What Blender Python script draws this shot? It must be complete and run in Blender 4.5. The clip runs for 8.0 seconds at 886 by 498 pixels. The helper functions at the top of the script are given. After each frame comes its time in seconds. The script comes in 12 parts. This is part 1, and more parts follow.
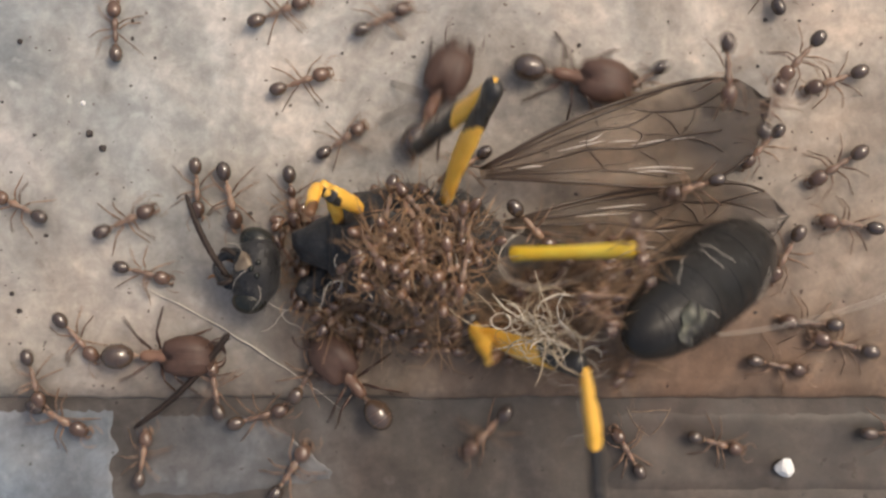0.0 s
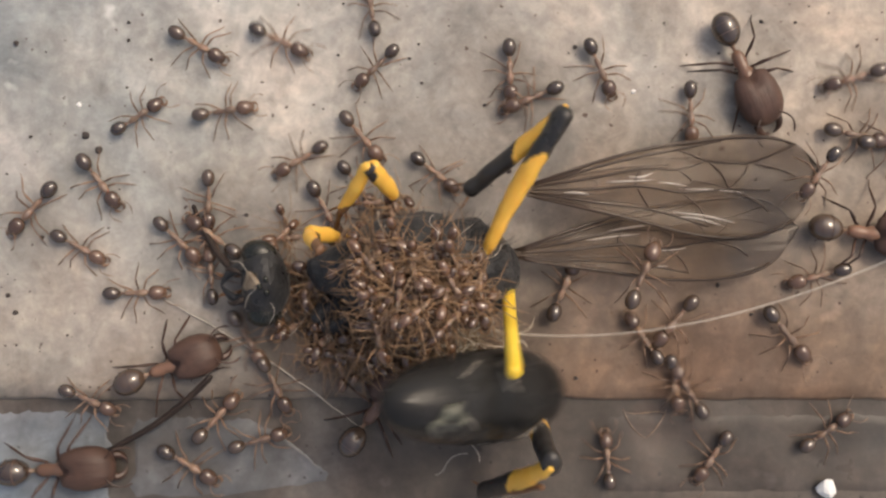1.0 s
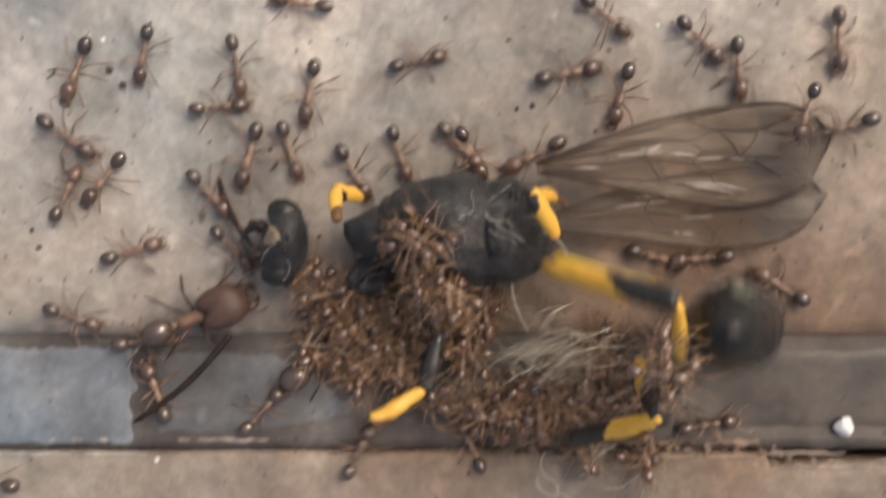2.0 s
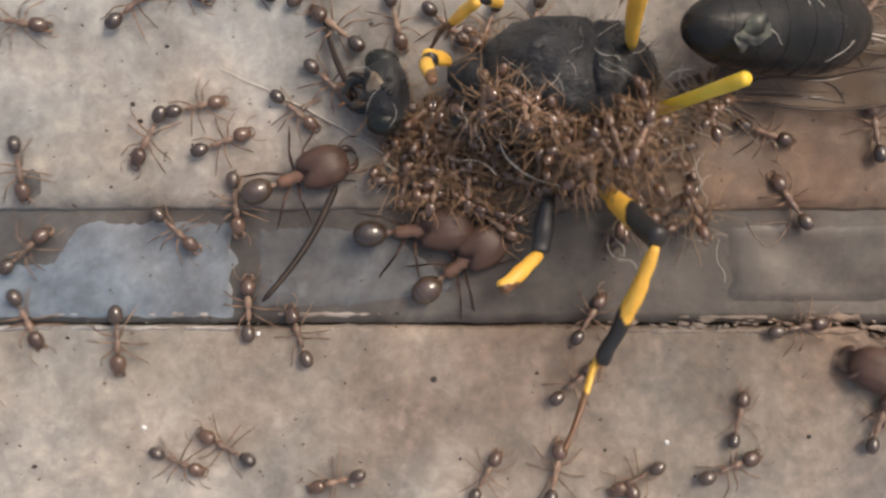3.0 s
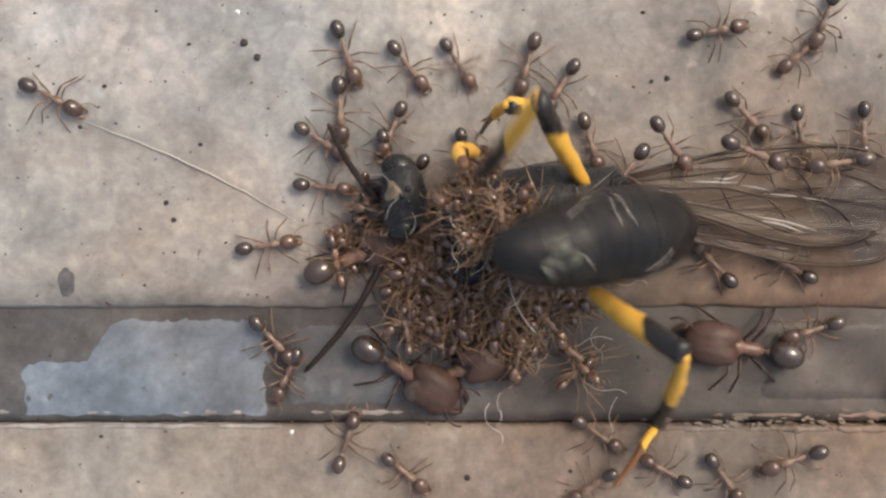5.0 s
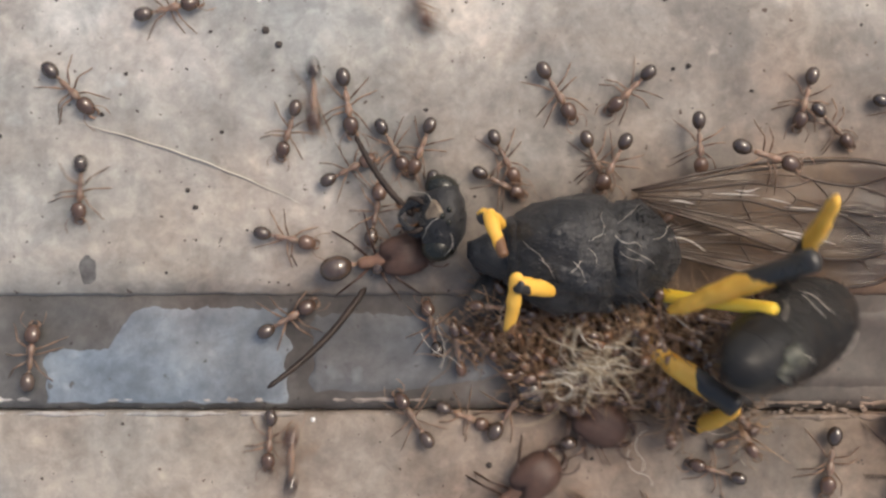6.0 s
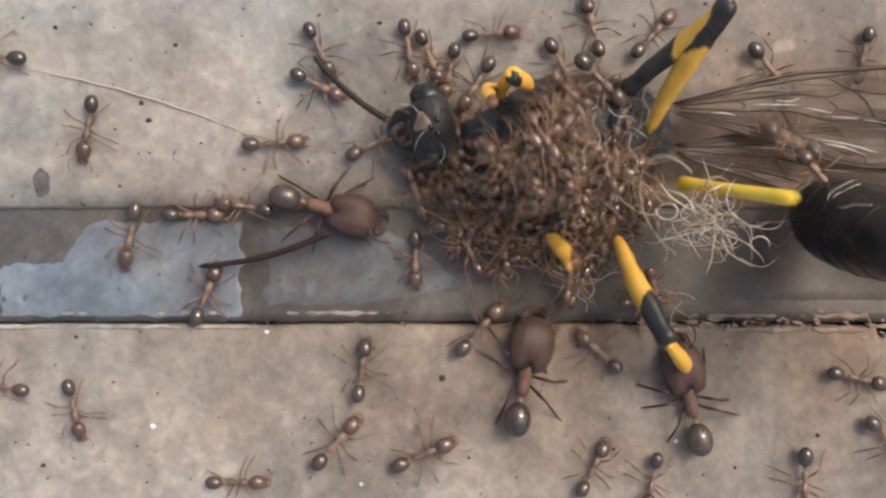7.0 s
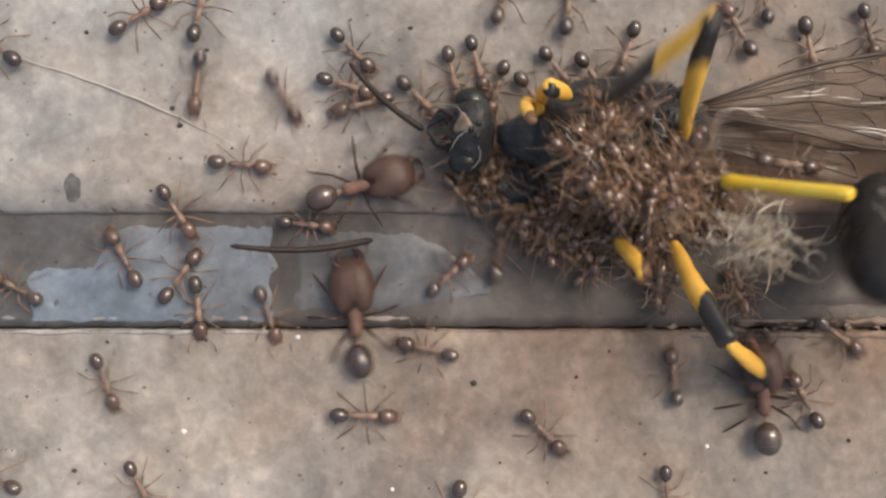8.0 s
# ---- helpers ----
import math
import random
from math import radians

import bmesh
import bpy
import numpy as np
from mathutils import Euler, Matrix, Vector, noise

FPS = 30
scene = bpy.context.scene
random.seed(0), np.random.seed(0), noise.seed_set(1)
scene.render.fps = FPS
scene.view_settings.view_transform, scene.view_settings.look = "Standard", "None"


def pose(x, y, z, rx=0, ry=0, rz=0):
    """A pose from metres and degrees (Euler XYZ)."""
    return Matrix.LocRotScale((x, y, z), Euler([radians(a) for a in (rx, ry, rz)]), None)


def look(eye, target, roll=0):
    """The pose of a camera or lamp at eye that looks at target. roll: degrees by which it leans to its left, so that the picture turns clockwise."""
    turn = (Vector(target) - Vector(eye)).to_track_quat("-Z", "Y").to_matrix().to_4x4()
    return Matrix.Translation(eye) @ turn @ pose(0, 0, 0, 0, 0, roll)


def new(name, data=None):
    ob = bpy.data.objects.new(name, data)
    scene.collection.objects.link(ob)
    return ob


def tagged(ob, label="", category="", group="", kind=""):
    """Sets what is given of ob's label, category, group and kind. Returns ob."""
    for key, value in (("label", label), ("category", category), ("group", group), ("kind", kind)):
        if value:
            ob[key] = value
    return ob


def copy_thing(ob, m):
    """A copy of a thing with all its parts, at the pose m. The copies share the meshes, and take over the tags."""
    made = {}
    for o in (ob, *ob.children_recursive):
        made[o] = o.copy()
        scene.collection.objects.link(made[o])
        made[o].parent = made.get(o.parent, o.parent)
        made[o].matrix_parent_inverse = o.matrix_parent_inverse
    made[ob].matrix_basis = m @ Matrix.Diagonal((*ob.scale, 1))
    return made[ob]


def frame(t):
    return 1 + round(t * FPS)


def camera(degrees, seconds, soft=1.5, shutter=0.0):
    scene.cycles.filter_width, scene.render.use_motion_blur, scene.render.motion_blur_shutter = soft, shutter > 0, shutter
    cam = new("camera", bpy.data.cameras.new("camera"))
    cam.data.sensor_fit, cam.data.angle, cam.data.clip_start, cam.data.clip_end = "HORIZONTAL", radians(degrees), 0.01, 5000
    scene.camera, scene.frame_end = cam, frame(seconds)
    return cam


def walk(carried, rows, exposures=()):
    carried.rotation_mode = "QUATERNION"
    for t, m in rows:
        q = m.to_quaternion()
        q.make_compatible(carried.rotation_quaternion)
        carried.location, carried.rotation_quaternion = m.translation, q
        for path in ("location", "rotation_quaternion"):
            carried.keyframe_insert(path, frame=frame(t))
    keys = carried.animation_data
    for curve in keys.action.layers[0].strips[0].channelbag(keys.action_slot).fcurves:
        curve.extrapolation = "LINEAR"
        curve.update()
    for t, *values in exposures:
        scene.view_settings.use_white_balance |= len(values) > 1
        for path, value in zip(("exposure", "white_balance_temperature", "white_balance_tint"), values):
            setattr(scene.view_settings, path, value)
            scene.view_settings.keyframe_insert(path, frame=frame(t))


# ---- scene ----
# ---------- camera: hand-held straight over the ground, about five centimetres up ----------
cam = camera(45, 8.0, soft=2.5, shutter=0.6)
walk(cam, [
    (0, pose(0.006635, 0.005614, 0.0483)),
    (0.5, pose(0.007018, 0.006150, 0.0483)),
    (1, pose(0.006813, 0.005691, 0.0483)),
    (1.5, pose(0.007171, 0.006354, 0.0483)),
    (2, pose(0.005742, 0.002756, 0.0483)),
    (2.2, pose(0.004644, 0.000689, 0.0483)),
    (3.3, pose(0.000817, -0.003062, 0.0483)),
    (3.5, pose(0.001327, -0.001786, 0.0483)),
    (4, pose(0.001837, -0.000332, 0.0483)),
    (4.5, pose(-0.000000, 0.000000, 0.0483)),
    (5, pose(-0.000332, 0.001506, 0.0483)),
    (5.2, pose(-0.000459, 0.001404, 0.0483)),
    (6.3, pose(-0.001429, 0.000306, 0.0483)),
    (6.5, pose(-0.000204, -0.001582, 0.0483)),
    (7, pose(0.000791, -0.002986, 0.0483)),
    (7.5, pose(-0.000383, -0.003164, 0.0483)),
    (8, pose(-0.000612, -0.002756, 0.0483)),
], [(0.0, 0.17, 7020, 10), (2.2, 0.20, 6960, 10), (3.5, 0.26, 6700, 9), (8.0, 0.26, 6640, 9)])

# ---------- light: bright veiled sky with a wide soft sun ----------
world = bpy.data.worlds.new("sky_light")
scene.world = world
world.use_nodes = True
wn = world.node_tree.nodes
sky = wn.new("ShaderNodeTexSky")
sky.sky_type, sky.sun_disc = "NISHITA", False
sky.sun_elevation, sky.sun_rotation = radians(55), radians(50)
sky.dust_density, sky.air_density, sky.ozone_density = 6.0, 1.0, 0.5
wn["Background"].inputs["Strength"].default_value = 0.150
world.node_tree.links.new(sky.outputs["Color"], wn["Background"].inputs["Color"])

sun_data = bpy.data.lights.new("sun", "SUN")
sun_data.energy, sun_data.angle, sun_data.color = 0.70, radians(10), (1.0, 0.93, 0.84)
sun = new("sun", sun_data)
sun.matrix_world = look((0.33, 0.28, 0.6), (0, 0, 0))

# ---------- helpers: everything below is written in millimetres ----------
MM = 0.001
rng = random.Random(7)


def mm(x, y, z, rx=0, ry=0, rz=0):
    return pose(x * MM, y * MM, z * MM, rx, ry, rz)


def span(ax, ay, az, bx, by, bz, roll=0):
    """A pose at a whose x axis points to b."""
    a, b = Vector((ax, ay, az)), Vector((bx, by, bz))
    d = (b - a).normalized()
    up = Vector((0, 0, 1)) if abs(d.z) < 0.95 else Vector((0, 1, 0))
    y = up.cross(d).normalized()
    z = d.cross(y)
    m = Matrix((d, y, z)).transposed().to_4x4()
    return Matrix.Translation(a * MM) @ m @ pose(0, 0, 0, roll)


def swing(ax, ay, az, bx, by, bz, pole):
    """A pose at a whose x axis points to b, turned the shortest way from upright or hanging."""
    a, b, p = Vector((ax, ay, az)), Vector((bx, by, bz)), Vector((0, 0, pole))
    q = p.rotation_difference(b - a) @ Vector((1, 0, 0)).rotation_difference(p)
    return Matrix.Translation(a * MM) @ q.to_matrix().to_4x4()


def rise(*ends):
    return swing(*ends, 1)


def drop(*ends):
    return swing(*ends, -1)


def mesh_of(name, bm, mat, smooth=True):
    bmesh.ops.scale(bm, vec=(MM, MM, MM), verts=bm.verts)
    me = bpy.data.meshes.new(name)
    bm.normal_update()
    bm.to_mesh(me)
    bm.free()
    if smooth:
        me.polygons.foreach_set("use_smooth", [True] * len(me.polygons))
    for m in mat if isinstance(mat, (list, tuple)) else [mat]:
        me.materials.append(m)
    return me


def part(name, bm, material, parent=None, label="", smooth=True):
    ob = new(name, mesh_of(name, bm, material, smooth))
    if parent is not None:
        ob.parent = parent
    return tagged(ob, label)


def ring_skin(bm, rings, cap=True, mat_of=None):
    """Joins rings of equal count with quads and closes the ends."""
    n = len(rings[0])
    rows = [[bm.verts.new(p) for p in r] for r in rings]
    for i, (r, s) in enumerate(zip(rows, rows[1:])):
        for j in range(n):
            f = bm.faces.new((r[j], r[(j + 1) % n], s[(j + 1) % n], s[j]))
            if mat_of:
                f.material_index = mat_of(i, j)
    if cap:
        f = bm.faces.new(rows[0][::-1])
        g = bm.faces.new(rows[-1])
        if mat_of:
            f.material_index, g.material_index = mat_of(0, 0), mat_of(len(rings) - 2, 0)
    return rows


def body_of(profile, n=20, flat=1.0, rough=0.0, seed=0, bm=None, bend=0.0, mat_of=None):
    """A turned body along x. profile: x, radius[, height of its axis]."""
    bm = bm or bmesh.new()
    rings = []
    for row in profile:
        x, r = row[0], row[1]
        dz = row[2] if len(row) > 2 else 0.0
        ring = []
        for j in range(n):
            a = 2 * math.pi * j / n
            v = Vector((x, r * math.cos(a), r * flat * math.sin(a)))
            if rough:
                v += Vector((0, math.cos(a), math.sin(a))) * rough * noise.noise(v * 1.7 + Vector((seed, 0, 0)))
            v.y += bend * x * x
            v.z += dz
            ring.append(v)
        rings.append(ring)
    ring_skin(bm, rings, mat_of=mat_of)
    return bm


def egg(x0, x1, radius, steps=9, skew=0.5, z=0.0):
    """Profile rows of an egg from x0 to x1, thickest at the share skew of its length."""
    rows = []
    for i in range(steps + 1):
        a = math.pi * (0.03 + 0.94 * i / steps)
        s = (1 - math.cos(a)) / 2
        s2 = s ** (math.log(skew) / math.log(0.5))
        rows.append((x0 + (x1 - x0) * s2, radius * math.sin(a), z))
    return rows


def tube(points, radii, n=6, bm=None, mat_of=None):
    """A round strand through points."""
    bm = bm or bmesh.new()
    pts = [Vector(p) for p in points]
    rings = []
    for i, p in enumerate(pts):
        d = (pts[min(i + 1, len(pts) - 1)] - pts[max(i - 1, 0)]).normalized()
        u = d.cross(Vector((0.13, 0.21, 1.0)))
        u = u.normalized() if u.length > 1e-4 else Vector((1, 0, 0))
        w = d.cross(u)
        r = radii[i] if isinstance(radii, (list, tuple)) else radii
        rings.append([p + u * (r * math.cos(2 * math.pi * j / n)) + w * (r * math.sin(2 * math.pi * j / n)) for j in range(n)])
    ring_skin(bm, rings, mat_of=mat_of)
    return bm


def curve_points(p0, p1, p2, p3, n=12):
    p0, p1, p2, p3 = (Vector(p) for p in (p0, p1, p2, p3))
    out = []
    for i in range(n + 1):
        t = i / n
        out.append(p0 * (1 - t) ** 3 + p1 * 3 * t * (1 - t) ** 2 + p2 * 3 * t * t * (1 - t) + p3 * t ** 3)
    return out


# ---------- materials ----------
def material(name, colour, rough=0.5, spec=0.5, metal=0.0, coat=0.0, sub=0.0):
    m = bpy.data.materials.new(name)
    m.use_nodes = True
    b = m.node_tree.nodes["Principled BSDF"]
    b.inputs["Base Color"].default_value = (*colour, 1)
    b.inputs["Roughness"].default_value = rough
    b.inputs["Specular IOR Level"].default_value = spec
    b.inputs["Metallic"].default_value = metal
    b.inputs["Coat Weight"].default_value = coat
    b.inputs["Coat Roughness"].default_value = 0.12
    if sub:
        b.inputs["Subsurface Weight"].default_value = sub
        b.inputs["Subsurface Scale"].default_value = 0.0004
        b.inputs["Subsurface Radius"].default_value = (1.0, 0.45, 0.2)
    return m


def node(m, kind, **inputs):
    n = m.node_tree.nodes.new(kind)
    for key, value in inputs.items():
        n.inputs[key.replace("_", " ")].default_value = value
    return n


def link(m, a, b):
    m.node_tree.links.new(a, b)


def noise_of(m, scale, detail=4.0, rough=0.55, coords="Object", stretch=None, distortion=0.0):
    tc = node(m, "ShaderNodeTexCoord")
    n = node(m, "ShaderNodeTexNoise", Scale=scale, Detail=detail, Roughness=rough, Distortion=distortion)
    if stretch:
        mp = node(m, "ShaderNodeMapping", Scale=stretch)
        link(m, tc.outputs[coords], mp.inputs["Vector"])
        link(m, mp.outputs["Vector"], n.inputs["Vector"])
    else:
        link(m, tc.outputs[coords], n.inputs["Vector"])
    return n.outputs["Fac"]


def ramp(m, fac, stops):
    r = node(m, "ShaderNodeValToRGB")
    e = r.color_ramp.elements
    while len(e) < len(stops):
        e.new(0.5)
    for k, (pos, c) in enumerate(stops):
        e[k].position, e[k].color = pos, (*c, 1)
    link(m, fac, r.inputs["Fac"])
    return r.outputs["Color"]


def mix(m, fac, a, b, kind="MIX"):
    x = m.node_tree.nodes.new("ShaderNodeMix")
    x.data_type, x.blend_type = "RGBA", kind
    for sock, v in (("Factor", fac), ("A", a), ("B", b)):
        s = [i for i in x.inputs if i.name == sock and (i.type == "RGBA" or sock == "Factor")][0]
        if isinstance(v, (int, float)):
            s.default_value = v
        elif isinstance(v, tuple):
            s.default_value = (*v, 1)
        else:
            link(m, v, s)
    return [o for o in x.outputs if o.type == "RGBA"][0]


def bump(m, fac, strength, dist):
    b = node(m, "ShaderNodeBump", Strength=strength, Distance=dist)
    link(m, fac, b.inputs["Height"])
    link(m, b.outputs["Normal"], m.node_tree.nodes["Principled BSDF"].inputs["Normal"])


def shade(m, colour=None, rough=None):
    b = m.node_tree.nodes["Principled BSDF"]
    if colour is not None:
        link(m, colour, b.inputs["Base Color"])
    if rough is not None:
        link(m, rough, b.inputs["Roughness"])


def browning_mask(m):
    """A brown darkening of the stone under and beside the wasp, with a ragged rim."""
    tc = node(m, "ShaderNodeTexCoord")
    mp = node(m, "ShaderNodeMapping", Location=(-0.42, 0.25, 0), Scale=(26, 84, 0))
    n = node(m, "ShaderNodeTexNoise", Scale=120, Detail=5.0, Roughness=0.6)
    link(m, tc.outputs["Object"], mp.inputs["Vector"])
    link(m, tc.outputs["Object"], n.inputs["Vector"])
    size = node(m, "ShaderNodeVectorMath")
    size.operation = "LENGTH"
    link(m, mp.outputs["Vector"], size.inputs[0])
    add = node(m, "ShaderNodeMath")
    add.operation = "ADD"
    link(m, size.outputs["Value"], add.inputs[0])
    link(m, n.outputs["Fac"], add.inputs[1])
    return ramp(m, half(m, add.outputs["Value"]), [(0.42, (1, 1, 1)), (0.62, (0.55, 0.55, 0.55)), (0.80, (0.33, 0.33, 0.33)), (1.0, (0, 0, 0))])


def half(m, v):
    d = node(m, "ShaderNodeMath")
    d.operation = "MULTIPLY"
    link(m, v, d.inputs[0])
    d.inputs[1].default_value = 0.5
    return d.outputs["Value"]


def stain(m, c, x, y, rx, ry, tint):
    """A broad cloudy change of tone round a place, in millimetres, that fades out raggedly."""
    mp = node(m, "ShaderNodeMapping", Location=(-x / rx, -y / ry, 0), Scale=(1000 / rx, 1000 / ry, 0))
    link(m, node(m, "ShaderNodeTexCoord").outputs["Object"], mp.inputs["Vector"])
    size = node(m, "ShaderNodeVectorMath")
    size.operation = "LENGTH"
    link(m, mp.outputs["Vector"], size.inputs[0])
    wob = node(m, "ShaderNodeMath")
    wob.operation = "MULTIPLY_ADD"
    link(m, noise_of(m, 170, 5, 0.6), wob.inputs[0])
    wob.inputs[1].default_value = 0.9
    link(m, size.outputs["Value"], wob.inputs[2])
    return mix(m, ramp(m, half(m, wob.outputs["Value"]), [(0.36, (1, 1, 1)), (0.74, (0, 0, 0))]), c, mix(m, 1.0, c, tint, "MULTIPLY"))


def stone_material(name, dark, mid, light, speck, big=110, rough=(0.45, 0.75), browning=(0.50, 0.39, 0.312), mottle=0.6, relief=0.25, buff=False, tone_spots=()):
    m = material(name, mid, 0.6, 0.4)
    cloud = ramp(m, noise_of(m, big, 6, 0.6, distortion=0.6), [(0.30, dark), (0.5, mid), (0.70, light)])
    grain = ramp(m, noise_of(m, 1900, 5, 0.7), [(0.3, (0.72, 0.71, 0.7)), (0.62, (1.08, 1.07, 1.05))])
    c = mix(m, 0.5, cloud, grain, "MULTIPLY")
    pits = ramp(m, noise_of(m, 620, 6, 0.75, distortion=0.7), [(0.34, (0.70, 0.69, 0.68)), (0.5, (1.0, 1.0, 1.0)), (0.66, (1.24, 1.22, 1.19))])
    c = mix(m, mottle, c, pits, "MULTIPLY")
    veil = ramp(m, noise_of(m, 47, 5, 0.62, distortion=1.2), [(0.36, (0.66, 0.68, 0.71)), (0.5, (0.98, 0.975, 0.97)), (0.66, (1.32, 1.28, 1.225))])
    c = mix(m, 0.85, c, veil, "MULTIPLY")
    tint = ramp(m, noise_of(m, 85, 5, 0.65, distortion=0.9), [(0.34, (0.92, 1.0, 1.06)), (0.5, (1.0, 1.0, 1.0)), (0.66, (1.08, 0.99, 0.945))])
    c = mix(m, 0.9, c, tint, "MULTIPLY")
    smear = ramp(m, noise_of(m, 260, 5, 0.6, stretch=(1.0, 0.55, 1), distortion=0.8), [(0.34, (0.74, 0.735, 0.73)), (0.62, (1.14, 1.135, 1.13))])
    c = mix(m, 0.8, c, smear, "MULTIPLY")
    blots = ramp(m, noise_of(m, 520, 3, 0.5), [(0.66, (0, 0, 0)), (0.76, (1, 1, 1))])
    c = mix(m, blots, c, light)
    flecks = ramp(m, noise_of(m, 1350, 4, 0.6, distortion=0.4), [(0.40, (0.86, 0.855, 0.85)), (0.52, (1.0, 1.0, 1.0)), (0.66, (1.22, 1.21, 1.19))])
    c = mix(m, 0.6, c, flecks, "MULTIPLY")
    dots = ramp(m, noise_of(m, 2600, 2, 0.4), [(0.71, (0, 0, 0)), (0.75, (1, 1, 1))])
    c = mix(m, dots, c, speck)
    if buff:
        mp = node(m, "ShaderNodeMapping", Location=(-0.85, -0.05, 0), Scale=(27, 16, 0))
        link(m, node(m, "ShaderNodeTexCoord").outputs["Object"], mp.inputs["Vector"])
        size = node(m, "ShaderNodeVectorMath")
        size.operation = "LENGTH"
        link(m, mp.outputs["Vector"], size.inputs[0])
        wob = node(m, "ShaderNodeMath")
        wob.operation = "MULTIPLY_ADD"
        link(m, noise_of(m, 95, 4, 0.6), wob.inputs[0])
        wob.inputs[1].default_value = 0.45
        link(m, size.outputs["Value"], wob.inputs[2])
        c = mix(m, ramp(m, half(m, wob.outputs["Value"]), [(0.36, (1, 1, 1)), (0.60, (0, 0, 0))]), c, mix(m, 1.0, c, (1.15, 1.005, 0.90), "MULTIPLY"))
    for spot in tone_spots:
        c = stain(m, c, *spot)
    if browning:
        c = mix(m, browning_mask(m), c, mix(m, 1.0, c, browning, "MULTIPLY"))
    r = ramp(m, noise_of(m, 300, 4, 0.6), [(0.3, (rough[0],) * 3), (0.7, (rough[1],) * 3)])
    shade(m, c, r)
    bump(m, noise_of(m, 2300, 6, 0.65), relief, 0.00012)
    return m


# broad tone patches: one paler, three darker, the last beneath the wasp
upper_stone = stone_material("upper_slab_stone", (0.232, 0.238, 0.235), (0.370, 0.376, 0.366), (0.515, 0.520, 0.503), (0.1, 0.08, 0.07), buff=True,
                             tone_spots=((-18, 5, 11, 8, (0.80, 0.83, 0.85)), (-4, 14, 11, 9, (1.20, 1.18, 1.15)), (26, 7, 11, 12, (0.93, 0.90, 0.87)), (13, 1.5, 10, 4.6, (0.73, 0.68, 0.65))))
lower_stone = stone_material("lower_slab_stone", (0.305, 0.284, 0.257), (0.405, 0.381, 0.347), (0.50, 0.474, 0.432), (0.13, 0.1, 0.08), 140,
                             tone_spots=((-17, -11, 14, 7, (1.20, 1.18, 1.16)), (13, -11, 14, 8, (0.83, 0.815, 0.80))))
joint_mortar = stone_material("joint_mortar", (0.095, 0.092, 0.088), (0.15, 0.148, 0.146), (0.215, 0.217, 0.22), (0.05, 0.04, 0.04), 160, (0.3, 0.55), (0.50, 0.42, 0.355), 0.5, 0.14)
film_paint = stone_material("blue_grey_film", (0.165, 0.20, 0.237), (0.235, 0.285, 0.343), (0.315, 0.377, 0.44), (0.12, 0.13, 0.14), 180, (0.3, 0.5), (0.60, 0.52, 0.455), 0.45, 0.10)
worn_film = stone_material("worn_blue_grey_film", (0.135, 0.150, 0.168), (0.185, 0.210, 0.238), (0.25, 0.282, 0.316), (0.11, 0.11, 0.12), 180, (0.3, 0.5), (0.58, 0.50, 0.435), 0.5, 0.12)
wet_film = stone_material("dull_grey_film", (0.086, 0.085, 0.084), (0.122, 0.121, 0.12), (0.165, 0.165, 0.166), (0.08, 0.08, 0.08), 180, (0.25, 0.5), (0.54, 0.46, 0.40), 0.5, 0.12)
white_lip = stone_material("white_mortar_lip", (0.33, 0.315, 0.30), (0.50, 0.49, 0.47), (0.70, 0.69, 0.67), (0.2, 0.19, 0.18), 900)
smear_dark = material("dark_smear", (0.07, 0.066, 0.062), 0.6)
shade(smear_dark, ramp(smear_dark, noise_of(smear_dark, 1600, 5), [(0.3, (0.05, 0.047, 0.044)), (0.7, (0.15, 0.145, 0.14))]))
grit_dark = material("dark_grit", (0.045, 0.035, 0.03), 0.7)
grit_white = material("white_mineral", (0.8, 0.79, 0.76), 0.55)

chitin_black = material("black_chitin", (0.012, 0.012, 0.014), 0.35, 0.38)
shade(chitin_black, ramp(chitin_black, noise_of(chitin_black, 900, 4), [(0.35, (0.016, 0.016, 0.017)), (0.7, (0.038, 0.037, 0.037))]),
      ramp(chitin_black, noise_of(chitin_black, 600, 3), [(0.3, (0.22,) * 3), (0.7, (0.50,) * 3)]))
chitin_black.node_tree.nodes["Principled BSDF"].inputs["Sheen Weight"].default_value = 0.05
bump(chitin_black, noise_of(chitin_black, 820, 6, 0.62), 0.8, 0.00042)
chitin_wet = material("glossy_black_chitin", (0.012, 0.013, 0.013), 0.22, 0.20)
shade(chitin_wet, ramp(chitin_wet, noise_of(chitin_wet, 420, 4), [(0.35, (0.012, 0.012, 0.012)), (0.7, (0.028, 0.027, 0.026))]),
      ramp(chitin_wet, noise_of(chitin_wet, 380, 4, 0.6), [(0.32, (0.12,) * 3), (0.55, (0.26,) * 3), (0.75, (0.48,) * 3)]))
bump(chitin_wet, noise_of(chitin_wet, 430, 4, 0.45), 0.55, 0.0006)
chitin_yellow = material("yellow_chitin", (0.85, 0.47, 0.03), 0.38, 0.5, sub=0.12)
shade(chitin_yellow, ramp(chitin_yellow, noise_of(chitin_yellow, 420, 4), [(0.3, (0.76, 0.37, 0.035)), (0.55, (0.86, 0.53, 0.075)), (0.8, (0.90, 0.64, 0.15))]))
bump(chitin_yellow, noise_of(chitin_yellow, 4200, 3, 0.6), 0.3, 0.00004)
petiole_yellow = material("lemon_chitin", (0.85, 0.62, 0.03), 0.35, 0.5, sub=0.12)
shade(petiole_yellow, ramp(petiole_yellow, noise_of(petiole_yellow, 380, 4), [(0.3, (0.76, 0.47, 0.025)), (0.7, (0.88, 0.67, 0.10))]))
chitin_brown = material("brown_tarsus_chitin", (0.16, 0.075, 0.03), 0.4)
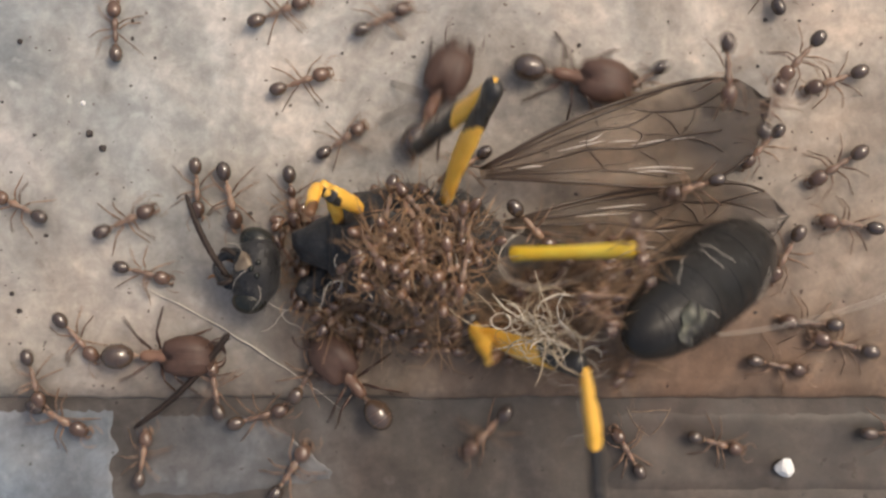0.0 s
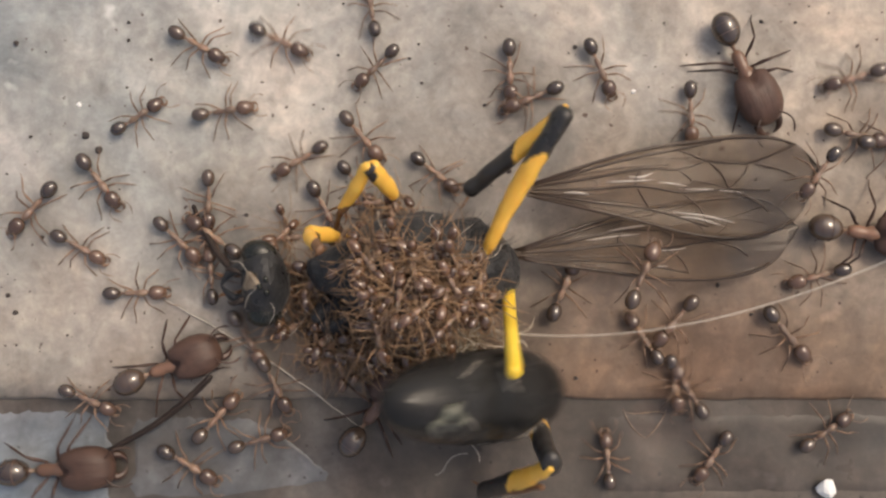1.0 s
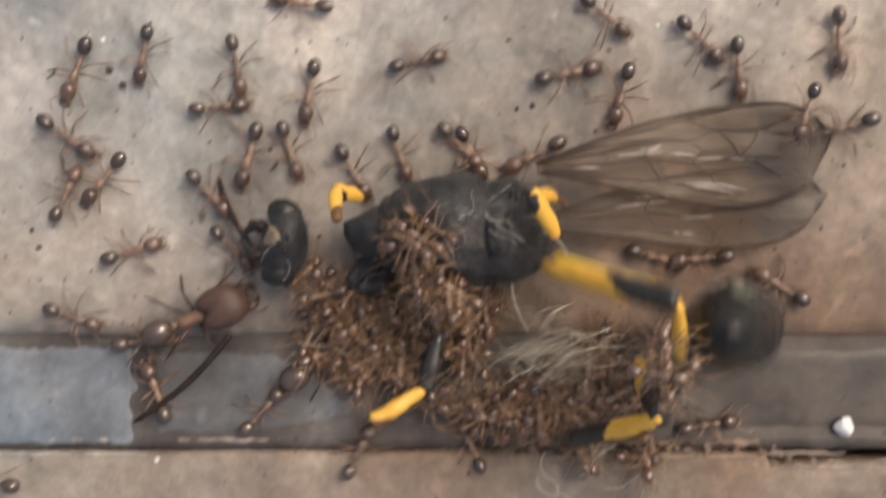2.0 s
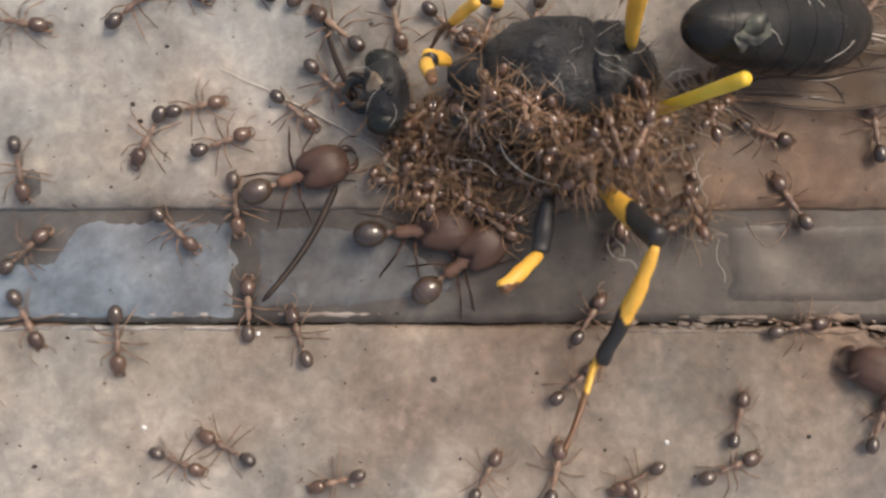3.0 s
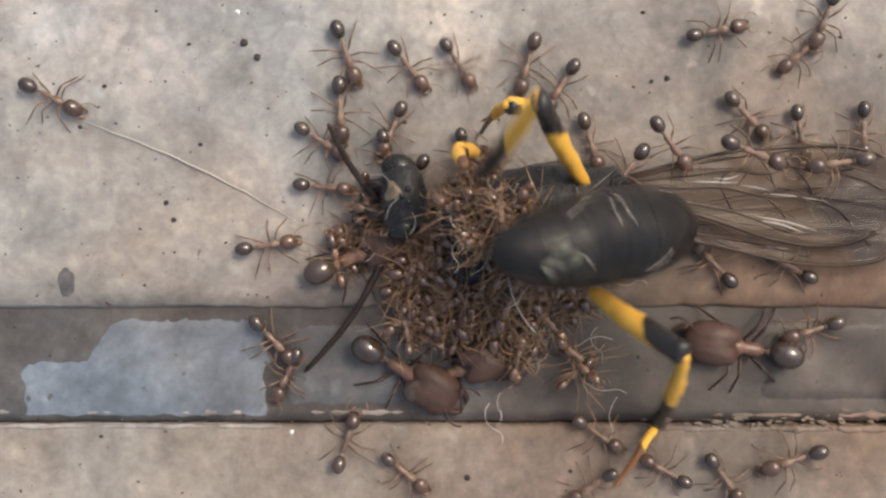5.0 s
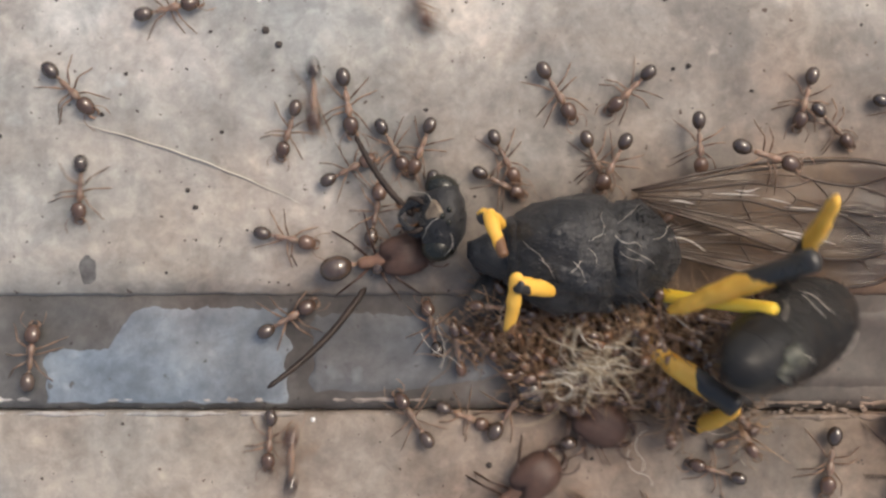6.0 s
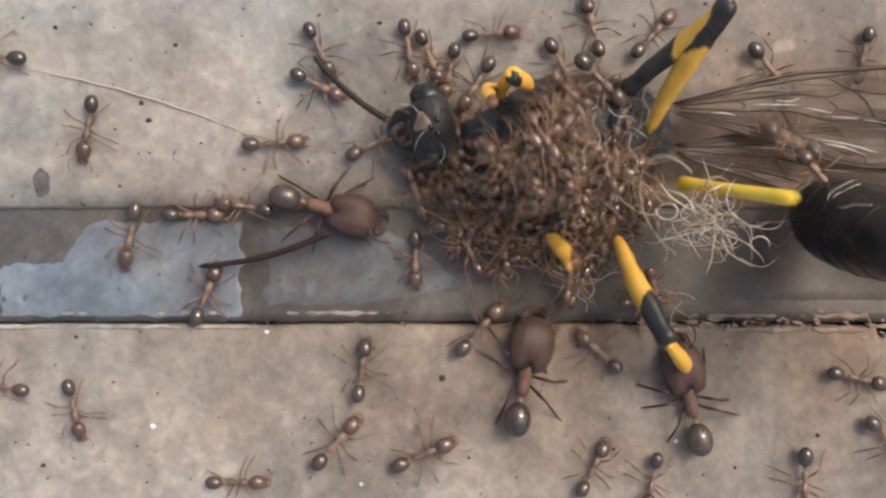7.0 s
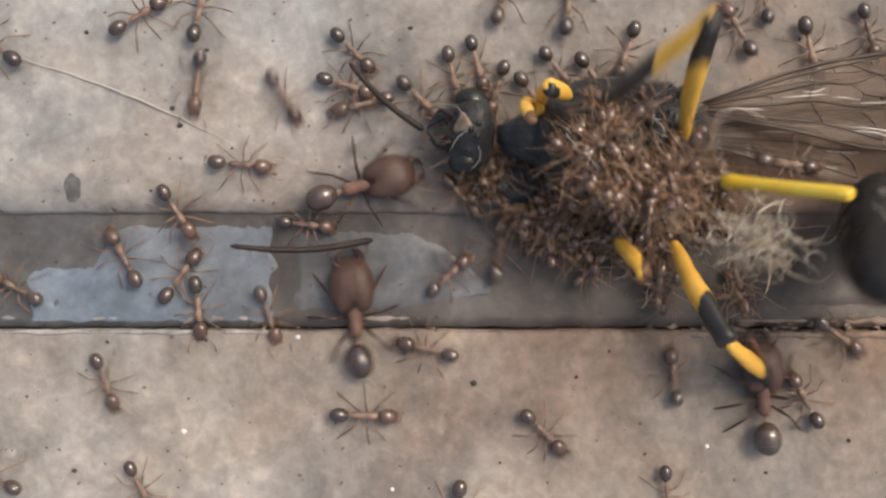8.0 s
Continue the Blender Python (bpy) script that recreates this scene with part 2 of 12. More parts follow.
antenna_dark = material("brown_black_antenna", (0.03, 0.019, 0.014), 0.5, 0.25)
shade(antenna_dark, ramp(antenna_dark, noise_of(antenna_dark, 1100, 3), [(0.3, (0.018, 0.013, 0.011)), (0.7, (0.046, 0.031, 0.024))]))
eye_dark = material("compound_eye", (0.014, 0.015, 0.011), 0.25)
bump(eye_dark, noise_of(eye_dark, 9000, 1), 0.5, 0.00003)
pale_patch = material("pale_tergite_patch", (0.1, 0.1, 0.07), 0.5)
shade(pale_patch, ramp(pale_patch, noise_of(pale_patch, 900, 4), [(0.40, (0.02, 0.02, 0.02)), (0.64, (0.17, 0.17, 0.125))]))
face_tan = material("dull_tan_face", (0.24, 0.18, 0.12), 0.45)
shade(face_tan, ramp(face_tan, noise_of(face_tan, 1400, 4), [(0.35, (0.12, 0.085, 0.055)), (0.7, (0.34, 0.27, 0.19))]))
hair_grey = material("grey_body_hair", (0.05, 0.045, 0.04), 0.6)
silk = material("pale_silk", (0.52, 0.47, 0.40), 0.5)
straw = material("straw_fibre", (0.72, 0.61, 0.44), 0.42)
shade(straw, ramp(straw, node(straw, "ShaderNodeObjectInfo").outputs["Random"], [(0.0, (0.20, 0.135, 0.08)), (0.4, (0.48, 0.39, 0.27)), (1.0, (0.80, 0.74, 0.62))]))
vein_brown = material("wing_vein", (0.040, 0.023, 0.014), 0.3)
# pale colour that paints in the highlights on the folded wings
glint_pale = material("painted_wing_glint", (0.50, 0.45, 0.40), 0.15)

membrane = material("wing_membrane", (0.16, 0.10, 0.055), 0.32, 0.45)
bump(membrane, noise_of(membrane, 700, 3, 0.6, stretch=(0.3, 1.8, 1)), 0.8, 0.0003)
_sep = node(membrane, "ShaderNodeSeparateXYZ")
link(membrane, node(membrane, "ShaderNodeTexCoord").outputs["Object"], _sep.inputs["Vector"])
_wob = node(membrane, "ShaderNodeMath")
_wob.operation = "MULTIPLY_ADD"
link(membrane, noise_of(membrane, 330, 3), _wob.inputs[0])
_wob.inputs[1].default_value = 0.004
link(membrane, _sep.outputs["X"], _wob.inputs[2])
_far = node(membrane, "ShaderNodeMath")
_far.operation = "MULTIPLY"
link(membrane, _wob.outputs["Value"], _far.inputs[0])
_far.inputs[1].default_value = 60.0
_dense = ramp(membrane, _far.outputs["Value"], [(0.0, (0.32,) * 3), (0.40, (0.23,) * 3), (0.66, (0.19,) * 3), (0.73, (0.44,) * 3), (1.0, (0.50,) * 3)])
shade(membrane, mix(membrane, ramp(membrane, _far.outputs["Value"], [(0.69, (0, 0, 0)), (0.735, (1, 1, 1))]),
                    ramp(membrane, noise_of(membrane, 260, 4), [(0.3, (0.135, 0.10, 0.073)), (0.7, (0.245, 0.192, 0.146))]), (0.075, 0.062, 0.055)))
_clear = node(membrane, "ShaderNodeBsdfTransparent", Color=(0.93, 0.885, 0.84, 1))
_blend = node(membrane, "ShaderNodeMixShader")
link(membrane, _dense, _blend.inputs["Fac"])
link(membrane, _clear.outputs["BSDF"], _blend.inputs[1])
link(membrane, membrane.node_tree.nodes["Principled BSDF"].outputs["BSDF"], _blend.inputs[2])
link(membrane, _blend.outputs["Shader"], membrane.node_tree.nodes["Material Output"].inputs["Surface"])


def ant_material(name, low, high, rough, spec=0.5, sub=0.0, fuzz=False):
    m = material(name, low, rough, spec, sub=sub)
    info = node(m, "ShaderNodeObjectInfo")
    c = mix(m, noise_of(m, 1500, 4), low, high)
    tone = ramp(m, info.outputs["Random"], [(0.0, (0.68, 0.67, 0.66)), (0.6, (1.0, 0.98, 0.96)), (1.0, (1.32, 1.27, 1.20))])
    shade(m, mix(m, 1.0, c, tone, "MULTIPLY"))
    if fuzz:
        bump(m, noise_of(m, 7000, 3), 0.2, 0.00001)
    return m


ant_gaster = ant_material("dark_gaster", (0.036, 0.026, 0.020), (0.090, 0.058, 0.040), 0.05, 0.9)
ant_head = ant_material("russet_ant_head", (0.066, 0.039, 0.028), (0.145, 0.086, 0.059), 0.12, 0.8)
ant_waist = ant_material("amber_ant_thorax", (0.155, 0.102, 0.074), (0.305, 0.208, 0.155), 0.28, 0.5, 0.2)
ant_leg = ant_material("brown_ant_leg", (0.10, 0.062, 0.044), (0.30, 0.19, 0.125), 0.28)
major_head = ant_material("brown_red_major_head", (0.046, 0.029, 0.023), (0.135, 0.078, 0.060), 0.42, 0.3, 0.0, True)
bump(major_head, noise_of(major_head, 1500, 4, 0.6, stretch=(0.35, 2.0, 1)), 0.6, 0.0001)
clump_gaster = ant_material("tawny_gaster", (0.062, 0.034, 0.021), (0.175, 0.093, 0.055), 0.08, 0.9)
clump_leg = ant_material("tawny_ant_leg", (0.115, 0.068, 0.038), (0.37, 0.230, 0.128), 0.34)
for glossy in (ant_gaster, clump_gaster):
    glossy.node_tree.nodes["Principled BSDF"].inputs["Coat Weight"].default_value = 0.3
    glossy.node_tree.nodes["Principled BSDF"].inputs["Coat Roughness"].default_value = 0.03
major_thorax = ant_material("amber_major_thorax", (0.12, 0.066, 0.045), (0.27, 0.155, 0.105), 0.28, 0.5, 0.1)
major_leg = ant_material("dark_major_leg", (0.035, 0.020, 0.015), (0.085, 0.044, 0.029), 0.3)

def two_tone(name, first, second, at, length):
    """Chitin that turns from one colour to another at the length `at`, with an uneven rim."""
    tones = {"yellow": ((0.76, 0.36, 0.035), (0.87, 0.545, 0.105)), "black": ((0.017, 0.016, 0.015), (0.042, 0.038, 0.035)), "brown": ((0.09, 0.042, 0.02), (0.22, 0.11, 0.05))}
    m = material(name, (0.5, 0.3, 0.1), 0.34, 0.5, sub=0.08)
    tc = node(m, "ShaderNodeTexCoord")
    sep = node(m, "ShaderNodeSeparateXYZ")
    link(m, tc.outputs["Object"], sep.inputs["Vector"])
    wob = node(m, "ShaderNodeMath")
    wob.operation = "MULTIPLY_ADD"
    link(m, noise_of(m, 900, 3), wob.inputs[0])
    wob.inputs[1].default_value = 0.0011
    slant = node(m, "ShaderNodeMath")
    slant.operation = "MULTIPLY_ADD"
    link(m, sep.outputs["Y"], slant.inputs[0])
    slant.inputs[1].default_value = 1.3
    link(m, sep.outputs["X"], slant.inputs[2])
    link(m, slant.outputs["Value"], wob.inputs[2])
    scale = node(m, "ShaderNodeMath")
    scale.operation = "DIVIDE"
    link(m, wob.outputs["Value"], scale.inputs[0])
    scale.inputs[1].default_value = length * MM + 0.0011
    edge = (at * MM + 0.00055) / (length * MM + 0.0011)
    grain = noise_of(m, 1300, 4, 0.6)
    a, b = (mix(m, grain, tones[k][0], tones[k][1]) for k in (first, second))
    shade(m, mix(m, ramp(m, scale.outputs["Value"], [(edge - 0.012, (0, 0, 0)), (edge + 0.012, (1, 1, 1))]), a, b),
          ramp(m, noise_of(m, 800, 3), [(0.3, (0.24,) * 3), (0.7, (0.46,) * 3)]))
    bump(m, noise_of(m, 4500, 3, 0.6), 0.35, 0.00004)
    return m


# ---------- ground: two stone slabs with a sunken mortar joint between them ----------
JOINT_TOP, JOINT_LOW = -1.2, -6.28
SMEAR = (-17.3, 0.15)


def edge_xs():
    near = [-45 + 0.14 * i for i in range(644)]
    return [-6000, -2000, -600, -200, -120, -80, -60] + near + [60, 80, 120, 200, 600, 2000, 6000]


def slab(name, y_edge, way, material_of, wave, fall, seed, label):
    """A slab whose worn edge runs along x at y_edge; way: +1 or -1, the side on which it lies."""
    bm = bmesh.new()
    cols = []
    for x in edge_xs():
        w = wave * (noise.noise(Vector((x * 0.22, seed, 0))) + 0.5 * noise.noise(Vector((x * 1.1, seed, 3))) + 0.22 * noise.noise(Vector((x * 4.0, seed, 7))))
        if way < 0 and x > 9:
            w += 0.10 * noise.noise(Vector((x * 2.3, 4, 1))) + (0.50 if 20.4 < x < 26.4 else 0.05)
        soft = 0.5 + 0.3 * noise.noise(Vector((x * 0.5, seed + 9, 1)))
        rows = []
        for off, z in ((0.0, -6.0), (0.0, -fall), (0.06, -fall * 0.45), (0.2 * soft + 0.1, -fall * 0.14), (soft + 0.35, -0.01), (1.6 + soft, 0.0), (12, 0), (60, 0), (300, 0), (1500, 0), (6000, 0)):
            lump = 0.05 * noise.noise(Vector((x * 0.5, off * 0.6, seed))) if 0.5 < off < 50 else 0.0
            rows.append(bm.verts.new((x, y_edge + way * (off + (w if off < 2 else 0)), z + lump)))
        cols.append(rows)
    for a, b in zip(cols, cols[1:]):
        for i in range(len(a) - 1):
            q = (a[i], b[i], b[i + 1], a[i + 1])
            bm.faces.new(q if way > 0 else q[::-1])
    return tagged(part(name, bm, material_of), label, "ground", kind="structure")


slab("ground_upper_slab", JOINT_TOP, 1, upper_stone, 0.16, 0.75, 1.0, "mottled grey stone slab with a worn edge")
slab("ground_lower_slab", JOINT_LOW - 0.09, -1, lower_stone, 0.11, 0.35, 5.0, "warm beige stone slab below the joint")

# the mortar bed in the joint, sloping a little to the lower slab
bm = bmesh.new()
cols = []
for x in edge_xs():
    w = 0.10 * noise.noise(Vector((x * 0.9, 2, 0))) + 0.05 * noise.noise(Vector((x * 4.1, 2, 5)))
    rows = []
    for k in range(15):
        y = JOINT_TOP + 0.6 + (JOINT_LOW + w - JOINT_TOP - 0.6) * k / 12 if k < 13 else JOINT_LOW + w - 0.004 * (k - 12)
        z = -0.42 + 0.10 * noise.noise(Vector((x * 0.35, y * 0.5, 3))) + 0.28 * (k / 12 if k < 13 else 1) ** 2
        if k == 12:
            z -= 0.03
        if k > 12:
            z = -0.5 - 5 * (k - 13)
        rows.append(bm.verts.new((x, y, z)))
    cols.append(rows)
for a, b in zip(cols, cols[1:]):
    for i in range(14):
        bm.faces.new((a[i], a[i + 1], b[i + 1], b[i]))
tagged(part("ground_joint", bm, joint_mortar), "sunken dark grey mortar joint between the slabs", "ground", kind="structure")


def joint_height(x, y):
    k = max(0.0, min(1.0, (y - JOINT_TOP - 0.6) / (JOINT_LOW - JOINT_TOP - 0.6)))
    return -0.42 + 0.10 * noise.noise(Vector((x * 0.35, y * 0.5, 3))) + 0.28 * k * k


def film(name, x0, x1, seed, label, y_hi, y_lo, skin=None):
    """A thin skin of dried paint on the mortar with a scalloped outline."""
    bm = bmesh.new()
    n, rows_n = 90, 14
    grid = []
    for i in range(n + 1):
        x = x0 + (x1 - x0) * i / n
        hi, lo = y_hi(x), y_lo(x)
        hi += 0.28 * noise.noise(Vector((x * 0.8, seed, 0))) + 0.16 * noise.noise(Vector((x * 2.6, seed, 4))) + 0.10 * noise.noise(Vector((x * 7.0, seed, 6)))
        lo += 0.12 * noise.noise(Vector((x * 1.2, seed, 8)))
        col = []
        for k in range(rows_n + 1):
            y = hi + (lo - hi) * k / rows_n
            sx = 0.55 * noise.noise(Vector((y * 1.3, seed, 2))) if i in (0, n) else 0
            edge = k in (0, rows_n) or i in (0, n)
            col.append(bm.verts.new((x + sx, y, joint_height(x, y) + (0.0 if edge else 0.045))))
        grid.append(col)
    for a, b in zip(grid, grid[1:]):
        for i in range(rows_n):
            bm.faces.new((a[i], a[i + 1], b[i + 1], b[i]))
    return tagged(part(name, bm, skin or film_paint), label, "paint film", kind="structure")


film("paint_film", -19.3, -8.4, 1.0, "thin blue-grey dried film lying in the joint",
     lambda x: -1.75 if x > -15.3 else (-1.75 - 1.9 * min(1, (-15.3 - x) / 1.3) if x > -18 else -3.65), lambda x: -6.02)
film("paint_film", -7.2, 1.6, 2.0, "thin worn blue-grey film fading out in the joint", lambda x: -2.0 - 2.6 * max(0.0, (x + 3.2) / 4.8) ** 2, lambda x: -5.5 + 0.7 * max(0.0, (x + 3.2) / 4.8), worn_film)
film("paint_film", 14.2, 42.0, 3.0, "thin dull grey film lying in the joint", lambda x: -1.9, lambda x: -5.3, wet_film)

# a dried smear on the upper slab
bm = bmesh.new()
mid = bm.verts.new((SMEAR[0], SMEAR[1], 0.04))
rim = []
for i in range(28):
    a = 2 * math.pi * i / 28
    r = 1 + 0.35 * noise.noise(Vector((math.cos(a) * 1.5, math.sin(a) * 1.5, 2)))
    rim.append(bm.verts.new((SMEAR[0] + 0.42 * r * math.cos(a), SMEAR[1] + 0.82 * r * math.sin(a), 0.005)))
for i in range(28):
    bm.faces.new((mid, rim[i], rim[(i + 1) % 28]))
tagged(part("smear", bm, smear_dark), "dark dried smear on the grey slab", "stain", kind="structure")

# crumbs of white mortar along the lower lip
def lip(x0, x1, seed, rise_by=0.0):
    bm = bmesh.new()
    n = max(6, int((x1 - x0) / 0.18))
    rings = []
    for i in range(n + 1):
        x = x0 + (x1 - x0) * i / n
        s = max(0.0, math.sin(math.pi * i / n)) ** 0.4 + 0.02
        r = (0.10 if x < 5 else (0.14 if 15.5 < x < 20.2 else 0.085)) * (1 + 0.9 * noise.noise(Vector((x * 1.7, seed, 0))) + 0.6 * noise.noise(Vector((x * 5.3, seed, 2)))) * s
        y = JOINT_LOW - (0.23 if x < 5 else (0.82 if 20.2 < x < 27 else 0.36)) + rise_by + 0.07 * noise.noise(Vector((x * 1.3, seed, 5)))
        rings.append([Vector((x, y + r * 1.1 * math.cos(a), (-0.04 if rise_by == 0 else joint_height(x, y) - 0.03) + r * 0.55 * math.sin(a))) for a in (2 * math.pi * j / 8 for j in range(8))])
    ring_skin(bm, rings)
    return tagged(part("mortar_lip", bm, white_lip), "broken ridge of white mortar along the crack", "mortar", "mortar ridges", "structure")


for k, (a, b) in enumerate(((-40, -31), (-30, -21), (-20.5, -16.5), (-15.8, -11.0), (-10.6, -7.5), (9.5, 13.0), (13.3, 17.2), (17.4, 20.1), (20.3, 27), (28, 41))):
    lip(a, b, k)
for k, (a, b) in enumerate(((-38, -29), (-27, -19.6), (-19.0, -14.0), (-13.2, -9.0), (-6.5, -1.5), (12.5, 16.0), (17.5, 24.0))):
    lip(a, b, k + 20, 0.62)


bm = bmesh.new()
for i in range(420):
    x = rng.uniform(8.5, 42) if i < 320 else rng.uniform(-42, 8)
    y = JOINT_LOW - 0.18 + rng.gauss(0.0, 0.24 if i < 320 else 0.1)
    if 20.3 < x < 26.6:
        y -= 0.62
    r = rng.uniform(0.03, 0.12) if i < 230 else (rng.uniform(0.09, 0.20) if i < 320 else rng.uniform(0.03, 0.06))
    a = rng.uniform(0, 3.14)
    z = -0.12 if y > JOINT_LOW else -0.03
    pts = [Vector((math.cos(a + j * 1.047) * r * rng.uniform(0.6, 2.6), math.sin(a + j * 1.047) * r * rng.uniform(0.3, 1.0), 0)) for j in range(6)]
    base = [bm.verts.new((x + p.x, y + p.y, z - 0.06)) for p in pts]
    top = [bm.verts.new((x + p.x * 0.7, y + p.y * 0.7, z + r * rng.uniform(0.05, 0.3))) for p in pts]
    for j in range(6):
        bm.faces.new((base[j], base[(j + 1) % 6], top[(j + 1) % 6], top[j]))
    bm.faces.new(top)
tagged(part("mortar_crumbs", bm, white_lip, smooth=False), "pale crumbs of broken mortar along the crack", "mortar", kind="stuff")


def grain(seed, r, material_of, name="grain"):
    bm = bmesh.new()
    bmesh.ops.create_icosphere(bm, subdivisions=2, radius=r)
    for v in bm.verts:
        v.co *= 1 + 0.35 * noise.noise(v.co * (1.1 / r) + Vector((seed, 0, 0)))
        v.co.z *= 0.7
    return part(name, bm, material_of, smooth=False)


# loose grit, too much of it to count
bm = bmesh.new()
for i in range(520):
    x, y = rng.uniform(-38, 40), rng.uniform(-24, 24)
    if JOINT_LOW - 0.5 < y < JOINT_TOP + 0.4:
        continue
    r = rng.choice((0.05, 0.06, 0.07, 0.09, 0.12)) * rng.uniform(0.6, 1.2)
    a = rng.uniform(0, 3.14)
    pts = [Vector((math.cos(a + j * 1.047) * r * rng.uniform(0.6, 1.3), math.sin(a + j * 1.047) * r * rng.uniform(0.5, 1.0), 0)) for j in range(6)]
    base = [bm.verts.new((x + p.x, y + p.y, -0.02)) for p in pts]
    top = [bm.verts.new((x + p.x * 0.6, y + p.y * 0.6, r * 0.8)) for p in pts]
    for j in range(6):
        bm.faces.new((base[j], base[(j + 1) % 6], top[(j + 1) % 6], top[j]))
    bm.faces.new(top)
tagged(part("grit", bm, grit_dark, smooth=False), "fine dark grit scattered over the slabs", "grit", kind="stuff")
for k, (x, y, r) in enumerate(((-12.81, 3.60, 0.17), (-12.43, 2.83, 0.15), (-8.70, 10.16, 0.25), (-9.29, 10.82, 0.28), (-12.43, 14.98, 0.20), (-7.37, 15.92, 0.12), (-7.37, 15.11, 0.14), (-16.69, 7.02, 0.17), (9.08, 9.08, 0.15), (-12.48, 2.83, 0.18), (1.96, -12.40, 0.10), (9.80, 9.21, 0.20), (8.50, -3.37, 0.15), (0.77, -8.80, 0.22), (6.89, -7.37, 0.12))):
    g = grain(k * 3.1, r * 0.62, grit_dark)
    g.matrix_basis = mm(x, y, r * 0.4)
    tagged(g, "small dark grain lying on the grey slab", "grain", "dark grains")
white_grain = tagged(grain(2.0, 0.44, grit_white, "white_grain"), "rough white mineral grain on the ground", "grain")

# tiny pale chips
for k, (x, y, r) in enumerate(((-12.3, -11.0, 0.13), (11.3, -11.66, 0.10), (-7.17, -6.75, 0.11), (-2.9, -13.6, 0.09), (15.4, 12.8, 0.10), (-9.6, 12.2, 0.11))):
    chip = grain(k * 2.3 + 1, r, grit_white, "chip")
    chip.matrix_basis = mm(x, y, r * 0.4)
    tagged(chip, "tiny pale mineral chip lying on the slab", "grain", "pale chips")

# a shield-shaped scratch in the mortar
bm = bmesh.new()
for ends in (((15.0, -1.55), (15.2, -2.2), (15.6, -2.75), (16.05, -2.9)), ((16.05, -2.9), (16.5, -2.6), (16.85, -2.0), (17.0, -1.6)), ((15.15, -1.75), (15.7, -1.95), (16.3, -1.6), (16.9, -1.75))):
    pts = curve_points(*((x, y, joint_height(x, y) + 0.05) for x, y in ends), 9)
    tube(pts, [0.01, 0.03, 0.04, 0.02, 0.035, 0.04, 0.015, 0.03, 0.025, 0.01], 5, bm)
tagged(part("scratch", bm, white_lip), "pale curved scratch in the mortar joint", "scratch", kind="structure")

# a silk strand that clings to the slab and is tugged about by the struggle
bm = tube([(10.7 * i / 40, 0.28 * math.sin(math.pi * i / 40) + 0.02 * math.sin(i * 0.9), 0.03 * math.sin(i * 0.35)) for i in range(41)],
          [max(0.012, 0.042 * math.sin(math.pi * (0.08 + 0.9 * i / 40)) + 0.015 * noise.noise(Vector((i * 0.7, 0, 0)))) for i in range(41)], 5)
silk_strand = tagged(part("silk_strand", bm, silk), "pale silk strand clinging to the grey slab", "silk strand")

# ---------- the wasp ----------
wasp = tagged(new("wasp"), "dead black and yellow mud dauber wasp swarmed by ants", "wasp")
bm = body_of([(-5.6, 0.35, -0.6), (-5.2, 0.75, -0.5), (-4.4, 1.05, -0.35), (-3.7, 1.25, -0.2), (-3.4, 1.7, -0.1), (-2.7, 2.25, 0.1), (-1.6, 2.6, 0.25), (-0.3, 2.7, 0.3),
              (0.6, 2.5, 0.2), (0.95, 2.3, 0.1), (1.2, 2.4, 0.1), (2.2, 2.2, -0.1), (3.2, 1.7, -0.3), (3.9, 1.0, -0.5), (4.15, 0.45, -0.6)], 40, 0.86, 0.42, 3)
thorax = part("thorax", bm, chitin_black, wasp, "matt black bulky thorax")
thorax.matrix_basis = mm(0, 0, 2.55)
thorax.scale = (0.94, 0.94, 0.94)
wisp_rng = random.Random(5)
for k in range(15):
    x, y, a = wisp_rng.uniform(-2.6, 2.8), wisp_rng.uniform(-1.6, 1.6), wisp_rng.uniform(0, 6.28)
    turn, pts = wisp_rng.uniform(-0.35, 0.35), []
    for i in range(9):
        high = 0.92 * math.sqrt(max(0.2, (2.62 ** 2) * (1 - (x / 4.3) ** 2) - y * y))
        pts.append(Vector((x, y, high + 0.12 + 0.12 * math.sin(i * 0.5))))
        a += turn * (1 if i < 5 else -1.6)
        x, y = x + 0.19 * math.cos(a), y + 0.19 * math.sin(a)
    w = wisp_rng.choice((0.012, 0.016, 0.023))
    part("wisp", tube(pts, [w] * 7 + [w * 0.7, w * 0.3], 4), silk, thorax, "pale silk wisp stuck to the thorax")
bm = body_of([(-0.55, 1.35), (-0.35, 1.62), (0.1, 1.72), (0.5, 1.6), (0.6, 1.3)], 24, 0.9, 0.12, 4)
part("collar", bm, chitin_black, thorax).matrix_basis = mm(-3.35, 0, -0.05, 0, 8)
for y, z, x in ((0.85, 2.15, 0.3), (-0.95, 2.1, 0.5)):
    bm = body_of(egg(-1.5, 1.1, 0.62, 8, 0.45), 14, 0.4, 0.12, y)
    part("plate", bm, chitin_black, thorax).matrix_basis = mm(x - 0.9, y, z, 0, 4, 6 * y)
for x, y, z, turn in ((-4.6, -1.5, 1.0, 62), (-3.9, -2.1, 1.0, 40)):
    bm = body_of(egg(-1.35, 1.05, 0.58, 11, 0.42), 18, 0.8, 0.35, x)
    part("coxa", bm, chitin_black, thorax, "black leg base").matrix_basis = mm(x, y, z - 2.55, 0, 12, turn)
bm = body_of(egg(-0.7, 0.7, 1.15, 9), 18, 0.45, 0.1, 6)
part("shield", bm, chitin_black, thorax).matrix_basis = mm(1.3, 0, 1.78, 0, 20)
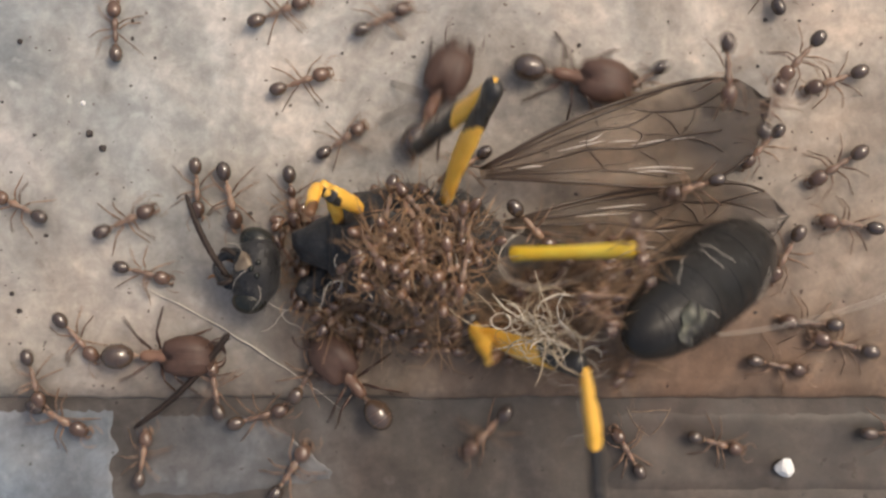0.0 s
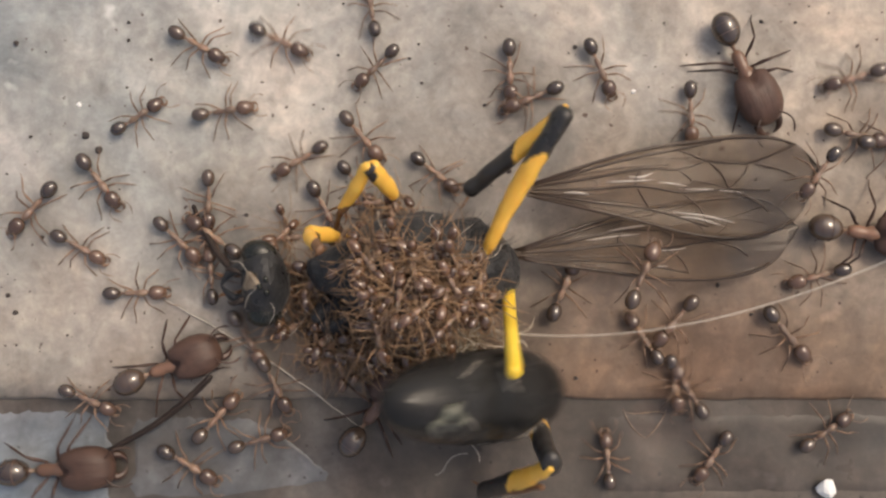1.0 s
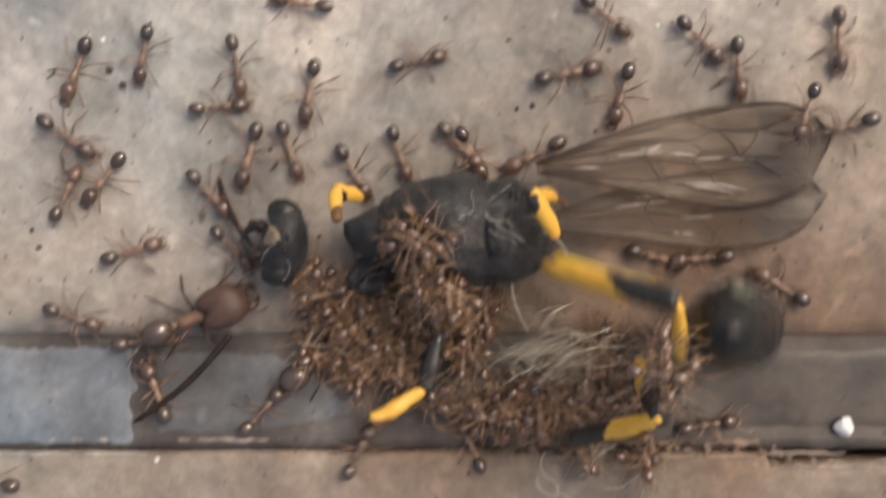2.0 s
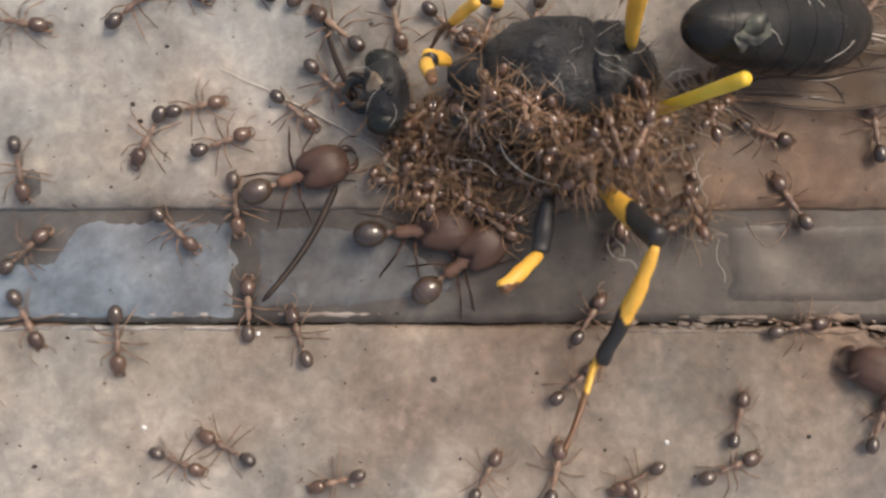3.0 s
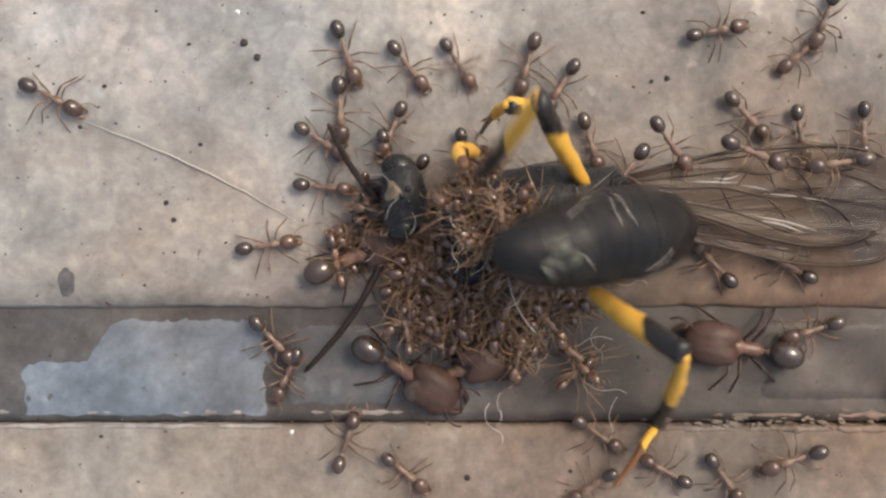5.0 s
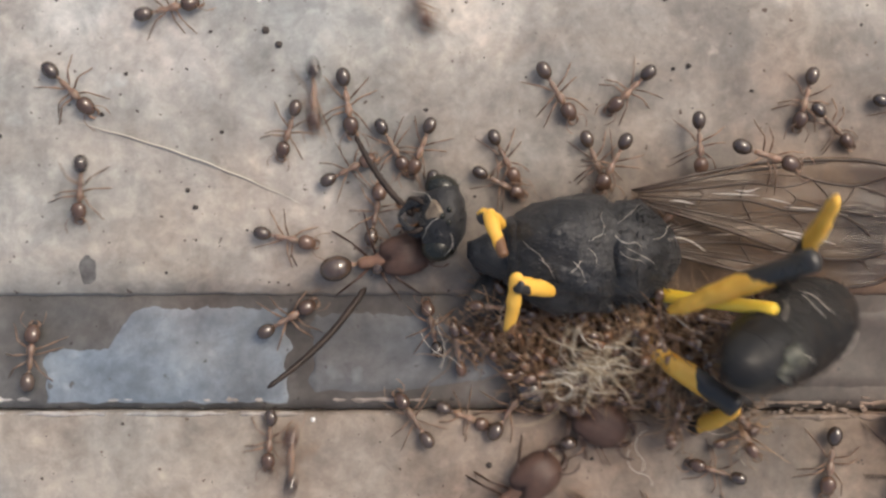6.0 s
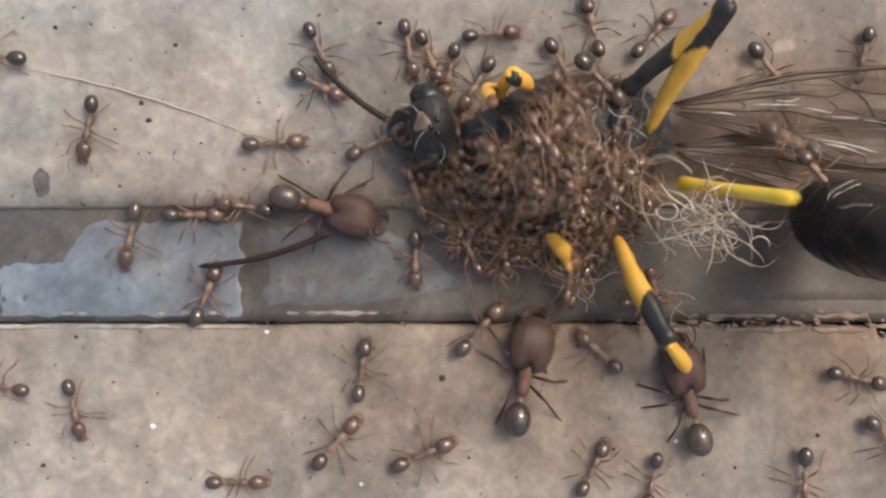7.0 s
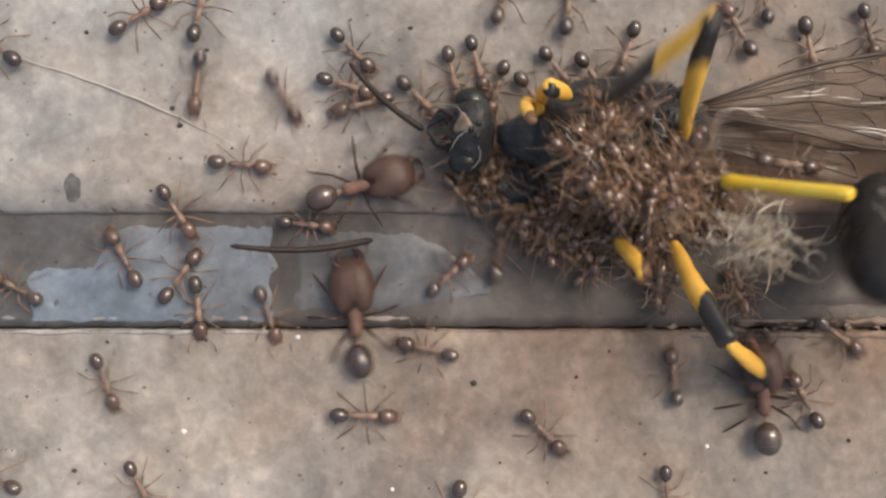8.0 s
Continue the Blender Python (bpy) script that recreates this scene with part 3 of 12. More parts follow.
for k in range(7):
    x = 1.9 + k * 0.28
    r = 2.25 - 0.16 * k - 0.02 * k * k
    pts = [(x + 0.08 * math.sin(a * 3), r * 1.0 * math.cos(a), -0.2 + r * 0.93 * math.sin(a)) for a in (math.pi * (0.08 + 0.84 * i / 16) for i in range(17))]
    part("ridge", tube(pts, 0.06, 5), chitin_black, thorax)
bm = bmesh.new()
for i in range(420):
    a, u = rng.uniform(0, math.pi), rng.uniform(-0.92, 0.92)
    base = Vector((3.9 * u, 2.55 * math.cos(a) * math.sqrt(1 - u * u), 0.25 + 2.35 * math.sin(a) * math.sqrt(1 - u * u)))
    tipv = base + base.normalized() * rng.uniform(0.25, 0.6) + Vector((rng.uniform(-.25, .25), rng.uniform(-.25, .25), 0))
    tube([base * 0.96, (base + tipv) / 2 + Vector((0.04, 0, 0.03)), tipv], [0.016, 0.012, 0.004], 3, bm)
tagged(part("hair", bm, hair_grey, thorax), kind="stuff")

bm = body_of([(-0.95, 0.5), (-0.8, 1.0), (-0.4, 1.4), (0.0, 1.5), (0.45, 1.35), (0.8, 0.85), (0.95, 0.35)], 26, 0.92, 0.26, 8)
head = part("head", bm, chitin_black, wasp, "black head with large dark eyes")
for s in (1, -1):
    bm = body_of(egg(-0.75, 0.7, 0.52, 8), 14, 1.25)
    e = part("eye", bm, eye_dark, head)
    e.matrix_basis = mm(-0.1, 1.12 * s, 0.25, 0, 0, -8 * s)
    bm = tube(curve_points((-0.8, 0.55 * s, 0.1), (-1.3, 0.7 * s, 0.0), (-1.7, 0.3 * s, -0.1), (-1.85, -0.05 * s, -0.1), 8), [0.24, 0.24, 0.22, 0.2, 0.18, 0.15, 0.12, 0.08, 0.03], 8)
    part("mandible", bm, chitin_black, head)
bm = body_of([(-0.42, 0.06), (-0.3, 0.16), (0.0, 0.30), (0.25, 0.42), (0.34, 0.30)], 14, 0.35, 0.08, 3)
part("clypeus", bm, face_tan, head, "dull tan three-cornered face plate").matrix_basis = mm(-0.42, 0.15, 1.22, 0, -24, 40)


def antenna_mesh(length, bend):
    pts = [(length * t, bend * math.sin(math.pi * t) * length, 0.0) for t in [i / 24 for i in range(25)]]
    return tube(pts, [(0.14 + 0.022 * (i % 2) - 0.05 * (i / 24) ** 3) * (0.5 if i in (0, 24) else 1) for i in range(25)], 8)


bm = bmesh.new()
for i in range(130):
    a, u = rng.uniform(0, math.pi), rng.uniform(-0.9, 0.9)
    base = Vector((0.85 * u, 1.35 * math.cos(a) * math.sqrt(1 - u * u), 1.25 * math.sin(a) * math.sqrt(1 - u * u)))
    tube([base * 0.97, base * 1.15 + Vector((0.05, 0, 0)), base * 1.32 + Vector((rng.uniform(-.2, .2), rng.uniform(-.2, .2), 0.05))], [0.016, 0.012, 0.004], 3, bm)
tagged(part("bristles", bm, hair_grey, head), kind="stuff")
for s in (1, -1):
    bm = tube(curve_points((-0.75, 0.42 * s, 0.62), (-1.05, 0.6 * s, 0.95), (-1.4, 0.75 * s, 0.75), (-1.55, 0.55 * s, 0.3), 9), [0.10, 0.11, 0.11, 0.10, 0.10, 0.09, 0.08, 0.06, 0.04, 0.02], 7)
    part("scape", bm, antenna_dark, head, "dark base of the antenna")
    bm = tube(curve_points((-1.0, 0.25 * s, -0.2), (-1.5, 0.5 * s, -0.1), (-1.9, 0.2 * s, 0.1), (-2.0, 0.5 * s, -0.2), 8), [0.07] * 6 + [0.06, 0.05, 0.02], 5)
    part("palp", bm, chitin_brown, head)
for y, x in ((0.0, -0.05), (0.24, 0.22), (-0.24, 0.22)):
    bm = body_of(egg(-0.12, 0.12, 0.13, 5), 10)
    part("ocellus", bm, eye_dark, head).matrix_basis = mm(x, y, 1.38)
for x, y, a, turn in ((-0.5, 0.5, 2.0, 0.3), (0.3, -0.6, -1.0, -0.35), (-0.2, -0.1, 3.6, 0.2)):
    pts = []
    for i in range(7):
        pts.append(Vector((x, y, 0.15 + 1.3 * math.sqrt(max(0.05, 1 - (x / 1.15) ** 2 - (y / 1.7) ** 2)))))
        x, y, a = x + 0.17 * math.cos(a), y + 0.17 * math.sin(a), a + turn * (1 if i < 4 else -1)
    part("wisp", tube(pts, [0.008, 0.012, 0.016, 0.014, 0.016, 0.012, 0.005], 4), silk, head, "pale silk wisp stuck to the head")
head.scale = (1.06, 1.16, 0.95)

antenna_upper = part("antenna", antenna_mesh(4.3, 0.05), antenna_dark, wasp, "stout jointed black antenna")
antenna_lower = part("antenna", antenna_mesh(6.2, 0.05), antenna_dark, wasp, "stout jointed black antenna")


def leg_segment(name, length, r0, r1, share, label, first="yellow", second="black", swell=0.25):
    """A leg segment along x: the first share of its length yellow, the rest black."""
    n = 40
    prof = []
    for i in range(n + 1):
        t = i / n
        r = r0 + (r1 - r0) * t + swell * r1 * math.sin(math.pi * t) ** 1.5
        r *= 1 + 0.13 * math.exp(-((t - 0.93) / 0.05) ** 2) - 0.2 * math.exp(-((t - 0.03) / 0.03) ** 2)
        if i in (0, n):
            r *= 0.55
        prof.append((length * t, r, 0.06 * length * 0.3 * math.sin(math.pi * t)))
    bm = body_of(prof, 14, 0.78, 0.06, length)
    ob = part(name, bm, two_tone(first + "_" + second + "_chitin", first, second, share * length, length), wasp, label)
    return ob


def spurs(seg, length, r):
    for s in (1, -1):
        bm = tube([(length - 0.1, r * 0.5 * s, 0), (length + 0.35, r * 1.4 * s, -0.1), (length + 0.7, r * 1.7 * s, -0.1)], [0.07, 0.05, 0.01], 6)
        part("spur", bm, chitin_brown, seg)


up_femur = leg_segment("femur", 7.3, 0.28, 0.45, 0.62, "yellow femur with a black knee")
up_tibia = leg_segment("tibia", 6.2, 0.29, 0.37, 0.48, "yellow tibia with a blackish end")
hind_femur = leg_segment("femur", 5.3, 0.32, 0.50, 0.68, "yellow femur with a black knee")
hind_tibia = leg_segment("tibia", 5.7, 0.30, 0.36, 0.55, "yellow tibia with a blackish end")
hind_tarsus = leg_segment("tarsus", 4.4, 0.20, 0.11, 0.4, "jointed yellow-brown foot", "yellow", "brown", 0.1)
front_femur = leg_segment("femur", 2.2, 0.21, 0.31, 0.94, "short yellow front femur")
front_tibia = leg_segment("tibia", 2.3, 0.27, 0.19, 0.8, "short yellow front tibia", "yellow", "brown")
mid_femur = leg_segment("femur", 2.3, 0.23, 0.33, 0.94, "yellow femur")
mid_tibia = leg_segment("tibia", 3.0, 0.28, 0.19, 0.85, "yellow tibia", "yellow", "brown")
mid_tarsus = leg_segment("tarsus", 3.4, 0.14, 0.08, 0.01, "thin brown foot", "brown", "brown", 0.1)
far_femur = leg_segment("femur", 2.6, 0.28, 0.36, 0.05, "black femur", "black", "black")
far_tibia = leg_segment("tibia", 2.7, 0.24, 0.30, 0.9, "yellow tibia gripped by ants", "yellow", "brown")
spurs(up_tibia, 6.1, 0.4)
spurs(hind_tibia, 5.6, 0.36)
spurs(mid_tibia, 2.9, 0.25)

bm = body_of([(0, 0.25), (0.1, 0.34), (0.6, 0.30), (2.0, 0.28), (4.0, 0.29), (5.3, 0.31), (5.75, 0.30), (5.9, 0.2)], 14, 1.0, 0.02, 5)
petiole = part("petiole", bm, petiole_yellow, wasp, "long thin lemon-yellow waist")


def girth(x):
    u = (x - 2.6) / 4.75
    return 2.12 * max(0.0, 1 - abs(u) ** 2.5) ** 0.5 * (1 - 0.12 * (u + 1)) + 0.03


def tergite(x0, x1, seed):
    """One ring of the abdomen; its hind rim overlaps the next ring by a hair."""
    xs = [x0, x0 + 0.012, x0 + 0.03] + [x0 + (x1 - x0) * i / 9 for i in range(1, 9)] + [x1 - 0.03, x1 - 0.012, x1]
    rows = [(x, girth(x) * (1 + 0.016 * ((x - x0) / (x1 - x0)) ** 2)) for x in xs]
    return body_of(rows + [(x1 + 0.008, girth(x1) * 0.994)], 30, 0.95, 0.0, seed)


abdomen = part("abdomen", tergite(-2.13, 0.9, 2), chitin_wet, wasp, "smooth black bulbous abdomen")
for k, (x0, x1) in enumerate(((0.85, 2.3), (2.25, 3.6), (3.55, 4.8), (4.75, 5.9), (5.85, 7.33))):
    part("segment", tergite(x0, x1, k * 2.0), chitin_wet, abdomen)
for x, a, dx, da in ((1.9, 1.75, 0.03, 0.085), (2.6, 1.8, -0.01, 0.07), (0.2, 1.1, 0.12, -0.05), (3.9, 1.0, 0.10, 0.05), (4.6, 2.2, -0.13, 0.04)):
    pts = []
    for i in range(12):
        r = girth(x) * 1.03 + 0.03
        pts.append(Vector((x, r * math.cos(a), 0.95 * r * math.sin(a))))
        x, a = x + dx + 0.05 * math.sin(i * 0.9 + dx * 30), a + da * (1 if i < 8 else 0.4)
    part("wisp", tube(pts, [0.012] + [0.02] * 8 + [0.016, 0.011, 0.005], 4), silk, abdomen, "pale silk wisp stuck to the abdomen")
bm = body_of(egg(-0.85, 0.75, 0.58, 12, 0.4), 18, 0.10, 0.5, 4)
patch = part("patch", bm, pale_patch, abdomen, "dull pale greenish patch")
patch.matrix_basis = mm(5.3, 0.55, 1.40, -16, 22, 24)


def wing_outline(t, fore):
    end = max(0.0, 1 - t ** 10) ** 0.5
    if fore:
        return (0.3 + 1.45 * math.sin(math.pi * 0.70 * t)) * end, -(0.2 + 2.8 * math.sin(math.pi * 0.6 * t ** 1.1)) * end
    return (0.2 + 1.5 * math.sin(math.pi * 0.66 * t)) * end, -(0.2 + 1.9 * math.sin(math.pi * 0.62 * t)) * end


def build_wing(length, fore, seed):
    n, k = 44, 12
    top, low = [], []

    def height(x, y):
        return 0.22 * math.sin(x * 0.55 + seed) + 0.13 * noise.noise(Vector((x * 0.4, y * 1.3, seed))) + 0.05 * math.sin(y * 3.2 + x * 0.35)

    bm = bmesh.new()
    for sheet, z in ((top, 0.012), (low, -0.012)):
        for i in range(n + 1):
            t = i / n
            hi, lo = wing_outline(t, fore)
            if i == n:
                hi, lo = 0.05, -0.15
            x = length * (1 - (1 - t) ** 1.05)
            sheet.append([bm.verts.new((x + 0.55 * math.sin(math.pi * j / k) * t, hi + (lo - hi) * j / k, height(x, hi + (lo - hi) * j / k) + z)) for j in range(k + 1)])
    for i in range(n):
        for j in range(k):
            bm.faces.new((top[i][j], top[i][j + 1], top[i + 1][j + 1], top[i + 1][j]))
            bm.faces.new((low[i][j], low[i + 1][j], low[i + 1][j + 1], low[i][j + 1]))
    for i in range(n):
        for j in (0, k):
            q = (top[i][j], top[i + 1][j], low[i + 1][j], low[i][j])
            bm.faces.new(q)
    for j in range(k):
        for i in (0, n):
            bm.faces.new((top[i][j], top[i][j + 1], low[i][j + 1], low[i][j]))
    bmesh.ops.recalc_face_normals(bm, faces=bm.faces)
    wing = part("wing", bm, membrane, wasp, "folded translucent smoky brown wing with dark veins")

    def on(t, s):
        hi, lo = wing_outline(t, fore)
        x = length * (1 - (1 - t) ** 1.05) + 0.55 * math.sin(math.pi * s) * t
        y = hi + (lo - hi) * s
        return Vector((x, y, height(x, y) + 0.03))

    def vein(r, *knots, fold=False):
        """A vein or a painted highlight smoothly through knots, each given as shares of the wing's length and width."""
        ks = [Vector((t, q + 0.025 * math.sin(9 * t + seed * 5))) for t, q in knots]
        ks = [ks[0] * 2 - ks[1]] + ks + [ks[-1] * 2 - ks[-2]]
        path = []
        for p0, p1, p2, p3 in zip(ks, ks[1:], ks[2:], ks[3:]):
            for i in range(6):
                u = i / 6
                path.append(0.5 * (2 * p1 + (p2 - p0) * u + (2 * p0 - 5 * p1 + 4 * p2 - p3) * u * u + (3 * p1 - p0 - 3 * p2 + p3) * u ** 3))
        path.append(ks[-2])
        pts = [on(min(0.97, max(0.0, p.x)), min(0.99, max(0.01, p.y))) for p in path]
        n = len(pts) - 1
        if fold:
            part("fold", tube(pts, [0.008 + r * math.sin(math.pi * i / n) for i in range(n + 1)], 5), glint_pale, wing, "pale glossy strand painted in as a highlight on the folded wing")
        else:
            part("vein", tube(pts, [r * min(1, 0.5 + 1.6 * i / n) * (1 - 0.35 * (i / n) ** 2) for i in range(n + 1)], 5), vein_brown, wing)

    vein(0.085, (0.0, 0.03), (0.3, 0.02), (0.6, 0.02), (0.94, 0.03))
    vein(0.07, (0.01, 0.15), (0.25, 0.11), (0.5, 0.09), (0.67, 0.03))
    vein(0.055, (0.52, 0.09), (0.61, 0.21), (0.75, 0.25), (0.88, 0.14), (0.93, 0.05))
    vein(0.06, (0.02, 0.31), (0.2, 0.30), (0.38, 0.27), (0.5, 0.31), (0.61, 0.21))
    vein(0.06, (0.02, 0.48), (0.2, 0.53), (0.35, 0.50), (0.5, 0.56), (0.66, 0.50), (0.8, 0.54))
    vein(0.055, (0.02, 0.75), (0.2, 0.79), (0.4, 0.80), (0.6, 0.88))
    vein(0.07, (0.03, 0.97), (0.3, 0.97), (0.6, 0.98), (0.9, 0.96))
    for r, *knots in ((0.045, (0.38, 0.27), (0.355, 0.39), (0.35, 0.50)), (0.045, (0.5, 0.31), (0.54, 0.43), (0.5, 0.56)), (0.045, (0.61, 0.21), (0.645, 0.35), (0.66, 0.50)),
                      (0.04, (0.75, 0.25), (0.715, 0.38), (0.66, 0.50)), (0.04, (0.35, 0.50), (0.375, 0.66), (0.4, 0.80)), (0.04, (0.5, 0.56), (0.565, 0.70), (0.6, 0.88)),
                      (0.035, (0.75, 0.25), (0.85, 0.36), (0.9, 0.48)), (0.035, (0.66, 0.50), (0.75, 0.62), (0.8, 0.75)), (0.035, (0.2, 0.30), (0.23, 0.42), (0.2, 0.53)), (0.035, (0.54, 0.43), (0.6, 0.45), (0.66, 0.50))):
        vein(r, *knots)
    crease = random.Random(int(seed * 10))
    for k in range(9):
        q, end = crease.uniform(0.05, 0.95), crease.uniform(0.25, 0.6)
        vein(crease.uniform(0.018, 0.032), (0.01, q), (end * 0.5, q + crease.uniform(-0.08, 0.08)), (end, q + crease.uniform(-0.14, 0.14)))
    # pale strands imitate the glints along the creased membrane
    for k in range(7 if fore else 4):
        t, q, run = crease.uniform(0.1, 0.5), crease.uniform(0.15, 0.9), crease.uniform(0.08, 0.22)
        vein(crease.uniform(0.018, 0.04), (t, q), (t + run * 0.5, q + crease.uniform(-0.02, 0.02)), (t + run, q + crease.uniform(-0.04, 0.04)), fold=True)
    return wing


wing_upper = build_wing(12.6, True, 0.3)
wing_lower = build_wing(12.2, False, 1.7)

# ---------- tuft of pale fibres dragged along with the wasp ----------
fibre_tuft = tagged(new("fibre_tuft"), "ragged tuft of pale straw-coloured fibres beside the wasp", "fibres")
tuft_rng = random.Random(19)
for i in range(95):
    p = Vector((tuft_rng.gauss(0, 0.95), tuft_rng.gauss(0, 0.42), tuft_rng.uniform(-0.3, 0.7)))
    a = tuft_rng.gauss(-0.15, 0.6) + (math.pi if tuft_rng.random() < 0.5 else 0)
    turn, step, lift = tuft_rng.gauss(0, 0.26), tuft_rng.uniform(0.10, 0.24), tuft_rng.uniform(-0.05, 0.05)
    pts = []
    for j in range(12):
        pts.append(p.copy())
        p += Vector((math.cos(a) * step, math.sin(a) * step * 0.8, lift + 0.03 * math.sin(j * 0.7 + i)))
        a += turn + tuft_rng.gauss(0, 0.12)
    w = tuft_rng.choice((0.010, 0.013, 0.017, 0.024, 0.036))
    part("strand", tube(pts, [w] * 9 + [w * 0.8, w * 0.6, w * 0.3], 4), straw, fibre_tuft)


def thread(points, r, label):
    return tagged(part("silk_thread", tube(points, r, 5), silk), label, "silk thread", "loose silk threads")


thread_loop = thread([(1.6 * math.cos(0.5 + 0.13 * i) + 0.02 * i, 2.6 * math.sin(0.5 + 0.13 * i), 0.5 * math.sin(i * 0.2)) for i in range(26)], 0.03, "curled pale silk thread standing off the wasp")
thread_long = thread(curve_points((0, 0, 0), (6, -0.6, 0.6), (12, 1.0, 0.8), (19, 4.5, 0.1), 40), 0.03, "long loose pale silk thread trailing off the wasp")

# short curled threads caught on the wasp
curls = []
for k in range(10):
    n = 14
    turn, size, lean = rng.uniform(0.10, 0.3), rng.uniform(0.09, 0.2), rng.uniform(-0.06, 0.06)
    p, a, pts = Vector((0, 0, 0)), rng.uniform(0, 6.28), []
    for i in range(n):
        pts.append(p.copy())
        a += turn * (1 if i < 9 else -1.5)
        p += Vector((math.cos(a) * size, math.sin(a) * size, lean + 0.03 * math.sin(i)))
    curls.append(thread(pts, 0.017, "short curled pale thread caught on the wasp"))

strays = [[copy_thing(curl, mm(70, 60, 0)) for j in range(2)] for curl in curls]

# ---------- ants ----------
def build_ant(name, label, big, stance, tawny=False):
    """An ant facing along x, standing on z = 0. stance: seed of its leg pose."""
    r = random.Random(stance)
    ant = tagged(new(name), label, "ant", "soldier ants" if big else "worker ants")
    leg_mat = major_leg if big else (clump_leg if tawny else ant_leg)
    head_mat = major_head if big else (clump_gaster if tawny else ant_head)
    if big:
        ht, ms, hx = 0.75, 1.45, 1.15
        bm = bmesh.new()
        rings = []
        for x, w, h in ((-1.15, 0.35, 0.3), (-1.05, 0.85, 0.55), (-0.7, 1.12, 0.75), (-0.2, 1.2, 0.85), (0.4, 1.12, 0.8), (0.85, 0.9, 0.62), (1.1, 0.62, 0.4), (1.2, 0.3, 0.2)):
            ring = []
            for j in range(24):
                a = 2 * math.pi * j / 24
                lobe = -0.55 * max(0.0, abs(math.cos(a)) - 0.15) * (1.2 if x < -0.6 else 0.0) * min(1, (-0.5 - x) * 1.6 if x < -0.5 else 0)
                ring.append(Vector((x + lobe, w * math.cos(a), h * math.sin(a) * (1 - 0.12 * math.exp(-(math.cos(a) * 4) ** 2)))))
            rings.append(ring)
        ring_skin(bm, rings)
        hd = part("head", bm, head_mat, ant, "huge brown-red heart-shaped head")
        hd.matrix_basis = mm(2.0, 0, ht + 0.1, 0, 10)
        for s in (1, -1):
            m = tube(curve_points((1.0, 0.55 * s, -0.15), (1.4, 0.7 * s, -0.2), (1.75, 0.4 * s, -0.25), (1.75, 0.05 * s, -0.25), 7), [0.2, 0.22, 0.2, 0.18, 0.15, 0.1, 0.07, 0.02], 8)
            part("mandible", m, major_leg, hd)
            m = tube(curve_points((0.7, 0.35 * s, 0.45), (1.1, 1.0 * s, 0.7), (1.6, 1.2 * s, 0.4), (2.1, 0.9 * s, 0.1), 10), [0.05] * 8 + [0.065, 0.06, 0.02], 6)
            part("antenna", m, leg_mat, ant).matrix_basis = mm(2.0, 0, ht)
        prof = [(-0.95, 0.22), (-0.7, 0.34), (-0.3, 0.36), (0.0, 0.3), (0.2, 0.42), (0.55, 0.5), (0.85, 0.38), (1.0, 0.2)]
        gas, gx, gr = egg(-1.0, 0.85, 0.72, 10, 0.48), -2.1, 0.92
        leg_len, hips = 2.3, (0.55, 0.1, -0.4)
        hipy = 0.35
    else:
        ht, hx = 0.42, 0.0
        slim = 0.86 if tawny else 1.0
        bm = body_of(egg(-0.40, 0.46, 0.35 * slim, 9, 0.42), 18, 0.82)
        hd = part("head", bm, head_mat, ant)
        hd.matrix_basis = mm(1.02, 0, ht + 0.04, 0, 14)
        for s in (1, -1):
            m = tube(curve_points((0.36, 0.2 * s, -0.05), (0.55, 0.24 * s, -0.08), (0.64, 0.12 * s, -0.1), (0.62, 0.01 * s, -0.1), 5), [0.07, 0.075, 0.065, 0.05, 0.03, 0.01], 6)
            part("mandible", m, leg_mat, hd)
            m = tube(curve_points((1.25, 0.12 * s, ht + 0.15), (1.45, 0.5 * s, ht + 0.35), (1.65, 0.62 * s, ht + 0.2), (2.0 + r.uniform(-.1, .1), 0.45 * s + r.uniform(-.2, .2), ht - 0.1), 9),
                     [0.018] * 7 + [0.027, 0.026, 0.010], 5)
            part("antenna", m, leg_mat, ant)
        prof = [(-0.54, 0.07), (-0.44, 0.12), (-0.28, 0.145, 0.02), (-0.10, 0.12), (0.03, 0.095), (0.13, 0.155, 0.02), (0.34, 0.195, 0.03), (0.53, 0.13), (0.66, 0.065)]
        gas, gx, gr = egg(-0.47, 0.40, 0.325 * slim, 10, 0.48), -1.06, 0.95
        leg_len, hips = 2.0 if tawny else 1.25, (0.34, 0.1, -0.16)
        hipy = 0.13
    part("thorax", body_of(prof, 14, 0.95, 0.02, stance), major_thorax if big else ant_waist, ant).matrix_basis = mm(0, 0, ht)
    sc = 2.0 if big else 1.0
    bm = body_of([(-0.95 * sc, 0.06 * sc), (-0.86 * sc, 0.08 * sc), (-0.80 * sc, 0.125 * sc, 0.04 * sc), (-0.72 * sc, 0.06 * sc), (-0.66 * sc, 0.11 * sc, 0.05 * sc), (-0.58 * sc, 0.05 * sc), (-0.48 * sc, 0.05 * sc)], 10)
    part("waist", bm, ant_waist, ant).matrix_basis = mm(0, 0, ht)
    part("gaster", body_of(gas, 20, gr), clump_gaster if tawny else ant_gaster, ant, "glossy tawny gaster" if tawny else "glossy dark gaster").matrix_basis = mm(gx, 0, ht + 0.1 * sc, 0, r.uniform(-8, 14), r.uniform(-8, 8))
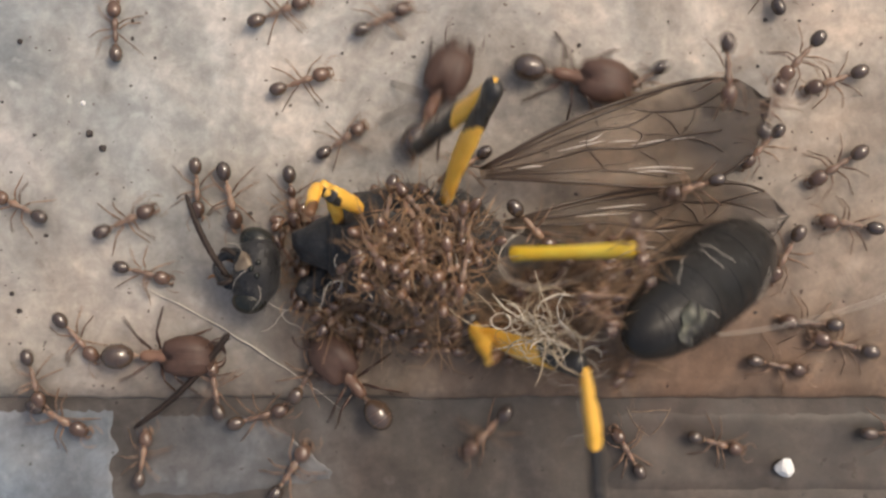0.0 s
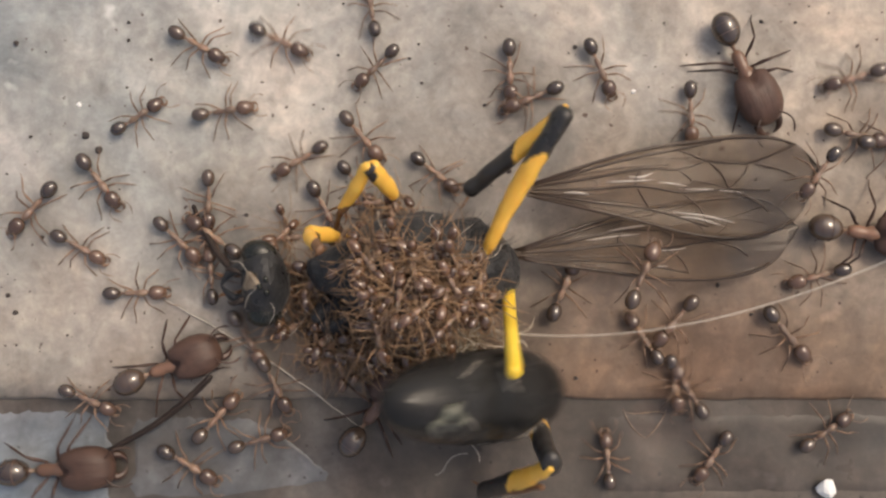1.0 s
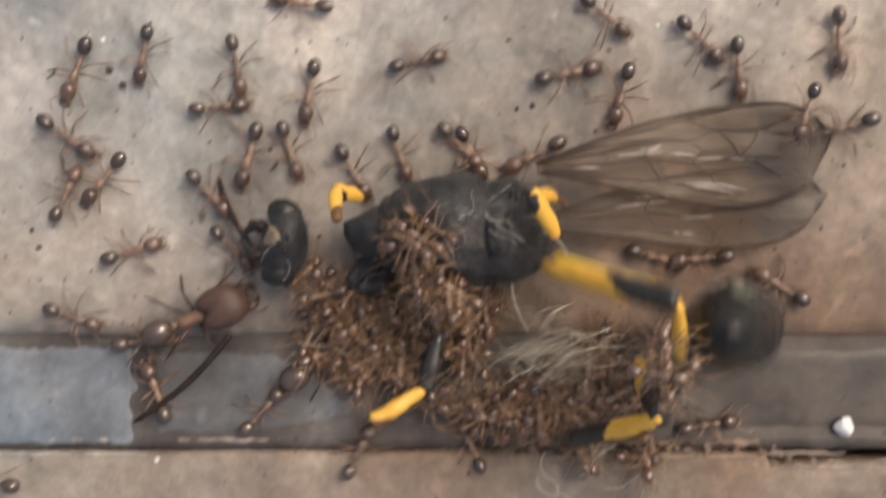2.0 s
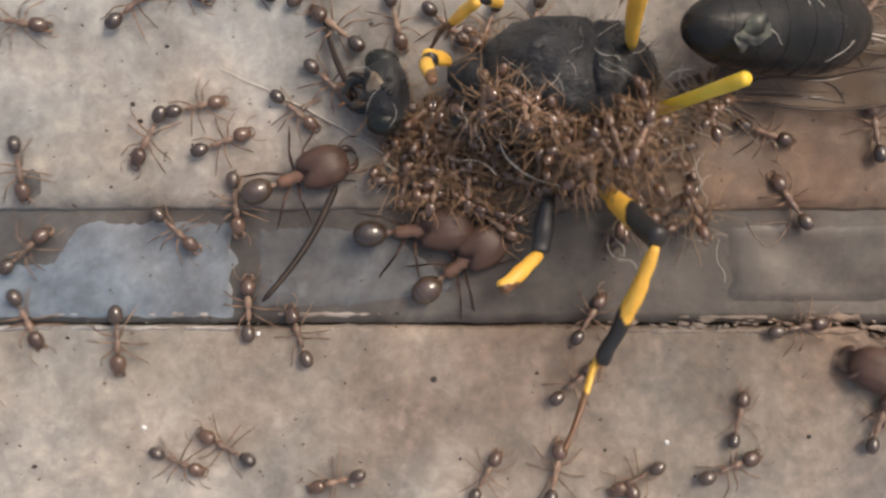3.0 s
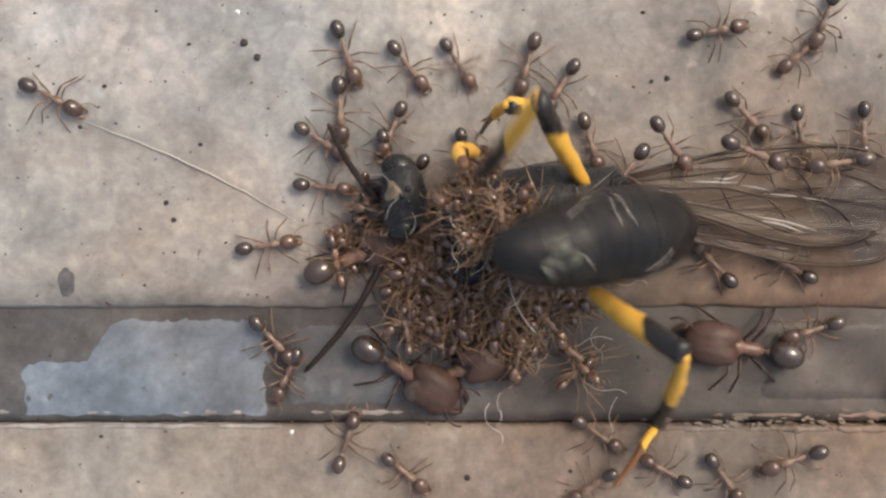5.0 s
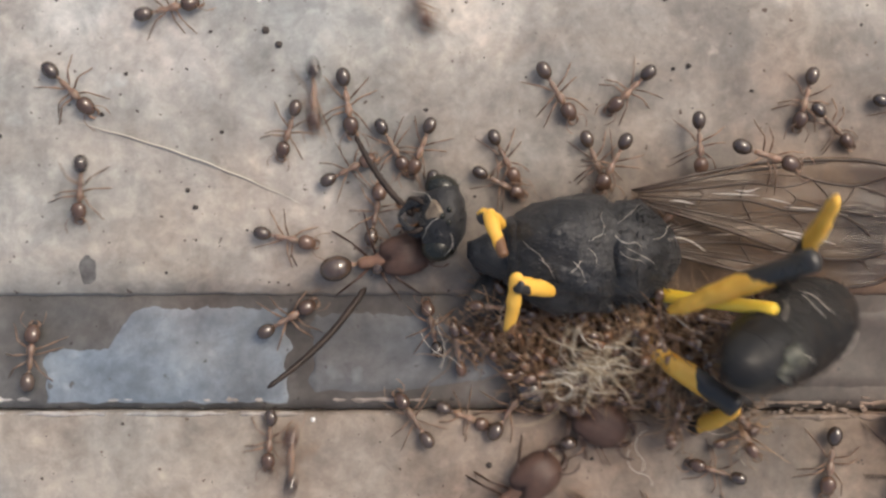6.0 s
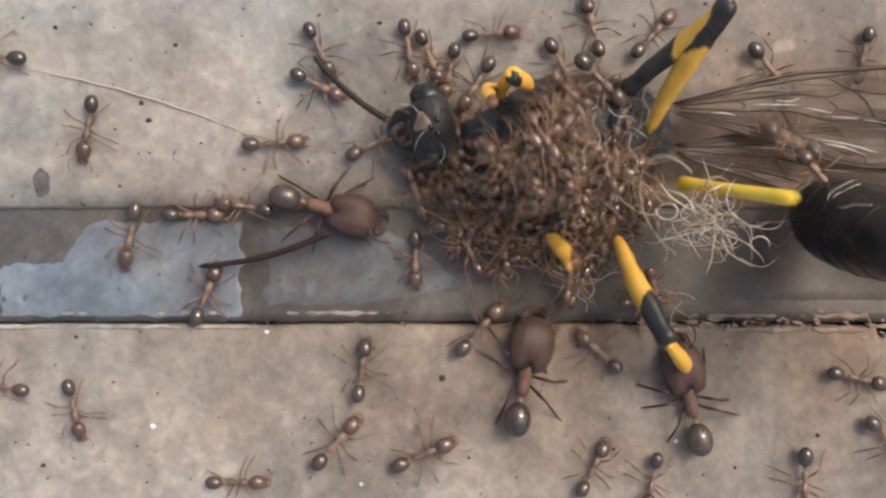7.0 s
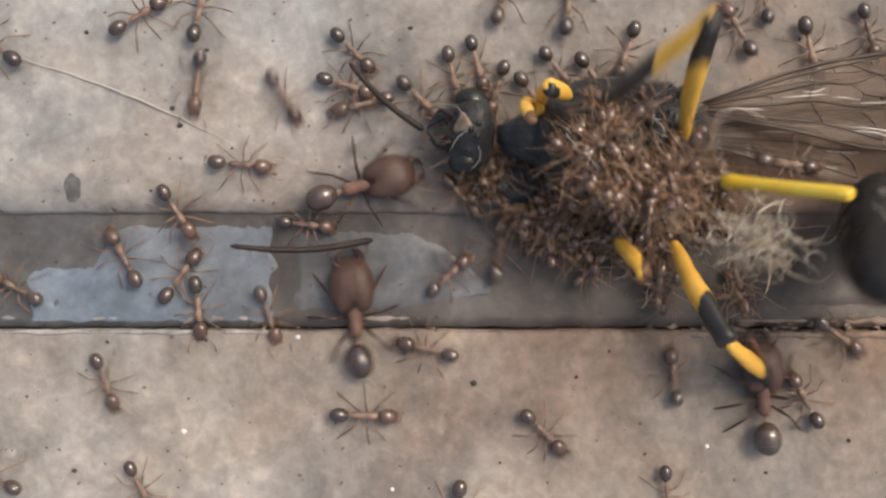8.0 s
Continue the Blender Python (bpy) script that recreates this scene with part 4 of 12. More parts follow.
    if big:
        for x in (-2.50, -1.98):
            w = 0.73 * math.sqrt(max(0.1, 1 - ((x + 2.15) / 1.0) ** 2))
            band = bmesh.new()
            ring_skin(band, [[Vector((x + dx, (w + lift) * math.cos(a), (w + lift) * 0.92 * math.sin(a))) for a in (2 * math.pi * j / 20 for j in range(20))] for dx, lift in ((-0.03, -0.05), (-0.02, 0.008), (0.01, 0.012), (0.03, -0.05))])
            part("gaster_band", band, ant_head, ant, "dull russet rim of a gaster plate").matrix_basis = mm(0, 0, ht + 0.2)
    for s in (1, -1):
        for k, x in enumerate(hips):
            aim = (38, 0, -42)[k] + r.uniform(-12, 12)
            d = Vector((math.sin(radians(aim)), math.cos(radians(aim)) * s, 0))
            knee = d * leg_len * 0.46 + Vector((0, 0, leg_len * 0.28))
            foot = d * leg_len * (0.92 + r.uniform(-0.08, 0.08)) + Vector((d.x * 0.2 * leg_len, 0, -ht * 0.75))
            toe = foot + Vector((d.x * 0.25, d.y * 0.25, -ht * 0.22)) * leg_len * 0.6
            toe.z = -ht + 0.03 * sc
            w = (0.027 if tawny else 0.036) * sc
            m = tube([(0, 0, -0.02), d * 0.1 * leg_len, knee * 0.55 + Vector((0, 0, .03)), knee, knee + (foot - knee) * 0.12, knee + (foot - knee) * 0.6, foot, toe],
                     [w * 1.2, w, w * 1.5, w * 0.8, w * 0.85, w * 1.05, w * 0.55, w * 0.3], 6)
            part("leg", m, leg_mat, ant).matrix_basis = mm(x * 1.0, hipy * s, ht - 0.06 * sc)
    return ant


def stride(ant, seed, beat):
    """The six legs swing to and fro about their hips, three and three in turn."""
    r = random.Random(seed)
    legs = [o for o in ant.children if o.name.startswith("leg")]
    for k, leg in enumerate(legs):
        side = 1 if (k % 2 == 0) != (k > 2) else -1
        home = leg.matrix_basis.copy()
        sweep = r.uniform(9, 17)
        rows, n = [], 0
        while n * beat < 8.0 - 1e-6:
            rows.append((n * beat, home @ pose(0, 0, 0, r.uniform(-4, 4), 0, side * sweep * (1 if n % 2 else -1) + r.uniform(-4, 4))))
            n += 1
        rows.append((8.0, home))
        walk(leg, rows)


PARK = mm(70, 60, 0)
worker_models = [build_ant("ant", "small amber-brown worker ant with a glossy dark gaster", False, s) for s in (11, 23, 37)]
soldier_models = [build_ant("soldier_ant", "large soldier ant with a huge brown-red head", True, s) for s in (5, 9)]
workers = list(worker_models) + [copy_thing(worker_models[i % 3], PARK) for i in range(112 - 56 - 3)]
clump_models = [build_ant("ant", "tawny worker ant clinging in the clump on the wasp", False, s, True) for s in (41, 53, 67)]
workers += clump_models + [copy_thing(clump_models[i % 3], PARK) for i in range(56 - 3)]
twins = [[copy_thing(clump_models[(i + j) % 3], PARK) for j in (1, 2)] for i in range(56)]
soldiers = list(soldier_models) + [copy_thing(soldier_models[i % 2], PARK) for i in range(6 - 2)]
for ant in workers + [a for pair in twins for a in pair]:
    k = rng.uniform(0.88, 1.06) if ant in workers[:56] else rng.uniform(0.66, 0.90)
    ant.scale = (k, k, k)
for ant, k in zip(soldiers, (0.80, 0.86, 0.86, 0.82, 0.85, 0.85)):
    ant.scale = (k, k, k)


# ---------- all that moves ----------
def motions():
    shuffle = random.Random(31)

    def knot(k, rows):
        """A curled thread and the two caught beside it."""
        walk(curls[k], rows)
        for stray in strays[k]:
            by = mm(shuffle.uniform(-2.2, 2.2), shuffle.uniform(-1.8, 1.8), shuffle.uniform(-0.2, 0.3), shuffle.uniform(-25, 25), shuffle.uniform(-25, 25), shuffle.uniform(-170, 170))
            walk(stray, [(t, m @ by) for t, m in rows])

    def cling(k, rows):
        """A clump ant and the two that hold on to it."""
        walk(workers[k], rows)
        for twin in twins[k - 56]:
            hold = mm(shuffle.uniform(-0.85, 0.85), shuffle.uniform(-0.85, 0.85), shuffle.uniform(-0.25, 0.45),
                      shuffle.uniform(-35, 35), shuffle.uniform(-35, 35), shuffle.uniform(-170, 170))
            walk(twin, [(t, m @ hold) for t, m in rows])

    walk(wasp, [(0, mm(6.30, 5.88, 0)), (0.5, mm(7.40, 5.81, 0)), (1, mm(7.92, 4.75, 0)), (1.5, mm(7.32, 3.84, 0)), (2, mm(6.73, 3.38, 0)), (2.2, mm(6.24, 3.61, 0)), (3.3, mm(6.76, 4.69, 0)), (3.5, mm(6.78, 4.76, 0)), (4, mm(6.45, 2.35, 0)), (4.5, mm(4.61, 1.59, 0)), (5, mm(4.88, 2.74, 0)), (5.2, mm(4.76, 2.76, 0)), (6.3, mm(5.36, 0.33, 0)), (6.5, mm(6.46, 0.62, 0)), (7, mm(7.21, 1.99, 0)), (7.5, mm(6.28, 1.69, 0)), (8, mm(7.26, 2.10, 0))])
    walk(thorax, [
        (0, mm(-0.90, 0, 2.55)), (0.5, mm(-1.50, 0, 2.55)), (1, mm(-1.70, 0, 2.55)), (1.5, mm(-1.50, 0.1, 2.55)), (2, mm(0, 0.1, 2.55)), (3.5, mm(0, 0, 2.55)),
        (6.3, mm(0, 0, 2.55)), (6.5, mm(-0.15, 0.2, 2.55)), (7, mm(-0.40, 0, 2.55)), (8, mm(-0.30, 0, 2.55)),
    ])
    walk(head, [(0, mm(-7.76, -1.23, 1.70, -6, 0, -6)), (0.5, mm(-8.86, -1.11, 1.70, 0, 0, -1)), (1, mm(-8.84, -0.51, 1.70, 6, 0, 4)), (1.5, mm(-8.61, 0.32, 1.70, -6, 0, 9)), (2, mm(-7.86, -0.36, 1.70, 0, 0, -6)), (2.2, mm(-7.48, -0.31, 1.70, 6, 0, -1)), (3.3, mm(-8.01, -0.71, 1.70, -6, 0, 4)), (3.5, mm(-7.77, -0.61, 1.70, 0, 0, 9)), (4, mm(-7.66, 1.41, 1.70, 6, 0, -6)), (4.5, mm(-6.31, 1.88, 1.70, -6, 0, -1)), (5, mm(-6.91, 1.01, 1.70, 0, 0, 4)), (5.2, mm(-6.91, 1.01, 1.70, 6, 0, 9)), (6.3, mm(-6.14, 1.60, 1.70, -6, 0, -6)), (6.5, mm(-7.01, 0.78, 1.70, 0, 0, -1)), (7, mm(-6.89, 0.34, 1.70, 6, 0, 4)), (7.5, mm(-5.78, 0.34, 1.70, -6, 0, 9)), (8, mm(-6.62, 0.22, 1.70, 0, 0, -6))])
    walk(antenna_upper, [
        (0, span(-8.91, -1.72, 1.50, -10.31, 1.15, 1.93)), (0.5, span(-9.88, -0.87, 1.50, -10.89, 1.80, 2.99)), (1, span(-10.11, -0.27, 1.50, -11.85, 2.17, 0.31)),
        (1.5, span(-9.89, -0.18, 1.50, -11.44, 2.42, 0.40)), (2, span(-9.12, -0.85, 1.50, -10.63, 1.76, 0.36)), (2.2, span(-9.11, -0.67, 1.50, -10.51, 1.93, 0.20)),
        (3.3, span(-9.25, -0.93, 1.50, -10.42, 2.03, 0.95)), (3.5, span(-9.14, -0.96, 1.50, -10.54, 1.87, 2.17)), (4, span(-8.54, 1.05, 1.50, -10.35, 3.66, 2.09)),
        (4.5, span(-7.55, 2.26, 1.50, -9.04, 4.69, 3.02)), (5, span(-7.91, 0.77, 1.50, -9.52, 3.24, 2.82)), (5.2, span(-7.54, 0.53, 1.50, -9.25, 3.22, 1.95)),
        (6.3, span(-7.63, 1.86, 1.50, -9.53, 4.43, 1.88)), (6.5, span(-7.75, -0.32, 1.50, -9.61, 2.27, 1.98)), (7, span(-8.75, 0.61, 1.50, -11.11, 2.55, 2.53)),
        (7.5, span(-8.25, 0.86, 1.50, -10.49, 2.61, 3.02)), (8, span(-8.71, 0.36, 1.50, -11.10, 2.47, 2.01)),
    ])
    walk(antenna_lower, [
        (0, span(-9.13, -3.99, 1.00, -13.53, -8.31, 0.35)), (0.5, span(-10.73, -5.88, 1.00, -15.74, -9.44, 0.18)), (1, span(-11.33, -4.66, 1.00, -16.35, -8.21, 0.18)),
        (1.5, span(-11.12, -3.46, 1.00, -15.89, -7.34, 0.22)), (2, span(-10.34, -4.35, 1.00, -14.92, -8.42, 0.05)), (2.2, span(-9.69, -4.15, 1.00, -13.82, -8.69, 0.14)),
        (3.3, span(-10.29, -4.73, 1.00, -12.98, -9.61, 3.72)), (3.5, span(-10.30, -4.64, 1.00, -12.95, -9.56, 3.69)), (4, span(-9.46, -2.41, 1.00, -13.23, -7.28, 0.30)),
        (4.5, span(-8.66, -2.07, 1.00, -12.01, -6.26, 4.12)), (5, span(-7.86, -1.71, 1.00, -11.42, -6.74, 0.37)), (5.2, span(-7.56, -1.33, 1.00, -11.28, -6.24, 0.35)),
        (6.3, span(-10.51, -1.87, 1.00, -14.73, -4.97, 4.31)), (6.5, span(-10.76, -2.67, 1.00, -15.67, -4.50, 4.31)), (7, span(-11.40, -4.25, 1.00, -17.37, -5.76, 0.29)),
        (7.5, span(-8.89, -4.53, 1.00, -14.95, -4.87, 2.28)), (8, span(-10.97, -4.45, 1.00, -17.01, -4.72, 2.38)),
    ])
    walk(up_femur, [
        (0, rise(0.31, 1.46, 3.60, 2.31, 5.87, 9.06)), (0.1, rise(0.52, 0.82, 3.60, 2.15, 5.30, 9.13)), (0.2, rise(0.52, 0.61, 3.60, 2.31, 5.15, 9.03)),
        (0.3, rise(-0.00, 1.73, 3.60, 2.26, 5.23, 9.60)), (0.4, rise(0.28, 0.66, 3.60, 2.51, 4.78, 9.20)), (0.5, rise(-0.17, 0.55, 3.60, 2.19, 5.15, 8.75)),
        (0.7, rise(0.23, -0.07, 3.60, 2.27, 5.62, 7.69)), (0.8, rise(-0.01, -0.14, 3.60, 2.39, 6.12, 6.48)), (0.9, rise(0.13, 0.31, 3.60, 2.54, 6.47, 6.68)),
        (1, rise(0.52, 0.54, 3.60, 3.81, 6.53, 6.18)), (1.1, rise(0.99, 1.08, 3.60, 3.89, 6.08, 8.06)), (1.2, rise(1.37, 0.44, 3.60, 4.16, 5.73, 7.79)),
        (1.3, rise(0.51, -0.20, 3.60, 0.48, 4.93, 8.79)), (1.4, rise(0.56, 0.02, 3.60, 1.46, 6.34, 7.15)), (1.5, rise(0.71, 0.76, 3.60, 3.62, 7.35, 4.77)),
        (1.6, rise(1.68, 0.61, 3.60, 5.50, 5.37, 7.62)), (1.7, rise(1.52, -1.11, 3.60, 5.12, -1.47, 9.93)), (1.8, rise(3.02, -2.50, 3.60, 5.57, -3.24, 10.40)),
        (1.9, rise(3.52, -2.42, 3.60, 7.70, -2.92, 9.56)), (2, rise(3.17, -1.31, 3.60, 7.60, -2.56, 9.27)), (2.2, rise(4.69, 1.00, 3.60, 7.67, 3.06, 9.94)),
        (3.3, rise(1.88, 0.89, 3.60, 1.35, 3.22, 10.50)), (3.5, rise(2.48, 1.98, 3.60, 3.22, 4.11, 10.54)), (3.7, rise(-0.06, -2.22, 3.60, -1.98, 0.43, 10.13)),
        (3.8, rise(0.96, -1.06, 3.60, 1.98, 4.52, 8.19)), (4, rise(1.62, 0.13, 3.60, 3.03, 5.60, 8.22)), (4.1, rise(1.78, 0.22, 3.60, 3.01, 4.92, 9.05)),
        (4.2, rise(2.02, 0.30, 3.60, 3.56, 4.69, 9.22)), (4.3, rise(2.30, 0.33, 3.60, 2.86, 4.10, 9.82)), (4.4, rise(3.21, -0.41, 3.60, 2.74, 2.63, 10.22)),
        (4.5, rise(2.73, -2.28, 3.60, 3.99, 1.24, 9.87)), (4.7, rise(2.11, -1.91, 3.60, 4.54, 0.94, 9.86)), (4.8, rise(2.52, -2.36, 3.60, 4.46, 0.10, 10.19)),
        (5, rise(0.83, 1.39, 3.60, -1.79, 4.24, 9.79)), (5.1, rise(1.56, 1.49, 3.60, 0.47, 6.79, 8.49)), (5.2, rise(2.13, 1.55, 3.60, 4.39, 6.07, 8.86)),
        (6.3, rise(3.70, -3.31, 3.60, 8.29, -2.89, 9.26)), (6.4, rise(3.96, -2.86, 3.60, 6.93, -5.50, 9.72)), (6.5, rise(3.99, -3.12, 3.60, 8.07, -1.25, 9.36)),
        (6.6, rise(3.50, -3.32, 3.60, 7.78, -4.28, 9.43)), (6.7, rise(1.64, -2.20, 3.60, 3.67, -2.99, 10.56)), (6.8, rise(2.40, -1.51, 3.60, 4.84, 1.35, 9.86)),
        (6.9, rise(2.16, -0.64, 3.60, 2.91, 2.92, 9.93)), (7, rise(1.98, -0.23, 3.60, 4.20, 4.20, 8.96)), (7.1, rise(0.88, -0.17, 3.60, 3.45, 3.16, 9.56)),
        (7.2, rise(1.02, -0.62, 3.60, 3.74, 1.62, 9.99)), (7.3, rise(1.30, -0.64, 3.60, 3.87, 2.81, 9.50)), (7.4, rise(1.64, 0.10, 3.60, 2.97, 4.72, 9.09)),
        (7.5, rise(1.91, 0.96, 3.60, 1.82, 4.59, 9.93)), (7.6, rise(2.25, 1.51, 3.60, 2.27, 4.18, 10.39)), (7.7, rise(2.58, 0.69, 3.60, 4.24, 3.10, 10.29)),
        (7.8, rise(2.25, -0.83, 3.60, 4.29, 1.63, 10.16)), (7.9, rise(1.96, -1.22, 3.60, 0.88, 0.70, 10.56)), (8, rise(2.12, -0.46, 3.60, 1.89, 3.58, 9.67)),
    ])
    walk(up_tibia, [
        (0, drop(2.31, 5.87, 9.06, -0.80, 3.92, 4.07)), (0.1, drop(2.15, 5.30, 9.13, -0.66, 2.59, 4.31)), (0.2, drop(2.31, 5.15, 9.03, -0.57, 2.73, 4.10)),
        (0.3, drop(2.26, 5.23, 9.60, -1.17, 3.80, 4.63)), (0.4, drop(2.51, 4.78, 9.20, -0.66, 3.01, 4.18)), (0.5, drop(2.19, 5.15, 8.75, -1.30, 2.81, 4.19)),
        (0.7, drop(2.27, 5.62, 7.69, -1.10, 1.68, 4.29)), (0.8, drop(2.39, 6.12, 6.48, -1.57, 1.84, 4.38)), (0.9, drop(2.54, 6.47, 6.68, -1.40, 2.94, 3.46)),
        (1, drop(3.81, 6.53, 6.18, -0.12, 3.38, 2.56)), (1.1, drop(3.89, 6.08, 8.06, 0.72, 3.48, 3.41)), (1.2, drop(4.16, 5.73, 7.79, 0.25, 2.05, 4.68)),
        (1.3, drop(0.48, 4.93, 8.79, -3.11, 0.30, 6.75)), (1.4, drop(1.46, 6.34, 7.15, -2.74, 1.77, 7.15)), (1.5, drop(3.62, 7.35, 4.77, -0.74, 4.39, 1.51)),
        (1.6, drop(5.50, 5.37, 7.62, 2.96, 3.03, 2.46)), (1.7, drop(5.12, -1.47, 9.93, 3.74, -3.62, 4.29)), (1.8, drop(5.57, -3.24, 10.40, 3.95, -6.00, 5.09)),
        (1.9, drop(7.70, -2.92, 9.56, 7.53, -5.25, 3.82)), (2, drop(7.60, -2.56, 9.27, 8.53, -6.39, 4.48)), (2.2, drop(7.67, 3.06, 9.94, 7.69, 1.56, 3.92)),
        (3.3, drop(1.35, 3.22, 10.50, 0.46, 3.41, 4.36)), (3.5, drop(3.22, 4.11, 10.54, 0.64, 4.02, 4.91)), (3.7, drop(-1.98, 0.43, 10.13, -5.27, -1.41, 5.20)),
        (3.8, drop(1.98, 4.52, 8.19, -2.06, 1.58, 4.52)), (4, drop(3.03, 5.60, 8.22, -1.24, 3.01, 4.54)), (4.1, drop(3.01, 4.92, 9.05, -0.94, 1.96, 5.29)),
        (4.2, drop(3.56, 4.69, 9.22, -0.45, 1.79, 5.48)), (4.3, drop(2.86, 4.10, 9.82, 0.06, 0.92, 5.29)), (4.4, drop(2.74, 2.63, 10.22, 1.60, -1.16, 5.45)),
        (4.5, drop(3.99, 1.24, 9.87, -0.01, -3.07, 7.91)), (4.7, drop(4.54, 0.94, 9.86, 1.37, -1.98, 5.41)), (4.8, drop(4.46, 0.10, 10.19, 2.32, -2.10, 4.81)),
        (5, drop(-1.79, 4.24, 9.79, -3.69, 1.79, 4.42)), (5.1, drop(0.47, 6.79, 8.49, -3.25, 4.01, 4.39)), (5.2, drop(4.39, 6.07, 8.86, 0.42, 5.67, 4.12)),
        (6.3, drop(8.29, -2.89, 9.26, 8.29, -6.83, 4.47)), (6.4, drop(6.93, -5.50, 9.72, 5.70, -8.88, 4.67)), (6.5, drop(8.07, -1.25, 9.36, 8.15, -5.17, 4.56)),
        (6.6, drop(7.78, -4.28, 9.43, 4.57, -8.83, 6.69)), (6.7, drop(3.67, -2.99, 10.56, 1.63, -4.55, 4.92)), (6.8, drop(4.84, 1.35, 9.86, 3.55, 0.99, 3.80)),
        (6.9, drop(2.91, 2.92, 9.93, 1.60, 1.45, 4.05)), (7, drop(4.20, 4.20, 8.96, 1.04, 1.55, 4.33)), (7.1, drop(3.45, 3.16, 9.56, 0.94, 1.82, 4.05)),
        (7.2, drop(3.74, 1.62, 9.99, 1.54, 1.68, 4.20)), (7.3, drop(3.87, 2.81, 9.50, 0.85, 2.85, 4.08)), (7.4, drop(2.97, 4.72, 9.09, -0.68, 3.80, 4.17)),
        (7.5, drop(1.82, 4.59, 9.93, -2.33, 4.02, 5.36)), (7.6, drop(2.27, 4.18, 10.39, -0.82, 4.53, 5.03)), (7.7, drop(4.24, 3.10, 10.29, 1.76, 3.09, 4.61)),
        (7.8, drop(4.29, 1.63, 10.16, 0.99, 0.18, 5.12)), (7.9, drop(0.88, 0.70, 10.56, -0.85, -0.70, 4.77)), (8, drop(1.89, 3.58, 9.67, -1.32, 1.19, 4.94)),
    ])
    walk(hind_femur, [
        (0, rise(1.97, -3.94, 1.60, 6.12, -5.08, 4.68)), (0.5, rise(0.75, -3.59, 1.60, 1.51, -5.56, 6.46)), (0.7, rise(1.17, -5.24, 1.60, 1.99, -5.14, 6.84)),
        (0.8, rise(1.02, -5.27, 1.60, 4.03, -4.09, 5.80)), (0.9, rise(0.83, -5.20, 1.60, 2.88, -4.26, 6.40)), (1, rise(2.74, -5.45, 1.60, 3.18, -7.62, 6.41)),
        (1.5, rise(-0.74, -2.40, 1.60, -0.12, -3.28, 6.79)), (2, rise(7.55, -5.54, 1.60, 7.51, -7.21, 6.63)), (2.2, rise(0.90, -4.08, 1.60, 1.66, -5.58, 6.62)),
        (3.3, rise(1.36, -4.64, 1.60, 3.50, -7.73, 5.34)), (3.5, rise(1.48, -4.91, 1.60, 3.53, -7.30, 5.86)), (3.6, rise(1.54, -5.11, 1.60, 3.19, -6.38, 6.47)),
        (3.7, rise(2.21, -6.08, 1.60, 3.19, -5.50, 6.78)), (3.8, rise(1.88, -6.41, 1.60, 3.39, -6.62, 6.67)), (4, rise(2.44, -5.37, 1.60, 3.20, -4.41, 6.76)),
        (4.2, rise(2.85, -3.90, 3.40, 7.32, -6.46, 4.65)), (4.4, rise(3.25, -2.44, 5.20, 4.84, -4.74, 0.70)), (4.5, rise(2.58, -4.19, 5.20, 4.50, -7.05, 1.17)),
        (4.6, rise(1.94, -4.47, 5.20, 4.96, -6.24, 1.21)), (4.7, rise(1.31, -4.75, 5.20, 5.16, -5.27, 1.60)), (4.8, rise(1.10, -5.09, 5.20, 4.64, -6.17, 1.40)),
        (4.85, rise(1.14, -5.46, 3.40, 6.13, -6.85, 4.51)), (4.9, rise(1.18, -5.83, 1.60, 2.97, -6.24, 6.58)), (5, rise(1.22, -3.06, 1.60, 4.72, -5.59, 4.68)),
        (5.1, rise(1.11, -2.63, 1.60, 5.56, -5.50, 1.75)), (5.2, rise(1.30, -2.64, 1.60, 5.17, -5.57, 3.71)), (6.3, rise(2.25, -5.18, 1.60, 6.29, -8.08, 3.41)),
        (6.5, rise(2.37, -6.61, 1.60, 2.77, -9.68, 5.91)), (6.7, rise(1.95, -5.49, 1.60, 3.28, -9.14, 5.20)), (6.8, rise(1.95, -5.65, 1.60, 2.83, -7.70, 6.41)),
        (6.9, rise(1.30, -4.95, 1.60, 2.43, -7.38, 6.18)), (7, rise(1.13, -4.46, 1.60, 3.04, -8.96, 3.63)), (7.1, rise(1.35, -6.78, 1.60, 1.19, -8.59, 6.58)),
        (7.2, rise(1.16, -6.51, 1.60, 1.38, -9.04, 6.25)), (7.5, rise(1.87, -4.33, 1.60, 2.21, -7.41, 5.91)), (8, rise(2.15, -4.58, 1.60, 3.88, -8.78, 4.33)),
    ])
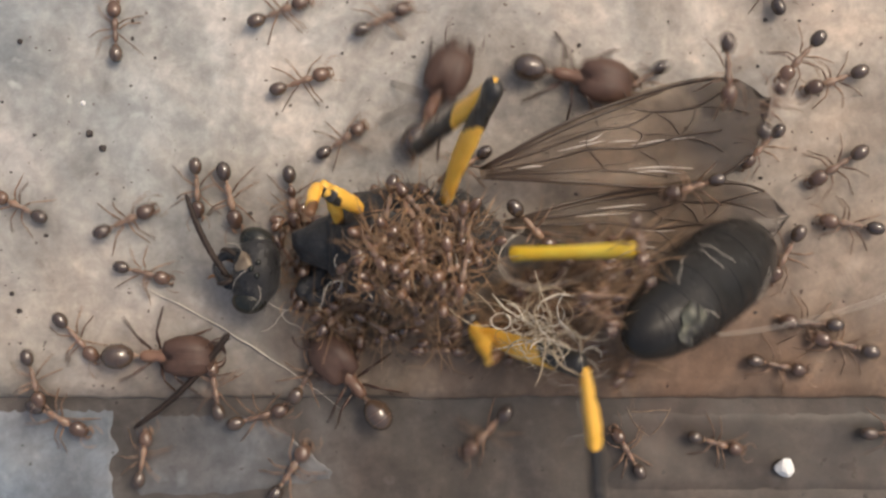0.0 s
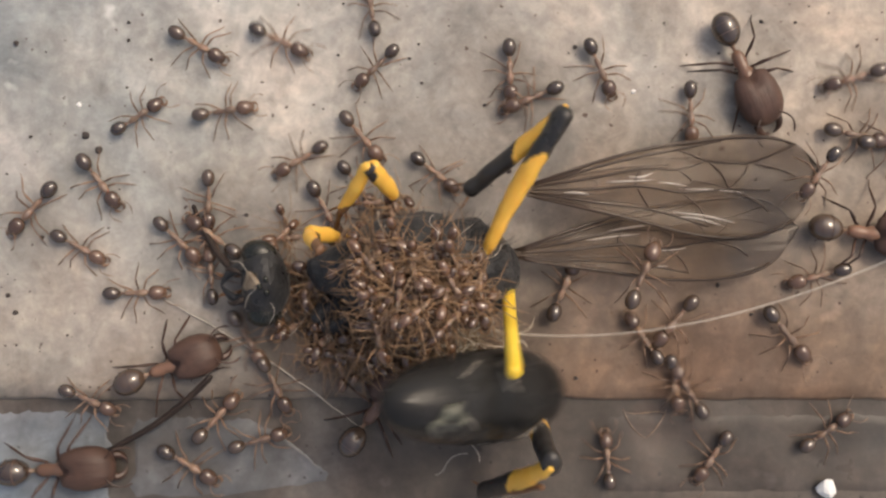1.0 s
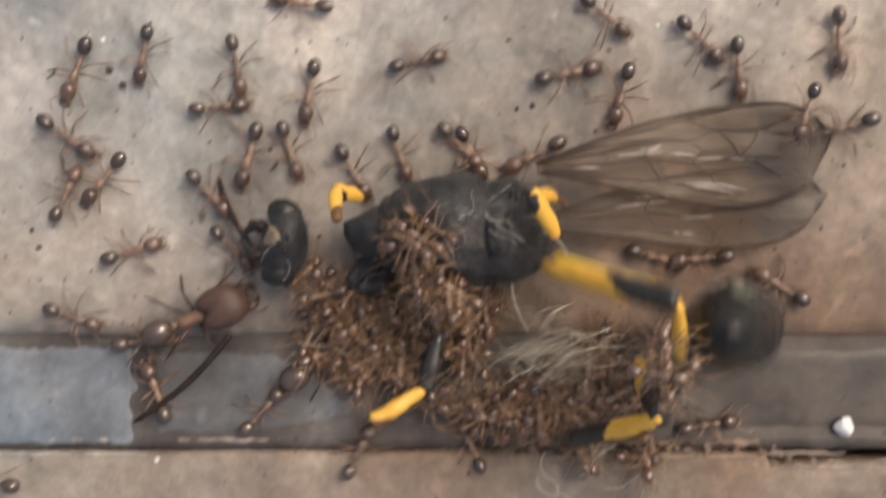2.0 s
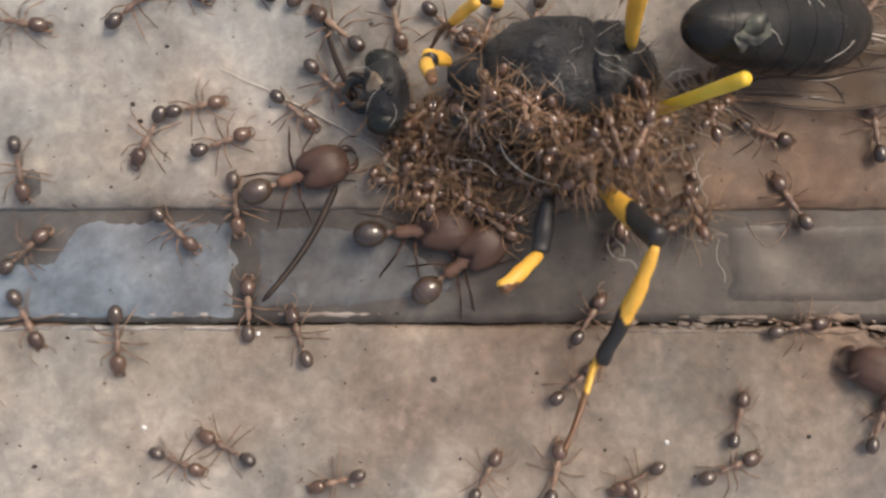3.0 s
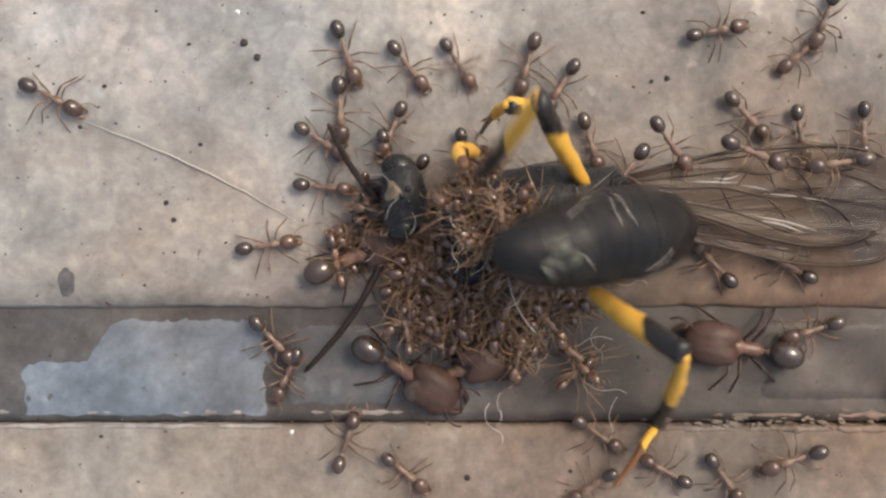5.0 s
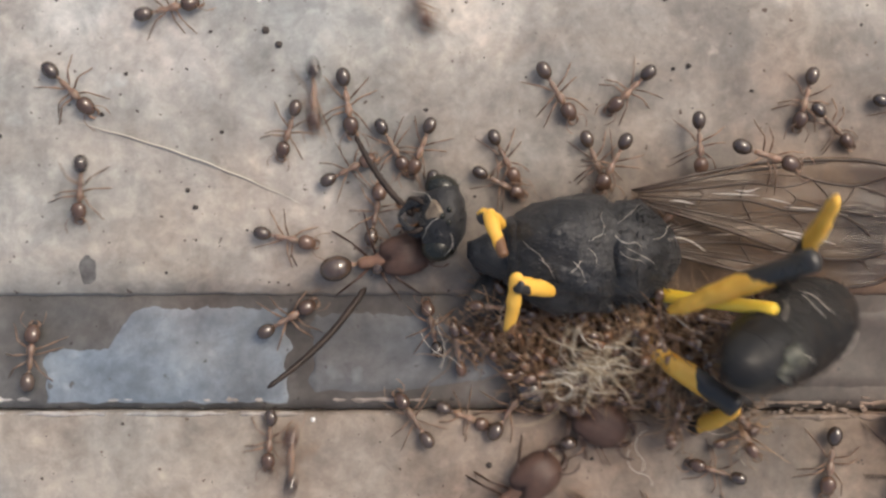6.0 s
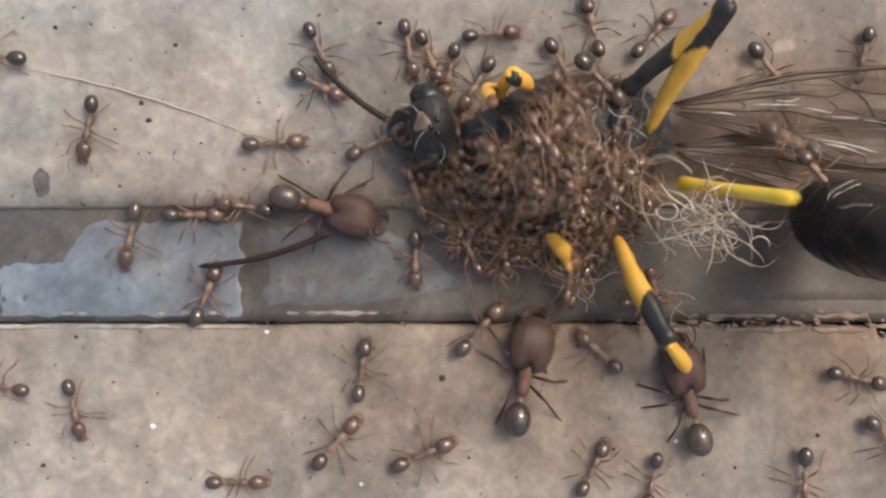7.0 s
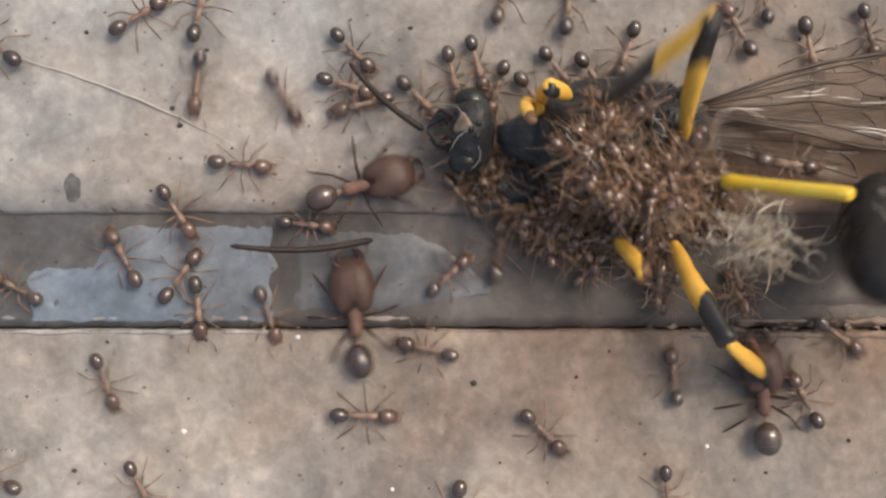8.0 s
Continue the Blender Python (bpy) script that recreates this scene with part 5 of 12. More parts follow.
    walk(hind_tibia, [
        (0, drop(6.12, -5.08, 4.68, 6.77, -10.69, 3.87)), (0.5, drop(1.51, -5.56, 6.46, -0.24, -8.13, 1.68)), (0.7, drop(1.99, -5.14, 6.84, -0.14, -7.51, 2.10)),
        (0.8, drop(4.03, -4.09, 5.80, 2.01, -7.57, 1.76)), (0.9, drop(2.88, -4.26, 6.40, 1.89, -8.05, 2.26)), (1, drop(3.18, -7.62, 6.41, 0.51, -9.65, 1.80)),
        (1.5, drop(-0.12, -3.28, 6.79, 1.44, -7.08, 2.83)), (2, drop(7.51, -7.21, 6.63, 4.54, -8.86, 2.05)), (2.2, drop(1.66, -5.58, 6.62, -1.01, -8.24, 2.35)),
        (3.3, drop(3.50, -7.73, 5.34, 1.56, -12.71, 3.36)), (3.5, drop(3.53, -7.30, 5.86, 1.65, -12.19, 3.60)), (3.6, drop(3.19, -6.38, 6.47, 3.22, -9.82, 1.93)),
        (3.7, drop(3.19, -5.50, 6.78, 2.90, -7.83, 1.58)), (3.8, drop(3.39, -6.62, 6.67, 1.12, -8.24, 1.71)), (4, drop(3.20, -4.41, 6.76, 2.58, -6.61, 1.54)),
        (4.2, drop(4.02, -4.57, 3.73, 0.67, -8.59, 1.47)), (4.4, drop(4.84, -4.74, 0.70, 0.77, -8.16, 2.76)), (4.5, drop(4.50, -7.05, 1.17, 0.74, -9.79, 4.46)),
        (4.7, drop(5.16, -5.27, 1.60, 1.67, -9.77, 1.87)), (4.8, drop(4.64, -6.17, 1.40, 2.18, -10.90, -0.61)), (4.9, drop(2.97, -6.24, 6.58, 0.88, -8.90, 1.99)),
        (5, drop(4.72, -5.59, 4.68, 4.45, -9.11, 0.21)), (5.1, drop(5.56, -5.50, 1.75, 3.58, -10.64, 0.29)), (5.2, drop(5.17, -5.57, 3.71, 4.79, -9.84, -0.05)),
        (6.3, drop(6.29, -8.08, 3.41, 4.44, -9.80, -1.70)), (6.5, drop(2.77, -9.68, 5.91, 4.49, -12.81, 1.47)), (6.7, drop(3.28, -9.14, 5.20, 3.49, -10.84, -0.23)),
        (6.8, drop(2.83, -7.70, 6.41, 4.83, -10.27, 1.73)), (6.9, drop(2.43, -7.38, 6.18, 2.97, -9.02, 0.75)), (7, drop(3.04, -8.96, 3.63, 5.22, -11.13, -1.17)),
        (7.1, drop(1.19, -8.59, 6.58, 3.03, -10.64, 1.59)), (7.2, drop(1.38, -9.04, 6.25, 2.87, -10.96, 1.09)), (7.5, drop(2.21, -7.41, 5.91, 2.60, -8.87, 0.41)),
        (8, drop(3.88, -8.78, 4.33, 7.08, -10.97, 0.15)),
    ])
    walk(hind_tarsus, [
        (0, drop(6.77, -10.69, 3.87, 7.20, -14.17, 1.22)), (0.25, drop(3.26, -9.41, 2.77, 6.48, -12.05, 4.19)), (0.38, drop(1.51, -8.77, 2.23, 4.59, -9.40, 5.30)),
        (0.44, drop(0.64, -8.45, 1.95, 3.22, -7.93, 5.47)), (0.5, drop(-0.24, -8.13, 1.68, 1.61, -6.52, 5.33)), (0.7, drop(-0.14, -7.51, 2.10, 1.96, -6.13, 5.72)),
        (0.8, drop(2.01, -7.57, 1.76, 4.23, -6.31, 5.35)), (0.9, drop(1.89, -8.05, 2.26, 4.21, -6.91, 5.81)), (1, drop(0.51, -9.65, 1.80, 2.95, -8.63, 5.32)),
        (1.25, drop(0.97, -8.37, 2.31, 2.07, -6.05, 5.90)), (1.5, drop(1.44, -7.08, 2.83, 1.00, -3.89, 5.84)), (1.75, drop(2.99, -7.97, 2.44, 4.20, -5.81, 6.09)),
        (1.88, drop(3.77, -8.41, 2.25, 5.72, -6.96, 5.92)), (2, drop(4.54, -8.86, 2.05, 7.13, -8.19, 5.54)), (2.2, drop(-1.01, -8.24, 2.35, 1.55, -6.75, 5.60)),
        (2.34, drop(-0.69, -8.80, 2.48, 1.45, -8.24, 6.28)), (2.48, drop(-0.37, -9.36, 2.60, 1.19, -9.76, 6.69)), (2.62, drop(-0.05, -9.92, 2.73, 0.83, -11.26, 6.82)),
        (2.75, drop(0.28, -10.48, 2.85, 0.41, -12.66, 6.67)), (3.3, drop(1.56, -12.71, 3.36, -0.87, -16.34, 3.84)), (3.5, drop(1.65, -12.19, 3.60, -0.64, -15.90, 4.21)),
        (3.6, drop(3.22, -9.82, 1.93, 1.08, -13.28, 3.60)), (3.7, drop(2.90, -7.83, 1.58, 1.28, -10.41, 4.75)), (3.8, drop(1.12, -8.24, 1.71, 0.52, -9.12, 5.97)),
        (4, drop(2.58, -6.61, 1.54, 3.49, -5.05, 5.55)), (4.2, drop(1.67, -7.38, 2.15, 4.94, -5.02, 3.90)), (4.4, drop(0.77, -8.16, 2.76, 4.49, -6.37, 1.22)),
        (4.5, drop(0.74, -9.79, 4.46, 4.12, -8.45, 1.97)), (4.7, drop(1.67, -9.77, 1.87, 5.93, -9.90, 0.77)), (4.75, drop(1.93, -10.34, 0.63, 5.13, -12.77, 2.42)),
        (4.8, drop(2.18, -10.90, -0.61, 1.87, -13.77, 2.71)), (4.9, drop(0.88, -8.90, 1.99, -1.13, -11.20, 5.16)), (5, drop(4.45, -9.11, 0.21, 2.07, -11.20, 3.25)),
        (5.1, drop(3.58, -10.64, 0.29, 1.18, -14.33, 0.27)), (5.2, drop(4.79, -9.84, -0.05, 3.85, -12.85, -3.12)), (6.3, drop(4.44, -9.80, -1.70, 4.09, -12.12, -5.42)),
        (6.4, drop(4.46, -11.30, -0.12, 4.46, -11.30, -4.52)), (6.45, drop(4.48, -12.06, 0.68, 3.46, -8.05, -0.82)), (6.5, drop(4.49, -12.81, 1.47, 3.80, -10.08, 4.85)),
        (6.7, drop(3.49, -10.84, -0.23, 2.97, -6.53, 0.47)), (6.8, drop(4.83, -10.27, 1.73, 4.91, -7.18, -1.40)), (6.9, drop(2.97, -9.02, 0.75, 3.38, -7.89, -3.48)),
        (7, drop(5.22, -11.13, -1.17, 5.73, -10.87, -5.53)), (7.1, drop(3.03, -10.64, 1.59, 3.69, -9.92, -2.70)), (7.2, drop(2.87, -10.96, 1.09, 4.01, -8.55, -2.41)),
        (7.35, drop(2.73, -9.91, 0.75, 4.03, -5.79, 1.58)), (7.5, drop(2.60, -8.87, 0.41, 2.59, -7.67, 4.64)), (8, drop(7.08, -10.97, 0.15, 5.08, -8.68, 3.33)),
    ])
    walk(front_femur, [
        (0, span(-3.09, 1.31, 3.20, -4.83, 2.38, 4.02)), (0.5, span(-3.34, 1.79, 3.20, -4.60, 2.24, 4.95)), (1, span(-5.49, 1.44, 3.20, -6.56, 1.60, 5.12)),
        (1.5, span(-5.36, 2.11, 3.20, -6.27, 2.24, 5.20)), (2, span(-4.42, 1.54, 3.20, -5.30, 1.72, 5.21)), (2.2, span(-4.43, 1.34, 3.20, -5.33, 1.20, 5.20)),
        (3.3, span(-5.32, 0.26, 3.20, -6.30, 0.14, 5.16)), (3.5, span(-5.19, 0.20, 3.20, -6.23, 0.14, 5.14)), (4, span(-4.23, 2.23, 3.20, -4.93, 1.78, 5.24)),
        (4.5, span(-4.04, 0.22, 3.20, -4.93, 0.21, 5.21)), (5, span(-3.76, 2.84, 3.20, -4.62, 2.77, 5.22)), (5.2, span(-3.64, 2.84, 3.20, -4.17, 3.10, 5.32)),
        (6.3, span(-3.90, 0.24, 3.20, -4.93, 0.68, 5.09)), (6.5, span(-4.38, -0.15, 3.20, -5.44, 0.16, 5.10)), (7, span(-3.78, 1.60, 3.20, -4.65, 1.42, 5.21)),
        (7.5, span(-3.78, 1.72, 3.20, -3.11, 2.23, 5.23)), (8, span(-3.68, 1.01, 3.20, -4.55, 0.97, 5.22)),
    ])
    walk(front_tibia, [
        (0, span(-4.83, 2.38, 4.02, -5.01, 1.10, 5.93)), (0.5, span(-4.60, 2.24, 4.95, -4.50, -0.06, 4.96)), (1, span(-6.56, 1.60, 5.12, -5.87, 0.86, 7.18)),
        (1.5, span(-6.27, 2.24, 5.20, -6.07, 1.45, 7.35)), (2, span(-5.30, 1.72, 5.21, -5.10, 0.48, 7.14)), (2.2, span(-5.33, 1.20, 5.20, -4.72, 0.25, 7.21)),
        (3.3, span(-6.30, 0.14, 5.16, -6.13, -1.09, 7.10)), (3.5, span(-6.23, 0.14, 5.14, -6.02, -1.18, 7.01)), (4, span(-4.93, 1.78, 5.24, -6.61, 0.31, 5.80)),
        (4.5, span(-4.93, 0.21, 5.21, -4.48, -1.57, 6.61)), (5, span(-4.62, 2.77, 5.22, -4.44, 1.93, 7.35)), (5.2, span(-4.17, 3.10, 5.32, -3.79, 1.93, 7.26)),
        (6.3, span(-4.93, 0.68, 5.09, -4.43, -1.22, 6.28)), (6.5, span(-5.44, 0.16, 5.10, -4.99, -1.62, 6.50)), (7, span(-4.65, 1.42, 5.21, -4.52, 0.56, 7.34)),
        (7.5, span(-3.11, 2.23, 5.23, -2.79, 0.45, 6.66)), (8, span(-4.55, 0.97, 5.22, -4.49, 0.04, 7.32)),
    ])
    walk(mid_femur, [
        (0, span(-2.99, 1.33, 4.60, -4.05, 1.96, 6.54)), (0.5, span(-3.71, 0.59, 4.60, -4.73, 2.20, 5.89)), (1, span(-3.05, 3.04, 4.60, -3.97, 4.25, 6.33)),
        (1.5, span(-0.24, 3.92, 4.60, -0.89, 3.74, 6.80)), (2, span(3.65, -0.14, 4.60, 2.62, 1.53, 5.80)), (2.2, span(0.39, 3.22, 4.60, -0.36, 3.92, 6.66)),
        (3.3, span(-3.15, 1.62, 4.60, -4.15, 1.62, 6.67)), (3.5, span(-2.09, 0.64, 4.60, -3.54, 1.49, 6.17)), (4, span(-2.40, 2.19, 4.60, -4.48, 1.75, 5.47)),
        (4.5, span(-1.13, -0.46, 4.60, -2.77, 0.44, 5.93)), (5, span(-1.27, 4.45, 4.60, -2.65, 4.43, 6.44)), (5.2, span(-1.15, 1.90, 4.60, -2.01, 1.53, 6.70)),
        (6.3, span(-2.03, -1.66, 4.60, -3.63, -0.85, 6.04)), (6.5, span(-2.18, -0.44, 4.60, -3.53, 0.42, 6.25)), (7, span(-2.82, 1.63, 4.60, -3.77, 1.87, 6.68)),
        (7.5, span(-1.68, 1.87, 4.60, -2.47, 1.97, 6.76)), (8, span(-2.70, 1.40, 4.60, -3.78, 1.51, 6.63)),
    ])
    walk(mid_tibia, [
        (0, span(-4.05, 1.96, 6.54, -3.99, 0.82, 3.77)), (0.5, span(-4.73, 2.20, 5.89, -4.48, -0.34, 4.31)), (1, span(-3.97, 4.25, 6.33, -5.32, 2.48, 4.31)),
        (1.5, span(-0.89, 3.74, 6.80, -2.10, 3.00, 4.16)), (2, span(2.62, 1.53, 5.80, 3.82, 1.55, 3.05)), (2.2, span(-0.36, 3.92, 6.66, -1.10, 3.57, 3.77)),
        (3.3, span(-4.15, 1.62, 6.67, -5.38, 1.53, 3.93)), (3.5, span(-3.54, 1.49, 6.17, -5.01, 1.52, 3.55)), (4, span(-4.48, 1.75, 5.47, -5.19, 1.20, 2.61)),
        (4.5, span(-2.77, 0.44, 5.93, -4.29, -1.91, 4.86)), (5, span(-2.65, 4.43, 6.44, -3.13, 4.29, 3.48)), (5.2, span(-2.01, 1.53, 6.70, -3.20, 2.18, 4.03)),
        (6.3, span(-3.63, -0.85, 6.04, -3.09, -3.56, 4.86)), (6.5, span(-3.53, 0.42, 6.25, -2.28, -2.22, 5.56)), (7, span(-3.77, 1.87, 6.68, -4.04, 1.41, 3.73)),
        (7.5, span(-2.47, 1.97, 6.76, -2.54, 1.03, 3.91)), (8, span(-3.78, 1.51, 6.63, -3.77, 1.26, 3.64)),
    ])
    walk(mid_tarsus, [
        (0, span(-3.99, 0.82, 3.77, -3.95, -0.00, 0.47)), (0.5, span(-4.48, -0.34, 4.31, -4.33, -1.84, 1.26)), (1, span(-5.32, 2.48, 4.31, -6.06, 1.12, 1.29)),
        (1.5, span(-2.10, 3.00, 4.16, -2.85, 2.17, 0.95)), (2, span(3.82, 1.55, 3.05, 4.84, 1.05, 0.20)), (2.2, span(-1.10, 3.57, 3.77, -1.62, 3.07, 0.45)),
        (3.3, span(-5.38, 1.53, 3.93, -6.19, 1.07, 0.66)), (3.5, span(-5.01, 1.52, 3.55, -6.08, 1.00, 0.37)), (4, span(-5.19, 1.20, 2.61, -5.92, 0.28, 0.20)),
        (4.5, span(-4.29, -1.91, 4.86, -5.02, -3.42, 1.89)), (5, span(-3.13, 4.29, 3.48, -3.50, 3.99, 0.20)), (5.2, span(-3.20, 2.18, 4.03, -3.98, 2.22, 0.72)),
        (6.3, span(-3.09, -3.56, 4.86, -2.82, -5.03, 1.81)), (6.5, span(-2.28, -2.22, 5.56, -1.75, -3.62, 2.51)), (7, span(-4.04, 1.41, 3.73, -4.25, 0.97, 0.37)),
        (7.5, span(-2.54, 1.03, 3.91, -2.58, 0.37, 0.57)), (8, span(-3.77, 1.26, 3.64, -3.76, 1.06, 0.25)),
    ])
    walk(far_femur, [
        (0, span(0.54, -1.21, 1.34, 1.60, -3.57, 1.60)), (0.5, span(-0.56, -3.37, 0.92, -0.99, -5.92, 0.70)), (1, span(-0.50, -2.77, 0.94, -0.96, -5.32, 0.70)),
        (1.5, span(-1.08, -1.69, 1.37, -2.46, -3.88, 1.60)), (2, span(-1.12, -4.26, 1.45, -1.78, -6.77, 1.60)), (2.2, span(-0.10, -3.88, 1.44, -0.16, -6.47, 1.60)),
        (3.3, span(-1.35, -5.45, 1.47, -1.97, -7.97, 1.60)), (3.5, span(-1.65, -5.51, 1.48, -2.40, -8.00, 1.60)), (4, span(0.94, 0.80, 2.71, -0.31, -0.27, 0.70)),
        (4.5, span(0.60, 1.00, 2.81, -0.19, -0.31, 0.70)), (5, span(0.13, 0.76, 3.11, -0.03, -0.20, 0.70)), (5.2, span(-0.36, -1.75, 1.36, -0.87, -4.29, 1.60)),
        (6.3, span(-0.62, -0.00, 3.18, 0.16, 0.00, 0.70)), (6.5, span(-1.65, -2.88, 1.42, -2.94, -5.13, 1.60)), (7, span(-0.78, -1.87, 1.38, -1.78, -4.26, 1.60)),
        (7.5, span(0.53, 1.29, 2.37, -0.23, -0.55, 0.70)), (8, span(-0.10, -1.80, 1.36, -0.25, -4.38, 1.60)),
    ])
    walk(far_tibia, [
        (0, span(1.60, -3.57, 1.60, 2.48, -4.95, 3.75)), (0.5, span(-0.99, -5.92, 0.70, -2.64, -5.88, 2.83)), (1, span(-0.96, -5.32, 0.70, -2.16, -5.24, 3.12)),
        (1.5, span(-2.46, -3.88, 1.60, -0.24, -3.44, 3.07)), (2, span(-1.78, -6.77, 1.60, -4.09, -8.10, 1.99)), (2.2, span(-0.16, -6.47, 1.60, -2.76, -7.19, 1.74)),
        (3.3, span(-1.97, -7.97, 1.60, -3.57, -9.57, 3.07)), (3.5, span(-2.40, -8.00, 1.60, -4.22, -9.70, 0.56)), (4, span(-0.31, -0.27, 0.70, 0.55, -1.22, 3.07)),
        (4.5, span(-0.19, -0.31, 0.70, 0.79, -1.21, 3.05)), (5, span(-0.03, -0.20, 0.70, 0.77, -0.97, 3.16)), (5.2, span(-0.87, -4.29, 1.60, 0.01, -4.50, 4.14)),
        (6.3, span(0.16, 0.00, 0.70, -1.35, -0.72, 2.82)), (6.5, span(-2.94, -5.13, 1.60, -4.12, -5.36, 4.02)), (7, span(-1.78, -4.26, 1.60, -0.94, -5.70, 3.72)),
        (7.5, span(-0.23, -0.55, 0.70, 0.64, -1.25, 3.16)), (8, span(-0.25, -4.38, 1.60, 0.57, -5.92, 3.67)),
    ])
    walk(petiole, [
        (0, rise(3.28, -0.48, 2.30, 8.14, -0.29, 5.64)), (0.1, rise(3.38, -1.11, 2.30, 8.07, -0.95, 5.87)), (0.2, rise(3.38, -1.14, 2.30, 6.72, -0.93, 7.16)),
        (0.3, rise(2.45, -0.97, 2.30, 4.30, -0.41, 7.87)), (0.4, rise(2.51, -1.14, 2.30, 1.31, -2.84, 7.82)), (0.5, rise(2.26, -1.10, 2.30, 0.40, -3.61, 7.30)),
        (0.7, rise(2.07, -1.86, 2.30, 1.25, -4.97, 7.25)), (0.8, rise(1.73, -1.79, 2.30, 0.50, -4.81, 7.22)), (0.9, rise(1.88, -1.42, 2.30, 0.75, -4.70, 7.07)),
        (1, rise(1.66, -0.74, 2.30, 1.64, -3.90, 7.28)), (1.1, rise(1.54, -0.69, 2.30, 3.09, -3.09, 7.46)), (1.2, rise(2.12, -1.31, 2.30, 4.59, -3.55, 7.17)),
        (1.3, rise(2.51, -1.44, 2.30, 5.82, -4.10, 6.40)), (1.4, rise(2.06, -1.42, 2.30, 1.89, -4.52, 7.31)), (1.5, rise(2.07, -0.62, 2.30, 1.01, -3.87, 7.11)),
        (1.6, rise(1.45, -0.41, 2.30, 1.66, -2.29, 7.89)), (1.7, rise(2.06, -1.28, 2.30, 3.05, -3.13, 7.81)), (1.8, rise(3.62, -3.33, 2.30, 4.50, -4.43, 8.03)),
        (1.9, rise(5.12, -3.96, 2.30, 6.77, -4.77, 7.91)), (2, rise(3.90, -1.14, 2.30, 8.32, -2.55, 5.94)), (2.1, rise(3.22, -0.29, 2.30, 8.24, -1.48, 5.16)),
        (2.2, rise(3.90, -0.47, 2.30, 8.49, -0.89, 5.99)), (3.3, rise(3.32, -1.65, 2.30, 5.28, -0.90, 7.81)), (3.5, rise(3.44, -1.17, 2.30, 4.07, -0.63, 8.14)),
        (3.7, rise(2.54, -2.38, 2.30, 1.62, -4.29, 7.81)), (3.8, rise(2.76, -1.81, 2.30, 1.69, -3.27, 7.92)), (4, rise(3.19, -0.35, 2.30, 2.40, -1.36, 8.06)),
        (4.1, rise(3.09, -0.34, 2.30, 2.25, -1.25, 8.07)), (4.2, rise(3.19, -0.12, 2.30, 2.43, -1.33, 8.02)), (4.3, rise(3.58, -0.10, 2.30, 3.32, -1.93, 7.90)),
        (4.4, rise(4.52, 0.12, 2.30, 4.95, -2.80, 7.41)), (4.5, rise(3.99, -1.81, 2.30, 4.52, -5.21, 7.09)), (4.7, rise(2.90, -2.51, 2.30, 3.87, -4.91, 7.60)),
        (4.8, rise(2.83, -2.88, 2.30, 3.67, -5.32, 7.61)), (4.9, rise(1.83, -4.04, 2.30, 1.56, -6.09, 7.83)), (5, rise(-0.82, 0.98, 2.30, 3.92, 0.14, 5.72)),
        (5.2, rise(-0.82, 0.37, 2.30, 2.56, -0.43, 7.07)), (6.3, rise(4.18, -1.94, 2.30, 8.39, -1.82, 6.42)), (6.4, rise(4.46, -1.54, 2.30, 8.71, -0.47, 6.25)),
        (6.5, rise(4.71, -1.57, 2.30, 7.73, -0.37, 7.23)), (6.6, rise(4.04, -1.76, 2.30, 7.35, -0.54, 7.02)), (6.7, rise(5.75, -2.56, 2.30, 7.88, -2.87, 7.80)),
        (6.8, rise(3.99, -2.53, 2.30, 7.88, -3.45, 6.63)), (6.9, rise(4.03, -2.10, 2.30, 7.94, -2.99, 6.64)), (7, rise(3.81, -2.15, 2.30, 7.17, -3.04, 7.06)),
        (7.1, rise(1.97, -2.33, 2.30, 1.69, -3.52, 8.07)), (7.2, rise(1.19, -2.56, 0.20, 0.87, -3.93, 5.93)), (7.3, rise(1.38, -2.29, 0.20, 1.65, -2.83, 6.07)),
        (7.4, rise(1.34, -2.02, 0.20, 1.82, -2.17, 6.08)), (7.5, rise(-0.44, -1.43, 2.30, 3.96, -1.10, 6.21)), (7.6, rise(1.54, -1.50, 0.20, 2.63, -0.85, 5.96)),
        (7.7, rise(1.79, -1.50, 2.30, 3.26, -1.06, 7.99)), (7.8, rise(3.02, -2.04, 2.30, 5.77, -2.49, 7.50)), (7.9, rise(3.61, -2.53, 2.30, 7.52, -3.20, 6.67)),
        (8, rise(4.18, -1.91, 2.30, 8.12, -2.74, 6.62)),
    ])
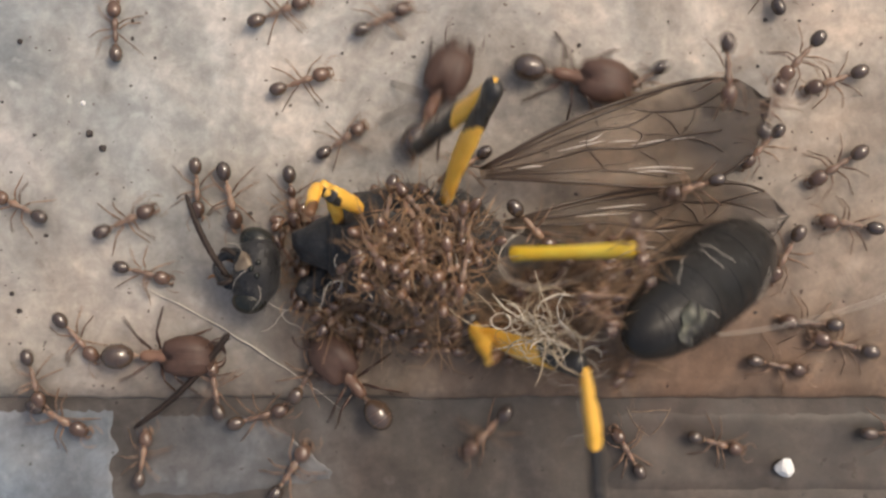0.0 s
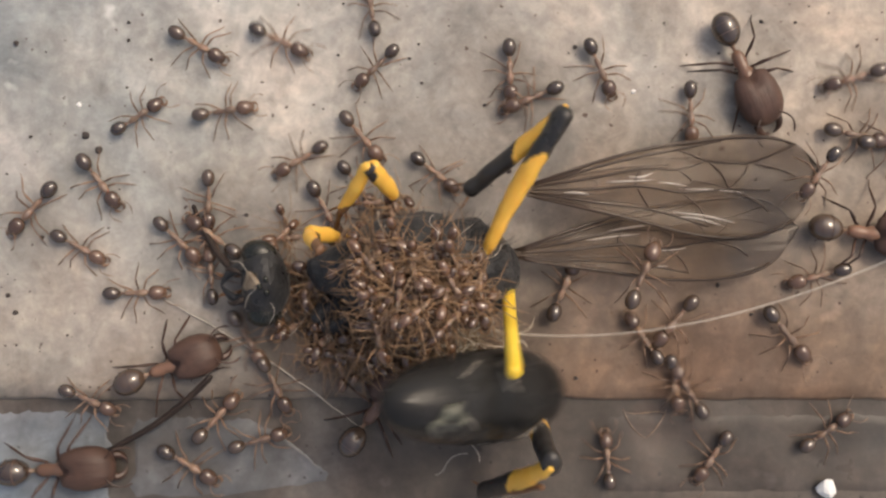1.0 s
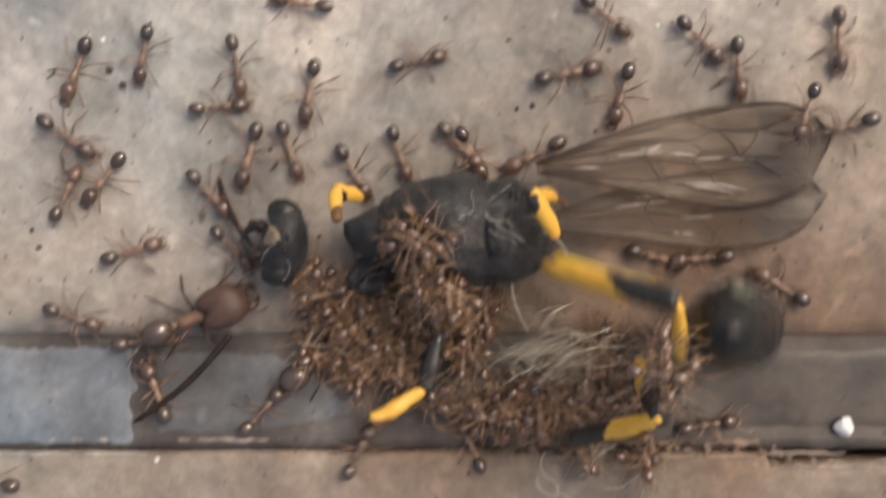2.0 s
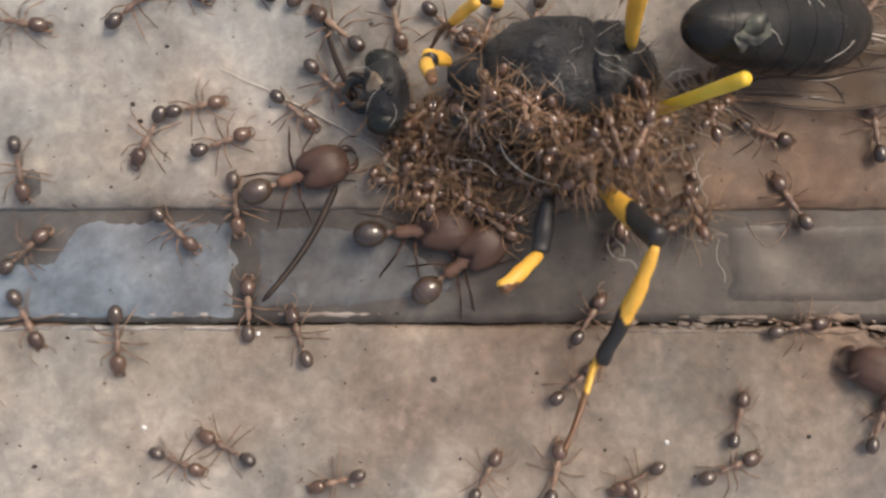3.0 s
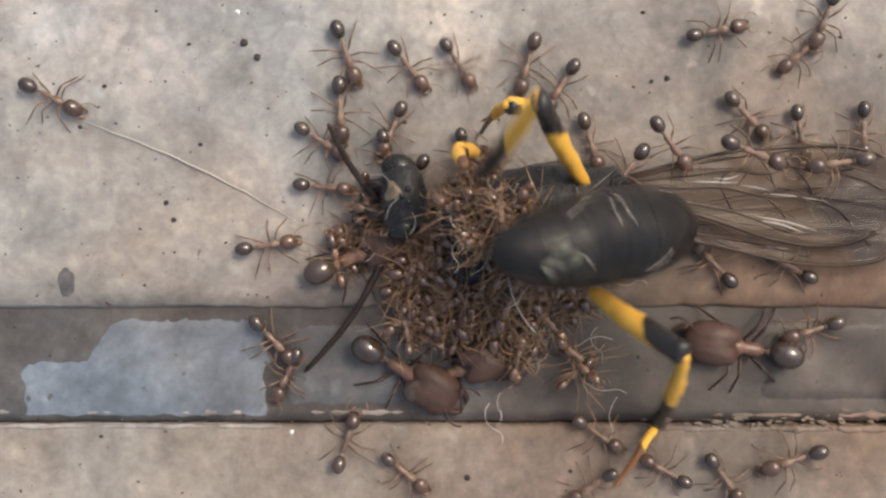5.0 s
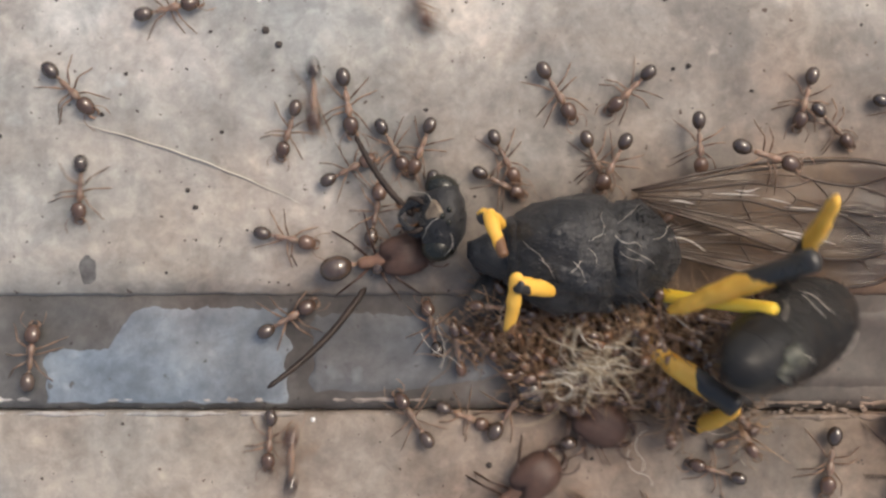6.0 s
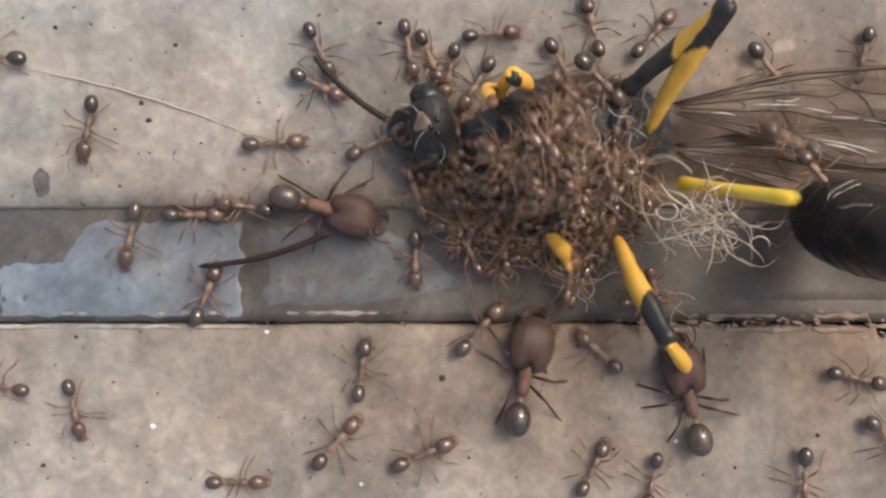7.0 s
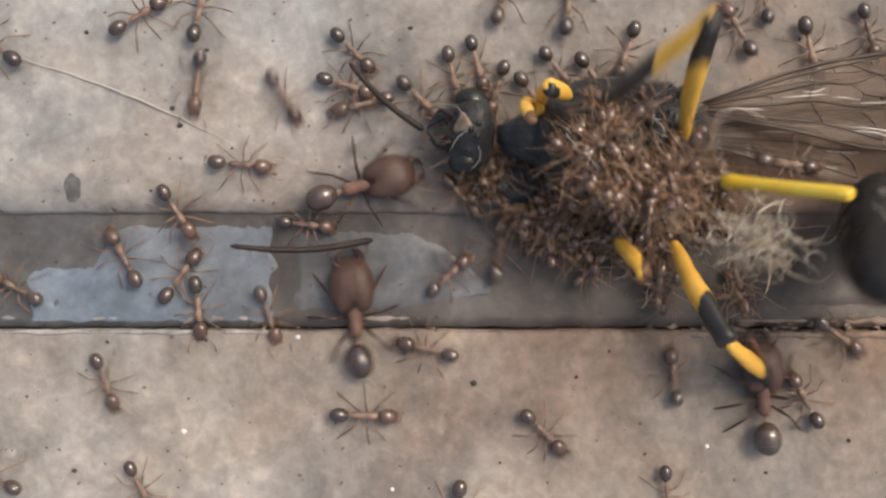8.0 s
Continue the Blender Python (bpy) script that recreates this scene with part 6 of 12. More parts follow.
    walk(abdomen, [
        (0, span(12.80, -0.72, 2.60, 7.65, -4.11, 6.51)), (0.2, span(11.48, -1.91, 5.31, 5.98, -4.90, 9.12)), (0.3, span(6.38, -0.19, 5.35, 1.65, -4.14, 9.31)),
        (0.4, span(1.00, -4.34, 5.64, -4.10, -6.16, 10.57)), (0.5, span(-0.13, -4.90, 3.40, -4.42, -5.37, 9.29)), (0.7, span(0.88, -6.32, 5.66, -4.46, -6.30, 10.68)),
        (0.8, span(0.48, -6.40, 5.57, -5.07, -5.62, 10.30)), (0.9, span(0.39, -6.27, 5.50, -5.31, -5.10, 9.96)), (1, span(2.18, -5.11, 3.20, -3.33, -5.00, 7.99)),
        (1.1, span(3.91, -4.91, 5.59, -1.64, -4.78, 10.37)), (1.2, span(6.16, -5.63, 5.57, 0.56, -5.50, 10.29)), (1.3, span(7.80, -5.58, 5.55, 2.14, -6.05, 10.18)),
        (1.4, span(1.86, -6.26, 5.50, -3.66, -4.49, 9.98)), (1.5, span(1.07, -5.69, 3.20, -4.11, -2.86, 7.50)), (1.6, span(1.43, -3.88, 5.67, -3.89, -3.99, 10.71)),
        (1.7, span(4.42, -5.19, 5.72, -0.73, -5.22, 10.93)), (1.8, span(5.56, -6.17, 5.56, -0.09, -5.98, 10.22)), (1.9, span(9.39, -6.29, 5.60, 3.87, -5.96, 10.41)),
        (2, span(11.59, -3.79, 2.60, 9.32, -3.63, 9.60)), (2.1, span(11.10, -2.24, 5.61, 5.65, -2.76, 10.48)), (2.2, span(12.36, 0.27, 5.61, 6.98, -0.85, 10.46)),
        (3.3, span(9.69, 1.80, 3.20, 2.93, 1.45, 5.92)), (3.5, span(6.05, 1.76, 3.50, -0.67, 1.46, 6.35)), (3.6, span(1.87, -2.58, 5.46, -3.80, -4.27, 9.79)),
        (3.7, span(2.04, -5.54, 5.27, -4.24, -6.33, 8.96)), (3.8, span(1.71, -4.27, 5.29, -4.53, -5.09, 9.05)), (4, span(2.87, -2.38, 4.20, -3.45, -3.84, 7.56)),
        (4.1, span(2.95, -2.82, 5.21, -3.26, -4.56, 8.70)), (4.2, span(3.20, -2.72, 5.17, -2.96, -4.87, 8.51)), (4.3, span(4.22, -3.46, 5.26, -1.67, -5.84, 8.93)),
        (4.4, span(6.09, -4.39, 5.31, 0.65, -7.49, 9.12)), (4.5, span(6.13, -6.45, 3.20, 0.62, -10.87, 1.35)), (4.7, span(5.46, -6.90, 5.35, -0.53, -8.39, 9.31)),
        (4.8, span(5.17, -7.62, 5.39, -0.74, -9.07, 9.47)), (4.9, span(2.44, -9.32, 5.48, -3.37, -10.06, 9.89)), (5, span(3.23, -0.40, 4.60, -3.27, -1.47, 7.75)),
        (5.1, span(1.22, -0.31, 4.81, -5.80, -0.71, 6.91)), (5.2, span(1.07, -0.05, 4.40, -5.41, -0.37, 7.75)), (6.3, span(11.43, -3.35, 3.00, 8.15, -7.20, 8.26)),
        (6.4, span(9.47, -1.71, 5.63, 7.40, -6.71, 10.57)), (6.5, span(10.99, 0.09, 3.20, 9.43, -5.63, 7.46)), (6.6, span(9.05, -0.69, 5.52, 7.57, -6.26, 10.04)),
        (6.7, span(9.85, -4.04, 5.65, 6.12, -7.90, 10.64)), (6.8, span(10.17, -4.59, 5.62, 5.75, -7.80, 10.51)), (6.9, span(9.60, -3.78, 5.70, 5.61, -7.13, 10.86)),
        (6.95, span(9.82, -3.71, 4.45, 8.24, -6.39, 11.09)), (7, span(10.04, -3.64, 3.20, 11.13, -5.23, 10.24)), (7.05, span(6.04, -4.06, 4.32, 3.20, -4.33, 11.04)),
        (7.1, span(2.04, -4.47, 5.44, -3.83, -3.35, 9.69)), (7.2, span(0.11, -4.21, 5.54, -5.26, -2.29, 10.15)), (7.3, span(2.16, -2.73, 5.46, -3.75, -2.44, 9.78)),
        (7.4, span(2.34, -2.27, 5.44, -3.43, -3.71, 9.72)), (7.5, span(3.08, -0.91, 5.20, -2.80, -2.53, 9.21)), (7.6, span(3.65, -0.40, 5.34, -2.12, -2.63, 9.28)),
        (7.7, span(4.59, -0.82, 5.31, -1.34, -2.83, 9.12)), (7.8, span(9.18, -2.84, 5.44, 3.51, -4.72, 9.69)), (7.9, span(9.68, -4.44, 5.70, 5.13, -6.95, 10.87)),
        (8, span(10.94, -3.27, 3.00, 8.34, -6.50, 9.01)),
    ])
    walk(wing_upper, [
        (0, span(1.95, 2.94, 2.00, 15.32, 6.56, 1.50)), (0.5, span(1.72, 2.69, 2.00, 14.60, 5.75, 1.50)), (1, span(2.46, 3.41, 2.00, 13.87, 4.43, 1.50)),
        (1.5, span(3.18, 4.00, 2.00, 14.34, 4.14, 1.50)), (2, span(3.07, 2.82, 2.00, 14.98, 4.47, 1.50)), (2.2, span(2.47, 2.73, 2.00, 14.63, 4.40, 1.50)),
        (3.3, span(5.95, 2.79, 2.00, 17.70, 4.14, 1.50)), (3.5, span(5.94, 2.78, 2.00, 17.69, 4.11, 1.50)), (4, span(3.12, 3.22, 2.00, 15.32, 5.01, 1.50)),
        (4.5, span(2.87, 2.47, 2.00, 15.19, 3.75, 1.50)), (5, span(2.03, 1.48, 2.00, 14.22, 1.76, 1.50)), (5.2, span(2.76, 1.85, 2.00, 14.96, 2.13, 1.50)),
        (6.3, span(1.43, 2.45, 2.00, 13.39, 2.47, 1.50)), (6.5, span(1.31, 1.99, 2.00, 13.51, 3.76, 1.50)), (7, span(3.51, 1.04, 2.00, 16.23, 1.48, 1.50)),
        (7.5, span(4.25, 1.04, 2.00, 16.48, 2.34, 1.50)), (8, span(3.28, 1.16, 2.00, 15.27, 2.59, 1.50)),
    ])
    walk(wing_lower, [
        (0, span(2.96, 0.75, 1.50, 15.64, 1.26, 0.90)), (0.5, span(2.23, 0.36, 1.50, 15.17, 1.62, 0.90)), (1, span(2.00, 0.72, 1.50, 14.57, 1.97, 0.90)),
        (1.5, span(2.48, 1.55, 1.50, 14.91, 2.29, 0.90)), (2, span(3.36, 0.63, 1.50, 15.44, 1.78, 0.90)), (2.2, span(3.25, 1.31, 1.50, 15.34, 2.24, 0.90)),
        (3.3, span(4.84, -0.93, 1.50, 17.50, 1.04, 0.90)), (3.5, span(4.83, -0.96, 1.50, 17.48, 0.99, 0.90)), (4, span(3.70, 1.18, 1.50, 15.82, 2.35, 0.90)),
        (4.5, span(2.95, 0.78, 1.50, 15.82, 2.06, 0.90)), (5, span(3.34, -0.09, 1.50, 16.47, 0.05, 0.90)), (5.2, span(3.83, -0.34, 1.50, 16.72, -0.07, 0.90)),
        (6.3, span(1.77, 0.74, 1.50, 14.65, 0.50, 0.90)), (6.5, span(1.89, 0.55, 1.50, 15.02, 1.96, 0.90)), (7, span(3.62, -0.62, 1.50, 16.52, -1.30, 0.90)),
        (7.5, span(4.36, -0.80, 1.50, 16.60, -2.20, 0.90)), (8, span(2.91, 0.12, 1.50, 15.82, -0.30, 0.90)),
    ])
    walk(fibre_tuft, [
        (0, mm(10.59, 2.17, 4.50, 0, 0, -25)), (0.1, mm(10.55, 1.90, 4.50, 0, 0, -32)), (0.2, mm(10.79, 1.32, 4.50, 0, 0, -39)), (0.3, mm(8.83, 0.06, 4.50, 0, 0, -46)),
        (0.4, mm(5.81, -2.40, 4.50, 0, 0, -53)), (0.5, mm(6.00, -2.16, 2.40, 0, 0, -60)), (1, mm(7.76, 1.78, 2.40, 0, 0, -10)), (1.5, mm(6.61, 1.75, 2.40, 0, 0, 30)),
        (2, mm(10.74, -1.73, 2.40, 0, 0, 10)), (2.2, mm(13.11, 1.87, 2.40, 0, 0, -20)), (3.3, mm(7.32, 2.98, 2.40, 0, 0, 10)), (3.5, mm(4.82, 2.28, 2.40, 0, 0, 25)),
        (4, mm(4.29, -3.55, 1.90, 0, 0, 15)), (4.5, mm(4.07, -5.76, 1.60, 0, 0, 5)), (4.7, mm(4.63, -5.74, 1.60, 0, 0, -3)), (4.8, mm(4.45, -5.55, 1.60, 0, 0, -7)),
        (5, mm(4.32, 1.30, 2.40, 0, 0, -15)), (5.2, mm(2.92, 1.43, 2.40, 0, 0, -5)), (6.3, mm(8.90, -5.46, 2.40, 0, 0, 30)), (6.5, mm(11.97, -4.34, 4.50, 0, 0, -10)),
        (6.7, mm(11.70, -4.78, 4.50, 0, 0, -16)), (6.8, mm(11.71, -3.63, 4.50, 0, 0, -19)), (6.9, mm(11.14, -2.73, 4.50, 0, 0, -22)), (7, mm(11.58, -1.92, 4.50, 0, 0, -25)),
        (7.5, mm(4.60, -2.60, 3.20, 0, 56, 10)), (7.8, mm(9.38, -2.94, 4.50, 0, 0, -8)), (7.9, mm(11.40, -3.35, 4.50, 0, 0, -14)), (8, mm(12.37, -2.50, 4.50, 0, 0, -20)),
    ])
    walk(thread_loop, [(0, mm(11.57, 5.28, 3.00, 0, 0, 100)), (0.5, mm(9.55, -0.05, 3.00, 0, 0, 40)), (1, mm(8.39, 2.36, 3.00, 0, 0, 20)), (1.5, mm(7.55, 1.35, 3.00, 0, 0, 60)), (2, mm(9.95, 0.87, 3.00, 0, 0, 10)), (2.2, mm(7.42, 0.71, 3.00, 0, 0, 80)), (3.3, mm(5.99, 1.51, 3.00, 0, 0, 60)), (3.5, mm(6.50, 2.31, 3.00, 0, 0, 40)), (4, mm(4.61, 0.17, 3.00, 0, 0, 100)), (4.5, mm(6.37, -3.09, 3.00, 0, 0, 60)), (5, mm(3.88, -0.39, 3.00, 0, 0, 20)), (5.2, mm(3.27, 0.23, 3.00, 0, 0, 30)), (6.3, mm(10.68, -2.78, 3.00, 0, 0, 40)), (6.5, mm(4.97, -3.95, 3.00, 0, 0, 90)), (7, mm(10.75, -1.53, 3.00, 0, 0, 30)), (7.5, mm(4.79, 1.41, 3.00, 0, 0, 60)), (8, mm(12.69, 0.86, 3.00, 0, 0, 40))])
    walk(thread_long, [(0, mm(15.82, 1.75, 0.80, 0, 0, 4)), (0.5, mm(8.67, 0.03, 0.80, 0, 0, -32)), (1, mm(8.34, 2.15, 0.80, 0, 0, -3)), (1.5, mm(28.65, 3.37, 0.80, 0, 0, -6)), (2, mm(30.24, -0.23, 0.80, 0, 0, 10)), (2.2, mm(29.64, -0.79, 0.80, 0, 0, 10)), (3.3, mm(26.82, -0.78, 0.80, 0, 0, 20)), (3.5, mm(26.82, -0.76, 0.80, 0, 0, 20)), (4, mm(27.33, -1.31, 0.80, 0, 0, 20)), (4.5, mm(25.50, -1.48, 0.80, 0, 0, 20)), (5, mm(25.17, -0.73, 0.80, 0, 0, 20)), (5.2, mm(25.04, -0.83, 0.80, 0, 0, 20)), (6.3, mm(24.07, -1.17, 0.80, 0, 0, 15)), (6.5, mm(25.29, -2.06, 0.80, 0, 0, 10)), (7, mm(26.29, -1.20, 0.80, 0, 0, 10)), (7.5, mm(25.11, -1.63, 0.80, 0, 0, 10)), (8, mm(24.88, -3.48, 0.80, 0, 0, 10))])
    walk(silk_strand, [(0, span(-7.21, 4.11, 0.12, 1.95, -1.49, 0.12)), (0.5, span(-6.19, 3.76, 0.12, 2.84, -1.77, 0.12)), (1, span(-5.76, 3.43, 0.12, 3.15, -2.43, 0.12)), (1.5, span(-7.95, 4.85, 0.12, 1.09, -1.77, 0.12)), (2, span(-6.58, 3.80, 0.12, 2.08, -1.55, 0.12)), (2.2, span(-6.66, 4.02, 0.12, 2.25, -0.81, 0.12)), (3.3, span(-11.25, 5.36, 0.12, -1.58, 0.02, 0.12)), (3.5, span(-12.65, 5.29, 0.12, -3.36, 0.28, 0.12)), (4, span(-12.65, 5.68, 0.12, -3.10, 1.60, 0.12)), (4.5, span(-15.88, 6.90, 0.12, -6.08, 2.57, 0.12)), (5, span(-16.47, 7.25, 0.12, -6.54, 2.55, 0.12)), (5.2, span(-17.49, 7.41, 0.12, -7.69, 3.08, 0.12)), (6.3, span(-17.82, 6.19, 0.12, -7.13, 2.37, 0.12)), (6.5, span(-17.49, 5.88, 0.12, -7.18, 1.88, 0.12)), (7, span(-17.89, 5.15, 0.12, -7.97, 2.18, 0.12)), (7.5, span(-19.07, 5.25, 0.12, -8.63, 1.80, 0.12)), (8, span(-19.93, 5.92, 0.12, -9.88, 1.90, 0.12))])
    walk(white_grain, [(0, mm(22.02, -4.24, 0.10)), (0.5, mm(22.40, -4.21, 0.10)), (1, mm(24.08, -5.11, 0.10)), (1.5, mm(23.88, -4.88, 0.10)), (2, mm(23.80, -5.24, 0.10)), (2.2, mm(23.41, -5.09, 0.10)), (8.0, mm(23.41, -5.09, 0.10))])
    walk(workers[0], [
        (0, mm(-8.05, 15.39, 0.00, 0, 0, 93)), (0.25, mm(-7.75, 14.99, 0.00, 0, 0, 150)), (0.5, mm(-7.45, 14.60, 0.00, 0, 0, 208)), (0.67, mm(-5.97, 13.69, 0.00, 0, 0, 262)),
        (0.83, mm(-4.49, 12.78, 0.00, 0, 0, 315)), (1, mm(-3.01, 11.87, 0.00, 0, 0, 369)), (1.25, mm(-2.87, 11.44, 0.00, 0, 0, 320)), (1.5, mm(-2.73, 11.01, 0.00, 0, 0, 270)),
        (2, mm(-3.51, 10.98, 0.00, 0, 0, 280)), (2.5, mm(-4.35, 10.54, 0.00, 0, 0, 332)), (3, mm(-5.19, 10.10, 0.00, 0, 0, 383)), (3.5, mm(-6.03, 9.67, 0.00, 0, 0, 435)),
        (3.75, mm(-8.72, 8.13, 0.00, 0, 0, 495)), (4, mm(-11.40, 6.60, 0.00, 0, 0, 554)), (4.5, mm(-17.97, 3.25, 0.00, 0, 0, 576)), (4.75, mm(-17.47, -6.21, 0.00, 0, 0, 513)),
        (5, mm(-16.97, -15.66, 0.00, 0, 0, 450)), (6.5, mm(-16.97, -12.23, 0.00, 0, 0, 508)), (7, mm(-19.13, -9.15, 0.00, 0, 0, 532)), (7.25, mm(-18.65, -8.78, 0.00, 0, 0, 465)),
        (7.5, mm(-18.16, -8.40, 0.00, 0, 0, 398)), (7.75, mm(-19.03, -6.45, -0.15, 0, 0, 456)), (8, mm(-19.91, -4.50, -0.30, 0, 0, 513)),
    ])
    walk(workers[1], [
        (0, mm(0.25, 13.11, 0.00, 0, 0, 19)), (0.25, mm(1.74, 13.46, 0.00, 0, 0, -37)), (0.5, mm(3.24, 13.81, 0.00, 0, 0, -94)), (1, mm(3.18, 10.72, 0.00, 0, 0, -50)),
        (1.5, mm(5.74, 11.30, 0.00, 0, 0, 0)), (2, mm(6.56, 7.33, 0.00, 0, 0, -46)), (3.5, mm(4.82, 7.08, 0.00, 0, 0, -111)), (3.75, mm(5.62, 6.72, 0.00, 0, 0, -70)),
        (4, mm(6.41, 6.36, 0.00, 0, 0, -29)), (4.5, mm(6.65, 5.52, 0.00, 0, 0, -84)), (5, mm(6.30, 6.23, 0.00, 0, 0, -72)), (6.5, mm(4.05, 4.38, 0.00, 0, 0, -67)),
        (7, mm(2.27, 4.36, 0.00, 0, 0, -122)), (7.5, mm(3.81, 4.44, 0.00, 0, 0, -76)), (8, mm(3.52, 4.00, 0.00, 0, 0, -53)),
    ])
    walk(workers[2], [
        (0, mm(2.09, 10.48, 0.00, 0, 0, 35)), (0.25, mm(2.66, 8.58, 0.00, 0, 0, -22)), (0.5, mm(3.23, 6.68, 0.00, 0, 0, -79)), (1, mm(2.99, 8.56, 0.00, 0, 0, -52)),
        (1.25, mm(3.86, 8.79, 0.00, 0, 0, -14)), (1.5, mm(4.73, 9.03, 0.00, 0, 0, 24)), (1.75, mm(4.27, 8.02, 0.00, 0, 0, -24)), (2, mm(3.81, 7.01, 0.00, 0, 0, -72)),
        (3.5, mm(2.24, 7.14, 0.00, 0, 0, -114)), (4, mm(-0.54, 6.61, 0.00, 0, 0, -106)), (4.5, mm(0.53, 4.92, 0.00, 0, 0, -44)), (5, mm(0.70, 5.63, 0.00, 0, 0, -77)),
        (6.5, mm(2.03, 3.30, 0.00, 0, 0, -6)), (7, mm(2.96, 6.66, 0.00, 0, 0, 6)), (7.17, mm(3.03, 6.95, 0.00, 0, 0, 62)), (7.33, mm(3.11, 7.24, 0.00, 0, 0, 119)),
        (7.5, mm(3.18, 7.53, 0.00, 0, 0, 176)), (7.75, mm(3.88, 6.38, 0.00, 0, 0, 242)), (8, mm(4.59, 5.22, 0.00, 0, 0, 309)),
    ])
    walk(workers[3], [
        (0, mm(-4.39, 8.32, 0.00, 0, 0, -87)), (0.5, mm(-3.44, 7.84, 0.00, 0, 0, -82)), (1, mm(-3.69, 7.86, 0.00, 0, 0, -90)), (1.5, mm(-6.57, 9.28, 0.00, 0, 0, -30)),
        (2, mm(-4.27, 9.12, 0.00, 0, 0, 5)), (3.5, mm(-4.90, 7.77, 0.00, 0, 0, 31)), (3.75, mm(-5.08, 7.00, 0.00, 0, 0, -8)), (4, mm(-5.27, 6.22, 0.00, 0, 0, -47)),
        (4.5, mm(-5.49, 6.21, 0.00, 0, 0, -40)), (5, mm(-5.80, 6.33, 0.00, 0, 0, -34)), (5.75, mm(-7.42, 6.30, 0.00, 0, 0, -92)), (6.5, mm(-9.04, 6.27, 0.00, 0, 0, -151)),
        (6.75, mm(-9.04, 9.37, 0.00, 0, 0, -210)), (7, mm(-9.04, 12.47, 0.00, 0, 0, -270)), (7.17, mm(-8.61, 12.37, 0.00, 0, 0, -330)), (7.33, mm(-8.17, 12.27, 0.00, 0, 0, -390)),
        (7.5, mm(-7.73, 12.17, 0.00, 0, 0, -450)), (8, mm(-7.73, 4.05, 0.00, 0, 0, -419)),
    ])
    walk(workers[4], [
        (0, mm(-2.91, 7.98, 0.00, 0, 0, -77)), (0.5, mm(-2.55, 7.02, 0.00, 0, 0, -98)), (0.75, mm(-3.02, 6.63, 0.00, 0, 0, -157)), (1, mm(-3.48, 6.25, 0.00, 0, 0, -216)),
        (1.25, mm(-3.55, 6.91, 0.00, 0, 0, -157)), (1.5, mm(-3.63, 7.58, 0.00, 0, 0, -98)), (2, mm(-2.95, 6.92, 0.00, 0, 0, -106)), (2.5, mm(-3.26, 6.93, 0.00, 0, 0, -162)),
        (3, mm(-3.57, 6.94, 0.00, 0, 0, -218)), (3.5, mm(-3.89, 6.95, 0.00, 0, 0, -274)), (3.67, mm(-3.97, 7.21, 0.00, 0, 0, -329)), (3.83, mm(-4.05, 7.48, 0.00, 0, 0, -385)),
        (4, mm(-4.14, 7.74, 0.00, 0, 0, -440)), (4.5, mm(-4.60, 7.56, 0.00, 0, 0, -437)), (5, mm(-4.92, 7.69, 0.00, 0, 0, -447)), (6.5, mm(-5.73, 7.43, 0.00, 0, 0, -427)),
        (6.67, mm(-5.73, 9.56, 0.00, 0, 0, -375)), (6.83, mm(-5.73, 11.70, 0.00, 0, 0, -322)), (7, mm(-5.73, 13.83, 0.00, 0, 0, -270)), (7.17, mm(-2.15, 12.80, 0.00, 0, 0, -330)),
        (7.33, mm(1.43, 11.77, 0.00, 0, 0, -390)), (7.5, mm(5.01, 10.74, 0.00, 0, 0, -450)), (7.67, mm(5.01, 9.93, 0.00, 0, 0, -392)), (7.83, mm(5.01, 9.13, 0.00, 0, 0, -334)),
        (8, mm(5.01, 8.32, 0.00, 0, 0, -276)),
    ])
    walk(workers[5], [
        (0, mm(-7.61, 6.85, 0.00, 0, 0, 25)), (0.5, mm(-8.49, 9.42, 0.00, 0, 0, 34)), (0.75, mm(-8.53, 9.06, 0.00, 0, 0, -10)), (1, mm(-8.57, 8.71, 0.00, 0, 0, -53)),
        (1.5, mm(-8.61, 7.96, 0.00, 0, 0, -64)), (2, mm(-9.45, 5.87, 0.00, 0, 0, -129)), (3.5, mm(-12.50, 1.48, 0.00, 0, 0, -88)), (3.75, mm(-11.88, 1.86, 0.00, 0, 0, -30)),
        (4, mm(-11.27, 2.24, 0.00, 0, 0, 28)), (4.25, mm(-12.52, 2.38, 0.00, 0, 0, -25)), (4.5, mm(-13.78, 2.53, 0.00, 0, 0, -78)), (5, mm(-7.95, -2.64, -0.30, 0, 0, -47)),
        (5.75, mm(-8.26, -2.35, -0.30, 0, 0, 8)), (6.5, mm(-8.58, -2.06, -0.30, 0, 0, 63)), (7, mm(-9.88, -5.01, -0.30, 0, 0, 68)), (7.5, mm(-11.37, -4.65, -0.30, 0, 0, 55)),
        (8, mm(-12.43, -3.96, -0.30, 0, 0, 54)),
    ])
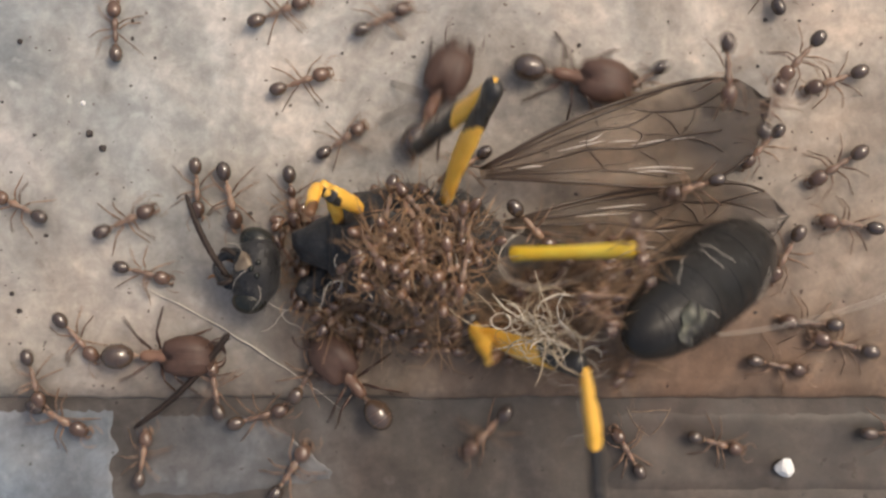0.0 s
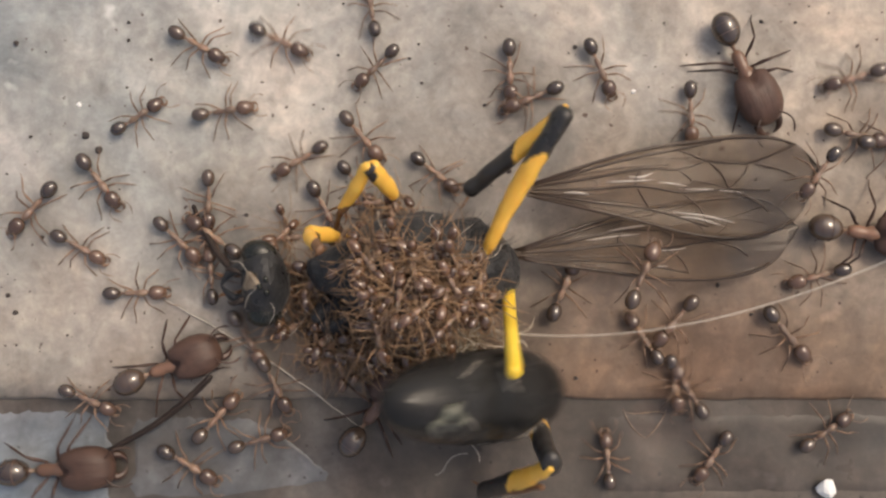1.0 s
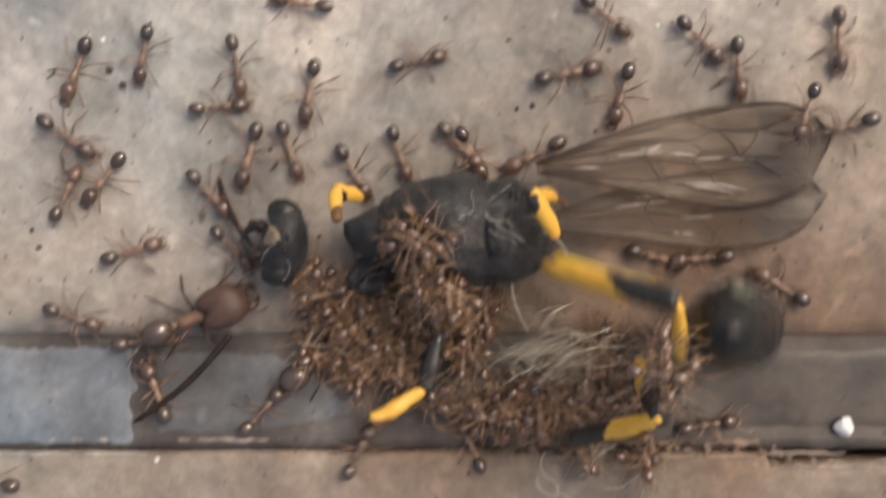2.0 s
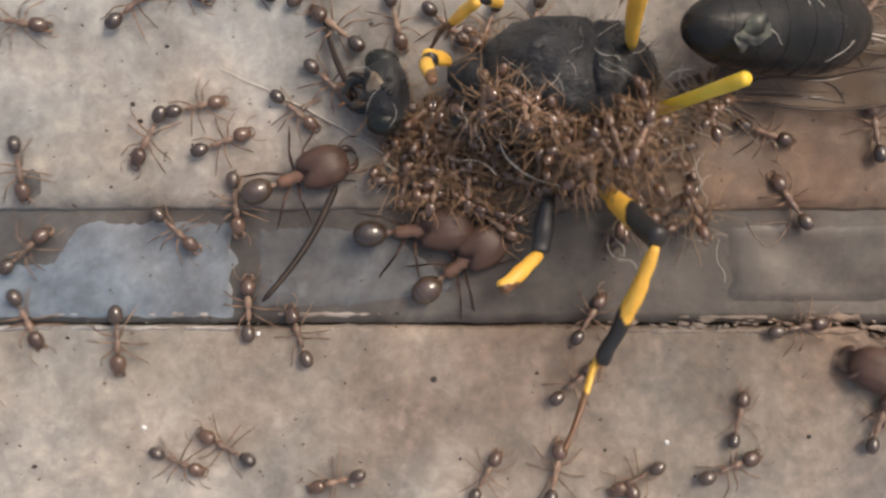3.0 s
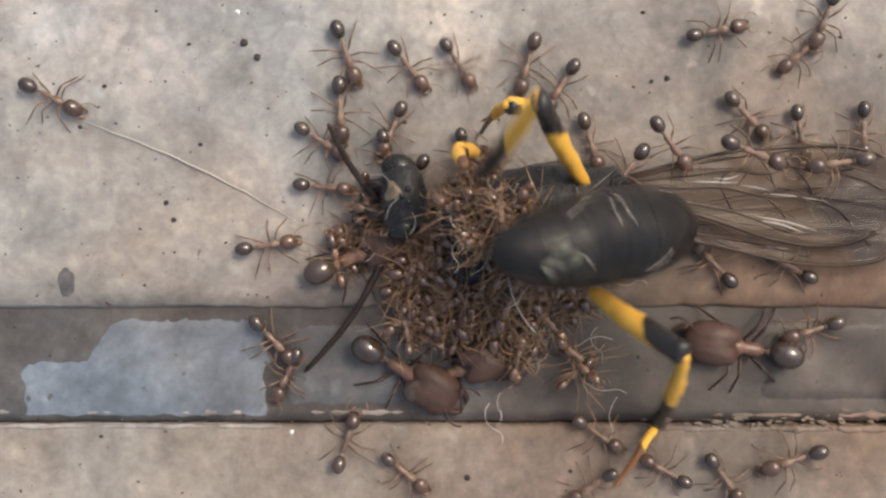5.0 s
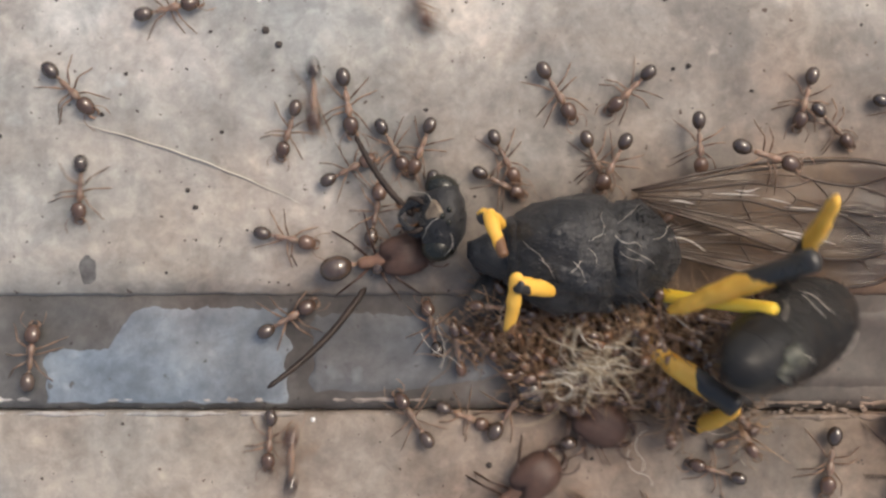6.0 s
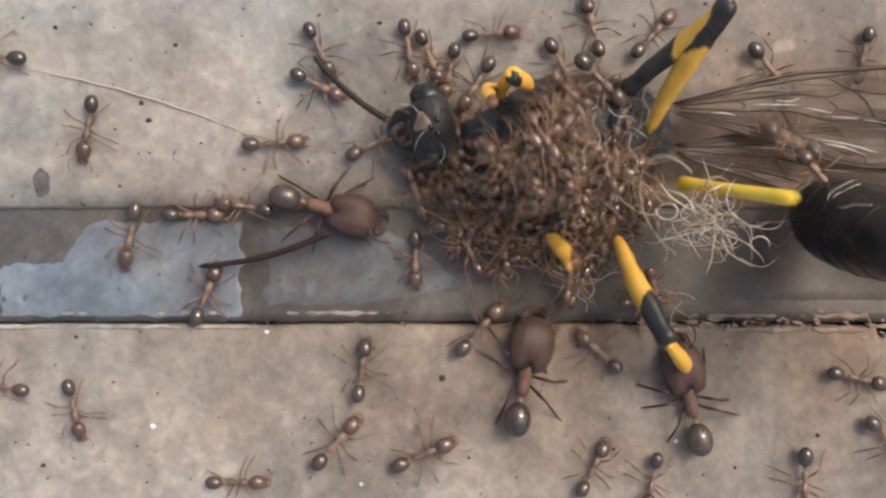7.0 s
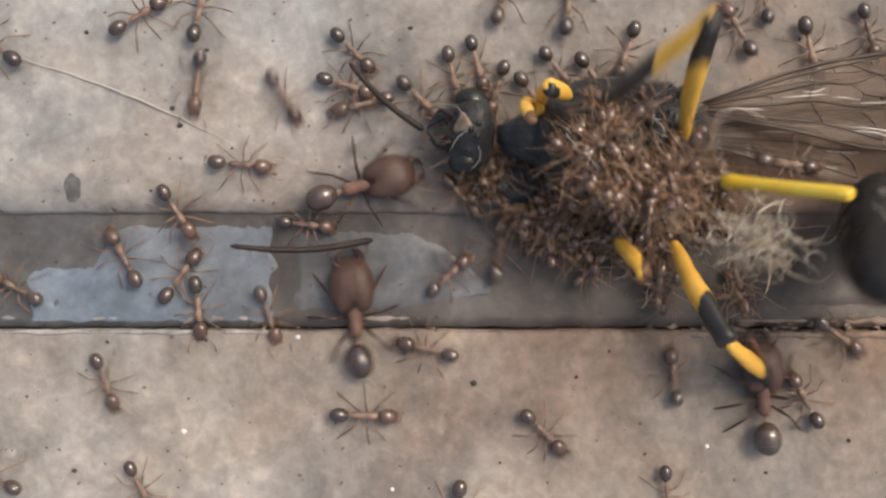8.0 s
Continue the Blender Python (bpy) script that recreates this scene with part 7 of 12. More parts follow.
    walk(workers[6], [
        (0, mm(-6.83, 4.55, 0.00, 0, 0, -15)), (0.5, mm(-8.30, 5.17, 0.00, 0, 0, -19)), (0.75, mm(-5.94, 4.84, 0.00, 0, 0, 37)), (1, mm(-3.58, 4.52, 0.00, 0, 0, 94)),
        (1.25, mm(-3.81, 3.77, 0.00, 0, 0, 32)), (1.5, mm(-4.04, 3.03, 0.00, 0, 0, -30)), (2, mm(-3.68, 2.78, 0.00, 0, 0, -46)), (3.5, mm(-6.10, 3.45, 0.00, 0, 0, -36)),
        (4, mm(-0.79, -2.90, -0.30, 0, 0, -41)), (4.5, mm(0.59, -2.46, -0.30, 0, 0, -44)), (4.75, mm(-0.14, -1.82, -0.15, 0, 0, 26)), (5, mm(-0.87, -1.18, 0.00, 0, 0, 95)),
        (6.5, mm(-3.27, -3.14, -0.30, 0, 0, 111)), (7, mm(-8.15, -1.07, 0.00, 0, 0, 171)), (7.17, mm(-7.97, -1.27, -0.10, 0, 0, 221)), (7.33, mm(-7.80, -1.48, -0.20, 0, 0, 272)),
        (7.5, mm(-7.62, -1.69, -0.30, 0, 0, 322)), (8, mm(-6.77, -1.66, -0.30, 0, 0, 353)),
    ])
    walk(workers[7], [
        (0, mm(-9.78, 1.64, 0.00, 0, 0, -48)), (0.5, mm(-8.80, 3.25, 0.00, 0, 0, -9)), (1, mm(-6.95, 3.72, 0.00, 0, 0, 1)), (1.5, mm(-9.81, 1.13, 0.00, 0, 0, -29)),
        (2, mm(-8.19, 2.65, 0.00, 0, 0, 17)), (3.5, mm(-9.76, 0.80, 0.00, 0, 0, 24)), (4, mm(-10.83, -0.15, 0.00, 0, 0, 39)), (4.5, mm(-8.43, 0.85, 0.00, 0, 0, -12)),
        (5, mm(-8.20, 1.68, 0.00, 0, 0, 9)), (6.5, mm(-8.73, 0.84, 0.00, 0, 0, -19)), (7, mm(-10.42, -1.45, -0.30, 0, 0, 0)), (7.5, mm(-11.41, -1.84, -0.30, 0, 0, -54)),
        (8, mm(-12.52, -1.11, 0.00, 0, 0, -57)),
    ])
    walk(workers[8], [
        (0, mm(-0.13, 7.89, 0.00, 0, 0, -84)), (0.5, mm(1.49, 7.16, 0.00, 0, 0, -63)), (1, mm(1.54, 7.45, 0.00, 0, 0, -62)), (1.5, mm(1.32, 6.95, 0.00, 0, 0, -52)),
        (2, mm(1.75, 6.17, 0.00, 0, 0, -60)), (3.5, mm(1.23, 7.43, 0.00, 0, 0, -35)), (4, mm(1.99, 6.01, 0.00, 0, 0, -45)), (4.25, mm(3.08, 5.18, 0.00, 0, 0, -89)),
        (4.5, mm(4.17, 4.34, 0.00, 0, 0, -132)), (5, mm(4.93, 8.75, 0.00, 0, 0, -122)), (6.5, mm(7.73, 7.50, 0.00, 0, 0, -161)), (6.75, mm(7.60, 7.24, 0.00, 0, 0, -209)),
        (7, mm(7.48, 6.99, 0.00, 0, 0, -256)), (7.25, mm(7.07, 6.76, 0.00, 0, 0, -190)), (7.5, mm(6.65, 6.52, 0.00, 0, 0, -125)), (8, mm(7.60, 6.05, 0.00, 0, 0, -108)),
    ])
    walk(workers[9], [
        (0, mm(-12.34, 7.51, 0.00, 0, 0, 154)), (0.25, mm(-12.12, 7.09, 0.00, 0, 0, 103)), (0.5, mm(-11.90, 6.68, 0.00, 0, 0, 53)), (0.75, mm(-10.69, 6.22, 0.00, 0, 0, 12)),
        (1, mm(-9.49, 5.77, 0.00, 0, 0, -29)), (1.25, mm(-8.97, 5.71, 0.00, 0, 0, 13)), (1.5, mm(-8.46, 5.65, 0.00, 0, 0, 55)), (2, mm(-11.15, 5.24, 0.00, 0, 0, 65)),
        (2.75, mm(-10.32, 4.03, 0.00, 0, 0, 24)), (3.5, mm(-9.48, 2.81, 0.00, 0, 0, -17)), (4, mm(-10.32, 3.92, 0.00, 0, 0, -62)), (4.5, mm(-5.00, 4.00, 0.00, 0, 0, -20)),
        (5, mm(-5.67, 4.28, 0.00, 0, 0, -6)), (6.5, mm(-5.20, 4.50, 0.00, 0, 0, 36)), (7, mm(-4.80, 4.34, 0.00, 0, 0, -27)), (7.5, mm(-4.93, 4.40, 0.00, 0, 0, -13)),
        (8, mm(-4.94, 4.56, 0.00, 0, 0, -17)),
    ])
    walk(workers[10], [
        (0, mm(3.92, 15.91, 0.00, 0, 0, 27)), (0.5, mm(10.00, 15.09, 0.00, 0, 0, 28)), (0.75, mm(9.90, 14.37, 0.00, 0, 0, -30)), (1, mm(9.81, 13.65, 0.00, 0, 0, -88)),
        (1.5, mm(8.04, 14.69, 0.00, 0, 0, -48)), (2, mm(13.03, 13.20, 0.00, 0, 0, -40)), (3.5, mm(8.05, 14.93, 0.00, 0, 0, -90)), (4, mm(8.05, 6.41, 0.00, 0, 0, -111)),
        (4.5, mm(8.36, 6.06, 0.00, 0, 0, -110)), (5, mm(7.52, 4.81, 2.15, 0, 0, -127)), (6.5, mm(6.13, 4.76, 0.00, 0, 0, -98)), (7, mm(6.16, 5.18, 0.00, 0, 0, -60)),
        (7.25, mm(5.99, 4.37, 2.13, 0, 0, -102)), (7.5, mm(5.83, 3.55, 4.26, 0, 0, -143)), (7.75, mm(6.03, 4.20, 2.13, 0, 0, -98)), (8, mm(6.23, 4.85, 0.00, 0, 0, -53)),
    ])
    walk(workers[11], [
        (0, mm(-0.69, 16.25, 0.00, 0, 0, 23)), (0.5, mm(-0.69, 20.08, 0.00, 0, 0, 90)), (0.67, mm(1.77, 20.48, 0.00, 0, 0, 30)), (0.83, mm(4.23, 20.89, 0.00, 0, 0, -30)),
        (1, mm(6.69, 21.29, 0.00, 0, 0, -90)), (1.25, mm(6.69, 19.52, 0.00, 0, 0, -146)), (1.5, mm(6.69, 17.74, 0.00, 0, 0, -202)), (2, mm(10.13, -16.84, 0.00, 0, 0, -270)),
        (3.5, mm(10.13, -9.72, 0.00, 0, 0, -199)), (3.75, mm(6.21, 2.16, 0.00, 0, 0, -145)), (4, mm(2.30, 14.04, 0.00, 0, 0, -90)), (4.17, mm(2.30, 13.28, 0.00, 0, 0, -33)),
        (4.33, mm(2.30, 12.53, 0.00, 0, 0, 25)), (4.5, mm(2.30, 11.77, 0.00, 0, 0, 82)), (4.67, mm(2.68, 11.08, 0.00, 0, 0, 139)), (4.83, mm(3.06, 10.40, 0.00, 0, 0, 196)),
        (5, mm(3.44, 9.71, 0.00, 0, 0, 254)), (6.5, mm(3.80, 7.91, 0.00, 0, 0, 328)), (6.75, mm(3.80, 10.41, 0.00, 0, 0, 389)), (7, mm(3.80, 12.91, 0.00, 0, 0, 450)),
        (7.25, mm(-9.57, 0.01, 0.00, 0, 0, 405)), (7.5, mm(-22.94, -12.90, 0.00, 0, 0, 360)), (7.67, mm(-22.23, -12.90, 0.00, 0, 0, 411)), (7.83, mm(-21.52, -12.90, 0.00, 0, 0, 462)),
        (8, mm(-20.82, -12.90, 0.00, 0, 0, 512)),
    ])
    walk(workers[12], [
        (0, mm(15.44, 13.15, 0.00, 0, 0, -148)), (0.5, mm(8.49, 11.79, 0.00, 0, 0, -119)), (1, mm(10.82, 12.47, 0.00, 0, 0, -158)), (1.25, mm(11.75, 12.28, 0.00, 0, 0, -116)),
        (1.5, mm(12.69, 12.09, 0.00, 0, 0, -74)), (2, mm(13.73, 9.66, 0.00, 0, 0, -106)), (2.75, mm(13.00, 5.21, 0.00, 0, 0, -158)), (3.5, mm(12.27, 0.76, 0.00, 0, 0, -209)),
        (3.75, mm(12.62, 1.21, 0.00, 0, 0, -273)), (4, mm(12.97, 1.65, 0.00, 0, 0, -337)), (4.25, mm(12.06, 1.63, 0.88, 0, 0, -289)), (4.5, mm(11.14, 1.60, 1.75, 0, 0, -241)),
        (5, mm(11.75, 0.90, 0.00, 0, 0, -227)), (5.75, mm(9.80, 2.01, 0.00, 0, 0, -165)), (6.5, mm(7.84, 3.12, 0.00, 0, 0, -102)), (7, mm(7.26, 3.86, 4.28, 0, 0, -45)),
        (7.25, mm(8.37, 4.07, 2.14, 0, 0, -84)), (7.5, mm(9.49, 4.29, 0.00, 0, 0, -122)), (8, mm(8.13, 3.14, 4.81, 0, 0, -157)),
    ])
    walk(workers[13], [
        (0, mm(18.82, 13.27, 2.15, 0, 0, -88)), (0.17, mm(18.82, 15.74, 1.43, 0, 0, -29)), (0.33, mm(18.82, 18.22, 0.72, 0, 0, 31)), (0.5, mm(18.82, 20.69, 0.00, 0, 0, 90)),
        (1, mm(18.82, 20.69, 0.00, 0, 0, 90)), (1.25, mm(0.70, 6.43, 0.00, 0, 0, 45)), (1.5, mm(-17.41, -7.83, 0.00, 0, 0, 0)), (1.67, mm(-16.52, -7.83, 0.00, 0, 0, -60)),
        (1.83, mm(-15.64, -7.83, 0.00, 0, 0, -120)), (2, mm(-14.75, -7.83, 0.00, 0, 0, -180)), (2.75, mm(-13.77, -7.13, 0.00, 0, 0, -112)), (3.5, mm(-12.79, -6.43, 0.00, 0, 0, -45)),
        (4, mm(-12.78, -3.74, -0.30, 0, 0, -8)), (4.5, mm(-11.72, -10.81, 0.00, 0, 0, -29)), (4.75, mm(-6.26, -13.88, 0.00, 0, 0, 31)), (5, mm(-0.81, -16.95, 0.00, 0, 0, 90)),
        (6.5, mm(-0.81, -12.23, 0.00, 0, 0, 23)), (7, mm(-0.07, -12.18, 0.00, 0, 0, 23)), (7.5, mm(2.67, -13.08, 0.00, 0, 0, -16)), (7.75, mm(1.30, -13.85, 0.00, 0, 0, -58)),
        (8, mm(-0.08, -14.63, 0.00, 0, 0, -100)),
    ])
    walk(workers[14], [
        (0, mm(21.96, 13.82, 2.15, 0, 0, -132)), (0.5, mm(22.17, 14.19, 0.00, 0, 0, -123)), (1, mm(17.91, 11.78, 0.00, 0, 0, -88)), (1.5, mm(18.67, 11.22, 0.00, 0, 0, -73)),
        (2, mm(18.99, 10.84, 0.00, 0, 0, -85)), (3.5, mm(11.46, 14.55, 0.00, 0, 0, -90)), (3.75, mm(11.46, 10.28, 1.07, 0, 0, -132)), (4, mm(11.46, 6.01, 2.15, 0, 0, -174)),
        (4.25, mm(10.89, 5.54, 2.15, 0, 0, -239)), (4.5, mm(10.32, 5.08, 2.15, 0, 0, -305)), (4.75, mm(9.88, 5.53, 2.15, 0, 0, -359)), (5, mm(9.44, 5.98, 2.15, 0, 0, -414)),
        (6.5, mm(10.28, 5.45, 0.00, 0, 0, -448)), (6.75, mm(10.25, 6.06, 0.00, 0, 0, -380)), (7, mm(10.22, 6.66, 0.00, 0, 0, -312)), (7.5, mm(11.76, 3.36, 2.15, 0, 0, -377)),
        (7.75, mm(12.19, 5.24, 1.07, 0, 0, -308)), (8, mm(12.61, 7.12, 0.00, 0, 0, -240)),
    ])
    walk(workers[15], [
        (0, mm(24.21, 13.18, 0.00, 0, 0, -161)), (0.25, mm(24.34, 14.84, 0.00, 0, 0, -199)), (0.5, mm(24.47, 16.50, 0.00, 0, 0, -237)), (1, mm(25.24, 13.36, 0.00, 0, 0, -163)),
        (1.5, mm(23.51, 10.77, 0.00, 0, 0, -148)), (2, mm(23.48, 12.09, 0.00, 0, 0, -88)), (2.5, mm(23.48, 14.09, 0.00, 0, 0, -29)), (3, mm(23.48, 16.08, 0.00, 0, 0, 31)),
        (3.5, mm(23.48, 18.08, 0.00, 0, 0, 90)), (4, mm(23.48, 18.08, 0.00, 0, 0, 90)), (4.25, mm(23.84, 11.64, 0.00, 0, 0, 135)), (4.5, mm(24.20, 5.19, 0.00, 0, 0, 180)),
        (5, mm(16.61, 5.19, 2.15, 0, 0, 188)), (6.5, mm(24.09, -11.55, 0.00, 0, 0, 180)), (6.75, mm(22.46, -11.55, 0.00, 0, 0, 249)), (7, mm(20.83, -11.55, 0.00, 0, 0, 318)),
        (7.25, mm(19.66, -11.54, 0.00, 0, 0, 268)), (7.5, mm(18.49, -11.54, 0.00, 0, 0, 217)), (7.75, mm(20.84, -11.54, 0.00, 0, 0, 288)), (8, mm(23.18, -11.54, 0.00, 0, 0, 360)),
    ])
    walk(workers[16], [
        (0, mm(20.93, 10.19, 0.00, 0, 0, -135)), (0.5, mm(21.69, 10.47, 2.15, 0, 0, -90)), (1, mm(22.94, 8.94, 2.15, 0, 0, -126)), (1.5, mm(21.28, 9.88, 0.00, 0, 0, -124)),
        (2, mm(21.30, 8.59, 2.15, 0, 0, -108)), (3.5, mm(18.78, 7.33, 2.15, 0, 0, -141)), (4, mm(20.97, 8.81, 2.15, 0, 0, -110)), (4.5, mm(19.22, 8.11, 0.00, 0, 0, -103)),
        (5, mm(18.51, 6.77, 0.00, 0, 0, -90)), (5.75, mm(19.14, 7.12, 0.00, 0, 0, -40)), (6.5, mm(19.77, 7.47, 0.00, 0, 0, 9)), (7, mm(23.02, 7.47, 0.00, 0, 0, 0)),
        (7.25, mm(18.40, 10.05, 0.00, 0, 0, -45)), (7.5, mm(13.78, 12.62, 0.00, 0, 0, -90)), (7.67, mm(13.78, 11.29, 0.00, 0, 0, -147)), (7.83, mm(13.78, 9.96, 0.00, 0, 0, -205)),
        (8, mm(13.78, 8.63, 0.00, 0, 0, -262)),
    ])
    walk(workers[17], [
        (0, mm(20.74, 11.64, 2.15, 0, 0, 69)), (0.5, mm(15.38, 16.71, 0.00, 0, 0, 18)), (0.75, mm(14.61, 15.24, 0.00, 0, 0, -24)), (1, mm(13.85, 13.77, 0.00, 0, 0, -66)),
        (1.25, mm(14.29, 14.58, 0.00, 0, 0, -110)), (1.5, mm(14.73, 15.38, 0.00, 0, 0, -154)), (1.75, mm(16.01, 13.74, 0.00, 0, 0, -99)), (2, mm(17.28, 12.10, 0.00, 0, 0, -45)),
        (2.75, mm(17.28, 15.03, 0.00, 0, 0, 22)), (3.5, mm(17.28, 17.97, 0.00, 0, 0, 90)), (4, mm(17.28, 17.97, 0.00, 0, 0, 90)), (4.25, mm(20.91, 5.49, 0.00, 0, 0, 135)),
        (4.5, mm(24.54, -6.99, 0.00, 0, 0, 180)), (5, mm(22.76, -6.99, 0.00, 0, 0, 180)), (5.75, mm(20.79, -6.99, 0.00, 0, 0, 107)), (6.5, mm(18.83, -6.99, 0.00, 0, 0, 34)),
        (7, mm(19.38, -8.79, 0.00, 0, 0, -13)), (7.25, mm(17.86, -8.84, 0.00, 0, 0, -82)), (7.5, mm(16.35, -8.88, 0.00, 0, 0, -152)), (7.75, mm(15.96, -9.19, 0.00, 0, 0, -196)),
        (8, mm(15.58, -9.49, 0.00, 0, 0, -241)),
    ])
    walk(workers[18], [
        (0, mm(24.30, 9.33, 0.00, 0, 0, -148)), (0.25, mm(25.41, 10.15, 0.00, 0, 0, -109)), (0.5, mm(26.53, 10.97, 0.00, 0, 0, -69)), (1, mm(25.34, 10.77, 0.00, 0, 0, -13)),
        (1.5, mm(26.39, 13.96, 0.00, 0, 0, 22)), (2, mm(14.02, -15.43, 0.00, 0, 0, 90)), (2.75, mm(14.02, -13.64, 0.00, 0, 0, 38)), (3.5, mm(14.02, -11.84, 0.00, 0, 0, -15)),
        (3.75, mm(14.02, -13.75, 0.00, 0, 0, -52)), (4, mm(14.02, -15.66, 0.00, 0, 0, -90)), (4.5, mm(14.02, -15.66, 0.00, 0, 0, -90)), (4.75, mm(-4.72, -9.80, -0.15, 0, 0, -45)),
        (5, mm(-23.46, -3.93, -0.30, 0, 0, 0)), (5.75, mm(-20.63, -3.93, -0.30, 0, 0, 69)), (6.5, mm(-17.79, -3.93, -0.30, 0, 0, 139)), (6.75, mm(-15.54, -3.16, -0.30, 0, 0, 199)),
        (7, mm(-13.29, -2.39, -0.30, 0, 0, 259)), (7.25, mm(-13.02, -3.38, -0.30, 0, 0, 308)), (7.5, mm(-12.76, -4.36, -0.30, 0, 0, 357)), (7.75, mm(-13.88, -3.74, -0.30, 0, 0, 418)),
        (8, mm(-15.01, -3.11, -0.30, 0, 0, 479)),
    ])
    walk(workers[19], [
        (0, mm(24.91, 6.71, 0.00, 0, 0, 171)), (0.5, mm(24.06, 5.73, 0.00, 0, 0, 197)), (1, mm(23.63, 4.48, 0.00, 0, 0, 195)), (1.5, mm(22.29, 4.52, 0.00, 0, 0, 149)),
        (2, mm(20.86, 1.08, 0.00, 0, 0, 149)), (3.5, mm(20.55, 2.85, 0.00, 0, 0, 77)), (4, mm(21.41, 2.22, 0.00, 0, 0, 73)), (4.5, mm(25.58, 2.22, 0.00, 0, 0, 0)),
        (5, mm(25.58, 2.22, 0.00, 0, 0, 0)), (5.75, mm(6.98, 8.84, 0.00, 0, 0, -45)), (6.5, mm(-11.62, 15.46, 0.00, 0, 0, -90)), (7, mm(-11.62, 12.37, 0.00, 0, 0, -90)),
        (7.5, mm(-11.62, 11.20, 0.00, 0, 0, -90)), (8, mm(-11.62, 4.68, 0.00, 0, 0, -97)),
    ])
    walk(workers[20], [
        (0, mm(21.98, 5.36, 0.00, 0, 0, -120)), (0.5, mm(20.18, 5.92, 1.75, 0, 0, -126)), (1, mm(17.19, 2.43, 0.00, 0, 0, -130)), (1.5, mm(17.11, 2.74, 0.00, 0, 0, -150)),
        (2, mm(17.26, 2.34, 0.00, 0, 0, -174)), (2.75, mm(16.98, 0.23, -0.15, 0, 0, -216)), (3.5, mm(16.69, -1.89, -0.30, 0, 0, -258)), (4, mm(16.64, 1.65, 0.00, 0, 0, -209)),
        (4.5, mm(16.19, 1.10, 0.00, 0, 0, -215)), (5, mm(16.30, -2.17, -0.30, 0, 0, -162)), (5.5, mm(18.55, -2.17, -0.30, 0, 0, -108)), (6, mm(20.79, -2.17, -0.30, 0, 0, -54)),
        (6.5, mm(23.04, -2.17, -0.30, 0, 0, 0)), (7, mm(23.04, -2.17, -0.30, 0, 0, 0)), (7.25, mm(12.59, 4.72, -0.15, 0, 0, -45)), (7.5, mm(2.13, 11.61, 0.00, 0, 0, -90)),
        (7.67, mm(2.13, 10.65, 0.00, 0, 0, -35)), (7.83, mm(2.13, 9.69, 0.00, 0, 0, 19)), (8, mm(2.13, 8.73, 0.00, 0, 0, 74)),
    ])
    walk(workers[21], [
        (0, mm(23.08, 2.29, 0.00, 0, 0, 176)), (0.25, mm(22.70, 2.25, 0.00, 0, 0, 116)), (0.5, mm(22.32, 2.20, 0.00, 0, 0, 56)), (1, mm(17.82, -0.66, 0.00, 0, 0, 122)),
        (1.25, mm(17.82, -4.88, 0.00, 0, 0, 196)), (1.5, mm(17.82, -9.11, 0.00, 0, 0, 270)), (1.75, mm(-1.66, -6.06, -0.15, 0, 0, 315)), (2, mm(-21.15, -3.02, -0.30, 0, 0, 360)),
        (3.5, mm(-16.45, -3.02, -0.30, 0, 0, 405)), (3.75, mm(-16.58, -3.40, -0.30, 0, 0, 350)), (4, mm(-16.70, -3.78, -0.30, 0, 0, 295)), (4.25, mm(-20.33, -3.78, -0.30, 0, 0, 237)),
        (4.5, mm(-23.95, -3.78, -0.30, 0, 0, 180)), (5, mm(-23.95, -3.78, -0.30, 0, 0, 180)), (6.5, mm(-23.95, -3.78, -0.30, 0, 0, 180)), (7, mm(-23.95, -3.78, -0.30, 0, 0, 180)),
        (7.5, mm(-23.95, -3.78, -0.30, 0, 0, 180)), (8, mm(-23.95, -3.78, -0.30, 0, 0, 180)),
    ])
    walk(workers[22], [
        (0, mm(24.59, 1.32, 0.00, 0, 0, 166)), (0.5, mm(25.04, 3.52, 0.00, 0, 0, 241)), (1, mm(22.22, 1.86, 0.00, 0, 0, 309)), (1.5, mm(24.05, 6.35, 0.00, 0, 0, 255)),
        (2, mm(23.74, 8.21, 0.00, 0, 0, 197)), (2.5, mm(25.28, 8.21, 0.00, 0, 0, 252)), (3, mm(26.83, 8.21, 0.00, 0, 0, 306)), (3.5, mm(28.38, 8.21, 0.00, 0, 0, 360)),
        (4, mm(28.38, 8.21, 0.00, 0, 0, 360)), (4.5, mm(28.38, 8.21, 0.00, 0, 0, 360)), (5, mm(28.38, 8.21, 0.00, 0, 0, 360)), (6.5, mm(28.38, 8.21, 0.00, 0, 0, 360)),
        (7, mm(28.38, 8.21, 0.00, 0, 0, 360)), (7.5, mm(28.38, 8.21, 0.00, 0, 0, 360)), (8, mm(28.38, 8.21, 0.00, 0, 0, 360)),
    ])
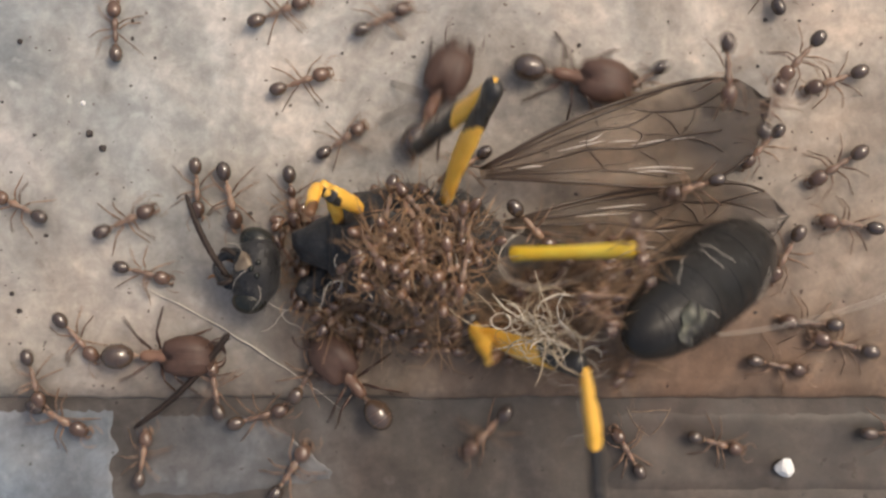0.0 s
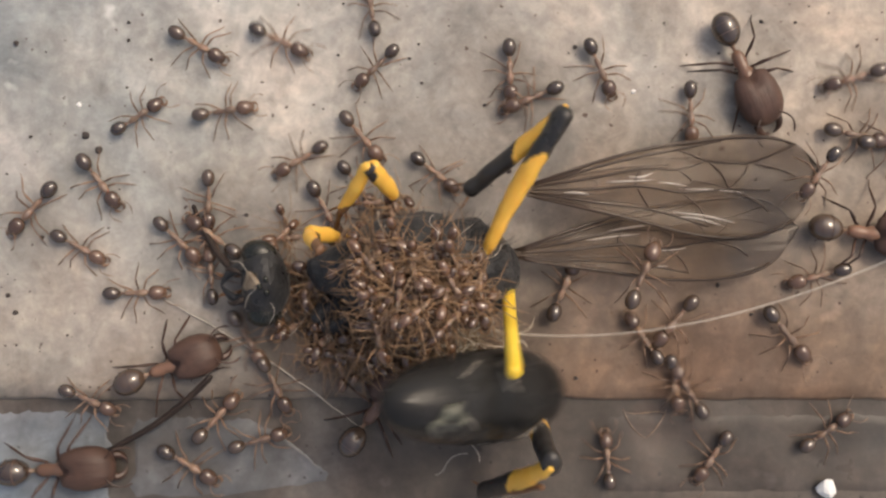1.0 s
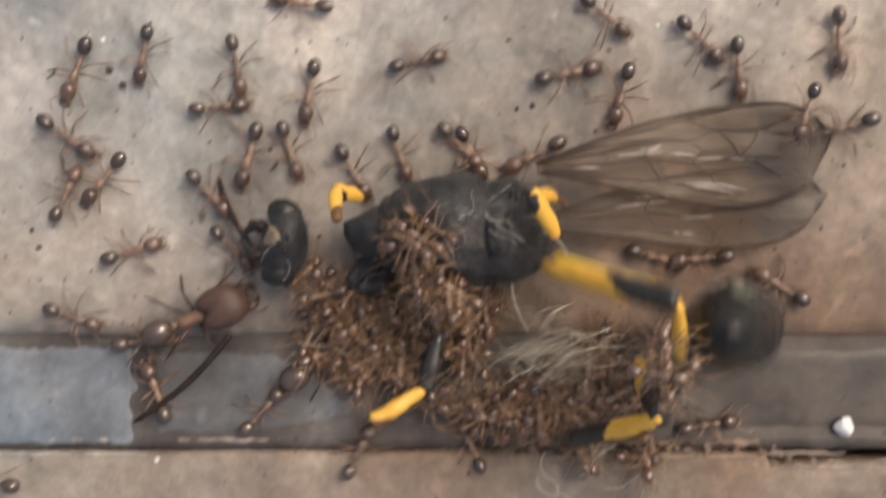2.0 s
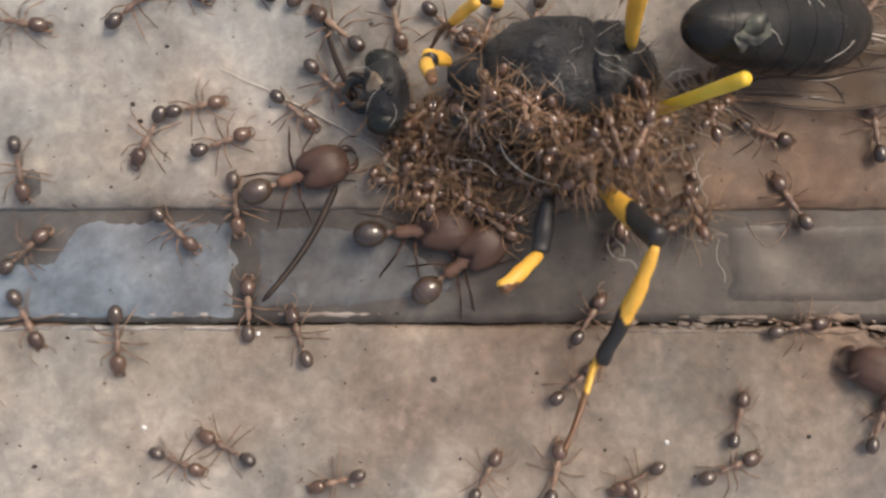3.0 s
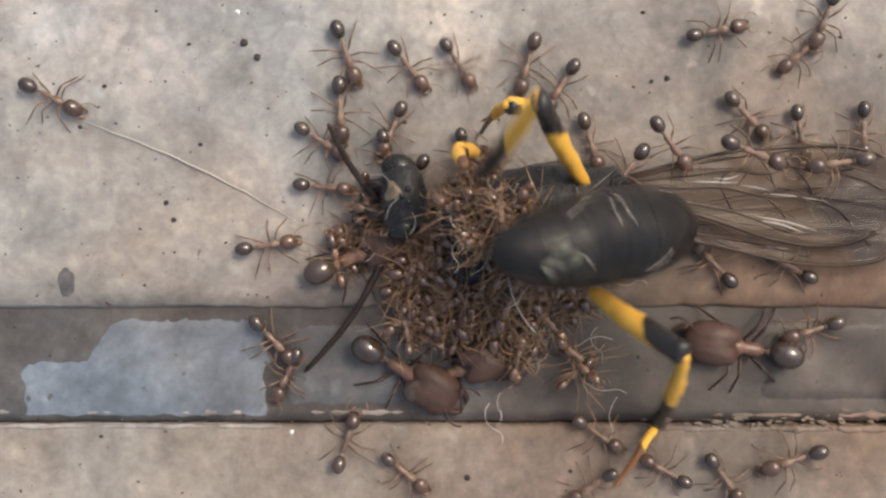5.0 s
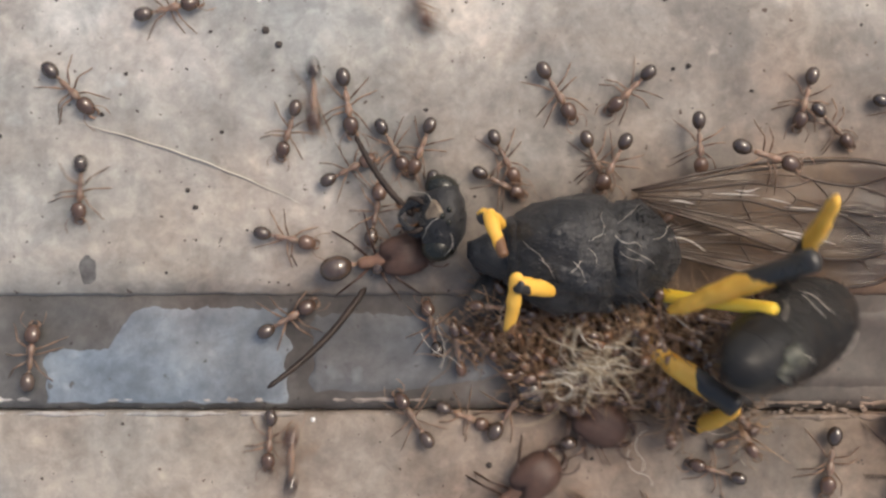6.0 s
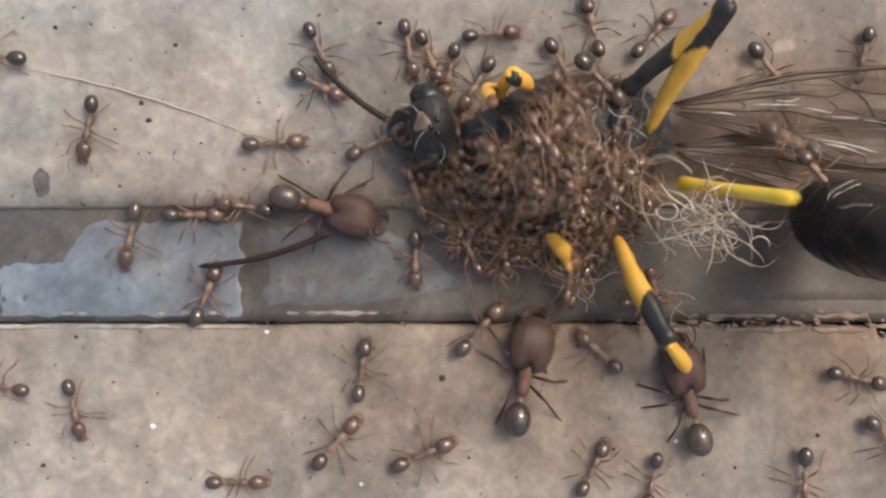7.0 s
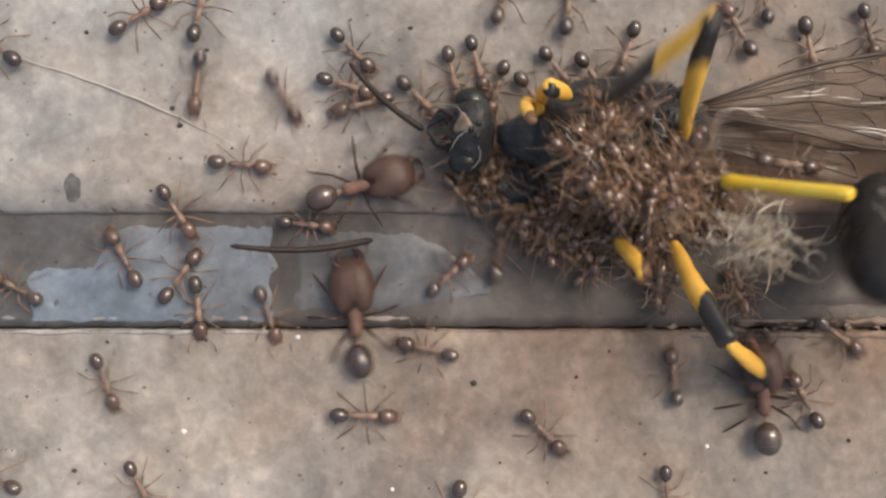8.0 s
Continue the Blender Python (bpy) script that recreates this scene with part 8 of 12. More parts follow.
    walk(workers[23], [
        (0, mm(18.95, -3.14, -0.30, 0, 0, -16)), (0.5, mm(19.23, -0.26, 0.00, 0, 0, -47)), (1, mm(17.19, -0.35, 0.00, 0, 0, -81)), (1.5, mm(11.80, 0.19, 0.00, 0, 0, -127)),
        (1.75, mm(9.40, -2.95, -0.15, 0, 0, -186)), (2, mm(7.00, -6.08, -0.30, 0, 0, -246)), (3.5, mm(8.04, -6.05, -0.30, 0, 0, -304)), (3.75, mm(7.89, -5.95, -0.30, 0, 0, -259)),
        (4, mm(7.73, -5.84, -0.30, 0, 0, -215)), (4.5, mm(5.39, -5.66, -0.30, 0, 0, -209)), (5, mm(6.32, -9.14, 0.00, 0, 0, -148)), (6.5, mm(8.41, -11.22, 0.00, 0, 0, -213)),
        (7, mm(7.76, -7.57, 0.00, 0, 0, -222)), (7.5, mm(11.64, -5.66, -0.30, 0, 0, -217)), (8, mm(9.74, -8.45, 0.00, 0, 0, -264)),
    ])
    walk(workers[24], [
        (0, mm(7.67, 9.36, 0.00, 0, 0, -145)), (0.25, mm(6.71, 9.30, 0.00, 0, 0, -107)), (0.5, mm(5.74, 9.23, 0.00, 0, 0, -70)), (1, mm(6.46, 9.10, 0.00, 0, 0, -39)),
        (1.5, mm(8.08, 11.94, 0.00, 0, 0, -99)), (2, mm(7.05, 7.01, 0.00, 0, 0, -63)), (2.75, mm(8.69, 0.92, -0.15, 0, 0, -103)), (3.5, mm(10.32, -5.17, -0.30, 0, 0, -143)),
        (3.75, mm(6.94, -2.39, -0.15, 0, 0, -100)), (4, mm(3.57, 0.39, 0.00, 0, 0, -58)), (4.5, mm(0.28, -0.29, 0.00, 0, 0, -80)), (5, mm(-1.76, 4.56, 0.00, 0, 0, -122)),
        (6.5, mm(-1.76, 2.61, 0.00, 0, 0, -73)), (7, mm(0.21, 5.56, 0.00, 0, 0, -68)), (7.5, mm(0.08, 5.76, 0.00, 0, 0, -86)), (8, mm(0.93, 5.50, 0.00, 0, 0, -74)),
    ])
    walk(workers[25], [
        (0, mm(21.62, 0.40, 0.00, 0, 0, -12)), (0.5, mm(24.15, -0.42, 0.00, 0, 0, -24)), (1, mm(24.07, -2.55, -0.30, 0, 0, 35)), (1.17, mm(23.73, -2.35, -0.30, 0, 0, -20)),
        (1.33, mm(23.39, -2.15, -0.30, 0, 0, -74)), (1.5, mm(23.04, -1.95, -0.30, 0, 0, -128)), (1.75, mm(20.37, -3.56, -0.30, 0, 0, -60)), (2, mm(17.70, -5.17, -0.30, 0, 0, 9)),
        (3.5, mm(17.14, -6.50, 0.00, 0, 0, 11)), (4, mm(18.91, -2.83, -0.30, 0, 0, -43)), (4.5, mm(24.13, -2.83, -0.30, 0, 0, 0)), (5, mm(24.13, -2.83, -0.30, 0, 0, 0)),
        (6.5, mm(24.13, -2.83, -0.30, 0, 0, 0)), (7, mm(24.13, -2.83, -0.30, 0, 0, 0)), (7.5, mm(24.13, -2.83, -0.30, 0, 0, 0)), (8, mm(24.13, -2.83, -0.30, 0, 0, 0)),
    ])
    walk(workers[26], [
        (0, mm(-10.70, -2.00, -0.30, 0, 0, -28)), (0.5, mm(-9.88, -3.26, -0.30, 0, 0, -48)), (1, mm(-4.65, -4.03, -0.30, 0, 0, -31)), (1.5, mm(-4.65, -7.89, 0.00, 0, 0, -90)),
        (1.75, mm(-13.73, -8.42, 0.00, 0, 0, -45)), (2, mm(-22.81, -8.96, 0.00, 0, 0, 0)), (2.5, mm(-21.55, -8.96, 0.00, 0, 0, -57)), (3, mm(-20.30, -8.96, 0.00, 0, 0, -113)),
        (3.5, mm(-19.04, -8.96, 0.00, 0, 0, -170)), (3.75, mm(-9.17, -11.99, 0.00, 0, 0, -220)), (4, mm(0.69, -15.01, 0.00, 0, 0, -270)), (4.25, mm(0.69, -12.84, 0.00, 0, 0, -321)),
        (4.5, mm(0.69, -10.67, 0.00, 0, 0, -373)), (4.75, mm(0.69, -12.37, 0.00, 0, 0, -411)), (5, mm(0.69, -14.07, 0.00, 0, 0, -450)), (6.5, mm(-9.79, 15.46, 0.00, 0, 0, -450)),
        (7, mm(-9.79, 10.51, 0.00, 0, 0, -450)), (7.17, mm(-9.79, 9.35, 0.00, 0, 0, -504)), (7.33, mm(-9.79, 8.19, 0.00, 0, 0, -559)), (7.5, mm(-9.79, 7.03, 0.00, 0, 0, -613)),
        (8, mm(-11.51, 8.00, 0.00, 0, 0, -642)),
    ])
    walk(workers[27], [
        (0, mm(-6.91, -3.83, -0.30, 0, 0, 81)), (0.17, mm(-6.91, -5.41, -0.20, 0, 0, 24)), (0.33, mm(-6.91, -7.00, -0.10, 0, 0, -33)), (0.5, mm(-6.91, -8.58, 0.00, 0, 0, -90)),
        (1, mm(-6.91, -8.58, 0.00, 0, 0, -90)), (1.17, mm(-5.80, -11.09, 0.00, 0, 0, -150)), (1.33, mm(-4.69, -13.60, 0.00, 0, 0, -210)), (1.5, mm(-3.57, -16.11, 0.00, 0, 0, -270)),
        (2, mm(-3.57, -16.11, 0.00, 0, 0, -270)), (2.5, mm(-3.57, -14.73, 0.00, 0, 0, -217)), (3, mm(-3.57, -13.35, 0.00, 0, 0, -164)), (3.5, mm(-3.57, -11.96, 0.00, 0, 0, -111)),
        (4, mm(-3.06, -10.85, 0.00, 0, 0, -166)), (4.17, mm(-2.23, -10.26, 0.00, 0, 0, -224)), (4.33, mm(-1.41, -9.68, 0.00, 0, 0, -281)), (4.5, mm(-0.58, -9.09, 0.00, 0, 0, -339)),
        (5, mm(-2.01, -8.53, 0.00, 0, 0, -399)), (6.5, mm(0.20, -5.09, -0.30, 0, 0, -378)), (7, mm(-0.45, -3.47, -0.30, 0, 0, -450)), (7.25, mm(-0.21, -2.10, -0.15, 0, 0, -410)),
        (7.5, mm(0.02, -0.74, 0.00, 0, 0, -369)), (8, mm(-0.33, -3.93, -0.30, 0, 0, -317)),
    ])
    walk(workers[28], [
        (0, mm(-3.57, -0.67, 0.00, 0, 0, 99)), (0.25, mm(-4.24, 2.62, 0.00, 0, 0, 29)), (0.5, mm(-4.92, 5.92, 0.00, 0, 0, -42)), (1, mm(-5.06, 6.09, 0.00, 0, 0, -44)),
        (1.5, mm(-5.49, 6.47, 0.00, 0, 0, -47)), (2, mm(-4.71, 5.22, 0.00, 0, 0, -46)), (3.5, mm(-3.89, 4.53, 0.00, 0, 0, -30)), (4, mm(-4.70, 4.64, 0.00, 0, 0, -9)),
        (4.5, mm(-1.24, 9.69, 0.00, 0, 0, -13)), (5, mm(-1.88, 9.68, 0.00, 0, 0, -52)), (5.75, mm(-1.88, 12.96, 0.00, 0, 0, 19)), (6.5, mm(-1.88, 16.25, 0.00, 0, 0, 90)),
        (7, mm(-1.88, 16.25, 0.00, 0, 0, 90)), (7.5, mm(-1.88, 16.25, 0.00, 0, 0, 90)), (8, mm(-1.88, 16.25, 0.00, 0, 0, 90)),
    ])
    walk(workers[29], [
        (0, mm(-1.67, -1.94, -0.30, 0, 0, 16)), (0.5, mm(-3.00, -2.35, -0.30, 0, 0, -54)), (1, mm(-0.71, -0.41, 0.00, 0, 0, -63)), (1.5, mm(-4.36, -2.71, -0.30, 0, 0, -131)),
        (1.67, mm(-3.70, -3.32, -0.30, 0, 0, -71)), (1.83, mm(-3.04, -3.93, -0.30, 0, 0, -12)), (2, mm(-2.38, -4.54, -0.30, 0, 0, 48)), (3.5, mm(-6.29, -7.13, 0.00, 0, 0, 111)),
        (4, mm(-1.77, -6.85, 0.00, 0, 0, 77)), (4.5, mm(-2.31, -6.79, 0.00, 0, 0, 60)), (5, mm(-4.66, -7.12, 0.00, 0, 0, 72)), (6.5, mm(-1.88, -6.54, 0.00, 0, 0, 135)),
        (7, mm(-2.85, -8.39, 0.00, 0, 0, 82)), (7.5, mm(-0.58, -9.68, 0.00, 0, 0, 96)), (8, mm(-1.34, -7.25, 0.00, 0, 0, 166)),
    ])
    walk(workers[30], [
        (0, mm(-11.71, -0.23, 0.00, 0, 0, -75)), (0.25, mm(-11.84, -1.01, -0.15, 0, 0, -27)), (0.5, mm(-11.96, -1.78, -0.30, 0, 0, 22)), (1, mm(-9.07, -1.08, 0.00, 0, 0, -24)),
        (1.5, mm(-11.05, -1.83, -0.30, 0, 0, 0)), (2, mm(-10.84, -0.31, 0.00, 0, 0, -21)), (3.5, mm(-10.90, -3.53, -0.30, 0, 0, -67)), (4, mm(-7.29, -4.41, -0.30, 0, 0, -108)),
        (4.5, mm(-7.36, -3.99, -0.30, 0, 0, -80)), (5, mm(-7.38, -4.21, -0.30, 0, 0, -115)), (6.5, mm(-12.33, -9.47, 0.00, 0, 0, -84)), (7, mm(-15.73, -10.18, 0.00, 0, 0, -77)),
        (7.5, mm(-12.77, -9.93, 0.00, 0, 0, -42)), (8, mm(-15.74, -8.74, 0.00, 0, 0, -69)),
    ])
    walk(workers[31], [
        (0, mm(14.99, -3.58, -0.30, 0, 0, 121)), (0.25, mm(14.96, -3.99, -0.30, 0, 0, 61)), (0.5, mm(14.93, -4.41, -0.30, 0, 0, 1)), (0.75, mm(14.58, -4.11, -0.30, 0, 0, 48)),
        (1, mm(14.23, -3.82, -0.30, 0, 0, 95)), (1.17, mm(14.23, -5.64, -0.20, 0, 0, 153)), (1.33, mm(14.23, -7.46, -0.10, 0, 0, 212)), (1.5, mm(14.23, -9.28, 0.00, 0, 0, 270)),
        (1.67, mm(10.51, -11.68, 0.00, 0, 0, 210)), (1.83, mm(6.80, -14.09, 0.00, 0, 0, 150)), (2, mm(3.08, -16.49, 0.00, 0, 0, 90)), (3.5, mm(3.08, -11.96, 0.00, 0, 0, 40)),
        (3.75, mm(3.08, -14.18, 0.00, 0, 0, -25)), (4, mm(3.08, -16.39, 0.00, 0, 0, -90)), (4.5, mm(15.67, 15.11, 0.00, 0, 0, -90)), (5, mm(15.67, 10.24, 0.00, 0, 0, -140)),
        (5.75, mm(15.67, 13.20, 0.00, 0, 0, -205)), (6.5, mm(15.67, 16.15, 0.00, 0, 0, -270)), (7, mm(-12.83, -17.85, 0.00, 0, 0, -270)), (7.5, mm(-12.83, -13.11, 0.00, 0, 0, -336)),
        (7.75, mm(-13.50, -13.29, 0.00, 0, 0, -380)), (8, mm(-14.16, -13.46, 0.00, 0, 0, -423)),
    ])
    walk(workers[32], [
        (0, mm(-0.28, -4.46, -0.30, 0, 0, 56)), (0.25, mm(-0.28, -6.75, -0.15, 0, 0, -17)), (0.5, mm(-0.28, -9.05, 0.00, 0, 0, -90)), (1, mm(-7.65, 20.99, 0.00, 0, 0, -90)),
        (1.5, mm(-7.65, 15.03, 0.00, 0, 0, -77)), (2, mm(-10.67, 10.76, 0.00, 0, 0, -111)), (2.75, mm(-10.50, 9.61, 0.00, 0, 0, -63)), (3.5, mm(-10.33, 8.47, 0.00, 0, 0, -15)),
        (4, mm(-9.63, 9.50, 0.00, 0, 0, -38)), (4.5, mm(-4.66, 16.16, 0.00, 0, 0, -90)), (5, mm(-4.66, 10.24, 0.00, 0, 0, -70)), (5.5, mm(-4.66, 12.19, 0.00, 0, 0, -17)),
        (6, mm(-4.66, 14.13, 0.00, 0, 0, 37)), (6.5, mm(-4.66, 16.08, 0.00, 0, 0, 90)), (7, mm(11.64, -17.88, 0.00, 0, 0, 90)), (7.5, mm(11.64, -12.55, 0.00, 0, 0, 124)),
        (7.75, mm(11.64, -15.17, 0.00, 0, 0, 197)), (8, mm(11.64, -17.80, 0.00, 0, 0, 270)),
    ])
    walk(workers[33], [
        (0, mm(26.86, -2.69, -0.30, 0, 0, 0)), (0.5, mm(30.48, -2.69, -0.30, 0, 0, 0)), (1, mm(30.48, -2.69, -0.30, 0, 0, 0)), (1.25, mm(20.18, -9.27, -0.15, 0, 0, 45)),
        (1.5, mm(9.88, -15.84, 0.00, 0, 0, 90)), (2, mm(9.88, -15.84, 0.00, 0, 0, 90)), (2.5, mm(9.88, -14.54, 0.00, 0, 0, 150)), (3, mm(9.88, -13.24, 0.00, 0, 0, 209)),
        (3.5, mm(9.88, -11.94, 0.00, 0, 0, 269)), (4, mm(9.88, -15.81, 0.00, 0, 0, 270)), (4.5, mm(9.88, -15.81, 0.00, 0, 0, 270)), (4.67, mm(2.65, -15.97, 0.00, 0, 0, 210)),
        (4.83, mm(-4.57, -16.12, 0.00, 0, 0, 150)), (5, mm(-11.80, -16.28, 0.00, 0, 0, 90)), (5.75, mm(-11.80, -14.28, 0.00, 0, 0, 39)), (6.5, mm(-11.80, -12.29, 0.00, 0, 0, -11)),
        (7, mm(-8.44, -13.44, 0.00, 0, 0, 0)), (7.5, mm(-8.82, -10.90, 0.00, 0, 0, -73)), (8, mm(-8.48, -5.76, -0.30, 0, 0, -70)),
    ])
    walk(workers[34], [
        (0, mm(8.62, -2.63, -0.30, 0, 0, -135)), (0.5, mm(8.62, -7.97, 0.00, 0, 0, -90)), (1, mm(8.62, -7.97, 0.00, 0, 0, -90)), (1.17, mm(7.82, -10.73, 0.00, 0, 0, -150)),
        (1.33, mm(7.01, -13.49, 0.00, 0, 0, -210)), (1.5, mm(6.21, -16.25, 0.00, 0, 0, -270)), (2, mm(6.21, -16.25, 0.00, 0, 0, -270)), (3.5, mm(6.21, -11.86, 0.00, 0, 0, -307)),
        (3.75, mm(6.21, -13.61, 0.00, 0, 0, -378)), (4, mm(6.21, -15.37, 0.00, 0, 0, -450)), (4.5, mm(6.21, -15.37, 0.00, 0, 0, -450)), (4.67, mm(1.49, -15.88, 0.00, 0, 0, -510)),
        (4.83, mm(-3.23, -16.40, 0.00, 0, 0, -570)), (5, mm(-7.94, -16.92, 0.00, 0, 0, -630)), (6.5, mm(-7.94, -10.12, 0.00, 0, 0, -702)), (7, mm(-3.98, -11.67, 0.00, 0, 0, -672)),
        (7.25, mm(-3.65, -12.02, 0.00, 0, 0, -739)), (7.5, mm(-3.32, -12.36, 0.00, 0, 0, -806)), (7.75, mm(-3.72, -11.29, 0.00, 0, 0, -764)),
        (8, mm(-4.12, -10.22, 0.00, 0, 0, -722)),
    ])
    walk(workers[35], [
        (0, mm(21.24, 17.45, 0.00, 0, 0, 111)), (0.5, mm(21.24, 19.63, 0.00, 0, 0, 90)), (1, mm(21.24, 20.31, 0.00, 0, 0, 90)), (1.5, mm(-8.50, -16.01, 0.00, 0, 0, 90)),
        (2, mm(-8.50, -16.01, 0.00, 0, 0, 90)), (2.75, mm(-8.50, -13.24, 0.00, 0, 0, 143)), (3.5, mm(-8.50, -10.47, 0.00, 0, 0, 196)), (3.75, mm(-7.80, -10.69, 0.00, 0, 0, 265)),
        (4, mm(-7.10, -10.91, 0.00, 0, 0, 333)), (4.5, mm(16.74, 15.02, 0.00, 0, 0, 270)), (5, mm(16.74, 11.76, 0.00, 0, 0, 248)), (5.5, mm(16.74, 13.16, 0.00, 0, 0, 195)),
        (6, mm(16.74, 14.57, 0.00, 0, 0, 143)), (6.5, mm(16.74, 15.97, 0.00, 0, 0, 90)), (7, mm(-2.06, -16.74, 0.00, 0, 0, 90)), (7.5, mm(-2.06, -13.62, 0.00, 0, 0, 151)),
        (7.75, mm(-2.06, -15.44, 0.00, 0, 0, 211)), (8, mm(-2.06, -17.26, 0.00, 0, 0, 270)),
    ])
    walk(workers[36], [
        (0, mm(0.60, -0.04, 0.00, 0, 0, 59)), (0.25, mm(0.13, 0.41, 0.00, 0, 0, 20)), (0.5, mm(-0.34, 0.87, 0.00, 0, 0, -20)), (1, mm(-1.94, 1.68, 0.00, 0, 0, -58)),
        (1.5, mm(-9.09, -1.20, 0.00, 0, 0, -45)), (2, mm(-7.74, -1.39, -0.30, 0, 0, 9)), (2.75, mm(-7.99, -1.07, -0.15, 0, 0, -54)), (3.5, mm(-8.24, -0.75, 0.00, 0, 0, -117)),
        (4, mm(-7.92, -2.33, -0.30, 0, 0, -58)), (4.5, mm(-4.46, -3.64, -0.30, 0, 0, -84)), (4.75, mm(-4.28, -0.64, -0.15, 0, 0, -129)), (5, mm(-4.09, 2.35, 0.00, 0, 0, -174)),
        (5.5, mm(-4.21, 2.44, 0.00, 0, 0, -227)), (6, mm(-4.32, 2.52, 0.00, 0, 0, -280)), (6.5, mm(-4.43, 2.61, 0.00, 0, 0, -332)), (7, mm(-6.77, 1.77, 0.00, 0, 0, -356)),
        (7.5, mm(-8.78, 1.82, 0.00, 0, 0, -362)), (8, mm(-9.68, 1.03, 0.00, 0, 0, -366)),
    ])
    walk(workers[37], [
        (0, mm(4.39, 7.28, 4.29, 0, 0, -101)), (0.5, mm(4.77, 6.87, 4.13, 0, 0, -100)), (1, mm(0.44, 9.71, 0.00, 0, 0, -149)), (1.25, mm(-0.14, 9.24, 0.00, 0, 0, -86)),
        (1.5, mm(-0.72, 8.78, 0.00, 0, 0, -22)), (2, mm(-1.11, 7.16, 0.00, 0, 0, -72)), (3.5, mm(-0.86, 7.31, 0.00, 0, 0, -79)), (4, mm(-1.36, 6.76, 0.00, 0, 0, -94)),
        (4.5, mm(-1.93, 5.99, 0.00, 0, 0, -102)), (5, mm(-2.62, 6.83, 0.00, 0, 0, -113)), (6.5, mm(-1.52, 5.05, 0.00, 0, 0, -105)), (7, mm(-0.74, 5.94, 0.00, 0, 0, -79)),
        (7.5, mm(-0.84, 5.30, 0.00, 0, 0, -83)), (8, mm(-0.15, 4.97, 0.00, 0, 0, -76)),
    ])
    walk(workers[38], [
        (0, mm(10.51, 6.52, 1.75, 0, 0, -48)), (0.25, mm(11.40, 7.83, 1.95, 0, 0, 12)), (0.5, mm(12.28, 9.14, 2.15, 0, 0, 72)), (1, mm(12.21, 3.91, 0.00, 0, 0, 68)),
        (1.5, mm(8.96, 8.34, 0.00, 0, 0, 56)), (2, mm(11.39, 10.64, 0.00, 0, 0, 12)), (2.75, mm(11.39, 12.73, 0.00, 0, 0, -39)), (3.5, mm(11.40, 14.83, 0.00, 0, 0, -90)),
        (4, mm(11.40, 8.72, 0.00, 0, 0, -87)), (4.25, mm(12.18, 7.31, 1.07, 0, 0, -47)), (4.5, mm(12.97, 5.90, 2.15, 0, 0, -8)), (5, mm(12.99, 5.61, 2.15, 0, 0, -22)),
        (6.5, mm(12.39, 4.73, 2.15, 0, 0, -18)), (7, mm(15.51, 4.99, 0.00, 0, 0, -50)), (7.5, mm(15.62, 5.54, 0.00, 0, 0, -72)), (8, mm(15.85, 6.11, 0.00, 0, 0, -76)),
    ])
    walk(workers[39], [
        (0, mm(13.42, 3.18, 0.00, 0, 0, -167)), (0.25, mm(14.11, 3.76, 0.00, 0, 0, -230)), (0.5, mm(14.81, 4.34, 0.00, 0, 0, -292)), (1, mm(15.43, 4.58, 1.75, 0, 0, -293)),
        (1.25, mm(14.56, 3.76, 0.88, 0, 0, -242)), (1.5, mm(13.70, 2.94, 0.00, 0, 0, -190)), (2, mm(9.81, 6.95, 0.00, 0, 0, -153)), (3.5, mm(12.02, -3.82, -0.30, 0, 0, -146)),
        (4, mm(11.40, -2.71, -0.30, 0, 0, -205)), (4.5, mm(5.45, -5.03, -0.30, 0, 0, -225)), (5, mm(3.29, -2.64, -0.30, 0, 0, -274)), (6.5, mm(1.34, -7.52, 0.00, 0, 0, -308)),
        (7, mm(2.46, -6.56, 0.00, 0, 0, -312)), (7.5, mm(6.15, -7.84, 0.00, 0, 0, -274)), (8, mm(1.94, -2.73, -0.30, 0, 0, -279)),
    ])
    walk(workers[40], [
        (0, mm(17.46, 8.29, 1.75, 0, 0, -163)), (0.25, mm(17.21, 6.07, 0.88, 0, 0, -91)), (0.5, mm(16.96, 3.84, 0.00, 0, 0, -18)), (0.75, mm(16.38, 2.77, 0.00, 0, 0, 53)),
        (1, mm(15.80, 1.70, 0.00, 0, 0, 125)), (1.5, mm(14.65, 0.03, 0.00, 0, 0, 199)), (1.75, mm(14.97, 1.22, 0.00, 0, 0, 271)), (2, mm(15.30, 2.40, 0.00, 0, 0, 344)),
        (3.5, mm(16.00, 2.03, 0.00, 0, 0, 333)), (4, mm(16.95, -0.43, 0.00, 0, 0, 276)), (4.25, mm(15.50, 0.50, 0.00, 0, 0, 348)), (4.5, mm(14.04, 1.44, 0.00, 0, 0, 420)),
        (4.75, mm(14.60, 1.09, 0.00, 0, 0, 465)), (5, mm(15.16, 0.75, 0.00, 0, 0, 511)), (6.5, mm(13.27, -2.88, -0.30, 0, 0, 488)), (7, mm(16.28, 0.07, 3.91, 0, 0, 491)),
        (7.5, mm(16.88, -3.01, -0.30, 0, 0, 511)), (7.67, mm(18.77, -3.01, -0.30, 0, 0, 461)), (7.83, mm(20.66, -3.01, -0.30, 0, 0, 410)), (8, mm(22.55, -3.01, -0.30, 0, 0, 360)),
    ])
